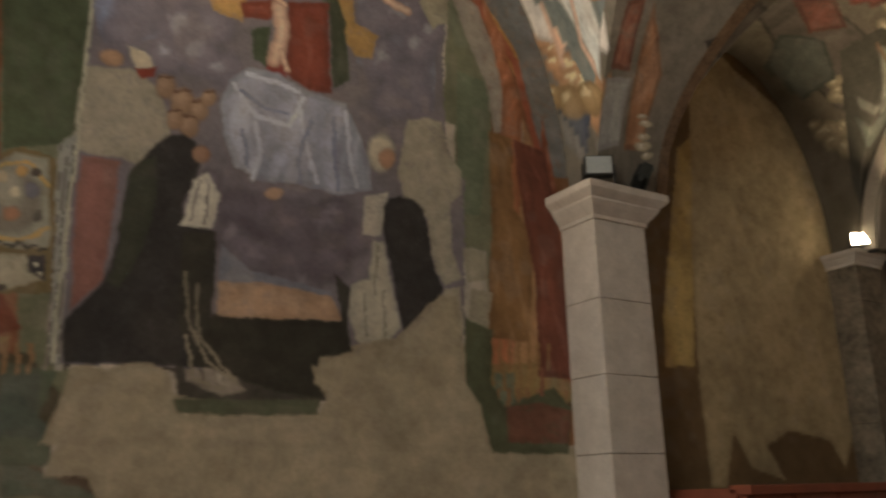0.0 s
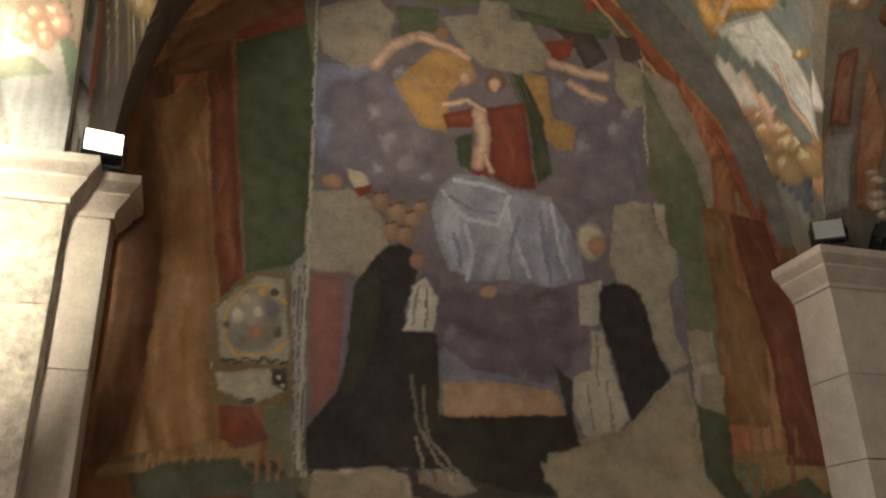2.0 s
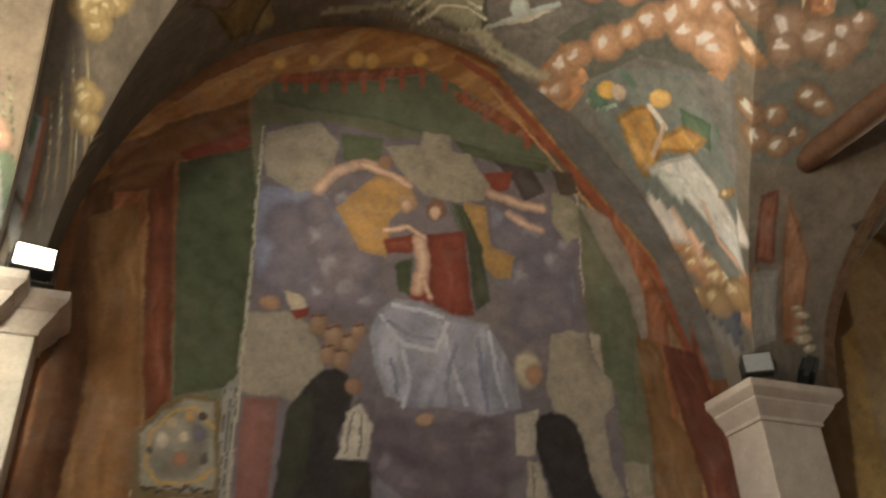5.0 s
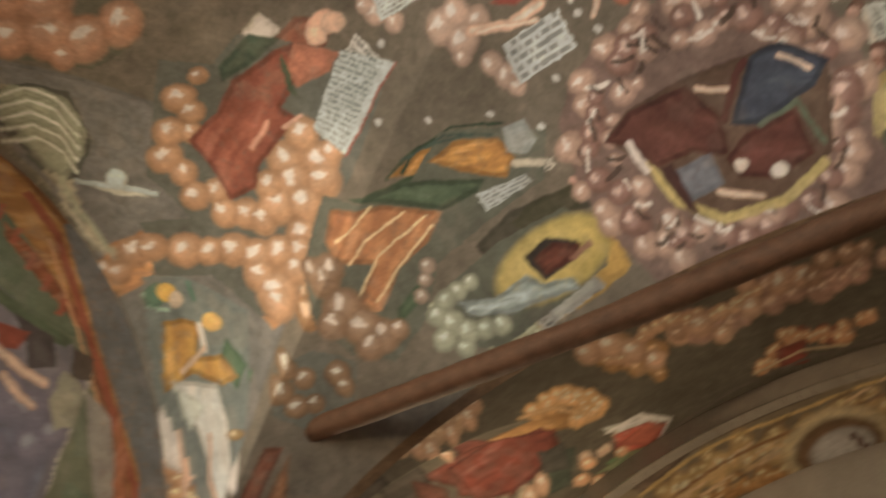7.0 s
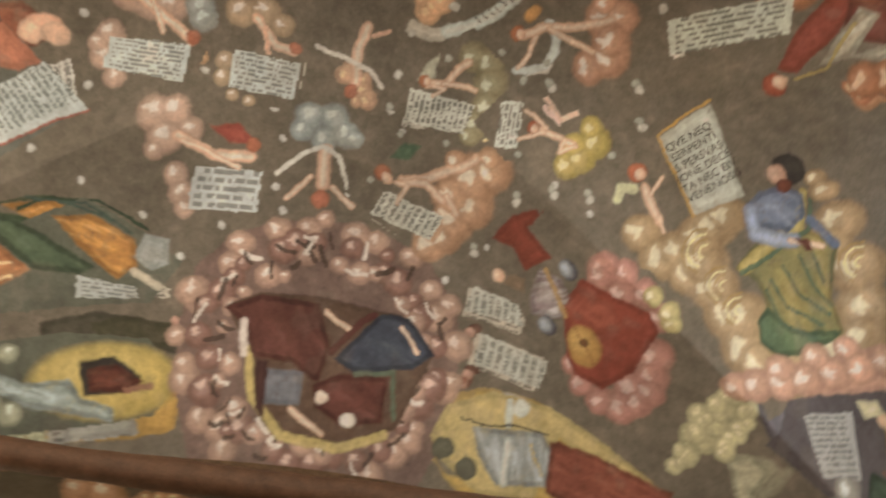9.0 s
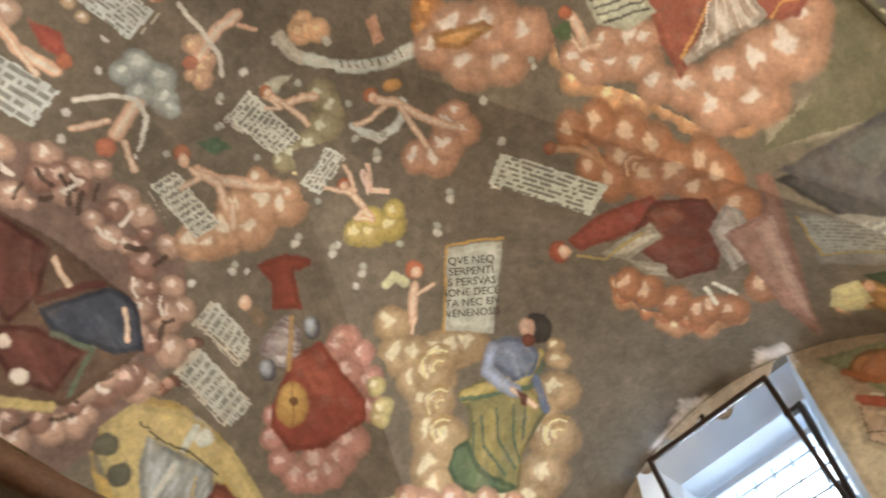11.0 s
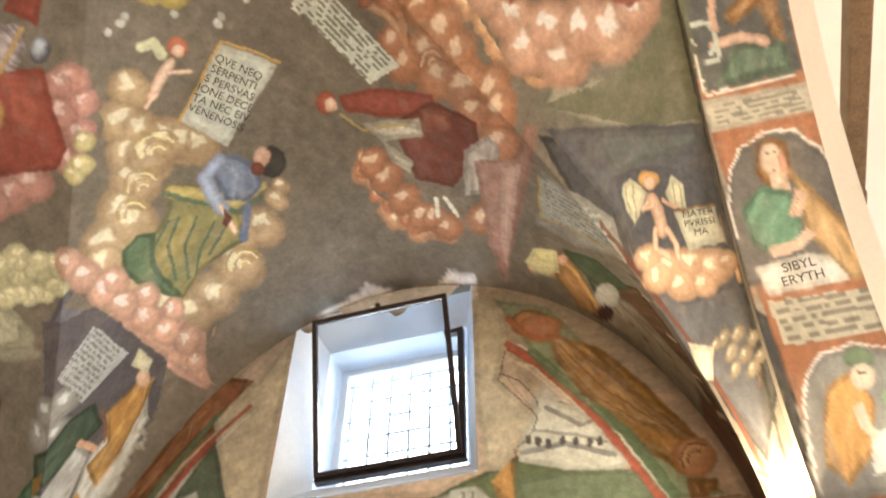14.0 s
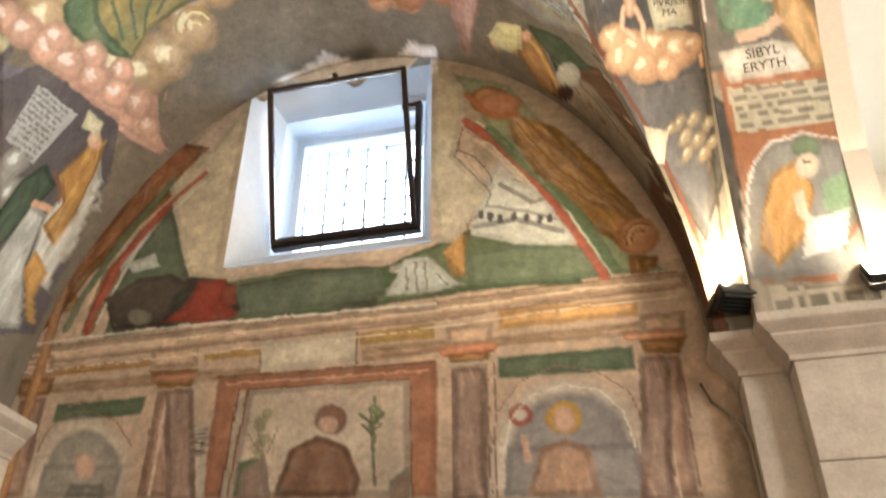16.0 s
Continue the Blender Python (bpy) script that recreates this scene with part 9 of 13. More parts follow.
cloud(VAULT, (0.55, 0.33, 0.23), (0.84, 0.84, 0.84), (0.219, -0.122), (0.179, 0.309), [(0.508, 2.590, 0.36), (0.647, 2.615, 0.44), (0.792, 2.627, 0.40), (0.888, 2.487, 0.50), (1.021, 2.399, 0.42), (1.055, 2.211, 0.40), (0.686, 2.743, 0.30), (1.021, 2.549, 0.26), (0.755, 2.364, 0.50), (0.636, 2.443, 0.40)])
ground(VAULT, (0.14, 0.16, 0.14), [(2.228, 1.861), (2.442, 1.527), (2.291, 1.185), (2.434, 0.909), (2.562, 0.708), (2.740, 0.825), (2.757, 1.162), (2.786, 1.517), (2.959, 1.702), (3.025, 1.934), (2.852, 2.105), (2.620, 2.174), (2.412, 2.121)])
folds(VAULT, (0.12, 0.18, 0.13), (0.06, 0.10, 0.07), (2.481, 1.405), (-0.042, -0.027), (-0.031, 0.048), [(2.277, 1.768), (2.371, 1.458), (2.596, 1.090), (2.632, 1.161), (2.596, 1.357), (2.395, 1.603)])
stroke(VAULT, (0.07, 0.12, 0.11), 0.0066, [(2.301, 1.389), (2.318, 1.173), (2.443, 0.954)])
stroke(VAULT, (0.07, 0.12, 0.11), 0.0065, [(2.290, 1.418), (2.326, 1.218), (2.392, 1.053)])
folds(VAULT, (0.69, 0.41, 0.15), (0.33, 0.16, 0.07), (2.504, 1.066), (-0.026, -0.012), (-0.014, 0.030), [(2.368, 1.317), (2.364, 1.140), (2.466, 0.938), (2.590, 0.905), (2.645, 0.989), (2.575, 1.108)])
poly(VAULT, (0.40, 0.47, 0.50), [(2.442, 0.899), (2.464, 0.778), (2.575, 0.770), (2.604, 0.847), (2.548, 0.939)])
stroke(VAULT, (0.56, 0.55, 0.48), 0.0220, [(2.608, 0.920), (2.670, 0.800)], (0.67, 0.68, 0.61))
tablet(VAULT, (0.52, 0.61, 0.65), (0.25, 0.28, 0.29), 3, [(2.629, 1.165), (2.676, 0.910), (2.726, 0.883), (2.721, 1.167)])
folds(VAULT, (0.64, 0.35, 0.19), (0.28, 0.12, 0.07), (2.556, 1.751), (-0.053, 0.023), (0.014, 0.050), [(2.281, 1.855), (2.395, 1.603), (2.596, 1.357), (2.676, 1.492), (2.696, 1.694), (2.798, 1.878), (2.700, 1.973), (2.592, 1.799), (2.478, 1.939), (2.374, 1.953)])
stroke(VAULT, (0.84, 0.72, 0.48), 0.0081, [(2.567, 1.447), (2.578, 1.743), (2.665, 1.937)])
stroke(VAULT, (0.84, 0.72, 0.48), 0.0081, [(2.488, 1.531), (2.480, 1.770), (2.514, 1.890)])
stroke(VAULT, (0.84, 0.72, 0.48), 0.0073, [(2.371, 1.661), (2.398, 1.897)])
stroke(VAULT, (0.84, 0.72, 0.48), 0.0083, [(2.622, 1.440), (2.686, 1.704), (2.741, 1.864)])
poly(VAULT, (0.10, 0.16, 0.11), [(2.832, 1.806), (2.801, 1.652), (2.740, 1.532), (2.883, 1.712), (2.906, 1.838)])
cloud(VAULT, (0.39, 0.32, 0.27), (0.75, 0.78, 0.78), (0.192, -0.220), (0.181, 0.175), [(2.763, 1.563, 0.15), (2.808, 1.606, 0.14), (2.857, 1.665, 0.14)])
cloud(VAULT, (0.33, 0.23, 0.16), (0.72, 0.70, 0.68), (0.223, -0.205), (0.175, 0.179), [(2.487, 2.034, 0.30), (2.645, 2.024, 0.36), (2.786, 1.995, 0.36), (2.890, 1.928, 0.32), (2.673, 2.097, 0.30), (2.883, 2.006, 0.28), (2.915, 1.846, 0.20), (2.473, 1.977, 0.24), (2.437, 2.084, 0.18)])
ground(VAULT, (0.13, 0.15, 0.13), [(2.905, 1.610), (2.863, 1.184), (2.889, 0.818), (3.046, 0.622), (3.196, 0.731), (3.238, 1.017), (3.274, 1.409), (3.106, 1.722)])
disc(VAULT, (0.61, 0.52, 0.20), (3.060, 0.971), (-0.005, -0.377), (0.172, -0.015), (0.71, 0.63, 0.29))
poly(VAULT, (0.06, 0.06, 0.06), [(2.980, 1.106), (2.959, 0.946), (3.037, 0.809), (3.105, 0.834), (3.127, 1.059)])
folds(VAULT, (0.20, 0.08, 0.06), (0.10, 0.04, 0.04), (3.055, 0.940), (-0.032, 0.009), (0.006, 0.036), [(3.010, 1.062), (2.986, 0.935), (3.060, 0.795), (3.109, 0.871), (3.109, 1.043)])
stroke(VAULT, (0.38, 0.22, 0.17), 0.0166, [(3.093, 0.874), (3.080, 0.763)])
folds(VAULT, (0.61, 0.78, 0.84), (0.21, 0.27, 0.27), (3.120, 1.191), (-0.032, -0.007), (-0.009, 0.038), [(2.978, 1.520), (3.061, 1.327), (3.049, 1.132), (3.127, 1.059), (3.162, 0.917), (3.226, 0.904), (3.196, 1.084), (3.164, 1.309), (3.067, 1.486)])
cloud(VAULT, (0.38, 0.43, 0.35), (0.70, 0.84, 0.79), (0.175, -0.228), (0.184, 0.172), [(2.942, 1.565, 0.22), (2.978, 1.639, 0.22), (3.051, 1.589, 0.24), (3.122, 1.537, 0.24), (3.088, 1.664, 0.24), (3.154, 1.451, 0.22), (3.177, 1.589, 0.20), (3.185, 1.365, 0.20), (2.942, 1.485, 0.18), (2.940, 1.406, 0.16)])
ground(VAULT, (0.15, 0.17, 0.16), [(2.613, 2.427), (2.687, 2.244), (2.892, 2.103), (3.039, 2.208), (2.946, 2.472), (2.753, 2.540)])
cloud(VAULT, (0.28, 0.19, 0.12), (0.67, 0.70, 0.66), (0.252, -0.185), (0.168, 0.177), [(2.654, 2.388, 0.20), (2.717, 2.456, 0.22), (2.758, 2.342, 0.20), (2.828, 2.438, 0.22), (2.867, 2.209, 0.24), (2.937, 2.215, 0.20), (2.888, 2.366, 0.18)])
cloud(VAULT, (0.63, 0.41, 0.28), (0.84, 0.84, 0.77), (0.304, -0.264), (0.649, 0.189), [(3.736, 1.097, 0.22), (3.791, 0.973, 0.24), (3.982, 0.899, 0.24), (4.209, 0.830, 0.20), (4.053, 0.630, 0.22), (4.067, 0.492, 0.24), (4.308, 0.415, 0.20), (4.131, 0.196, 0.22), (3.967, -0.003, 0.22), (4.002, -0.123, 0.20), (3.815, 0.157, 0.18)])
cloud(VAULT, (0.44, 0.28, 0.19), (0.84, 0.69, 0.55), (0.239, -0.270), (0.647, 0.109), [(4.040, 0.626, 0.16), (3.903, -0.261, 0.20), (3.928, -0.376, 0.20), (4.050, -0.177, 0.18), (3.929, -0.463, 0.16)])
folds(VAULT, (0.26, 0.07, 0.05), (0.13, 0.04, 0.03), (4.466, 2.011), (-0.088, -0.011), (0.017, 0.075), [(4.313, 2.395), (4.155, 1.959), (4.298, 1.578), (4.551, 1.655), (4.690, 2.078), (4.675, 2.375)])
cloud(VAULT, (0.63, 0.41, 0.28), (0.84, 0.84, 0.77), (0.612, -0.076), (0.826, 0.455), [(3.517, 2.118, 0.13), (3.643, 2.100, 0.13), (4.120, 2.272, 0.13), (4.801, 1.921, 0.16), (4.826, 2.026, 0.15), (3.639, 1.961, 0.12), (3.611, 1.828, 0.14), (3.529, 1.743, 0.12)])
stroke(VAULT, (0.58, 0.38, 0.20), 0.0289, [(3.944, 1.656), (4.078, 1.481), (4.444, 1.359)], (0.80, 0.55, 0.31))
poly(VAULT, (0.51, 0.16, 0.11), [(5.017, 1.423), (4.965, 1.136), (5.160, 1.062), (5.300, 1.273)])
stroke(VAULT, (0.84, 0.84, 0.78), 0.0340, [(4.768, 1.375), (4.802, 1.163), (5.092, 1.039)], (0.84, 0.84, 0.84))
poly(VAULT, (0.24, 0.29, 0.17), [(5.184, 1.680), (5.198, 1.403), (5.300, 1.273), (5.301, 1.562)])
cloud(VAULT, (0.80, 0.48, 0.28), (0.84, 0.84, 0.66), (0.404, -0.275), (0.491, 0.239), [(4.985, 1.630, 0.16), (5.129, 1.751, 0.16), (5.300, 1.685, 0.15), (5.144, 1.428, 0.14)])
poly(VAULT, (0.09, 0.09, 0.08), [(4.456, 1.787), (4.513, 1.603), (4.884, 1.731), (4.692, 1.866)])
poly(VAULT, (0.29, 0.08, 0.06), [(4.838, 0.206), (4.822, 0.012), (5.231, 0.044), (5.146, 0.222)])
stroke(VAULT, (0.59, 0.47, 0.30), 0.0260, [(5.061, 0.370), (4.988, 0.048), (5.148, -0.221)])
stroke(VAULT, (0.14, 0.12, 0.10), 0.0298, [(5.301, 1.122), (5.171, 0.558), (5.145, -0.001), (5.244, -0.451)])
stroke(VAULT, (0.27, 0.19, 0.11), 0.0194, [(5.755, -0.133), (5.707, -0.211), (5.672, -0.284)])
stroke(VAULT, (0.81, 0.63, 0.39), 0.0179, [(5.895, 1.326), (5.890, 1.237), (5.896, 1.153)])
stroke(VAULT, (0.81, 0.63, 0.39), 0.0217, [(6.194, 1.209), (6.184, 1.118), (6.185, 1.031)])
stroke(VAULT, (0.81, 0.63, 0.39), 0.0241, [(5.634, -0.089), (5.589, -0.166), (5.557, -0.239)])
stroke(VAULT, (0.81, 0.63, 0.39), 0.0302, [(5.909, 1.254), (5.902, 1.165), (5.905, 1.081)])
stroke(VAULT, (0.27, 0.19, 0.11), 0.0214, [(6.162, 1.296), (6.156, 1.205), (6.160, 1.119)])
stroke(VAULT, (0.81, 0.63, 0.39), 0.0236, [(5.509, -0.327), (5.461, -0.400), (5.425, -0.468)])
stroke(VAULT, (0.81, 0.63, 0.39), 0.0203, [(5.940, 1.397), (5.939, 1.309), (5.948, 1.225)])
stroke(VAULT, (0.27, 0.19, 0.11), 0.0193, [(5.963, 0.700), (5.936, 0.612), (5.921, 0.528)])
stroke(VAULT, (0.81, 0.63, 0.39), 0.0250, [(6.015, 1.058), (5.999, 0.968), (5.996, 0.883)])
stroke(VAULT, (0.27, 0.19, 0.11), 0.0287, [(5.632, 0.493), (5.602, 0.409), (5.584, 0.330)])
stroke(VAULT, (0.81, 0.63, 0.39), 0.0314, [(6.043, 1.145), (6.031, 1.054), (6.030, 0.969)])
stroke(VAULT, (0.27, 0.19, 0.11), 0.0279, [(6.100, 0.917), (6.078, 0.827), (6.069, 0.741)])
stroke(VAULT, (0.81, 0.63, 0.39), 0.0183, [(5.872, 0.637), (5.844, 0.550), (5.828, 0.468)])
stroke(VAULT, (0.27, 0.19, 0.11), 0.0260, [(5.596, 0.034), (5.555, -0.045), (5.526, -0.119)])
stroke(VAULT, (0.81, 0.63, 0.39), 0.0311, [(6.027, 0.656), (5.997, 0.568), (5.981, 0.484)])
stroke(VAULT, (0.81, 0.63, 0.39), 0.0171, [(5.681, -0.391), (5.628, -0.464), (5.588, -0.533)])
stroke(VAULT, (0.81, 0.63, 0.39), 0.0225, [(5.740, 0.786), (5.717, 0.700), (5.706, 0.618)])
stroke(VAULT, (0.81, 0.63, 0.39), 0.0289, [(5.966, 0.629), (5.937, 0.541), (5.919, 0.458)])
disc(VAULT, (0.84, 0.74, 0.47), (6.221, 0.121), (0.015, -0.442), (0.634, 0.044))
disc(VAULT, (0.27, 0.18, 0.11), (6.244, 0.117), (0.012, -0.364), (0.500, 0.035))
disc(VAULT, (0.65, 0.67, 0.65), (6.260, 0.096), (0.006, -0.261), (0.329, 0.022), (0.84, 0.84, 0.84))
stroke(VAULT, (0.17, 0.09, 0.07), 0.0357, [(6.119, -0.016), (6.444, -0.075)])
# shade put in: dark ground and dim strokes over the bay vault near its lamp
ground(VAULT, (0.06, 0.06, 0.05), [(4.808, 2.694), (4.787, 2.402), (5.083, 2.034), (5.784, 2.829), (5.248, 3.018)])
stroke(VAULT, (0.18, 0.19, 0.16), 0.0330, [(4.901, 2.471), (5.028, 2.545), (5.201, 2.702)], (0.26, 0.28, 0.24))
stroke(VAULT, (0.15, 0.16, 0.14), 0.0251, [(5.058, 2.759), (5.133, 2.640), (5.284, 2.517)])
stroke(VAULT, (0.17, 0.12, 0.08), 0.0181, [(4.863, 2.482), (4.943, 2.484)])
stroke(VAULT, (0.13, 0.19, 0.17), 0.0013, [(4.997, 2.350), (5.168, 2.291), (5.301, 2.352), (5.301, 2.456)])
poly(VAULT, (0.12, 0.14, 0.12), [(5.084, 2.839), (5.205, 2.646), (5.321, 2.663), (5.227, 2.843)])
ground(VAULT, None, [(1.828, 1.011), (1.838, 0.717), (1.986, 0.325), (2.340, 0.351), (2.359, 0.774), (2.150, 0.818), (2.110, 1.007)])
cloud(VAULT, (0.58, 0.45, 0.39), (0.84, 0.84, 0.84), (0.027, -0.268), (0.256, 0.016), [(1.916, 0.909, 0.34), (1.890, 0.827, 0.28), (2.012, 0.863, 0.32), (1.971, 0.752, 0.24), (2.174, 0.792, 0.22), (2.254, 0.755, 0.24), (2.325, 0.731, 0.18), (2.078, 0.907, 0.18)])
tablet(VAULT, (0.59, 0.68, 0.73), (0.20, 0.22, 0.23), 4, [(2.130, 0.707), (2.127, 0.386), (2.312, 0.393), (2.324, 0.717)])
poly(VAULT, (0.38, 0.12, 0.10), [(1.941, 0.675), (1.920, 0.531), (2.011, 0.418), (2.023, 0.564)])
stroke(VAULT, (0.78, 0.56, 0.45), 0.0319, [(2.004, 0.809), (2.073, 0.622), (2.066, 0.449)], (0.84, 0.82, 0.75))
stroke(VAULT, (0.78, 0.56, 0.45), 0.0173, [(2.025, 0.783), (2.055, 0.676), (2.121, 0.499)], (0.84, 0.82, 0.75))
disc(VAULT, (0.44, 0.19, 0.13), (2.014, 0.447), (0.002, -0.039), (0.037, 0.002))
ground(VAULT, None, [(1.789, 0.325), (1.743, 0.106), (1.824, -0.123), (2.249, -0.104), (2.289, 0.062), (2.267, 0.263)])
cloud(VAULT, (0.40, 0.49, 0.53), (0.73, 0.84, 0.84), (0.005, -0.283), (0.263, 0.006), [(1.847, 0.193, 0.28), (1.836, 0.080, 0.28), (1.903, 0.008, 0.26), (1.914, 0.224, 0.22), (1.943, 0.111, 0.24), (1.919, -0.037, 0.18)])
stroke(VAULT, (0.78, 0.56, 0.45), 0.0437, [(1.994, 0.098), (2.151, 0.087)], (0.84, 0.82, 0.75))
stroke(VAULT, (0.78, 0.84, 0.84), 0.0150, [(2.125, 0.315), (2.020, 0.198), (1.975, 0.112), (2.013, 0.022), (2.179, -0.050)])
stroke(VAULT, (0.78, 0.56, 0.45), 0.0177, [(2.124, 0.150), (2.232, 0.256)], (0.84, 0.82, 0.75))
stroke(VAULT, (0.78, 0.56, 0.45), 0.0178, [(2.160, 0.036), (2.234, -0.078)], (0.84, 0.82, 0.75))
disc(VAULT, (0.47, 0.21, 0.15), (2.221, 0.089), (0.001, -0.052), (0.047, 0.001))
ground(VAULT, None, [(1.319, 1.185), (1.339, 0.673), (1.517, 0.669), (1.780, 0.794), (1.830, 1.064), (1.743, 1.236)])
cloud(VAULT, (0.58, 0.45, 0.39), (0.84, 0.84, 0.84), (0.013, -0.258), (0.253, 0.029), [(1.396, 1.072, 0.36), (1.427, 0.973, 0.34), (1.598, 1.149, 0.26), (1.697, 1.173, 0.24), (1.779, 1.114, 0.20), (1.430, 0.896, 0.34), (1.645, 1.201, 0.18)])
cloud(VAULT, (0.40, 0.47, 0.50), (0.68, 0.82, 0.84), (0.010, -0.261), (0.259, 0.026), [(1.422, 0.765, 0.26), (1.475, 0.744, 0.24)])
tablet(VAULT, (0.63, 0.74, 0.78), (0.20, 0.22, 0.23), 6, [(1.611, 1.150), (1.602, 0.795), (1.769, 0.815), (1.747, 1.169)])
stroke(VAULT, (0.78, 0.56, 0.45), 0.0337, [(1.411, 1.035), (1.508, 0.892), (1.577, 0.793)], (0.84, 0.82, 0.75))
stroke(VAULT, (0.78, 0.56, 0.45), 0.0179, [(1.400, 0.983), (1.558, 0.923)], (0.84, 0.82, 0.75))
disc(VAULT, (0.44, 0.19, 0.13), (1.569, 0.785), (0.002, -0.037), (0.036, 0.003))
ground(VAULT, None, [(1.339, 0.678), (1.350, 0.251), (1.529, 0.248), (1.823, 0.277), (1.846, 0.554), (1.744, 0.700)])
cloud(VAULT, (0.51, 0.42, 0.31), (0.84, 0.84, 0.84), (0.009, -0.270), (0.255, 0.016), [(1.416, 0.580, 0.28), (1.398, 0.473, 0.28), (1.647, 0.630, 0.16), (1.722, 0.634, 0.16), (1.796, 0.579, 0.12), (1.812, 0.498, 0.12), (1.448, 0.382, 0.22)])
tablet(VAULT, (0.63, 0.74, 0.78), (0.20, 0.22, 0.23), 6, [(1.592, 0.594), (1.606, 0.273), (1.785, 0.289), (1.761, 0.604)])
stroke(VAULT, (0.78, 0.56, 0.45), 0.0264, [(1.431, 0.502), (1.546, 0.402), (1.559, 0.315)], (0.84, 0.82, 0.75))
stroke(VAULT, (0.78, 0.56, 0.45), 0.0145, [(1.471, 0.464), (1.581, 0.431)])
disc(VAULT, (0.44, 0.19, 0.13), (1.543, 0.309), (0.001, -0.033), (0.031, 0.001))
stroke(VAULT, (0.78, 0.56, 0.45), 0.0324, [(1.387, -0.017), (1.519, 0.012), (1.651, 0.004)], (0.84, 0.82, 0.75))
stroke(VAULT, (0.80, 0.84, 0.84), 0.0136, [(1.516, 0.210), (1.547, 0.074), (1.585, -0.064), (1.651, -0.133)])
stroke(VAULT, (0.78, 0.56, 0.45), 0.0135, [(1.427, -0.052), (1.387, -0.120)])
disc(VAULT, (0.47, 0.21, 0.15), (1.696, 0.016), (0.000, -0.039), (0.037, 0.001))
ground(VAULT, (0.21, 0.16, 0.15), [(2.567, 0.642), (2.405, 0.467), (2.335, 0.236), (2.311, -0.040), (2.339, -0.315), (2.419, -0.532), (2.608, -0.704), (2.898, -0.759), (3.183, -0.704), (3.472, -0.561), (3.426, 0.498), (3.117, 0.641), (2.832, 0.684)])
cloud(VAULT, (0.53, 0.39, 0.33), (0.83, 0.78, 0.77), (0.004, -0.293), (0.239, 0.005), [(2.934, -0.689, 0.29), (2.902, -0.730, 0.19), (3.122, -0.572, 0.18), (3.173, -0.550, 0.25), (3.235, -0.484, 0.26), (3.346, -0.370, 0.28), (3.461, -0.323, 0.17), (3.485, -0.080, 0.28), (3.480, 0.023, 0.21), (3.324, 0.381, 0.18), (3.307, 0.372, 0.24), (3.219, 0.405, 0.28), (3.194, 0.505, 0.24), (3.046, 0.612, 0.27), (2.986, 0.622, 0.21), (2.871, 0.682, 0.18), (2.733, 0.594, 0.19), (2.679, 0.638, 0.29), (2.550, 0.475, 0.23), (2.457, 0.443, 0.25), (2.380, 0.269, 0.25), (2.357, 0.121, 0.23), (2.307, 0.044, 0.17), (2.359, -0.120, 0.27), (2.372, -0.233, 0.23), (2.406, -0.419, 0.21), (2.533, -0.546, 0.21), (2.578, -0.650, 0.22), (2.643, -0.603, 0.29), (2.745, -0.726, 0.29)])
cloud(VAULT, (0.30, 0.19, 0.17), (0.71, 0.60, 0.58), (0.003, -0.293), (0.239, 0.005), [(2.905, -0.649, 0.20), (2.940, -0.625, 0.28), (3.031, -0.580, 0.26), (3.120, -0.505, 0.16), (3.232, -0.414, 0.21), (3.291, -0.296, 0.20), (3.282, -0.179, 0.23), (3.326, -0.078, 0.24), (3.337, 0.042, 0.24), (3.295, 0.125, 0.21), (3.223, 0.307, 0.26), (3.230, 0.368, 0.14), (3.102, 0.493, 0.23), (3.080, 0.515, 0.26), (2.953, 0.510, 0.22), (2.865, 0.580, 0.23), (2.729, 0.565, 0.20), (2.675, 0.495, 0.26), (2.607, 0.448, 0.19), (2.549, 0.417, 0.15), (2.467, 0.231, 0.27), (2.426, 0.172, 0.26), (2.416, 0.073, 0.19), (2.416, -0.113, 0.21), (2.422, -0.297, 0.14), (2.498, -0.293, 0.20), (2.530, -0.369, 0.26), (2.592, -0.464, 0.16), (2.652, -0.513, 0.26), (2.771, -0.622, 0.20)])
cloud(VAULT, (0.52, 0.38, 0.33), (0.84, 0.84, 0.84), (0.004, -0.293), (0.239, 0.005), [(2.885, -0.507, 0.22), (2.969, -0.546, 0.19), (3.060, -0.489, 0.23), (3.148, -0.396, 0.20), (3.205, -0.321, 0.14), (3.287, -0.117, 0.18), (3.254, -0.013, 0.22), (3.253, 0.127, 0.15), (3.236, 0.229, 0.20), (3.143, 0.343, 0.21), (3.045, 0.451, 0.14), (2.973, 0.404, 0.20), (2.823, 0.467, 0.13), (2.737, 0.439, 0.18), (2.666, 0.389, 0.13), (2.586, 0.286, 0.23), (2.581, 0.204, 0.12), (2.476, 0.100, 0.20), (2.500, -0.063, 0.17), (2.520, -0.170, 0.22), (2.509, -0.246, 0.15), (2.616, -0.412, 0.15), (2.683, -0.484, 0.21), (2.767, -0.541, 0.20)])
stroke(VAULT, (0.84, 0.84, 0.84), 0.0116, [(3.257, 0.157), (3.276, 0.128), (3.276, 0.099)])
stroke(VAULT, (0.09, 0.07, 0.06), 0.0146, [(2.435, 0.050), (2.480, 0.028), (2.506, 0.005)])
stroke(VAULT, (0.09, 0.07, 0.06), 0.0108, [(3.049, -0.474), (3.080, -0.447), (3.092, -0.421)])
stroke(VAULT, (0.84, 0.84, 0.84), 0.0144, [(2.493, 0.433), (2.516, 0.385), (2.518, 0.336)])
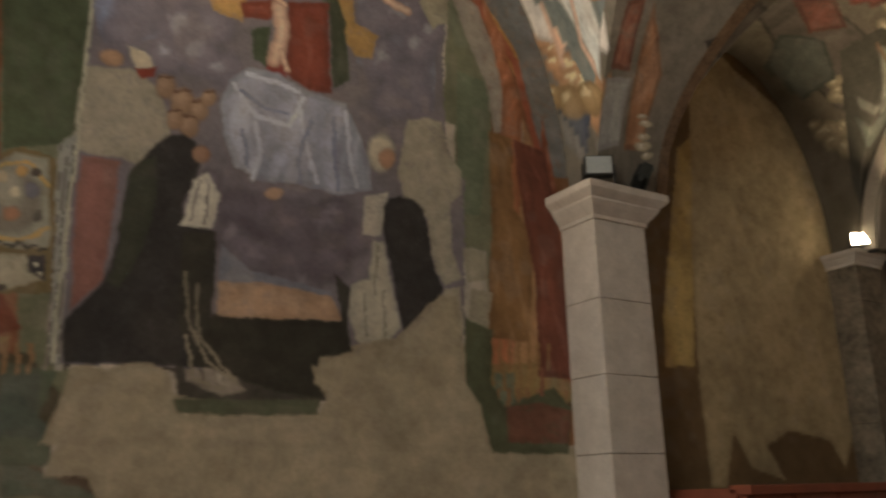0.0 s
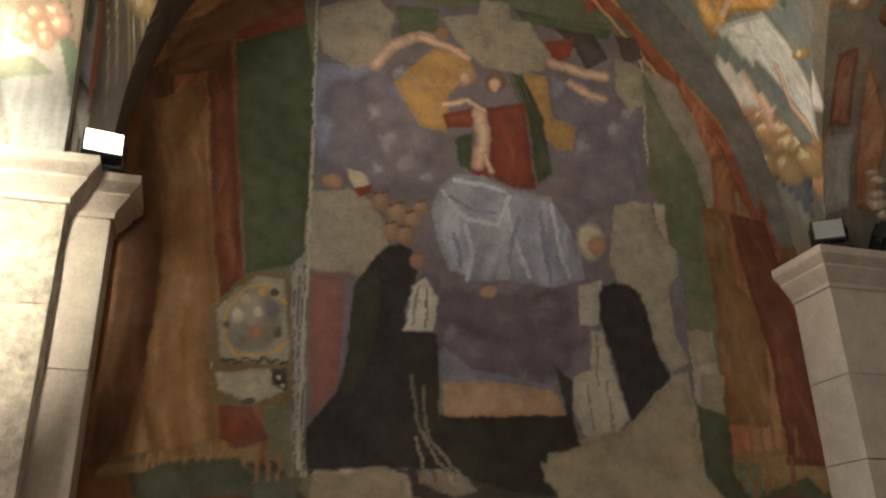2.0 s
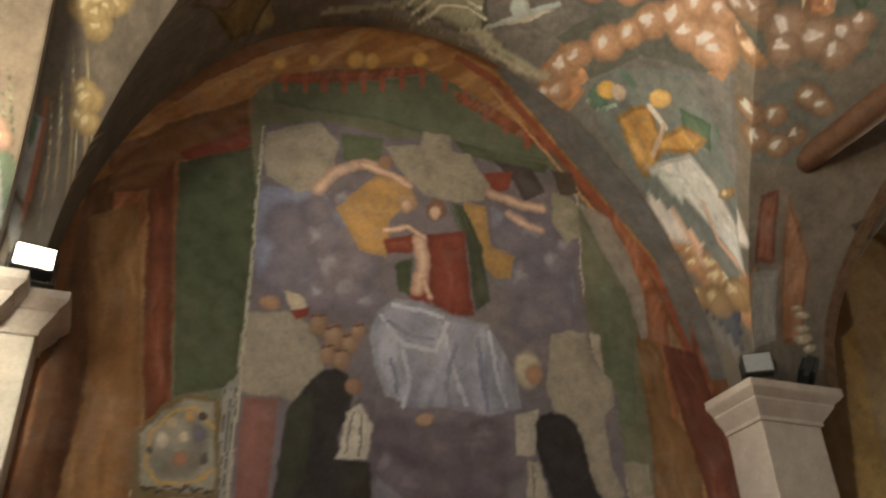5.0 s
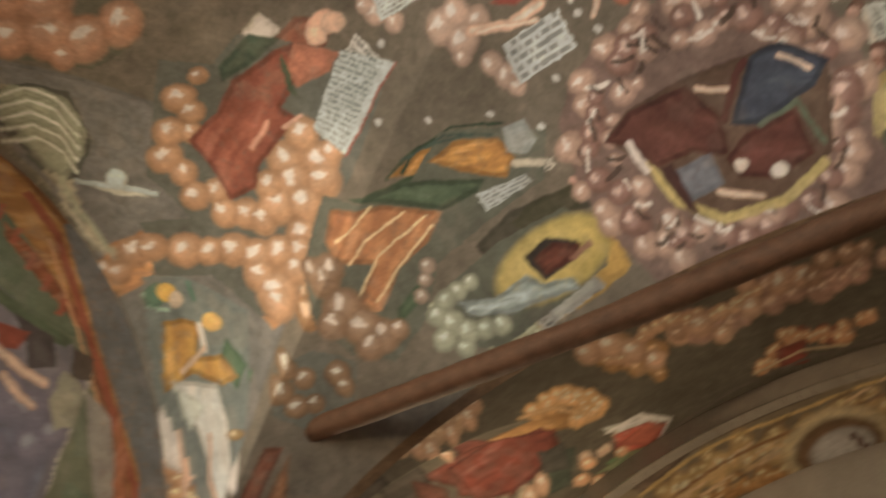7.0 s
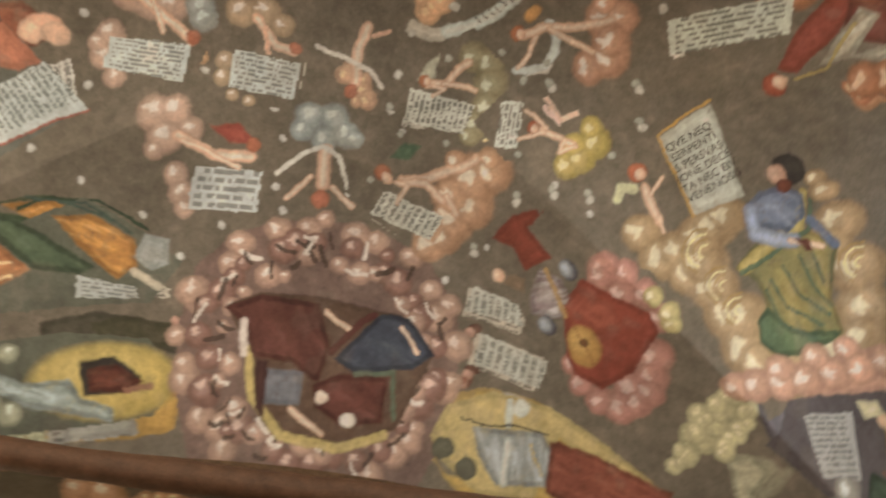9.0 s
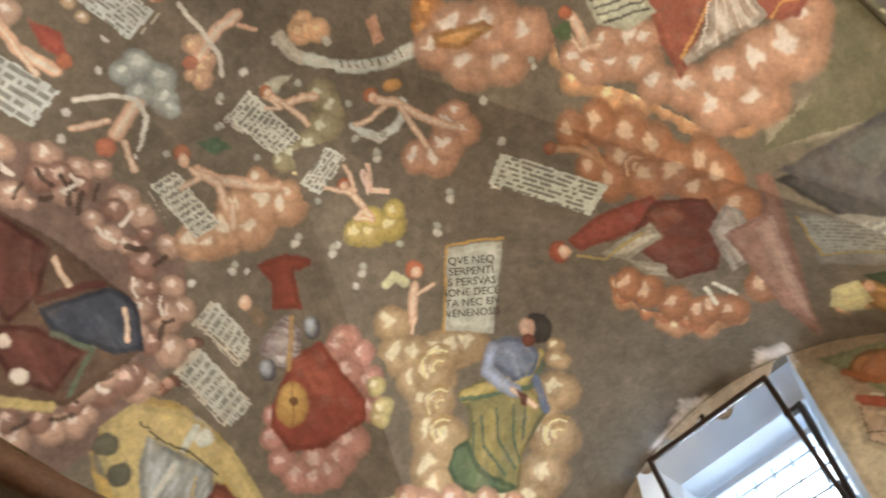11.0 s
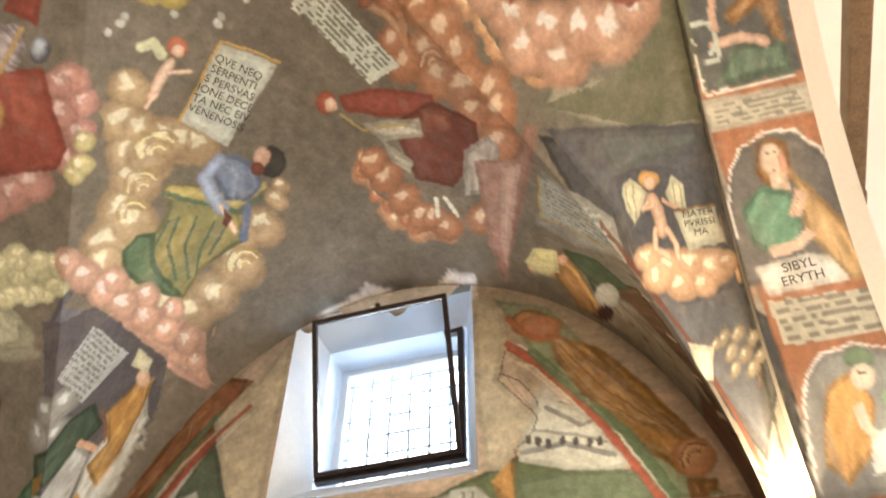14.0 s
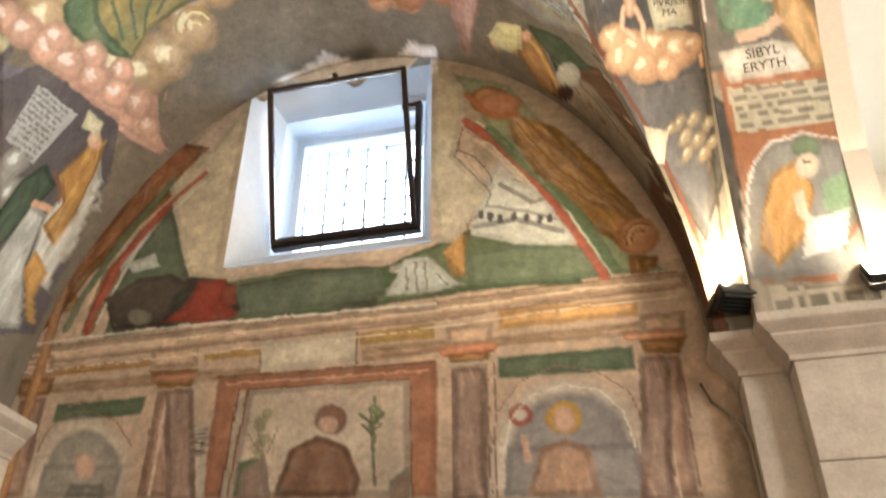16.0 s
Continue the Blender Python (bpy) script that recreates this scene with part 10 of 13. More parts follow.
stroke(VAULT, (0.09, 0.07, 0.06), 0.0091, [(3.056, 0.492), (3.090, 0.467), (3.108, 0.441)])
stroke(VAULT, (0.09, 0.07, 0.06), 0.0092, [(2.711, 0.607), (2.759, 0.609), (2.788, 0.609)])
stroke(VAULT, (0.84, 0.84, 0.84), 0.0101, [(2.602, -0.371), (2.633, -0.405), (2.647, -0.440)])
stroke(VAULT, (0.09, 0.07, 0.06), 0.0080, [(3.123, -0.405), (3.144, -0.384), (3.149, -0.367)])
stroke(VAULT, (0.09, 0.07, 0.06), 0.0136, [(2.687, -0.620), (2.718, -0.631), (2.730, -0.643)])
stroke(VAULT, (0.84, 0.84, 0.84), 0.0148, [(2.385, -0.184), (2.428, -0.180), (2.451, -0.177)])
stroke(VAULT, (0.09, 0.07, 0.06), 0.0126, [(2.806, 0.493), (2.826, 0.453), (2.828, 0.416)])
stroke(VAULT, (0.09, 0.07, 0.06), 0.0100, [(2.494, 0.416), (2.530, 0.397), (2.544, 0.377)])
stroke(VAULT, (0.84, 0.84, 0.84), 0.0091, [(3.146, 0.320), (3.166, 0.344), (3.167, 0.367)])
stroke(VAULT, (0.09, 0.07, 0.06), 0.0142, [(2.420, 0.114), (2.470, 0.088), (2.500, 0.063)])
stroke(VAULT, (0.09, 0.07, 0.06), 0.0100, [(3.222, -0.119), (3.262, -0.121), (3.285, -0.120)])
stroke(VAULT, (0.84, 0.84, 0.84), 0.0122, [(2.596, 0.453), (2.620, 0.479), (2.622, 0.502)])
stroke(VAULT, (0.09, 0.07, 0.06), 0.0131, [(3.012, -0.455), (3.023, -0.484), (3.017, -0.510)])
stroke(VAULT, (0.09, 0.07, 0.06), 0.0080, [(3.162, 0.376), (3.191, 0.370), (3.205, 0.368)])
stroke(VAULT, (0.84, 0.84, 0.84), 0.0094, [(3.301, -0.275), (3.331, -0.292), (3.346, -0.309)])
stroke(VAULT, (0.09, 0.07, 0.06), 0.0109, [(2.367, 0.011), (2.410, -0.003), (2.431, -0.017)])
stroke(VAULT, (0.09, 0.07, 0.06), 0.0141, [(2.622, 0.485), (2.672, 0.498), (2.701, 0.510)])
stroke(VAULT, (0.84, 0.84, 0.84), 0.0129, [(3.010, -0.519), (3.023, -0.551), (3.014, -0.586)])
stroke(VAULT, (0.09, 0.07, 0.06), 0.0122, [(2.448, 0.262), (2.473, 0.216), (2.474, 0.173)])
stroke(VAULT, (0.09, 0.07, 0.06), 0.0126, [(3.319, 0.213), (3.331, 0.187), (3.327, 0.158)])
stroke(VAULT, (0.84, 0.84, 0.84), 0.0116, [(2.954, -0.509), (2.998, -0.508), (3.026, -0.507)])
stroke(VAULT, (0.09, 0.07, 0.06), 0.0093, [(2.951, -0.564), (2.983, -0.546), (2.996, -0.525)])
stroke(VAULT, (0.09, 0.07, 0.06), 0.0115, [(2.879, -0.583), (2.894, -0.559), (2.893, -0.533)])
stroke(VAULT, (0.84, 0.84, 0.84), 0.0090, [(2.591, -0.528), (2.628, -0.554), (2.644, -0.583)])
stroke(VAULT, (0.09, 0.07, 0.06), 0.0127, [(2.857, 0.451), (2.878, 0.497), (2.881, 0.540)])
stroke(VAULT, (0.09, 0.07, 0.06), 0.0111, [(3.203, 0.393), (3.213, 0.428), (3.204, 0.463)])
stroke(VAULT, (0.84, 0.84, 0.84), 0.0117, [(3.185, -0.298), (3.211, -0.283), (3.218, -0.265)])
stroke(VAULT, (0.09, 0.07, 0.06), 0.0103, [(3.152, -0.524), (3.191, -0.485), (3.212, -0.450)])
stroke(VAULT, (0.09, 0.07, 0.06), 0.0082, [(3.109, 0.375), (3.147, 0.401), (3.166, 0.428)])
stroke(VAULT, (0.84, 0.84, 0.84), 0.0133, [(3.178, 0.228), (3.210, 0.196), (3.226, 0.162)])
stroke(VAULT, (0.09, 0.07, 0.06), 0.0115, [(2.797, -0.500), (2.843, -0.513), (2.871, -0.530)])
stroke(VAULT, (0.09, 0.07, 0.06), 0.0110, [(3.248, 0.325), (3.264, 0.348), (3.262, 0.374)])
stroke(VAULT, (0.84, 0.84, 0.84), 0.0130, [(3.167, -0.334), (3.199, -0.330), (3.215, -0.327)])
stroke(VAULT, (0.09, 0.07, 0.06), 0.0082, [(3.138, 0.303), (3.170, 0.315), (3.183, 0.327)])
stroke(VAULT, (0.09, 0.07, 0.06), 0.0081, [(2.865, -0.507), (2.888, -0.542), (2.888, -0.577)])
stroke(VAULT, (0.84, 0.84, 0.84), 0.0119, [(2.512, -0.103), (2.527, -0.153), (2.522, -0.205)])
stroke(VAULT, (0.09, 0.07, 0.06), 0.0126, [(2.636, -0.644), (2.662, -0.626), (2.670, -0.611)])
stroke(VAULT, (0.09, 0.07, 0.06), 0.0129, [(3.013, -0.493), (3.035, -0.463), (3.041, -0.437)])
stroke(VAULT, (0.84, 0.84, 0.84), 0.0112, [(2.730, 0.568), (2.777, 0.589), (2.808, 0.610)])
stroke(VAULT, (0.09, 0.07, 0.06), 0.0111, [(2.447, -0.433), (2.490, -0.424), (2.510, -0.413)])
stroke(VAULT, (0.09, 0.07, 0.06), 0.0101, [(2.526, 0.284), (2.571, 0.277), (2.596, 0.268)])
stroke(VAULT, (0.84, 0.84, 0.84), 0.0131, [(3.222, -0.166), (3.256, -0.124), (3.268, -0.085)])
stroke(VAULT, (0.09, 0.07, 0.06), 0.0113, [(2.422, 0.172), (2.441, 0.126), (2.440, 0.076)])
stroke(VAULT, (0.09, 0.07, 0.06), 0.0145, [(2.509, 0.139), (2.536, 0.160), (2.542, 0.177)])
stroke(VAULT, (0.84, 0.84, 0.84), 0.0115, [(2.416, 0.093), (2.448, 0.105), (2.463, 0.120)])
stroke(VAULT, (0.09, 0.07, 0.06), 0.0103, [(3.072, -0.465), (3.097, -0.482), (3.106, -0.499)])
stroke(VAULT, (0.09, 0.07, 0.06), 0.0124, [(2.989, -0.443), (3.033, -0.469), (3.057, -0.495)])
stroke(VAULT, (0.84, 0.84, 0.84), 0.0118, [(3.028, 0.466), (3.048, 0.434), (3.053, 0.403)])
stroke(VAULT, (0.09, 0.07, 0.06), 0.0139, [(2.470, -0.337), (2.498, -0.296), (2.509, -0.255)])
stroke(VAULT, (0.09, 0.07, 0.06), 0.0080, [(3.229, 0.293), (3.255, 0.258), (3.261, 0.224)])
stroke(VAULT, (0.84, 0.84, 0.84), 0.0079, [(2.918, 0.469), (2.951, 0.467), (2.965, 0.464)])
stroke(VAULT, (0.09, 0.07, 0.06), 0.0107, [(3.046, 0.466), (3.077, 0.469), (3.088, 0.469)])
stroke(VAULT, (0.09, 0.07, 0.06), 0.0097, [(3.197, 0.141), (3.238, 0.127), (3.261, 0.116)])
stroke(VAULT, (0.84, 0.84, 0.84), 0.0101, [(2.395, 0.136), (2.405, 0.107), (2.396, 0.078)])
stroke(VAULT, (0.09, 0.07, 0.06), 0.0098, [(2.605, 0.439), (2.636, 0.445), (2.646, 0.449)])
stroke(VAULT, (0.09, 0.07, 0.06), 0.0133, [(3.257, -0.373), (3.288, -0.354), (3.299, -0.339)])
poly(VAULT, (0.14, 0.10, 0.08), [(2.727, 0.476), (2.652, 0.302), (2.644, -0.034), (2.669, -0.458), (2.810, -0.616), (3.146, -0.478), (3.262, -0.211), (3.247, 0.110), (3.117, 0.282), (2.904, 0.336)])
stroke(VAULT, (0.56, 0.50, 0.24), 0.0259, [(2.905, 0.330), (3.094, 0.276), (3.231, 0.109), (3.258, -0.182), (3.175, -0.419)])
folds(VAULT, (0.17, 0.08, 0.07), (0.09, 0.04, 0.04), (2.831, 0.181), (0.027, 0.061), (0.051, -0.034), [(2.739, 0.488), (2.664, 0.302), (2.673, 0.011), (2.844, -0.080), (3.011, -0.047), (2.941, 0.104), (2.934, 0.302), (2.812, 0.363)])
folds(VAULT, (0.09, 0.12, 0.17), (0.05, 0.06, 0.10), (2.817, -0.375), (0.051, 0.023), (0.017, -0.060), [(2.897, -0.102), (2.673, -0.311), (2.669, -0.463), (2.809, -0.624), (2.892, -0.518), (2.945, -0.225)])
folds(VAULT, (0.18, 0.08, 0.07), (0.09, 0.04, 0.04), (3.052, -0.203), (0.048, 0.023), (0.018, -0.060), [(3.015, -0.012), (2.945, -0.166), (2.938, -0.401), (3.130, -0.402), (3.168, -0.190), (3.108, -0.045)])
stroke(VAULT, (0.13, 0.19, 0.15), 0.0144, [(2.945, -0.225), (2.918, -0.419), (3.105, -0.455)])
poly(VAULT, (0.21, 0.24, 0.30), [(2.967, 0.250), (2.962, 0.031), (3.107, 0.031), (3.123, 0.218)])
poly(VAULT, (0.09, 0.05, 0.05), [(2.930, 0.290), (2.938, 0.221), (3.188, 0.196), (3.140, 0.253)])
stroke(VAULT, (0.78, 0.56, 0.45), 0.0169, [(3.124, 0.078), (3.208, -0.101)], (0.84, 0.82, 0.75))
stroke(VAULT, (0.78, 0.56, 0.45), 0.0173, [(2.711, -0.032), (2.763, -0.158)], (0.84, 0.82, 0.75))
stroke(VAULT, (0.78, 0.56, 0.45), 0.0145, [(2.720, -0.428), (2.814, -0.529)], (0.84, 0.82, 0.75))
disc(VAULT, (0.75, 0.70, 0.66), (3.062, -0.075), (0.000, -0.038), (0.031, 0.001))
disc(VAULT, (0.80, 0.80, 0.77), (3.136, -0.220), (0.000, -0.047), (0.032, 0.001))
stroke(VAULT, (0.72, 0.69, 0.70), 0.0259, [(2.797, 0.369), (2.917, 0.348)], (0.84, 0.84, 0.84))
stroke(VAULT, (0.13, 0.05, 0.05), 0.0187, [(2.868, -0.088), (2.723, -0.223), (2.686, -0.282)])
poly(VAULT, (0.61, 0.55, 0.29), [(3.140, -0.647), (2.997, -0.714), (2.894, -0.945), (2.891, -1.225), (2.965, -1.500), (3.087, -1.861), (3.135, -1.632), (3.017, -1.312), (3.315, -1.223), (3.333, -0.935), (3.232, -0.731)])
folds(VAULT, (0.60, 0.72, 0.80), (0.21, 0.24, 0.26), (3.144, -1.101), (0.009, 0.039), (0.031, -0.006), [(3.063, -0.857), (3.010, -1.224), (3.086, -1.300), (3.233, -1.281), (3.281, -1.022), (3.176, -0.911)])
folds(VAULT, (0.39, 0.15, 0.11), (0.19, 0.07, 0.06), (3.142, -1.553), (0.038, 0.015), (0.006, -0.040), [(3.033, -1.265), (3.033, -1.500), (3.081, -1.885), (3.123, -1.911), (3.291, -1.444), (3.256, -1.275)])
disc(VAULT, (0.14, 0.15, 0.12), (3.177, -0.727), (-0.003, -0.064), (0.050, 0.002))
disc(VAULT, (0.12, 0.13, 0.11), (3.238, -0.858), (-0.004, -0.063), (0.051, 0.001))
stroke(VAULT, (0.68, 0.82, 0.84), 0.0208, [(2.925, -1.035), (3.019, -1.045)])
stroke(VAULT, (0.68, 0.82, 0.84), 0.0235, [(3.089, -1.055), (3.262, -1.056)], (0.82, 0.84, 0.84))
disc(VAULT, (0.73, 0.84, 0.84), (2.937, -1.097), (-0.005, -0.051), (0.043, 0.001))
stroke(VAULT, (0.71, 0.61, 0.29), 0.0065, [(3.077, -1.167), (3.186, -1.249)])
stroke(VAULT, (0.06, 0.06, 0.05), 0.0052, [(3.038, -0.800), (3.050, -0.914), (3.015, -1.085), (3.016, -1.251)])
ground(VAULT, (0.17, 0.18, 0.13), [(-0.590, -1.634), (-0.548, -2.272), (-0.256, -2.243), (0.162, -2.075), (-0.097, -2.063), (-0.372, -1.974), (-0.495, -1.835)])
poly(VAULT, (0.12, 0.13, 0.15), [(0.164, -2.158), (-0.259, -2.236), (-0.550, -2.283), (-0.542, -2.554), (-0.514, -2.878), (-0.457, -3.011), (-0.257, -2.885), (-0.135, -2.716), (-0.079, -2.498)])
poly(VAULT, (0.14, 0.16, 0.17), [(-0.051, -2.221), (-0.522, -2.294), (-0.519, -2.352), (-0.113, -2.378)])
ground(VAULT, (0.13, 0.14, 0.14), [(-0.571, -1.898), (-0.652, -1.764), (-0.782, -1.700), (-0.999, -1.773), (-0.990, -2.170), (-0.596, -2.166)])
folds(VAULT, (0.20, 0.29, 0.22), (0.09, 0.14, 0.11), (-0.790, -2.104), (0.031, 0.009), (0.011, -0.025), [(-0.749, -2.038), (-0.945, -2.054), (-0.966, -2.169), (-0.608, -2.162), (-0.674, -2.095)])
folds(VAULT, (0.52, 0.32, 0.15), (0.25, 0.13, 0.06), (-0.859, -1.958), (0.018, 0.018), (0.021, -0.016), [(-0.715, -1.925), (-0.841, -1.843), (-0.959, -1.903), (-0.963, -2.080), (-0.901, -2.041), (-0.873, -1.931), (-0.755, -1.976)])
disc(VAULT, (0.30, 0.14, 0.07), (-0.724, -1.774), (-0.059, -0.020), (0.017, -0.044))
disc(VAULT, (0.68, 0.51, 0.39), (-0.742, -1.807), (-0.036, -0.011), (0.013, -0.033), (0.81, 0.68, 0.56))
stroke(VAULT, (0.68, 0.45, 0.35), 0.0219, [(-0.655, -2.022), (-0.782, -2.018), (-0.872, -2.053)], (0.79, 0.62, 0.52))
stroke(VAULT, (0.62, 0.70, 0.65), 0.0120, [(-0.584, -1.937), (-0.662, -1.944), (-0.670, -2.010), (-0.635, -2.046)])
stroke(VAULT, (0.62, 0.70, 0.65), 0.0108, [(-0.607, -2.075), (-0.664, -2.071), (-0.671, -2.031)])
stroke(VAULT, (0.68, 0.48, 0.37), 0.0179, [(-0.686, -1.853), (-0.670, -1.924), (-0.677, -1.969)])
# the dark gap along the arch step, put into the colour as a line
stroke(VAULT, (0.05, 0.05, 0.04), 0.0081, [(-0.543, -1.644), (-0.542, -1.964), (-0.550, -2.283), (-0.550, -2.538), (-0.545, -2.733), (-0.523, -2.907), (-0.499, -3.009)])
ground(VAULT, None, [(1.382, -0.382), (0.879, -0.718), (0.968, -0.839), (1.386, -0.568)])
stroke(VAULT, (0.68, 0.82, 0.84), 0.0400, [(1.327, -0.396), (1.287, -0.491), (1.203, -0.596), (1.073, -0.691), (0.955, -0.732)], (0.76, 0.84, 0.84))
stroke(VAULT, (0.08, 0.08, 0.08), 0.0039, [(1.235, -0.507), (1.250, -0.537)])
stroke(VAULT, (0.08, 0.08, 0.08), 0.0040, [(1.212, -0.537), (1.227, -0.568)])
stroke(VAULT, (0.08, 0.08, 0.08), 0.0040, [(1.188, -0.565), (1.203, -0.596)])
stroke(VAULT, (0.08, 0.08, 0.08), 0.0040, [(1.161, -0.592), (1.176, -0.623)])
stroke(VAULT, (0.08, 0.08, 0.08), 0.0040, [(1.132, -0.616), (1.148, -0.647)])
stroke(VAULT, (0.08, 0.08, 0.08), 0.0040, [(1.102, -0.638), (1.117, -0.669)])
stroke(VAULT, (0.08, 0.08, 0.08), 0.0039, [(1.071, -0.658), (1.085, -0.689)])
stroke(VAULT, (0.08, 0.08, 0.08), 0.0039, [(1.037, -0.675), (1.050, -0.705)])
stroke(VAULT, (0.08, 0.08, 0.08), 0.0039, [(1.000, -0.687), (1.014, -0.718)])
ground(VAULT, None, [(0.858, -0.702), (0.383, -1.013), (0.505, -1.164), (0.679, -1.195), (0.872, -1.050), (0.956, -0.891)])
cloud(VAULT, (0.55, 0.35, 0.26), (0.84, 0.84, 0.84), (-0.222, -0.144), (0.141, -0.203), [(0.868, -0.814, 0.45), (0.814, -0.968, 0.55), (0.691, -1.070, 0.50), (0.534, -1.074, 0.50), (0.751, -0.832, 0.55), (0.632, -0.939, 0.60)])
folds(VAULT, (0.72, 0.47, 0.22), (0.39, 0.16, 0.07), (0.752, -0.857), (0.043, -0.035), (-0.039, -0.042), [(0.846, -0.739), (0.626, -0.884), (0.610, -0.953), (0.801, -0.903), (0.879, -0.807)])
ground(VAULT, None, [(2.164, -0.031), (1.922, -0.235), (1.863, -0.427), (1.793, -0.710), (1.936, -0.888), (2.195, -0.762), (2.397, -0.517), (2.265, -0.180)])
cloud(VAULT, (0.55, 0.37, 0.26), (0.83, 0.82, 0.75), (-0.188, -0.161), (0.156, -0.196), [(2.326, -0.501, 0.36), (2.281, -0.576, 0.32), (2.192, -0.599, 0.45), (2.115, -0.680, 0.45), (2.087, -0.566, 0.40), (1.981, -0.672, 0.50), (1.927, -0.748, 0.42), (1.921, -0.557, 0.22), (1.875, -0.724, 0.25)])
tablet(VAULT, (0.63, 0.70, 0.68), (0.08, 0.08, 0.08), 7, [(2.249, -0.179), (2.130, -0.229), (2.193, -0.546), (2.310, -0.500)])
poly(VAULT, (0.12, 0.21, 0.15), [(1.975, -0.224), (1.884, -0.282), (1.885, -0.377), (1.968, -0.325)])
stroke(VAULT, (0.67, 0.48, 0.37), 0.0248, [(2.098, -0.540), (2.142, -0.584), (2.170, -0.610)], (0.84, 0.77, 0.69))
stroke(VAULT, (0.67, 0.48, 0.37), 0.0324, [(2.063, -0.310), (2.048, -0.403), (1.988, -0.502), (1.934, -0.613), (1.889, -0.658)], (0.84, 0.77, 0.69))
stroke(VAULT, (0.67, 0.48, 0.37), 0.0270, [(2.079, -0.312), (2.055, -0.430), (2.117, -0.524)], (0.84, 0.77, 0.69))
stroke(VAULT, (0.67, 0.48, 0.37), 0.0169, [(2.081, -0.278), (2.087, -0.338), (2.175, -0.300)], (0.84, 0.77, 0.69))
disc(VAULT, (0.37, 0.16, 0.10), (2.048, -0.203), (-0.035, -0.030), (0.032, -0.037))
disc(VAULT, (0.67, 0.48, 0.37), (2.071, -0.229), (-0.025, -0.021), (0.024, -0.028), (0.84, 0.77, 0.69))
ground(VAULT, None, [(1.740, -0.177), (1.556, -0.255), (1.286, -0.510), (1.439, -0.725), (1.668, -0.750), (1.820, -0.655), (1.842, -0.540)])
cloud(VAULT, (0.36, 0.35, 0.24), (0.69, 0.77, 0.68), (-0.204, -0.159), (0.163, -0.202), [(1.418, -0.545, 0.30), (1.436, -0.629, 0.30), (1.528, -0.659, 0.34), (1.631, -0.662, 0.30), (1.731, -0.623, 0.26), (1.791, -0.597, 0.20)])
tablet(VAULT, (0.63, 0.70, 0.68), (0.08, 0.08, 0.08), 9, [(1.789, -0.264), (1.623, -0.266), (1.644, -0.596), (1.790, -0.568)])
poly(VAULT, (0.63, 0.69, 0.60), [(1.588, -0.293), (1.499, -0.323), (1.438, -0.380), (1.554, -0.388), (1.593, -0.336)])
stroke(VAULT, (0.67, 0.48, 0.37), 0.0259, [(1.593, -0.345), (1.572, -0.448), (1.478, -0.495), (1.449, -0.530)], (0.84, 0.77, 0.69))
stroke(VAULT, (0.67, 0.48, 0.37), 0.0192, [(1.577, -0.434), (1.570, -0.514), (1.575, -0.584)], (0.84, 0.77, 0.69))
stroke(VAULT, (0.67, 0.48, 0.37), 0.0125, [(1.597, -0.380), (1.597, -0.438), (1.640, -0.385)], (0.84, 0.77, 0.69))
disc(VAULT, (0.39, 0.19, 0.12), (1.581, -0.330), (-0.025, -0.020), (0.021, -0.025))
disc(VAULT, (0.67, 0.48, 0.37), (1.582, -0.347), (-0.018, -0.014), (0.015, -0.017), (0.84, 0.77, 0.69))
ground(VAULT, None, [(1.722, -0.604), (1.515, -0.769), (1.656, -1.036), (1.584, -1.236), (1.716, -1.343), (1.911, -1.153), (1.833, -0.984), (1.866, -0.797)])
cloud(VAULT, (0.55, 0.48, 0.18), (0.84, 0.84, 0.58), (-0.204, -0.180), (0.163, -0.216), [(1.825, -1.117, 0.26), (1.780, -1.177, 0.28), (1.700, -1.230, 0.30), (1.633, -1.196, 0.22), (1.729, -1.132, 0.25)])
tablet(VAULT, (0.66, 0.75, 0.74), (0.08, 0.08, 0.08), 4, [(1.813, -0.736), (1.602, -0.729), (1.582, -0.832), (1.796, -0.851)])
stroke(VAULT, (0.67, 0.48, 0.37), 0.0244, [(1.693, -0.952), (1.711, -1.041), (1.729, -1.132)], (0.84, 0.77, 0.69))
stroke(VAULT, (0.67, 0.48, 0.37), 0.0143, [(1.701, -0.962), (1.734, -0.898), (1.755, -0.853)], (0.84, 0.77, 0.69))
stroke(VAULT, (0.67, 0.48, 0.37), 0.0148, [(1.677, -0.975), (1.631, -0.899), (1.619, -0.857)], (0.84, 0.77, 0.69))
stroke(VAULT, (0.67, 0.48, 0.37), 0.0171, [(1.713, -1.075), (1.778, -1.063), (1.734, -1.139)], (0.84, 0.77, 0.69))
disc(VAULT, (0.37, 0.14, 0.09), (1.688, -0.911), (-0.027, -0.022), (0.022, -0.027))
disc(VAULT, (0.67, 0.48, 0.37), (1.694, -0.919), (-0.019, -0.015), (0.015, -0.019), (0.84, 0.77, 0.69))
ground(VAULT, None, [(1.337, -0.571), (1.008, -0.782), (0.917, -1.114), (1.085, -1.325), (1.371, -1.258), (1.459, -1.118), (1.347, -0.973), (1.485, -0.774)])
cloud(VAULT, (0.55, 0.35, 0.26), (0.84, 0.84, 0.84), (-0.240, -0.146), (0.174, -0.233), [(1.347, -1.110, 0.32), (1.282, -1.188, 0.36), (1.102, -1.111, 0.36), (1.080, -1.174, 0.32), (1.200, -1.171, 0.34), (1.032, -1.085, 0.22)])
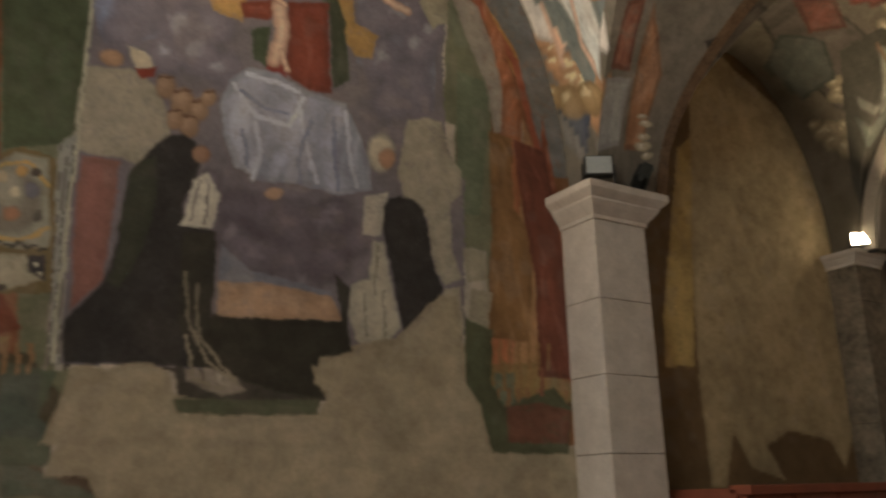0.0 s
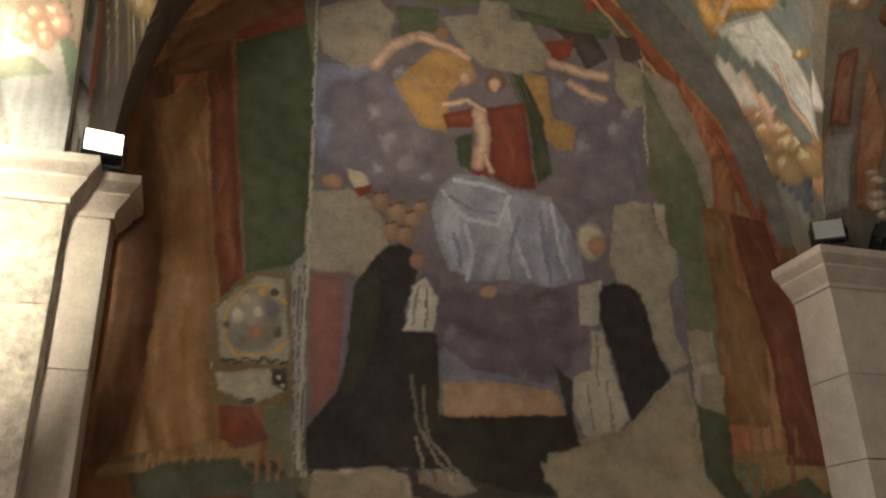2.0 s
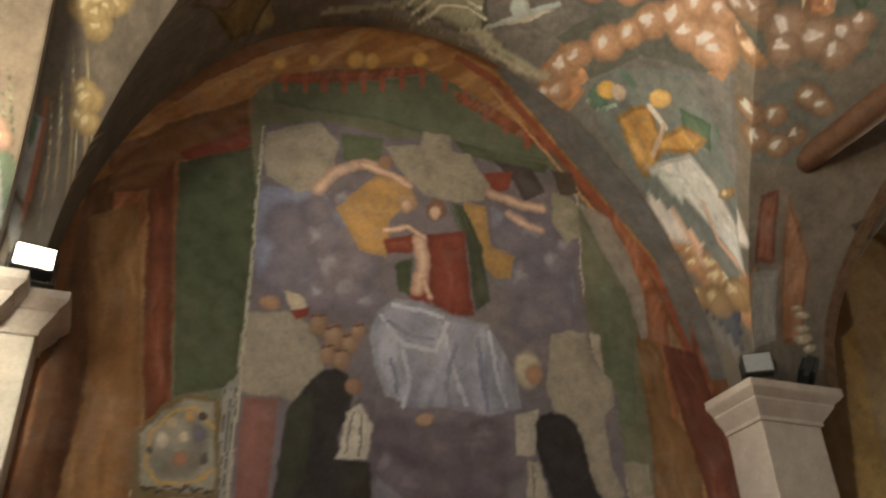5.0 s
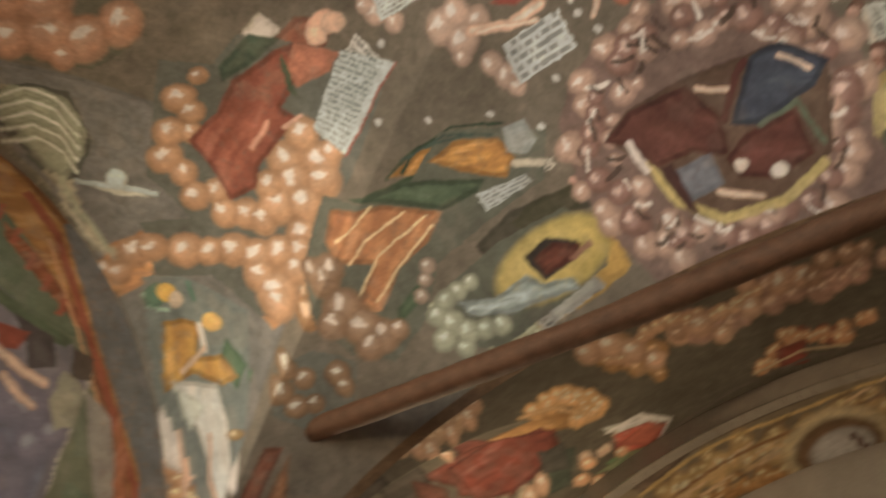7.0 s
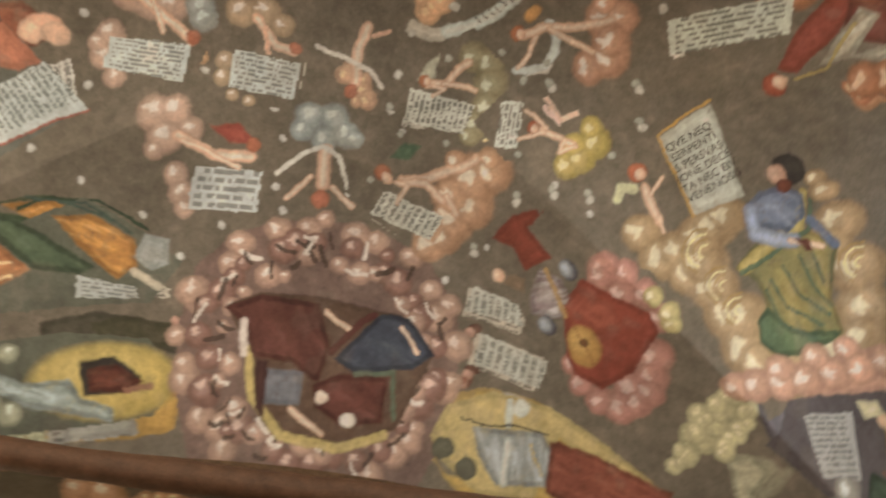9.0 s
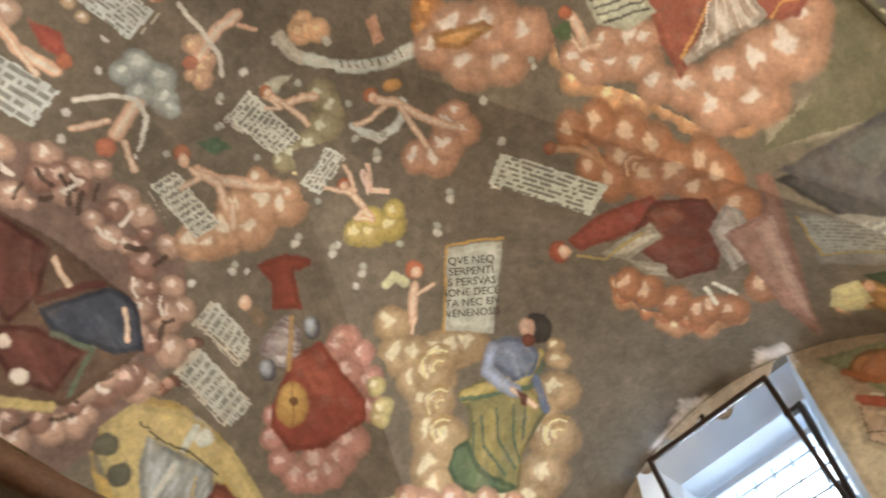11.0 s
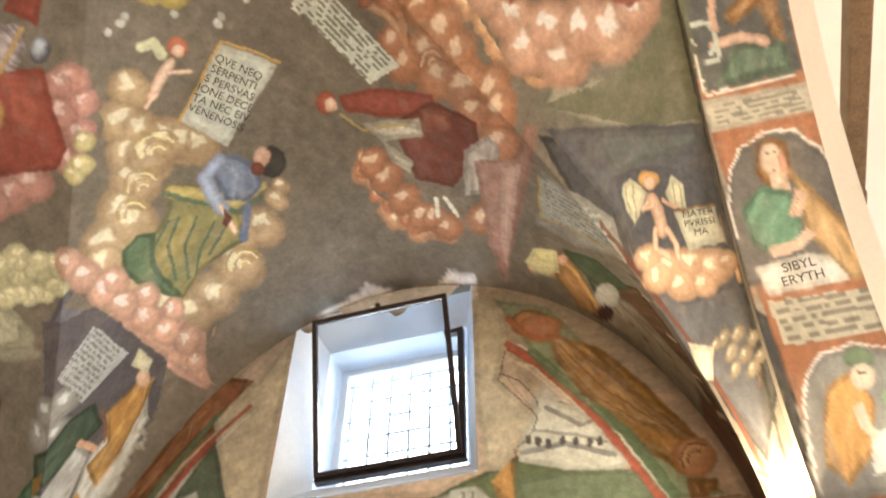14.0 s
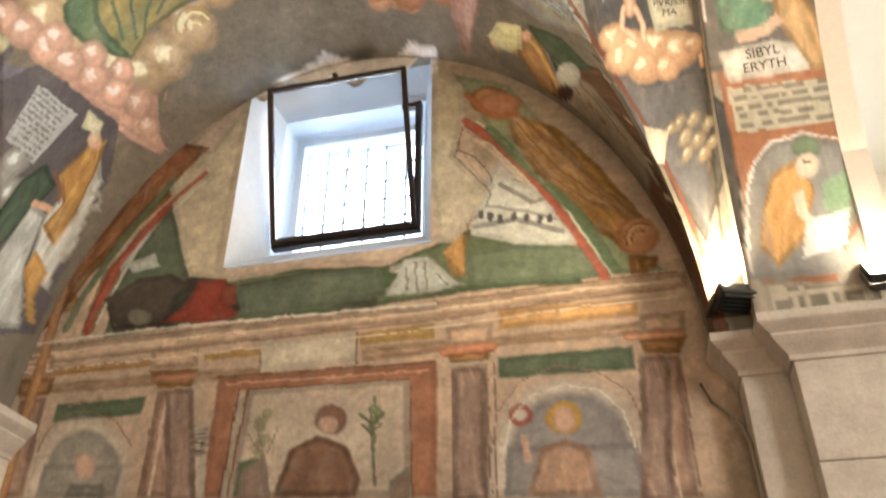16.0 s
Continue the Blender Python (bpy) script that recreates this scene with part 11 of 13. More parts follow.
stroke(VAULT, (0.64, 0.75, 0.79), 0.0249, [(1.442, -0.763), (1.428, -0.833), (1.393, -0.898), (1.313, -0.929), (1.239, -0.911), (1.182, -0.865)], (0.71, 0.84, 0.84))
stroke(VAULT, (0.67, 0.48, 0.37), 0.0304, [(1.268, -0.762), (1.209, -0.842), (1.182, -0.964), (1.142, -1.071), (1.105, -1.137)], (0.84, 0.77, 0.69))
stroke(VAULT, (0.67, 0.48, 0.37), 0.0208, [(1.215, -0.871), (1.243, -0.975), (1.274, -1.107)], (0.84, 0.77, 0.69))
stroke(VAULT, (0.67, 0.48, 0.37), 0.0176, [(1.259, -0.816), (1.358, -0.809), (1.427, -0.767)], (0.84, 0.77, 0.69))
disc(VAULT, (0.57, 0.36, 0.17), (1.156, -0.778), (-0.046, -0.029), (0.024, -0.030))
disc(VAULT, (0.39, 0.18, 0.11), (1.267, -0.726), (-0.036, -0.024), (0.027, -0.034))
disc(VAULT, (0.67, 0.48, 0.37), (1.268, -0.745), (-0.025, -0.016), (0.019, -0.023), (0.84, 0.77, 0.69))
ground(VAULT, None, [(0.369, -1.016), (-0.461, -1.536), (-0.523, -1.758), (-0.366, -1.943), (-0.048, -2.055), (0.236, -1.936), (0.355, -1.635), (0.535, -1.290)])
cloud(VAULT, (0.55, 0.35, 0.26), (0.84, 0.84, 0.84), (-0.218, -0.125), (0.126, -0.194), [(0.447, -1.301, 0.34), (0.436, -1.379, 0.34), (0.329, -1.430, 0.42), (0.260, -1.513, 0.40), (0.273, -1.627, 0.38), (0.188, -1.729, 0.45), (0.157, -1.863, 0.48), (0.009, -1.929, 0.52), (0.029, -1.804, 0.50), (-0.119, -1.847, 0.55), (-0.236, -1.886, 0.55), (-0.353, -1.837, 0.45), (-0.446, -1.739, 0.40), (-0.388, -1.653, 0.50), (0.202, -1.423, 0.40), (0.312, -1.356, 0.36), (0.164, -1.459, 0.30)])
poly(VAULT, (0.36, 0.14, 0.11), [(0.025, -1.241), (-0.314, -1.452), (0.074, -1.647), (0.191, -1.687), (0.146, -1.525)])
poly(VAULT, (0.38, 0.15, 0.12), [(-0.272, -1.426), (-0.335, -1.465), (-0.437, -1.796), (-0.333, -1.826), (-0.230, -1.743)])
folds(VAULT, (0.80, 0.84, 0.84), (0.35, 0.21, 0.12), (-0.107, -1.621), (0.038, 0.011), (0.010, -0.035), [(-0.260, -1.446), (-0.292, -1.465), (-0.257, -1.732), (-0.189, -1.740), (-0.046, -1.690), (0.126, -1.658), (0.118, -1.622), (-0.041, -1.607)])
stroke(VAULT, (0.66, 0.41, 0.18), 0.0084, [(-0.270, -1.438), (-0.145, -1.536), (0.118, -1.622)])
stroke(VAULT, (0.66, 0.41, 0.18), 0.0070, [(-0.254, -1.751), (-0.334, -1.738), (-0.423, -1.796)])
stroke(VAULT, (0.84, 0.84, 0.84), 0.0048, [(-0.224, -1.476), (0.031, -1.645)])
stroke(VAULT, (0.84, 0.84, 0.84), 0.0048, [(-0.230, -1.480), (-0.023, -1.677)])
stroke(VAULT, (0.84, 0.84, 0.84), 0.0048, [(-0.236, -1.484), (-0.099, -1.673)])
stroke(VAULT, (0.84, 0.84, 0.84), 0.0047, [(-0.240, -1.487), (-0.141, -1.697)])
stroke(VAULT, (0.84, 0.84, 0.84), 0.0046, [(-0.245, -1.489), (-0.173, -1.715)])
poly(VAULT, (0.63, 0.73, 0.64), [(0.230, -1.111), (0.014, -1.248), (0.059, -1.413), (0.196, -1.390), (0.286, -1.268)])
stroke(VAULT, (0.08, 0.08, 0.08), 0.0061, [(0.226, -1.176), (0.041, -1.276)])
stroke(VAULT, (0.08, 0.08, 0.08), 0.0061, [(0.237, -1.211), (0.051, -1.311)])
stroke(VAULT, (0.08, 0.08, 0.08), 0.0061, [(0.247, -1.246), (0.061, -1.345)])
stroke(VAULT, (0.08, 0.08, 0.08), 0.0061, [(0.258, -1.282), (0.071, -1.381)])
stroke(VAULT, (0.67, 0.48, 0.37), 0.0302, [(0.337, -1.156), (0.355, -1.231), (0.383, -1.298)], (0.84, 0.77, 0.69))
stroke(VAULT, (0.67, 0.48, 0.37), 0.0164, [(0.399, -1.203), (0.412, -1.294), (0.328, -1.332)], (0.84, 0.77, 0.69))
disc(VAULT, (0.44, 0.18, 0.11), (0.344, -1.129), (-0.033, -0.021), (0.020, -0.030))
poly(VAULT, (0.13, 0.21, 0.12), [(0.445, -1.131), (0.344, -1.166), (0.408, -1.240), (0.456, -1.195)])
ground(VAULT, None, [(1.910, -1.307), (1.612, -1.487), (1.350, -1.721), (1.618, -2.049), (1.553, -2.443), (1.843, -2.812), (2.143, -2.851), (2.262, -2.967), (2.579, -2.225), (2.382, -2.096), (2.165, -1.618), (2.044, -1.424)])
cloud(VAULT, (0.46, 0.36, 0.23), (0.76, 0.77, 0.64), (-0.177, -0.246), (0.155, -0.220), [(2.036, -1.548, 0.34), (2.117, -1.663, 0.38), (2.073, -1.739, 0.34), (2.156, -1.811, 0.36), (2.182, -1.941, 0.40), (2.275, -2.029, 0.40), (2.098, -1.869, 0.44), (1.999, -1.849, 0.40), (2.369, -2.121, 0.40), (2.419, -2.198, 0.36), (2.272, -2.119, 0.40), (1.934, -1.904, 0.40), (1.884, -1.959, 0.36), (1.618, -2.344, 0.18), (1.665, -2.411, 0.24), (1.789, -2.536, 0.42), (1.987, -2.681, 0.52), (2.146, -2.746, 0.48), (2.260, -2.750, 0.44), (2.336, -2.603, 0.40), (2.412, -2.373, 0.40), (2.418, -2.527, 0.40), (1.901, -2.504, 0.40)])
stroke(VAULT, (0.40, 0.30, 0.14), 0.0065, [(2.147, -1.849), (2.125, -1.789), (2.082, -1.761), (2.032, -1.766), (1.985, -1.805), (1.961, -1.869)])
stroke(VAULT, (0.80, 0.81, 0.50), 0.0065, [(2.126, -1.856), (2.108, -1.812), (2.075, -1.789), (2.037, -1.792), (2.003, -1.825), (1.986, -1.874)])
stroke(VAULT, (0.40, 0.30, 0.14), 0.0065, [(2.105, -1.864), (2.094, -1.834), (2.070, -1.820), (2.044, -1.820), (2.019, -1.843), (2.008, -1.876)])
stroke(VAULT, (0.80, 0.81, 0.50), 0.0065, [(2.083, -1.872), (2.076, -1.856), (2.064, -1.849), (2.050, -1.849), (2.038, -1.860), (2.030, -1.878)])
stroke(VAULT, (0.40, 0.30, 0.14), 0.0054, [(2.244, -1.965), (2.225, -1.914), (2.190, -1.892), (2.150, -1.899), (2.114, -1.935), (2.095, -1.994)])
stroke(VAULT, (0.80, 0.81, 0.50), 0.0054, [(2.226, -1.971), (2.214, -1.935), (2.187, -1.916), (2.156, -1.923), (2.128, -1.949), (2.115, -1.993)])
stroke(VAULT, (0.40, 0.30, 0.14), 0.0054, [(2.209, -1.980), (2.201, -1.954), (2.182, -1.941), (2.160, -1.947), (2.141, -1.964), (2.132, -1.994)])
stroke(VAULT, (0.80, 0.81, 0.50), 0.0054, [(2.192, -1.988), (2.188, -1.973), (2.177, -1.968), (2.165, -1.969), (2.157, -1.981), (2.152, -1.997)])
stroke(VAULT, (0.40, 0.30, 0.14), 0.0047, [(2.311, -2.054), (2.295, -2.012), (2.267, -1.994), (2.234, -2.002), (2.203, -2.037), (2.188, -2.088)])
stroke(VAULT, (0.80, 0.81, 0.50), 0.0047, [(2.298, -2.063), (2.286, -2.032), (2.264, -2.017), (2.237, -2.021), (2.214, -2.049), (2.204, -2.087)])
stroke(VAULT, (0.40, 0.30, 0.14), 0.0047, [(2.283, -2.073), (2.275, -2.049), (2.259, -2.038), (2.242, -2.043), (2.227, -2.063), (2.218, -2.089)])
stroke(VAULT, (0.80, 0.81, 0.50), 0.0046, [(2.268, -2.079), (2.264, -2.069), (2.255, -2.061), (2.246, -2.063), (2.238, -2.075), (2.235, -2.089)])
stroke(VAULT, (0.40, 0.30, 0.14), 0.0063, [(2.046, -2.663), (2.023, -2.603), (1.981, -2.574), (1.931, -2.580), (1.889, -2.618), (1.865, -2.684)])
stroke(VAULT, (0.80, 0.81, 0.50), 0.0063, [(2.024, -2.669), (2.010, -2.627), (1.977, -2.602), (1.939, -2.608), (1.905, -2.636), (1.888, -2.684)])
stroke(VAULT, (0.40, 0.30, 0.14), 0.0064, [(2.003, -2.678), (1.994, -2.648), (1.970, -2.630), (1.944, -2.636), (1.921, -2.654), (1.910, -2.687)])
stroke(VAULT, (0.80, 0.81, 0.50), 0.0064, [(1.983, -2.687), (1.978, -2.669), (1.965, -2.661), (1.950, -2.662), (1.939, -2.674), (1.933, -2.693)])
poly(VAULT, (0.68, 0.77, 0.74), [(1.603, -1.533), (1.377, -1.729), (1.782, -2.030), (1.924, -1.793)])
stroke(VAULT, (0.61, 0.41, 0.14), 0.0088, [(1.367, -1.720), (1.598, -1.525), (1.924, -1.793)])
stroke(VAULT, (0.62, 0.68, 0.49), 0.0292, [(1.925, -1.396), (1.870, -1.403), (1.861, -1.469)])
stroke(VAULT, (0.67, 0.48, 0.37), 0.0301, [(1.848, -1.521), (1.912, -1.570), (1.972, -1.621)], (0.84, 0.77, 0.69))
stroke(VAULT, (0.67, 0.48, 0.37), 0.0157, [(1.872, -1.554), (1.785, -1.601)], (0.84, 0.77, 0.69))
stroke(VAULT, (0.67, 0.48, 0.37), 0.0157, [(1.955, -1.621), (2.012, -1.654)], (0.84, 0.77, 0.69))
disc(VAULT, (0.42, 0.16, 0.10), (1.786, -1.474), (-0.039, -0.037), (0.032, -0.043))
disc(VAULT, (0.67, 0.48, 0.37), (1.792, -1.491), (-0.024, -0.023), (0.020, -0.027), (0.84, 0.77, 0.69))
folds(VAULT, (0.41, 0.35, 0.15), (0.10, 0.17, 0.12), (2.156, -2.337), (0.027, 0.099), (0.064, -0.027), [(2.098, -2.036), (1.944, -2.144), (1.851, -2.379), (1.894, -2.559), (2.133, -2.568), (2.261, -2.647), (2.351, -2.476), (2.387, -2.265), (2.335, -2.187), (2.210, -2.221), (2.133, -2.160)])
folds(VAULT, (0.16, 0.24, 0.14), (0.07, 0.14, 0.11), (2.305, -2.360), (0.031, 0.079), (0.043, -0.041), [(2.352, -2.199), (2.278, -2.175), (2.217, -2.232), (2.281, -2.373), (2.249, -2.630), (2.295, -2.594), (2.369, -2.404), (2.387, -2.288)])
stroke(VAULT, (0.47, 0.41, 0.17), 0.0371, [(2.084, -2.090), (1.977, -2.190), (1.855, -2.330), (1.706, -2.306)], (0.55, 0.50, 0.23))
stroke(VAULT, (0.11, 0.19, 0.14), 0.0124, [(2.108, -2.075), (2.019, -2.209), (1.855, -2.384), (1.722, -2.357)])
stroke(VAULT, (0.10, 0.17, 0.13), 0.0082, [(2.113, -2.231), (2.199, -2.329), (2.248, -2.525)])
stroke(VAULT, (0.10, 0.17, 0.13), 0.0084, [(2.043, -2.283), (2.153, -2.399), (2.200, -2.559)])
stroke(VAULT, (0.10, 0.17, 0.13), 0.0088, [(1.985, -2.357), (2.087, -2.449), (2.167, -2.564)])
stroke(VAULT, (0.10, 0.17, 0.13), 0.0078, [(2.155, -2.216), (2.268, -2.305), (2.300, -2.501)])
stroke(VAULT, (0.10, 0.17, 0.13), 0.0088, [(1.962, -2.430), (2.076, -2.512)])
folds(VAULT, (0.28, 0.36, 0.53), (0.11, 0.16, 0.28), (1.809, -2.189), (0.047, 0.022), (0.016, -0.055), [(1.820, -2.046), (1.737, -2.085), (1.686, -2.197), (1.699, -2.313), (1.798, -2.356), (1.897, -2.284), (1.907, -2.143), (1.921, -2.085)])
stroke(VAULT, (0.28, 0.36, 0.55), 0.0446, [(1.837, -2.070), (1.935, -2.120), (1.938, -2.238), (1.922, -2.321)], (0.44, 0.57, 0.81))
stroke(VAULT, (0.67, 0.48, 0.37), 0.0169, [(1.924, -2.297), (1.921, -2.381), (1.922, -2.480)], (0.84, 0.77, 0.69))
poly(VAULT, (0.15, 0.06, 0.05), [(1.910, -2.313), (1.898, -2.393), (1.954, -2.440), (1.957, -2.391)])
stroke(VAULT, (0.15, 0.22, 0.38), 0.0249, [(1.812, -2.376), (1.906, -2.544)])
disc(VAULT, (0.05, 0.05, 0.05), (1.607, -2.203), (-0.066, -0.057), (0.055, -0.079))
disc(VAULT, (0.61, 0.41, 0.31), (1.648, -2.155), (-0.037, -0.033), (0.036, -0.051), (0.75, 0.58, 0.49))
disc(VAULT, (0.18, 0.07, 0.05), (1.691, -2.205), (-0.030, -0.027), (0.024, -0.034))
ground(VAULT, None, [(2.403, -0.831), (2.214, -0.786), (2.017, -0.971), (2.224, -1.273), (2.174, -1.608), (2.302, -1.817), (2.478, -1.874), (2.804, -1.733), (2.864, -1.464), (2.635, -1.162)])
cloud(VAULT, (0.54, 0.31, 0.28), (0.76, 0.62, 0.64), (-0.199, -0.177), (0.137, -0.197), [(2.216, -1.377, 0.32), (2.294, -1.487, 0.30), (2.208, -1.482, 0.25), (2.267, -1.590, 0.26), (2.346, -1.679, 0.28), (2.519, -1.691, 0.36), (2.620, -1.697, 0.34), (2.693, -1.616, 0.36), (2.794, -1.583, 0.34), (2.800, -1.480, 0.28), (2.756, -1.374, 0.24), (2.683, -1.315, 0.22), (2.687, -1.700, 0.30), (2.752, -1.656, 0.28), (2.261, -1.371, 0.26)])
cloud(VAULT, (0.58, 0.55, 0.30), (0.84, 0.84, 0.70), (-0.174, -0.206), (0.129, -0.192), [(2.266, -1.632, 0.18), (2.311, -1.720, 0.20), (2.351, -1.736, 0.18)])
poly(VAULT, (0.26, 0.08, 0.06), [(2.238, -0.798), (2.099, -0.886), (2.039, -1.001), (2.073, -1.023), (2.140, -0.983), (2.245, -1.124), (2.346, -1.001), (2.260, -0.929)])
poly(VAULT, (0.30, 0.09, 0.07), [(2.440, -1.214), (2.294, -1.279), (2.323, -1.480), (2.329, -1.631), (2.405, -1.693), (2.626, -1.612), (2.752, -1.478), (2.729, -1.336), (2.655, -1.275)])
poly(VAULT, (0.38, 0.13, 0.10), [(2.454, -1.234), (2.353, -1.293), (2.354, -1.454), (2.464, -1.518), (2.515, -1.408)])
folds(VAULT, (0.59, 0.61, 0.67), (0.14, 0.05, 0.06), (2.418, -1.141), (0.025, -0.013), (-0.013, -0.029), [(2.442, -1.046), (2.304, -1.072), (2.324, -1.187), (2.402, -1.249), (2.506, -1.219), (2.522, -1.070)])
stroke(VAULT, (0.49, 0.35, 0.17), 0.0148, [(2.309, -1.101), (2.484, -1.240)])
disc(VAULT, (0.54, 0.35, 0.14), (2.589, -1.356), (-0.043, -0.080), (0.090, -0.057), (0.67, 0.50, 0.22))
disc(VAULT, (0.18, 0.11, 0.06), (2.577, -1.352), (-0.017, -0.016), (0.013, -0.018))
stroke(VAULT, (0.30, 0.14, 0.07), 0.0036, [(2.431, -1.223), (2.651, -1.413)])
disc(VAULT, (0.10, 0.11, 0.14), (2.277, -1.211), (-0.035, -0.031), (0.035, -0.048), (0.57, 0.69, 0.83))
disc(VAULT, (0.10, 0.11, 0.14), (2.550, -1.160), (-0.033, -0.032), (0.034, -0.047), (0.57, 0.69, 0.83))
disc(VAULT, (0.67, 0.48, 0.37), (2.391, -0.875), (-0.026, -0.023), (0.024, -0.031), (0.84, 0.77, 0.69))
poly(VAULT, (0.31, 0.25, 0.19), [(2.423, -0.896), (2.370, -0.929), (2.370, -1.012), (2.444, -1.028)])
tablet(VAULT, (0.57, 0.64, 0.63), (0.19, 0.20, 0.19), 5, [(2.587, -0.729), (2.468, -0.758), (2.496, -0.995), (2.592, -1.042)])
tablet(VAULT, (0.57, 0.64, 0.63), (0.19, 0.20, 0.19), 6, [(2.801, -0.824), (2.665, -0.832), (2.709, -1.194), (2.832, -1.168)])
ground(VAULT, None, [(1.275, -1.566), (0.847, -1.346), (0.548, -1.524), (0.380, -1.742), (0.236, -2.022), (0.227, -2.242), (0.531, -2.940), (0.859, -2.919), (1.167, -2.539), (1.119, -2.232), (1.283, -1.937)])
cloud(VAULT, (0.43, 0.22, 0.13), (0.73, 0.61, 0.49), (-0.260, -0.072), (0.173, -0.322), [(0.706, -1.523, 0.30), (0.581, -1.574, 0.32), (0.507, -1.699, 0.36), (0.614, -1.775, 0.36), (0.466, -1.802, 0.32), (0.741, -1.837, 0.36), (0.604, -1.917, 0.40), (0.479, -1.948, 0.40), (0.348, -1.967, 0.30), (0.354, -2.069, 0.34), (0.383, -2.242, 0.36), (0.413, -2.423, 0.36), (0.470, -2.611, 0.36), (0.594, -2.760, 0.34), (0.816, -2.834, 0.32), (0.945, -2.762, 0.32), (1.005, -2.625, 0.34), (1.055, -2.472, 0.32), (1.097, -2.367, 0.30), (0.468, -2.089, 0.34), (0.766, -1.722, 0.28), (0.880, -2.767, 0.28)])
stroke(VAULT, (0.34, 0.17, 0.10), 0.0046, [(0.684, -1.861), (0.672, -1.819), (0.638, -1.782), (0.594, -1.761), (0.555, -1.765), (0.530, -1.793)])
stroke(VAULT, (0.73, 0.58, 0.42), 0.0046, [(0.666, -1.856), (0.656, -1.824), (0.630, -1.795), (0.596, -1.781), (0.565, -1.783), (0.548, -1.805)])
stroke(VAULT, (0.34, 0.17, 0.10), 0.0046, [(0.648, -1.851), (0.641, -1.829), (0.622, -1.810), (0.601, -1.800), (0.579, -1.803), (0.567, -1.817)])
stroke(VAULT, (0.73, 0.58, 0.42), 0.0046, [(0.628, -1.847), (0.623, -1.835), (0.614, -1.824), (0.602, -1.817), (0.592, -1.820), (0.583, -1.826)])
stroke(VAULT, (0.51, 0.30, 0.18), 0.0296, [(0.828, -1.540), (0.752, -1.596), (0.711, -1.708)], (0.63, 0.44, 0.30))
stroke(VAULT, (0.51, 0.30, 0.18), 0.0236, [(0.690, -1.597), (0.694, -1.680), (0.715, -1.741)])
disc(VAULT, (0.30, 0.13, 0.08), (0.837, -1.519), (-0.035, -0.016), (0.024, -0.037))
tablet(VAULT, (0.65, 0.74, 0.70), (0.06, 0.06, 0.05), 5, [(1.036, -1.387), (0.775, -1.852), (0.963, -1.932), (1.205, -1.458)])
poly(VAULT, (0.28, 0.09, 0.07), [(1.153, -1.957), (0.942, -1.953), (0.655, -2.008), (0.655, -2.118), (0.920, -2.134), (1.148, -2.058)])
poly(VAULT, (0.16, 0.06, 0.05), [(0.938, -2.164), (0.673, -2.040), (0.467, -2.142), (0.494, -2.339), (0.710, -2.567), (0.901, -2.501), (0.914, -2.292)])
poly(VAULT, (0.24, 0.10, 0.07), [(0.760, -2.083), (0.586, -2.100), (0.612, -2.204), (0.779, -2.229)])
folds(VAULT, (0.63, 0.69, 0.64), (0.31, 0.25, 0.17), (0.925, -2.287), (0.037, -0.046), (-0.037, -0.027), [(1.089, -2.130), (0.760, -2.140), (0.774, -2.249), (0.994, -2.256), (0.871, -2.390), (0.918, -2.473), (0.997, -2.376), (1.004, -2.272)])
folds(VAULT, (0.63, 0.67, 0.68), (0.26, 0.19, 0.15), (0.533, -2.409), (0.049, -0.013), (0.011, -0.055), [(0.585, -2.322), (0.429, -2.202), (0.386, -2.277), (0.518, -2.567), (0.661, -2.621), (0.629, -2.467)])
stroke(VAULT, (0.41, 0.35, 0.16), 0.0113, [(1.171, -2.065), (1.081, -2.173), (0.840, -2.167)])
disc(VAULT, (0.36, 0.12, 0.08), (1.223, -1.982), (-0.051, -0.031), (0.041, -0.061))
disc(VAULT, (0.67, 0.48, 0.37), (1.204, -2.002), (-0.031, -0.018), (0.025, -0.037), (0.84, 0.77, 0.69))
stroke(VAULT, (0.78, 0.84, 0.80), 0.0153, [(0.775, -2.630), (0.734, -2.749)])
stroke(VAULT, (0.78, 0.84, 0.80), 0.0157, [(0.825, -2.635), (0.848, -2.756)])
poly(VAULT, (0.30, 0.19, 0.16), [(0.242, -2.115), (0.180, -2.144), (0.598, -3.235), (0.608, -2.886)])
disc(VAULT, (0.41, 0.46, 0.44), (1.730, -0.185), (-0.016, -0.012), (0.013, -0.015))
disc(VAULT, (0.41, 0.46, 0.44), (1.851, -0.255), (-0.015, -0.012), (0.013, -0.015))
disc(VAULT, (0.41, 0.46, 0.44), (1.849, -0.496), (-0.015, -0.013), (0.013, -0.016))
disc(VAULT, (0.41, 0.46, 0.44), (2.091, -0.148), (-0.014, -0.012), (0.013, -0.015))
disc(VAULT, (0.41, 0.46, 0.44), (1.371, -0.675), (-0.017, -0.012), (0.014, -0.017))
disc(VAULT, (0.41, 0.46, 0.44), (1.470, -0.938), (-0.018, -0.013), (0.013, -0.017))
disc(VAULT, (0.41, 0.46, 0.44), (1.480, -0.812), (-0.017, -0.013), (0.014, -0.017))
disc(VAULT, (0.41, 0.46, 0.44), (1.941, -1.056), (-0.015, -0.015), (0.012, -0.016))
disc(VAULT, (0.41, 0.46, 0.44), (2.009, -0.888), (-0.017, -0.013), (0.013, -0.016))
disc(VAULT, (0.41, 0.46, 0.44), (1.922, -1.239), (-0.015, -0.015), (0.013, -0.017))
disc(VAULT, (0.41, 0.46, 0.44), (1.374, -1.348), (-0.019, -0.013), (0.014, -0.019))
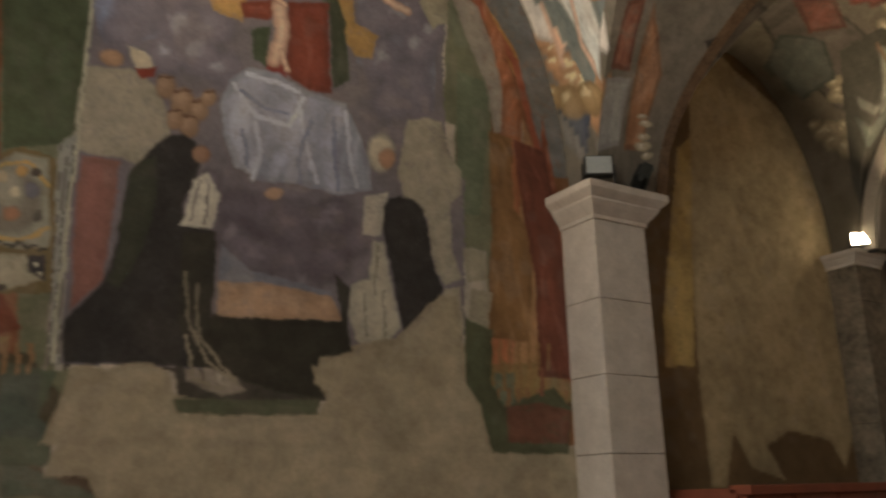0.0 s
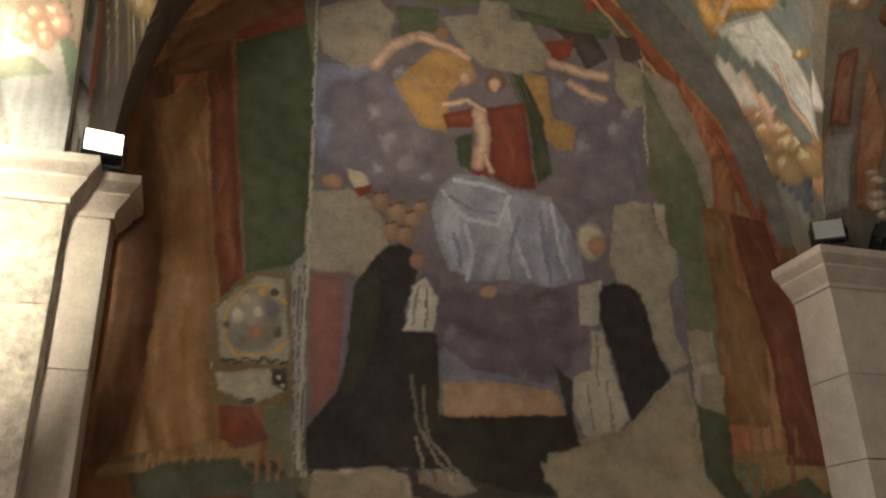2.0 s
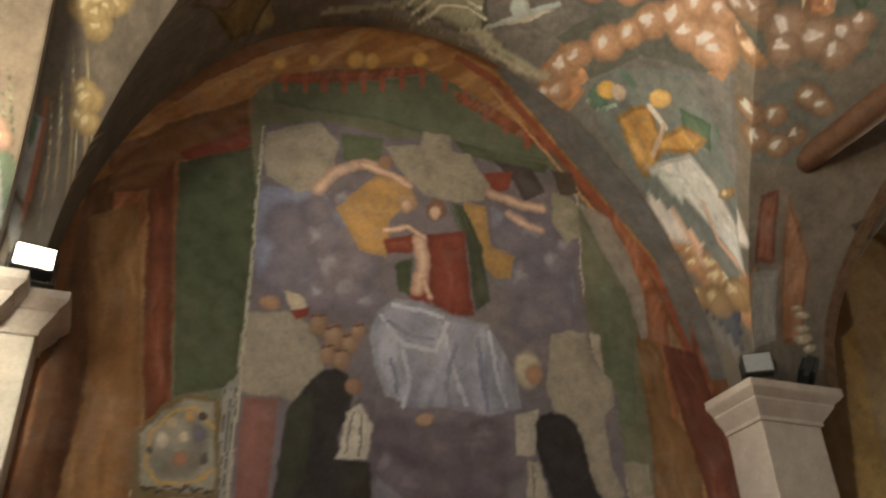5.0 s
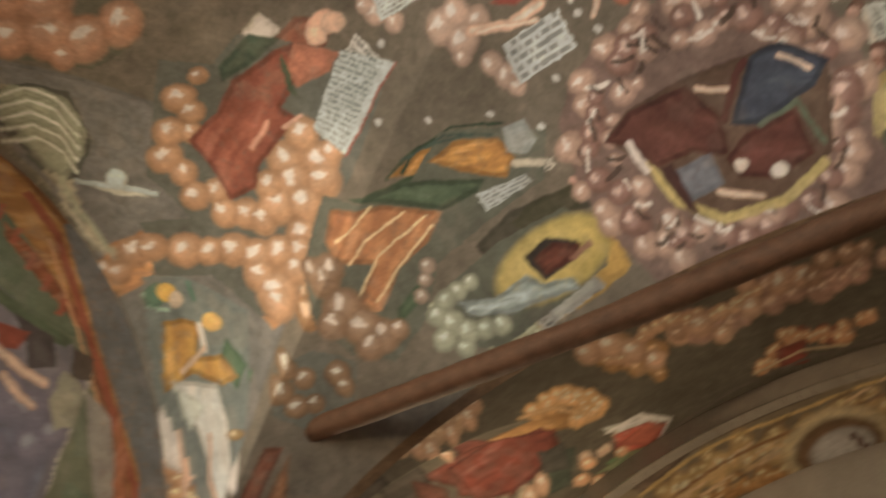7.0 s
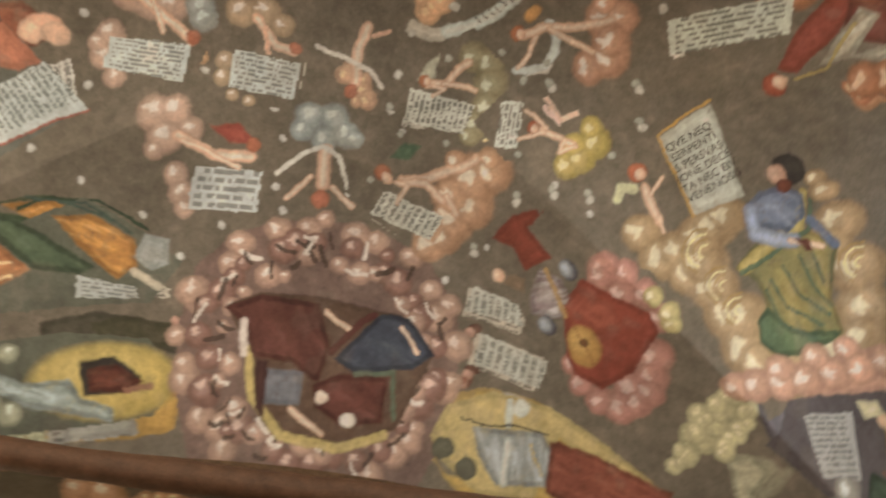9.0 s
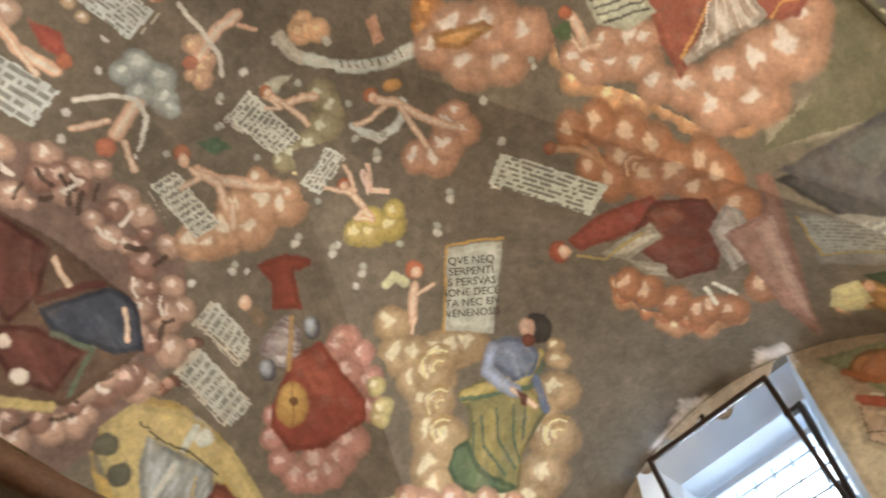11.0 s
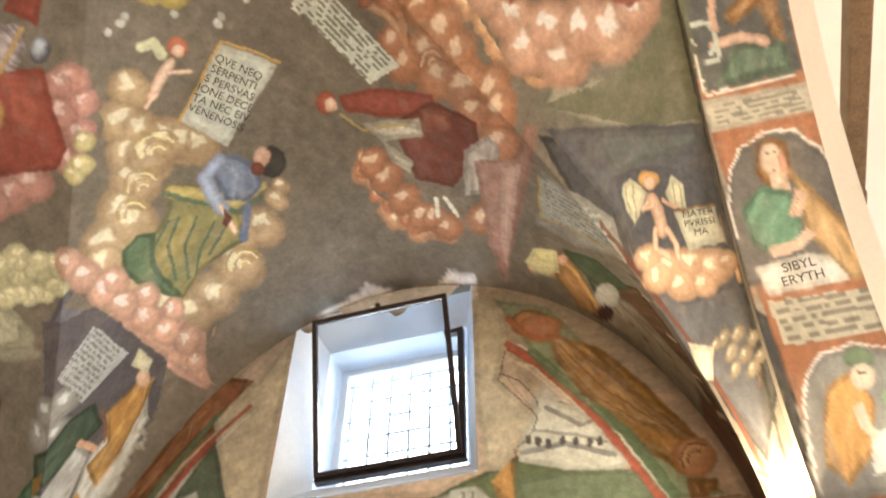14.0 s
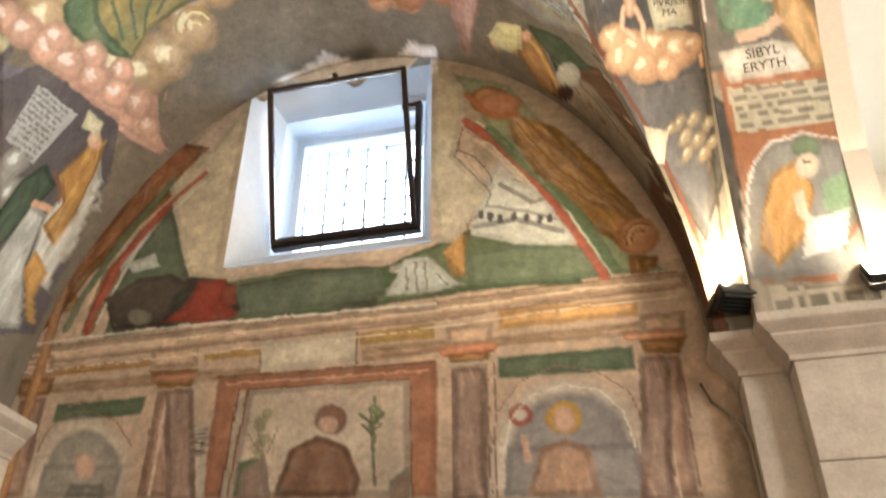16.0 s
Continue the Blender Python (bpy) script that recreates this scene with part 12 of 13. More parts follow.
disc(VAULT, (0.41, 0.46, 0.44), (1.548, -1.420), (-0.018, -0.014), (0.014, -0.019))
disc(VAULT, (0.41, 0.46, 0.44), (0.600, -1.163), (-0.018, -0.011), (0.011, -0.017))
disc(VAULT, (0.41, 0.46, 0.44), (1.822, -0.855), (-0.015, -0.014), (0.012, -0.016))
disc(VAULT, (0.41, 0.46, 0.44), (2.290, -0.724), (-0.014, -0.013), (0.013, -0.016))
disc(VAULT, (0.41, 0.46, 0.44), (1.740, -1.329), (-0.016, -0.015), (0.013, -0.018))
disc(VAULT, (0.41, 0.46, 0.44), (1.453, -0.425), (-0.017, -0.012), (0.013, -0.016))
disc(VAULT, (0.41, 0.46, 0.44), (1.378, -0.901), (-0.018, -0.013), (0.013, -0.017))
ground(VAULT, (0.11, 0.11, 0.13), [(2.675, -2.227), (2.511, -2.335), (2.410, -2.856), (2.549, -3.067), (2.805, -3.215), (2.876, -3.239), (2.897, -2.993)])
cloud(VAULT, (0.30, 0.32, 0.32), (0.59, 0.67, 0.71), (-0.154, -0.175), (0.071, -0.192), [(2.752, -2.565, 0.28), (2.695, -2.590, 0.28), (2.806, -2.629, 0.26), (2.747, -2.661, 0.20)])
tablet(VAULT, (0.42, 0.47, 0.51), (0.14, 0.15, 0.16), 8, [(2.543, -2.410), (2.509, -2.673), (2.676, -2.671), (2.684, -2.467)])
folds(VAULT, (0.08, 0.12, 0.09), (0.03, 0.06, 0.05), (2.743, -2.743), (0.001, 0.060), (0.018, 0.004), [(2.843, -2.676), (2.717, -2.673), (2.652, -2.727), (2.671, -2.857), (2.754, -2.830), (2.867, -2.758)])
folds(VAULT, (0.56, 0.64, 0.67), (0.31, 0.33, 0.33), (2.830, -2.932), (0.002, 0.064), (0.013, -0.004), [(2.876, -2.797), (2.733, -2.811), (2.730, -2.909), (2.819, -2.976), (2.880, -3.138), (2.889, -3.033), (2.890, -2.872)])
folds(VAULT, (0.67, 0.75, 0.78), (0.34, 0.34, 0.30), (2.734, -3.077), (0.004, 0.052), (0.016, -0.005), [(2.733, -2.908), (2.539, -2.954), (2.578, -3.061), (2.741, -3.189), (2.798, -3.152), (2.828, -3.198), (2.825, -2.994)])
folds(VAULT, (0.55, 0.36, 0.13), (0.29, 0.15, 0.06), (2.654, -2.958), (0.004, 0.044), (0.016, -0.007), [(2.653, -2.825), (2.516, -2.843), (2.488, -2.904), (2.583, -3.002), (2.715, -3.075), (2.770, -3.070), (2.753, -2.932), (2.692, -2.950)])
disc(VAULT, (0.65, 0.44, 0.33), (2.520, -2.853), (-0.019, -0.038), (0.019, -0.045), (0.83, 0.71, 0.59))
poly(VAULT, (0.76, 0.79, 0.60), [(2.528, -2.740), (2.473, -2.686), (2.464, -2.812), (2.503, -2.848)])
stroke(VAULT, (0.29, 0.11, 0.06), 0.0041, [(2.652, -2.797), (2.693, -2.934)])
poly(VAULT, (0.53, 0.34, 0.13), [(2.827, -2.981), (2.789, -2.978), (2.803, -3.119), (2.841, -3.112), (2.870, -3.220), (2.871, -3.149)])
stroke(VAULT, (0.65, 0.44, 0.33), 0.0099, [(2.732, -2.806), (2.717, -2.915)])
poly(VAULT, (0.30, 0.20, 0.07), [(2.864, -2.745), (2.811, -2.740), (2.832, -2.788), (2.877, -2.802)])
poly(VAULT, (0.60, 0.41, 0.34), [(2.504, -2.067), (2.448, -2.242), (2.249, -2.908), (2.370, -3.216), (2.404, -3.060), (2.478, -2.538)])
cloud(VAULT, (0.60, 0.40, 0.32), (0.84, 0.79, 0.78), (-0.147, -0.206), (0.105, -0.238), [(2.504, -2.067, 0.26), (2.484, -2.180, 0.28), (2.462, -2.307, 0.30), (2.436, -2.441, 0.32), (2.405, -2.586, 0.30), (2.369, -2.734, 0.32), (2.328, -2.870, 0.32), (2.346, -3.022, 0.24), (2.421, -2.305, 0.26), (2.363, -2.492, 0.26), (2.309, -2.657, 0.24)])
poly(SOUTH, (0.60, 0.56, 0.44), [(2.440, 4.764), (2.091, 4.723), (1.897, 5.098), (1.918, 3.901), (1.810, 3.804), (2.085, 3.865), (2.199, 4.111), (2.287, 4.411)])
folds(SOUTH, (0.40, 0.20, 0.10), (0.15, 0.07, 0.04), (2.598, 4.186), (0.049, 0.038), (0.018, -0.040), [(2.926, 3.877), (2.670, 4.237), (2.347, 4.841), (2.106, 4.748), (2.228, 4.603), (2.499, 4.246), (2.721, 3.952), (2.800, 3.659), (2.979, 3.682)])
disc(SOUTH, (0.34, 0.16, 0.09), (2.273, 4.687), (-0.089, -0.018), (-0.018, -0.089))
stroke(SOUTH, (0.15, 0.22, 0.13), 0.0280, [(2.302, 4.535), (2.530, 4.165), (2.689, 3.817), (2.736, 3.641)])
stroke(SOUTH, (0.41, 0.12, 0.08), 0.0211, [(2.108, 4.559), (2.329, 4.333), (2.521, 3.993), (2.604, 3.656)])
stroke(SOUTH, (0.76, 0.79, 0.74), 0.0086, [(2.067, 4.523), (2.287, 4.294), (2.472, 3.958), (2.558, 3.650)])
disc(SOUTH, (0.42, 0.21, 0.11), (2.819, 3.828), (-0.059, 7.061), (-0.011, 7.039), (0.60, 0.39, 0.22))
poly(SOUTH, (0.12, 0.16, 0.12), [(2.511, 3.825), (2.421, 4.093), (2.267, 4.361), (2.153, 4.050), (2.084, 3.858), (2.212, 3.717), (2.457, 3.621)])
poly(SOUTH, (0.09, 0.08, 0.07), [(2.552, 3.797), (2.376, 3.901), (2.183, 3.907), (2.070, 3.822), (2.183, 3.610), (2.461, 3.634)])
poly(SOUTH, (0.62, 0.70, 0.68), [(2.500, 4.004), (2.311, 4.046), (2.257, 3.952), (2.423, 3.936)])
poly(SOUTH, (0.15, 0.20, 0.15), [(1.813, 3.765), (1.431, 3.794), (1.046, 3.774), (1.012, 3.612), (1.291, 3.583), (1.760, 3.579)])
poly(SOUTH, (0.06, 0.07, 0.06), [(2.154, 3.768), (2.040, 3.824), (1.957, 3.746), (1.879, 3.577), (2.096, 3.605)])
poly(SOUTH, (0.31, 0.07, 0.05), [(2.190, 3.611), (2.083, 3.693), (2.017, 3.838), (1.853, 3.824), (1.870, 3.702), (1.758, 3.604), (1.871, 3.563)])
disc(SOUTH, (0.19, 0.19, 0.15), (2.319, 3.660), (-0.077, -0.010), (-0.012, -0.053))
poly(SOUTH, (0.62, 0.60, 0.49), [(0.794, 5.087), (0.625, 4.910), (0.617, 4.727), (0.640, 4.566), (0.674, 4.407), (0.559, 4.242), (0.489, 4.120), (0.539, 4.017), (0.620, 3.963), (0.651, 3.855), (0.769, 3.874), (0.808, 4.404)])
poly(SOUTH, (0.66, 0.72, 0.68), [(0.471, 4.243), (0.272, 4.144), (0.174, 3.987), (0.074, 3.774), (0.254, 3.759), (0.605, 3.894), (0.591, 3.999)])
poly(SOUTH, (0.18, 0.24, 0.17), [(0.625, 3.799), (0.384, 3.812), (0.040, 3.756), (-0.019, 3.576), (0.614, 3.610)])
stroke(SOUTH, (0.26, 0.28, 0.30), 0.0182, [(0.576, 3.942), (0.375, 3.955), (0.161, 3.852)])
stroke(SOUTH, (0.25, 0.26, 0.27), 0.0152, [(0.446, 4.177), (0.285, 4.041), (0.201, 4.061)])
stroke(SOUTH, (0.31, 0.34, 0.35), 0.0121, [(0.509, 4.054), (0.317, 3.992), (0.185, 3.928)])
disc(SOUTH, (0.11, 0.11, 0.12), (0.545, 4.005), (-0.017, -0.003), (0.001, -0.031))
disc(SOUTH, (0.11, 0.11, 0.12), (0.501, 3.991), (-0.017, -0.003), (0.001, -0.031))
disc(SOUTH, (0.11, 0.11, 0.12), (0.451, 3.968), (-0.017, -0.003), (0.002, -0.031))
disc(SOUTH, (0.11, 0.11, 0.12), (0.387, 3.974), (-0.016, -0.003), (0.002, -0.030))
disc(SOUTH, (0.11, 0.11, 0.12), (0.325, 3.956), (-0.016, -0.003), (0.002, -0.030))
disc(SOUTH, (0.11, 0.11, 0.12), (0.261, 3.935), (-0.016, -0.003), (0.002, -0.030))
disc(SOUTH, (0.11, 0.11, 0.12), (0.212, 3.937), (-0.016, -0.002), (0.003, -0.030))
poly(SOUTH, (0.69, 0.43, 0.18), [(0.747, 3.818), (0.638, 3.926), (0.629, 3.673), (0.698, 3.766)])
poly(SOUTH, (0.61, 0.69, 0.68), [(1.023, 3.607), (0.933, 3.802), (0.820, 3.804), (0.737, 3.727), (0.657, 3.622), (0.771, 3.601), (0.902, 3.602)])
stroke(SOUTH, (0.23, 0.24, 0.23), 0.0058, [(0.923, 3.755), (0.913, 3.629)])
stroke(SOUTH, (0.23, 0.24, 0.23), 0.0058, [(0.876, 3.780), (0.866, 3.606)])
stroke(SOUTH, (0.23, 0.24, 0.23), 0.0058, [(0.831, 3.774), (0.820, 3.615)])
stroke(SOUTH, (0.23, 0.24, 0.23), 0.0058, [(0.770, 3.701), (0.716, 3.624)])
stroke(SOUTH, (0.18, 0.16, 0.13), 0.0048, [(0.634, 4.565), (0.674, 4.407), (0.559, 4.242), (0.489, 4.120), (0.539, 4.017), (0.620, 3.963)])
stroke(SOUTH, (0.47, 0.14, 0.10), 0.0241, [(0.613, 4.642), (0.377, 4.363), (0.178, 4.001), (0.045, 3.712), (-0.014, 3.576)])
stroke(SOUTH, (0.78, 0.81, 0.77), 0.0075, [(0.551, 4.620), (0.326, 4.337), (0.136, 3.987), (-0.045, 3.584)])
stroke(SOUTH, (0.14, 0.23, 0.14), 0.0325, [(0.487, 4.554), (0.271, 4.223), (0.076, 3.943), (-0.063, 3.605)])
folds(SOUTH, (0.51, 0.35, 0.17), (0.21, 0.11, 0.05), (0.085, 4.187), (0.028, -0.022), (-0.018, -0.036), [(0.417, 4.723), (0.295, 4.613), (0.037, 4.249), (-0.145, 3.970), (-0.285, 3.715), (-0.135, 3.899), (0.064, 4.002), (0.266, 4.215), (0.371, 4.462)])
stroke(SOUTH, (0.29, 0.15, 0.07), 0.0063, [(0.348, 4.585), (0.156, 4.237), (-0.131, 3.906)])
stroke(SOUTH, (0.29, 0.15, 0.07), 0.0063, [(0.302, 4.594), (0.072, 4.239), (-0.182, 3.898)])
stroke(SOUTH, (0.29, 0.15, 0.07), 0.0063, [(0.367, 4.528), (0.215, 4.212), (-0.032, 3.957)])
disc(SOUTH, (0.44, 0.22, 0.13), (0.423, 4.724), (-0.129, -0.030), (0.005, -0.091))
disc(SOUTH, (0.53, 0.28, 0.15), (-0.188, 3.768), (-0.089, -0.015), (0.017, -0.111), (0.69, 0.45, 0.26))
stroke(SOUTH, (0.18, 0.08, 0.05), 0.0044, [(-0.127, 3.732), (-0.122, 3.773), (-0.139, 3.814), (-0.171, 3.841), (-0.207, 3.841), (-0.239, 3.816)])
stroke(SOUTH, (0.74, 0.52, 0.30), 0.0045, [(-0.140, 3.739), (-0.137, 3.770), (-0.150, 3.803), (-0.176, 3.821), (-0.204, 3.822), (-0.226, 3.802)])
stroke(SOUTH, (0.18, 0.08, 0.05), 0.0044, [(-0.154, 3.746), (-0.152, 3.768), (-0.163, 3.788), (-0.178, 3.801), (-0.198, 3.801), (-0.214, 3.789)])
stroke(SOUTH, (0.39, 0.16, 0.09), 0.0215, [(0.601, 4.830), (0.497, 4.667), (0.331, 4.621)])
poly(VAULT, (0.34, 0.30, 0.23), [(0.078, -2.935), (-0.064, -2.992), (-0.245, -2.981), (-0.299, -3.048), (-0.046, -3.225), (0.088, -3.217)])
stroke(VAULT, (0.16, 0.13, 0.09), 0.0063, [(0.038, -3.029), (-0.117, -3.123), (-0.263, -3.125)])
stroke(VAULT, (0.16, 0.13, 0.09), 0.0061, [(-0.014, -2.984), (-0.163, -3.051), (-0.281, -3.079)])
tablet(VAULT, (0.34, 0.38, 0.39), (0.19, 0.21, 0.22), 6, [(0.233, -2.370), (-0.008, -2.478), (-0.034, -2.621), (0.278, -2.634)])
stroke(VAULT, (0.42, 0.34, 0.12), 0.0063, [(0.233, -2.370), (0.279, -2.641), (-0.034, -2.628)])
poly(VAULT, (0.07, 0.11, 0.07), [(0.215, -2.807), (0.052, -2.754), (-0.078, -2.810), (0.052, -2.974), (0.169, -2.892)])
stroke(VAULT, (0.55, 0.35, 0.13), 0.0219, [(0.275, -2.881), (0.175, -2.933), (0.096, -3.140)], (0.64, 0.46, 0.21))
poly(VAULT, (0.77, 0.80, 0.50), [(0.435, -3.007), (0.366, -2.884), (0.241, -2.838), (0.256, -3.008), (0.371, -3.083)])
disc(VAULT, (0.56, 0.60, 0.58), (0.044, -2.988), (-0.067, 0.074), (0.011, -0.106))
disc(VAULT, (0.06, 0.03, 0.03), (0.069, -3.137), (-0.043, 0.049), (0.008, -0.080))
disc(VAULT, (0.65, 0.44, 0.33), (0.223, -2.892), (-0.030, 0.020), (0.007, -0.050))
poly(VAULT, (0.40, 0.26, 0.23), [(0.550, -2.377), (0.281, -2.297), (0.578, -3.228), (0.609, -2.937)])
poly(VAULT, (0.60, 0.45, 0.41), [(0.416, -2.399), (0.302, -2.329), (0.556, -3.126), (0.535, -2.879)])
stroke(VAULT, (0.15, 0.06, 0.04), 0.0093, [(-0.000, -2.508), (-0.169, -2.734), (-0.321, -2.914), (-0.432, -3.046), (-0.428, -3.050)])
stroke(VAULT, (0.08, 0.04, 0.03), 0.0049, [(-0.016, -2.551), (-0.042, -2.571)])
stroke(VAULT, (0.54, 0.45, 0.34), 0.0053, [(-0.049, -2.626), (-0.074, -2.631)])
stroke(VAULT, (0.08, 0.04, 0.03), 0.0071, [(-0.083, -2.703), (-0.108, -2.700)])
stroke(VAULT, (0.54, 0.45, 0.34), 0.0070, [(-0.116, -2.777), (-0.141, -2.771)])
stroke(VAULT, (0.08, 0.04, 0.03), 0.0071, [(-0.150, -2.846), (-0.174, -2.836)])
stroke(VAULT, (0.54, 0.45, 0.34), 0.0069, [(-0.184, -2.908), (-0.207, -2.892)])
stroke(VAULT, (0.08, 0.04, 0.03), 0.0069, [(-0.217, -2.962), (-0.239, -2.939)])
stroke(VAULT, (0.54, 0.45, 0.34), 0.0067, [(-0.250, -3.003), (-0.271, -2.973)])
stroke(VAULT, (0.08, 0.04, 0.03), 0.0064, [(-0.280, -3.033), (-0.300, -2.995)])
stroke(VAULT, (0.54, 0.45, 0.34), 0.0060, [(-0.310, -3.050), (-0.327, -3.003)])
stroke(VAULT, (0.08, 0.04, 0.03), 0.0043, [(-0.336, -3.047), (-0.351, -2.989)])
stroke(VAULT, (0.54, 0.45, 0.34), 0.0027, [(-0.359, -3.024), (-0.379, -3.009)])
stroke(VAULT, (0.08, 0.04, 0.03), 0.0019, [(-0.384, -3.018), (-0.405, -3.023)])
stroke(VAULT, (0.54, 0.45, 0.34), 0.0016, [(-0.410, -3.032), (-0.431, -3.036)])
ground(VAULT, (0.10, 0.11, 0.13), [(-0.107, -2.377), (-0.253, -2.373), (-0.423, -2.414), (-0.539, -2.552), (-0.550, -2.667), (-0.513, -2.754), (-0.276, -2.771), (-0.134, -2.643)])
cloud(VAULT, (0.60, 0.41, 0.28), (0.84, 0.81, 0.69), (-0.239, -0.027), (0.039, -0.134), [(-0.179, -2.636, 0.28), (-0.256, -2.675, 0.34), (-0.355, -2.672, 0.30), (-0.446, -2.697, 0.34), (-0.292, -2.720, 0.30), (-0.202, -2.689, 0.30), (-0.387, -2.730, 0.24), (-0.502, -2.690, 0.20)])
poly(VAULT, (0.62, 0.66, 0.57), [(-0.330, -2.531), (-0.513, -2.541), (-0.515, -2.647), (-0.353, -2.644)])
stroke(VAULT, (0.29, 0.18, 0.08), 0.0037, [(-0.331, -2.530), (-0.518, -2.541), (-0.519, -2.649)])
poly(VAULT, (0.66, 0.69, 0.55), [(-0.127, -2.421), (-0.173, -2.398), (-0.240, -2.456), (-0.153, -2.547), (-0.127, -2.489)])
poly(VAULT, (0.66, 0.69, 0.55), [(-0.308, -2.466), (-0.358, -2.417), (-0.399, -2.460), (-0.391, -2.533), (-0.326, -2.518)])
stroke(VAULT, (0.35, 0.32, 0.22), 0.0030, [(-0.147, -2.422), (-0.145, -2.520)])
stroke(VAULT, (0.35, 0.32, 0.22), 0.0030, [(-0.178, -2.430), (-0.164, -2.526)])
stroke(VAULT, (0.35, 0.32, 0.22), 0.0030, [(-0.351, -2.440), (-0.346, -2.517)])
stroke(VAULT, (0.35, 0.32, 0.22), 0.0028, [(-0.378, -2.454), (-0.374, -2.525)])
stroke(VAULT, (0.65, 0.44, 0.33), 0.0316, [(-0.249, -2.484), (-0.267, -2.535), (-0.264, -2.569)], (0.83, 0.71, 0.59))
stroke(VAULT, (0.65, 0.44, 0.33), 0.0138, [(-0.239, -2.566), (-0.217, -2.617), (-0.267, -2.650)], (0.83, 0.71, 0.59))
stroke(VAULT, (0.65, 0.44, 0.33), 0.0145, [(-0.283, -2.572), (-0.310, -2.620), (-0.306, -2.655)], (0.83, 0.71, 0.59))
stroke(VAULT, (0.65, 0.44, 0.33), 0.0109, [(-0.229, -2.484), (-0.199, -2.504), (-0.250, -2.500)], (0.83, 0.71, 0.59))
stroke(VAULT, (0.65, 0.44, 0.33), 0.0098, [(-0.297, -2.494), (-0.346, -2.517)])
disc(VAULT, (0.60, 0.38, 0.17), (-0.254, -2.418), (-0.051, -0.008), (0.007, -0.031))
disc(VAULT, (0.65, 0.44, 0.33), (-0.254, -2.428), (-0.031, -0.004), (0.005, -0.022), (0.83, 0.71, 0.59))
cloud(VAULT, (0.30, 0.26, 0.19), (0.60, 0.60, 0.51), (-0.219, 0.040), (0.044, -0.097), [(-0.405, -2.850, 0.15), (-0.465, -2.849, 0.15), (-0.521, -2.859, 0.13), (-0.418, -2.877, 0.15), (-0.473, -2.885, 0.15), (-0.530, -2.890, 0.13), (-0.416, -2.905, 0.13), (-0.485, -2.909, 0.13), (-0.366, -2.857, 0.13)])
poly(VAULT, (0.68, 0.67, 0.57), [(-0.251, -2.841), (-0.355, -2.860), (-0.317, -2.914), (-0.267, -2.910)])
stroke(SOUTH, (0.54, 0.24, 0.14), 0.0296, [(0.735, 3.286), (0.519, 3.289)], (0.66, 0.34, 0.22))
stroke(SOUTH, (0.30, 0.12, 0.07), 0.0066, [(0.736, 3.258), (0.516, 3.261)])
stroke(SOUTH, (0.52, 0.51, 0.44), 0.0105, [(0.725, 3.218), (0.527, 3.213)])
stroke(SOUTH, (0.54, 0.25, 0.15), 0.0222, [(-0.069, 3.259), (-0.292, 3.254)], (0.74, 0.46, 0.29))
stroke(SOUTH, (0.42, 0.21, 0.13), 0.0241, [(2.157, 3.298), (1.950, 3.296)], (0.54, 0.30, 0.20))
folds(SOUTH, (0.41, 0.31, 0.26), (0.23, 0.16, 0.14), (0.627, 2.885), (0.038, 0.002), (-0.000, -0.040), [(0.705, 3.205), (0.543, 3.198), (0.554, 2.591), (0.705, 2.602)])
folds(SOUTH, (0.41, 0.31, 0.26), (0.23, 0.16, 0.14), (-0.132, 2.841), (0.035, 0.002), (0.004, -0.037), [(-0.105, 3.169), (-0.244, 3.164), (-0.158, 2.542), (-0.028, 2.551)])
folds(SOUTH, (0.41, 0.31, 0.26), (0.23, 0.16, 0.14), (1.961, 2.949), (0.045, 0.002), (-0.009, -0.043), [(2.100, 3.239), (1.939, 3.234), (1.831, 2.679), (1.985, 2.690)])
stroke(SOUTH, (0.17, 0.18, 0.13), 0.0072, [(1.070, 3.048), (1.036, 2.695)])
stroke(SOUTH, (0.14, 0.16, 0.11), 0.0090, [(1.118, 3.026), (1.064, 2.969), (1.014, 3.022)])
stroke(SOUTH, (0.14, 0.16, 0.11), 0.0076, [(1.105, 2.973), (1.059, 2.928), (1.018, 2.970)])
stroke(SOUTH, (0.31, 0.26, 0.21), 0.0052, [(1.632, 2.973), (1.543, 2.862), (1.517, 2.687)])
stroke(SOUTH, (0.31, 0.26, 0.21), 0.0052, [(1.500, 2.988), (1.534, 2.871)])
stroke(SOUTH, (0.31, 0.26, 0.21), 0.0052, [(1.600, 3.037), (1.552, 2.888)])
poly(SOUTH, (0.31, 0.24, 0.21), [(1.647, 2.789), (1.541, 2.887), (1.487, 2.660), (1.648, 2.671)])
poly(SOUTH, (0.31, 0.24, 0.20), [(0.968, 2.695), (0.884, 2.760), (0.875, 2.618), (0.975, 2.625)])
stroke(SOUTH, (0.31, 0.28, 0.23), 0.0046, [(2.888, 3.538), (2.129, 3.538), (1.591, 3.529), (0.778, 3.506)])
stroke(SOUTH, (0.77, 0.77, 0.69), 0.0091, [(2.900, 3.578), (2.137, 3.577), (1.595, 3.561), (0.778, 3.536)])
stroke(SOUTH, (0.26, 0.21, 0.16), 0.0058, [(1.631, 3.388), (1.622, 3.276)])
stroke(SOUTH, (0.26, 0.21, 0.16), 0.0055, [(1.148, 3.368), (1.148, 3.267)])
stroke(SOUTH, (0.31, 0.27, 0.22), 0.0069, [(1.928, 3.010), (1.837, 3.018)])
stroke(SOUTH, (0.31, 0.27, 0.22), 0.0069, [(1.920, 2.972), (1.831, 2.980)])
stroke(SOUTH, (0.31, 0.27, 0.22), 0.0067, [(1.914, 2.934), (1.824, 2.942)])
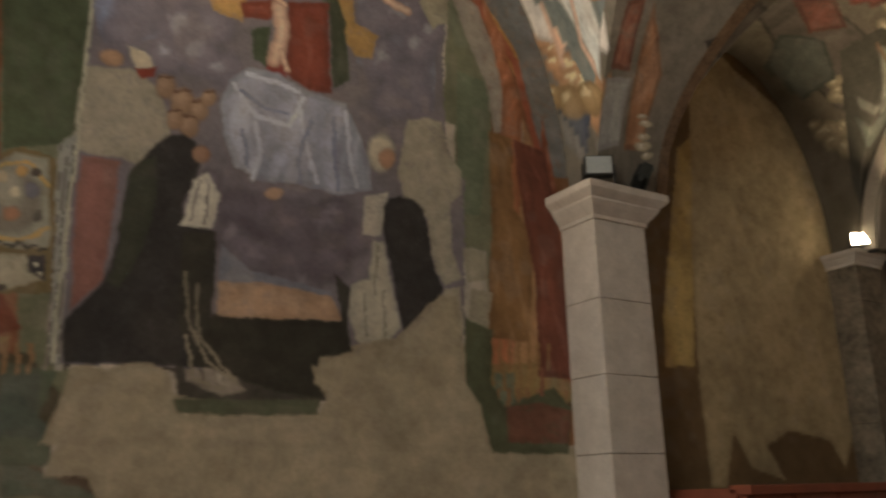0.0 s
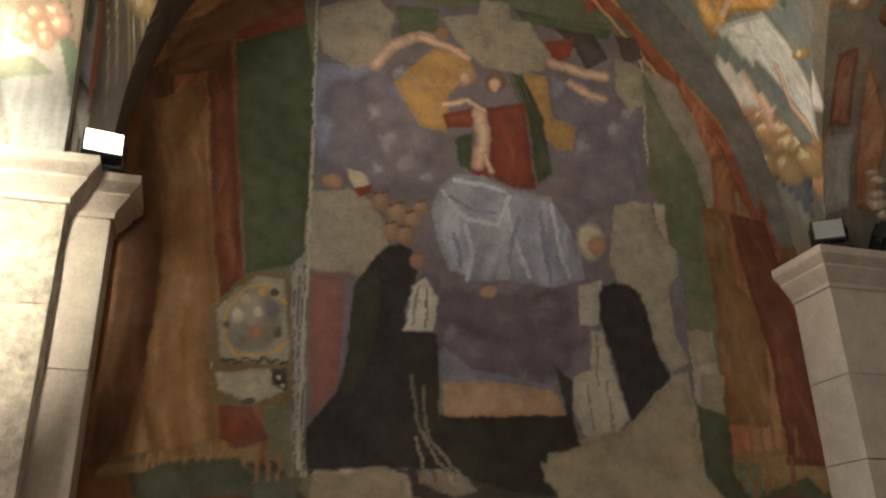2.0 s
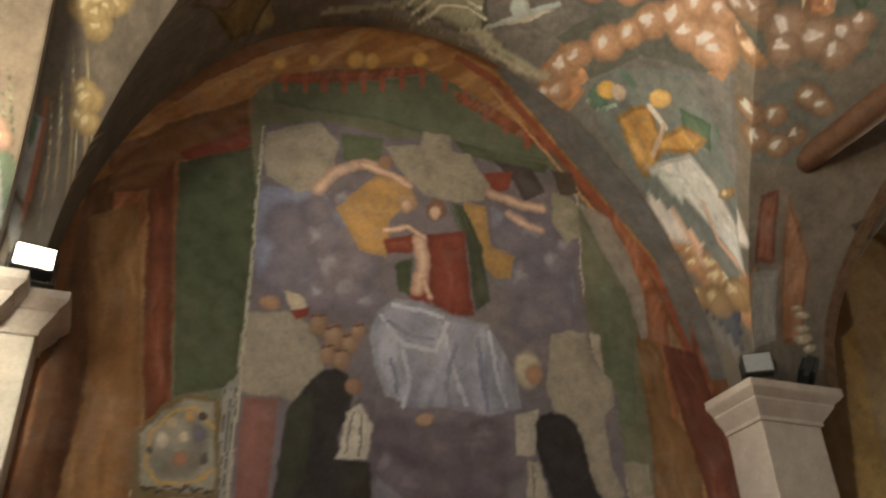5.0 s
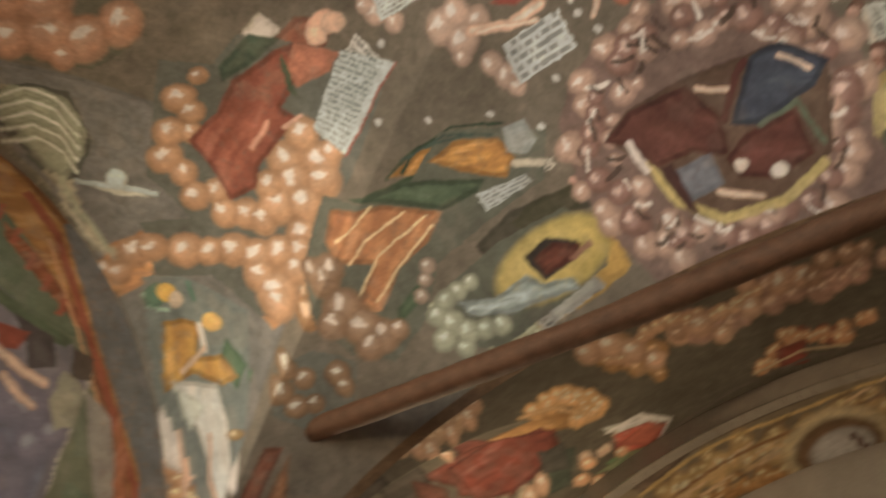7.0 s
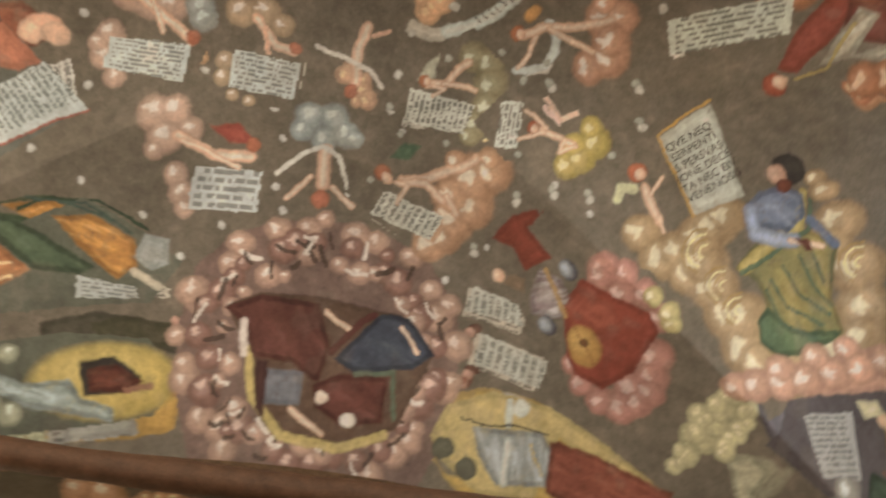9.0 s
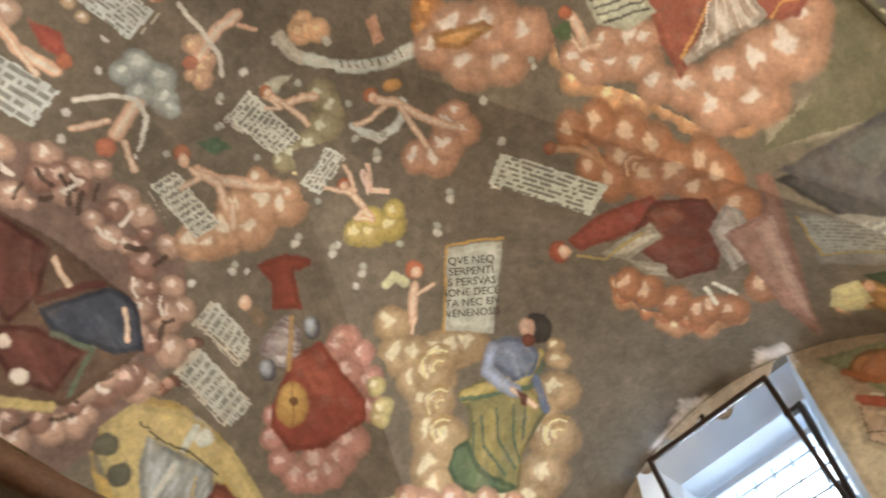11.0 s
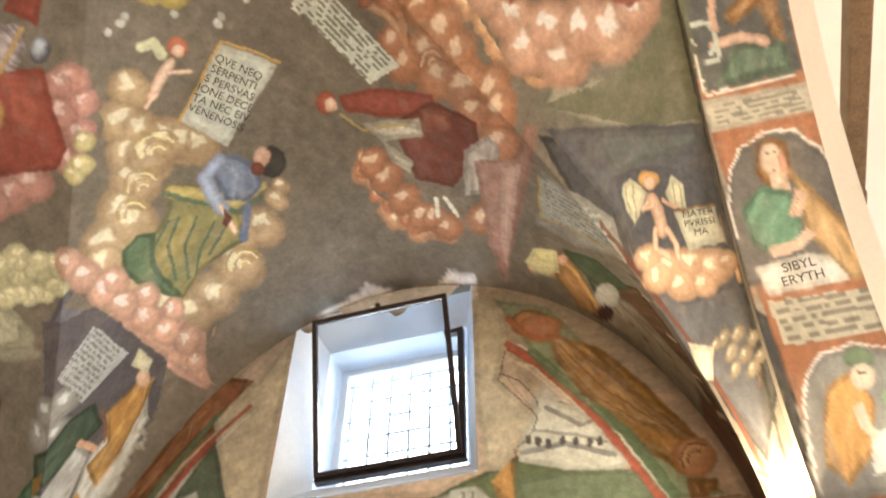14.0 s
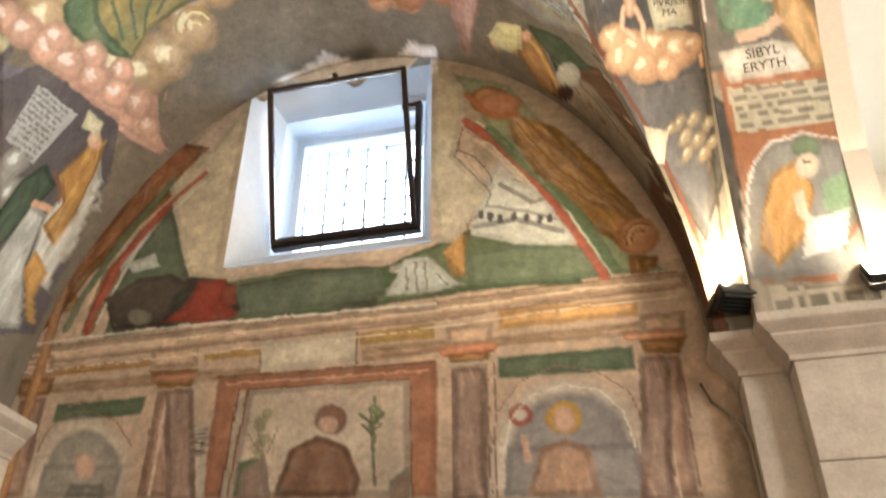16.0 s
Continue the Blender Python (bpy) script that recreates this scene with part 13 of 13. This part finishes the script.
stroke(SOUTH, (0.31, 0.27, 0.22), 0.0067, [(1.907, 2.897), (1.818, 2.905)])
for canvas in (VAULT, NORTH, SOUTH):
    canvas.finish()


def solid(name, boxes, mat, label, category="wall"):
    bm = bmesh.new()
    for b in boxes:
        block(*b, bevel=0, bm=bm)
    return tagged(part(name, bm, mat), label, category, kind="structure")


# ---- the shell ----
solid("wall_north_core", [(-1.0, 6.4, YW + 0.03, 3.9, 0, 5.9)], GREYPLASTER, "bare grey plaster wall of the east bay and its core")
x0, x1, z0, z1 = OPEN
solid("wall_south_core", [(-1.0, x0, -3.9, -YW - 0.03, 0, 5.9), (x1, 6.4, -3.9, -YW - 0.03, 0, 5.9),
                          (x0, x1, -3.9, -YW - 0.03, 0, z0), (x0, x1, -3.9, -YW - 0.03, 5.2, 5.9)], PLASTER, "thick plastered south wall with a window opening")
solid("floor", [(-6.0, 6.4, -7, 7, -0.1, 0.0)], FLOOR, "terracotta tiled church floor", "floor")
solid("roof_slab", [(-1.0, 6.4, -3.9, 3.9, 5.9, 6.0)], PLASTER, "plain cover over the vaults", "ceiling")
solid("wall_east", [(6.35, 6.5, -3.9, 3.9, 0, 5.9)], PLASTER, "dim plastered wall closing the east end")

# wall over the west arch, facing the nave, and over the far arch
for name, x, half, rise, up, mat, label in (("wall_nave_arch", -1.0, 2.97, 2.58, 6.6, WHITE, "white nave wall over the chapel arch"),
                                            ("wall_far_arch", 5.31, 2.95, 1.68, 5.9, PLASTER, "wall over the far arch")):
    bm = bmesh.new()
    ys = np.linspace(-half, half, 61)
    lo = [SPRING + rise * float(arch(np.array(y), half)) for y in ys]
    t = 0.1 if x < 0 else 0.12
    rows = [[bm.verts.new((xx, y, z)) for y, z in zip(ys, zz)] for xx, zz in ((x, lo), (x, [up] * 61), (x - t if x < 0 else x + t, [up] * 61), (x - t if x < 0 else x + t, lo))]
    for a, b in zip(rows, rows[1:] + rows[:1]):
        for i in range(60):
            bm.faces.new((a[i], a[i + 1], b[i + 1], b[i]))
    for s in (-1, 1):
        block(min(x, x - t if x < 0 else x + t), max(x, x - t if x < 0 else x + t), s * half, s * (7.0 if x < 0 else 3.9), SPRING, up, bevel=0, bm=bm)
    bmesh.ops.recalc_face_normals(bm, faces=bm.faces)
    tagged(part(name, bm, mat), label, "wall", kind="structure")
solid("wall_nave_low", [(-1.1, -1.0, 3.62, 7, 0, SPRING), (-1.1, -1.0, -7, -3.62, 0, SPRING)], WHITE, "white nave wall beside the chapel")
solid("wall_nave_west", [(-6.1, -6.0, -7, -3.6, 0, 6.6), (-6.1, -6.0, 3.6, 7, 0, 6.6), (-6.1, -6.0, -1.6, 1.6, 0, 6.6), (-6.1, -6.0, -3.6, -1.6, 0, 2.5), (-6.1, -6.0, 1.6, 3.6, 0, 2.5),
                         (-6.1, -6.0, -3.6, -1.6, 5.5, 6.6), (-6.1, -6.0, 1.6, 3.6, 5.5, 6.6)], WHITE, "white nave wall with two tall window openings")
solid("wall_nave_end", [(-6.1, -1.0, 7, 7.1, 0, 6.6), (-6.1, -1.0, -7.1, -7, 0, 6.6)], WHITE, "white end walls of the nave")
solid("ceiling_nave", [(-6.1, -1.0, -7.1, 7.1, 6.6, 6.7)], WHITE, "white ceiling of the nave", "ceiling")

# arch rib between the bays
bm = bmesh.new()
ys = np.linspace(-AY, AY, 81)
ring = [[bm.verts.new((xx, float(y), SPRING + float(arch(np.array(y), AY)) * (1.37 + dz))) for y in ys] for xx, dz in ((XE - 0.01, 0.0), (XE + 0.06, -0.03), (XE + 0.06, 0.25))]
for a, b in zip(ring, ring[1:]):
    for i in range(80):
        bm.faces.new((a[i], a[i + 1], b[i + 1], b[i]))
tagged(part("trim_arch_east", bm, material("pearl_band", (0.16, 0.11, 0.07), 0.85, 0.5, 14.0, 0.2)), "narrow painted edge of the arch between the bays", "arch", kind="structure")


# ---- stone supports ----
def support(name, label, x0, x1, y0, y1, cap, over, mat, courses, group):
    """A stone support: dressed blocks and a moulded capital. y0 is the side that faces the room."""
    s = 1 if y0 > 0 else -1
    ob = thing(name, label, "pillar", group)
    lo, hi = min(y0, y1), max(y0, y1)
    z = 0.0
    k = 0
    while z < SPRING - cap - 0.01:
        h = min(courses * (0.85 + 0.3 * TABLE[k, int(abs(x0) * 40) % 256]), SPRING - cap - z)
        if SPRING - cap - z - h < 0.12:
            h = SPRING - cap - z
        j = 0.003 * (TABLE[k + 9, int(abs(x1) * 40) % 256] - 0.5)
        part("stone_block", block(x0 + j, x1 + j, lo + j, hi - j, z + 0.0015, z + h - 0.0015, 0.005), mat, ob)
        z += h
        k += 1
    base = SPRING - cap
    prof = [(0.0, base - 0.003), (0.012, base), (0.012, base + 0.02), (0.02, base + 0.03), (over * 0.45, base + cap * 0.36), (over * 0.62, base + cap * 0.5),
            (over * 0.62, base + cap * 0.56), (over * 0.92, base + cap * 0.72), (over, base + cap * 0.78), (over, SPRING)]
    part("capital", loft(prof, x0, x1, lo, hi), STONE, ob, "moulded limestone capital")
    return ob


for s in (1, -1):
    support("corner_pilaster", "pale limestone corner pilaster with a flared capital", 2.84, 3.20, s * 3.02, s * (YW + 0.05), 0.17, 0.10, STONE, 0.36, "corner pilasters")
    support("far_pilaster", "pilaster of the east bay with dark mottled plaster", 5.22, 5.5, s * 3.08, s * (YW + 0.05), 0.10, 0.05, DARK_MOTTLED, 0.9, "far pilasters")
support("side_pilaster", "narrow limestone pilaster beside the tooled arch pier", -0.55, -0.365, 3.09, YW + 0.05, 0.15, 0.095, STONE, 0.75, "side pilasters")
support("arch_pier", "broad limestone arch pier with rough tooled face", -1.12, -0.508, 2.97, 3.62, 0.16, 0.10, TOOLED, 0.8, "arch piers")
support("side_pilaster", "narrow limestone pilaster beside the cracked arch pier", -0.66, -0.475, -3.14, -YW - 0.05, 0.15, 0.10, STONE, 0.75, "side pilasters")
support("arch_pier", "broad smooth limestone arch pier with cracks", -1.12, -0.648, -3.02, -3.62, 0.16, 0.11, STONE, 0.8, "arch piers")

# ---- tie beam ----
beam = part("tie_beam", tube([(3.0 + 0.006 * math.sin(3 * y), y, 4.07 + 0.013 * y * y + 0.006 * math.sin(2 * y + 1)) for y in np.linspace(-2.50, 2.47, 90)], 0.070, 16, 0.12), WOOD)
tagged(beam, "round dark wooden tie beam set into the vault", "beam")
rafter = thing("wall_plate", "rough dark timber carried on corbels along the nave wall", "beam")
part("timber", block(-1.405, -1.30, -3.24, 3.3, 5.18, 5.30, 0.012), OAK, rafter)
part("timber_end", block(-1.412, -1.293, -3.32, -3.22, 5.165, 5.31, 0.014), OAK, rafter, "worn darker end of the timber")
for y in (-3.2, 0.0, 3.2):
    part("corbel", block(-1.42, -1.09, y - 0.06, y + 0.06, 5.30, 5.40, 0.01), OAK, rafter)

# ---- window in the south wall ----
win = tagged(new("window_1"), "deep splayed window with a tilted iron casement and grille", "window", kind="structure")
FX0, FX1, FZ0, FZ1, FY = 0.916, 1.756, 4.13, 5.06, -3.53
bm = bmesh.new()
outer = [(x1 + 0.002, -YW + 0.004, z0), (x0 - 0.002, -YW + 0.004, z0), (x0 - 0.002, -YW + 0.004, z1 + 0.16), (x1 + 0.002, -YW + 0.004, z1 + 0.16)]
inner = [(FX1 + 0.02, FY, FZ0 - 0.02), (FX0 - 0.02, FY, FZ0 - 0.02), (FX0 - 0.02, FY, FZ1 + 0.02), (FX1 + 0.02, FY, FZ1 + 0.02)]
back = [(FX1 + 0.02, -3.92, FZ0 - 0.02), (FX0 - 0.02, -3.92, FZ0 - 0.02), (FX0 - 0.02, -3.92, FZ1 + 0.02), (FX1 + 0.02, -3.92, FZ1 + 0.02)]
rings = [[bm.verts.new(c) for c in r] for r in (outer, inner, back)]
for a, b in zip(rings, rings[1:]):
    for i in range(4):
        bm.faces.new((a[i], a[(i + 1) % 4], b[(i + 1) % 4], b[i]))
part("window_reveal", bm, REVEAL, win, "splayed limewashed reveal")


def frame_of(name, w, h, bar, deep, mat, parent, m, label=""):
    bm = bmesh.new()
    for b in ((0, w, 0, bar), (0, w, h - bar, h), (0, bar, bar, h - bar), (w - bar, w, bar, h - bar)):
        block(b[0], b[1], -deep / 2, deep / 2, b[2], b[3], 0.004, bm)
    ob = part(name, bm, mat, parent, label)
    ob.matrix_local = m
    return ob


fw, fh = FX1 - FX0, FZ1 - FZ0
bm = block(0, fw, -0.025, 0.025, 0, 0.04, 0.004)
block(0, 0.035, -0.025, 0.025, 0.04, fh, 0.004, bm)
block(0.035, 0.12, -0.02, 0.02, fh - 0.035, fh, 0.004, bm)
part("window_frame", bm, IRON, win, "fixed dark iron frame").matrix_local = pose(FX0, FY + 0.01, FZ0)
sash = frame_of("casement", FX1 - FX0 - 0.02, 0.93, 0.028, 0.03, IRON, win, pose(FX0 + 0.01, FY + 0.05, FZ0 + 0.015, -18.8), "dark iron casement tilted inwards")
bm = block(0.03, FX1 - FX0 - 0.05, -0.002, 0.002, 0.03, 0.90, 0)
g = part("pane", bm, GLASS, sash)
g.visible_shadow = False
part("catch", block(0.40, 0.425, -0.01, 0.02, 0.925, 0.955, 0.003), IRON, sash)
for i in range(7):
    x = FX0 + 0.04 + i * (FX1 - FX0 - 0.08) / 6
    part("grille_bar", tube([(x, -3.80, FZ0), (x, -3.80, FZ1)], 0.0095, 6), GRILLE, win)
for i in range(7):
    z = FZ0 + 0.06 + i * (FZ1 - FZ0 - 0.12) / 6
    part("grille_bar", tube([(FX0 - 0.01, -3.79, z), (FX1 + 0.01, -3.79, z)], 0.0095, 6), GRILLE, win)
frame_of("outer_frame", FX1 - FX0 + 0.02, FZ1 - FZ0 + 0.02, 0.05, 0.04, REVEAL, win, pose(FX0 - 0.01, -3.72, FZ0 - 0.01), "white inner window frame")
bm = block(-1.5, 4.5, -7.04, -7.0, 3.0, 12.0, 0)
tagged(part("backdrop", bm, glow("bright_sky", (0.80, 0.92, 1.0), 6.0)), "bright overcast sky outside the window", "sky", kind="structure")


# ---- floodlights on the capitals ----
def floodlight(m, lens, label, lens_label):
    ob = thing("floodlight", label, "lamp", "floodlights on the capitals")
    body = part("housing", block(-0.075, 0.075, -0.03, 0.03, -0.055, 0.055, 0.008), HOUSING, ob)
    for i in range(5):
        part("cooling_fin", block(-0.06, 0.06, 0.029, 0.045, -0.045 + i * 0.02, -0.037 + i * 0.02, 0.001), HOUSING, body)
    part("lens", block(-0.066, 0.066, -0.036, -0.029, -0.046, 0.046, 0.002), lens, ob, lens_label)
    bm = bmesh.new()
    block(-0.088, -0.080, -0.012, 0.012, -0.095, 0.012, 0.002, bm)
    block(0.080, 0.088, -0.012, 0.012, -0.095, 0.012, 0.002, bm)
    block(-0.088, 0.088, -0.012, 0.012, -0.101, -0.093, 0.002, bm)
    part("bracket", bm, HOUSING, ob)
    ob.matrix_world = m
    return ob


ZC = SPRING + 0.101
floodlight(pose(2.86, 2.98, ZC, 0, 0, -32), LENS, "small black floodlight with a grey lens, switched off", "grey glass lens")
floodlight(pose(3.19, 2.99, ZC, 30, 20, 60), LENS_DARK, "small black floodlight tilted down, dark teal lens", "dark teal lens")
floodlight(pose(-0.42, 2.99, ZC, -12, 0, 10), LIT, "small floodlight glowing warm on the side pilaster", "glowing lens")
floodlight(pose(-0.49, -3.0, ZC + 0.02, -70, 0, 20), LIT, "black floodlight seen from behind, aimed at the wall", "glowing lens")
floodlight(pose(-1.03, -2.94, ZC + 0.02, -35, 0, 180), LIT_HOT, "bright warm floodlight on the arch pier", "glowing lens")
# unseen fixture, added to go with the lamp under the west arch
floodlight(pose(-0.96, 2.93, ZC, -10, 0, 0), LIT, "added floodlight on the pier by the nave, out of view", "glowing lens")
floodlight(pose(5.33, 3.06, ZC - 0.02, -15, 0, -60), LIT_SIDE, "small floodlight glowing in the east bay", "glowing lens")

# ---- cable down the south pilaster ----
cable = part("power_cable", tube([(-0.33, -3.262, 3.01), (-0.36, -3.262, 2.93), (-0.415, -3.25, 2.87), (-0.452, -3.225, 2.81), (-0.465, -3.20, 2.72), (-0.465, -3.19, 2.5), (-0.465, -3.19, 0.05)], 0.008, 6), CABLE)
tagged(cable, "thin grey cable running down the stone pilaster", "cable")

# ---- wooden wainscot in the east bay ----
stall = thing("wainscot", "reddish wooden panelling under the grey plaster wall", "panelling")
part("rail", block(3.30, 5.1, 2.62, 2.74, 1.57, 1.615, 0.008), REDWOOD, stall, "moulded top rail")
for i in range(5):
    part("panel", block(3.32 + i * 0.355, 3.66 + i * 0.355, 2.66, 2.70, 0.0, 1.572, 0.006), REDWOOD, stall)
part("end_panel", block(3.30, 3.33, 2.70, 3.27, 0.0, 1.6, 0.006), REDWOOD, stall)


# ---- writing that can be read, painted on tablets ----
def lettering(text, m, size, parent=None):
    cu = bpy.data.curves.new("lettering", "FONT")
    cu.body, cu.size, cu.align_x, cu.extrude = text, size, "CENTER", 0.0005
    cu.materials.append(INK)
    tmp = bpy.data.objects.new("lettering", cu)
    scene.collection.objects.link(tmp)
    bpy.context.view_layer.update()
    me = bpy.data.meshes.new_from_object(tmp.evaluated_get(bpy.context.evaluated_depsgraph_get()))
    bpy.data.objects.remove(tmp)
    ob = new("lettering", me)
    ob.matrix_world = m
    return tagged(ob, "dark painted capitals reading " + " ".join(text.split()[:6]), "writing")


lettering("QVE NEQ\nSERPENTI\nS PERSVAS\nIONE DECE\nTA NEC EIV\nVENENOSIS", Matrix(((-0.6636, -0.6790, -0.3141, 1.6675), (-0.7388, 0.6608, 0.1325, -1.7699), (0.1175, 0.3200, -0.9401, 5.2706), (0, 0, 0, 1))) @ pose(0, 0.142, 0), 0.057)
lettering("MATER\nPVRISSI\nMA", Matrix(((-0.9970, -0.0723, -0.0286, -0.4251), (-0.0659, 0.5905, 0.8044, -2.5745), (-0.0412, 0.8038, -0.5934, 4.4640), (0, 0, 0, 1))) @ pose(0, 0.047, 0), 0.043)
lettering("SIBYL\nERYTH", Matrix(((-0.9995, 0.0313, 0.0002, -0.7663), (0.0147, 0.4634, 0.8861, -2.6872), (0.0276, 0.8856, -0.4636, 4.1788), (0, 0, 0, 1))) @ pose(0, 0.012, 0), 0.058)
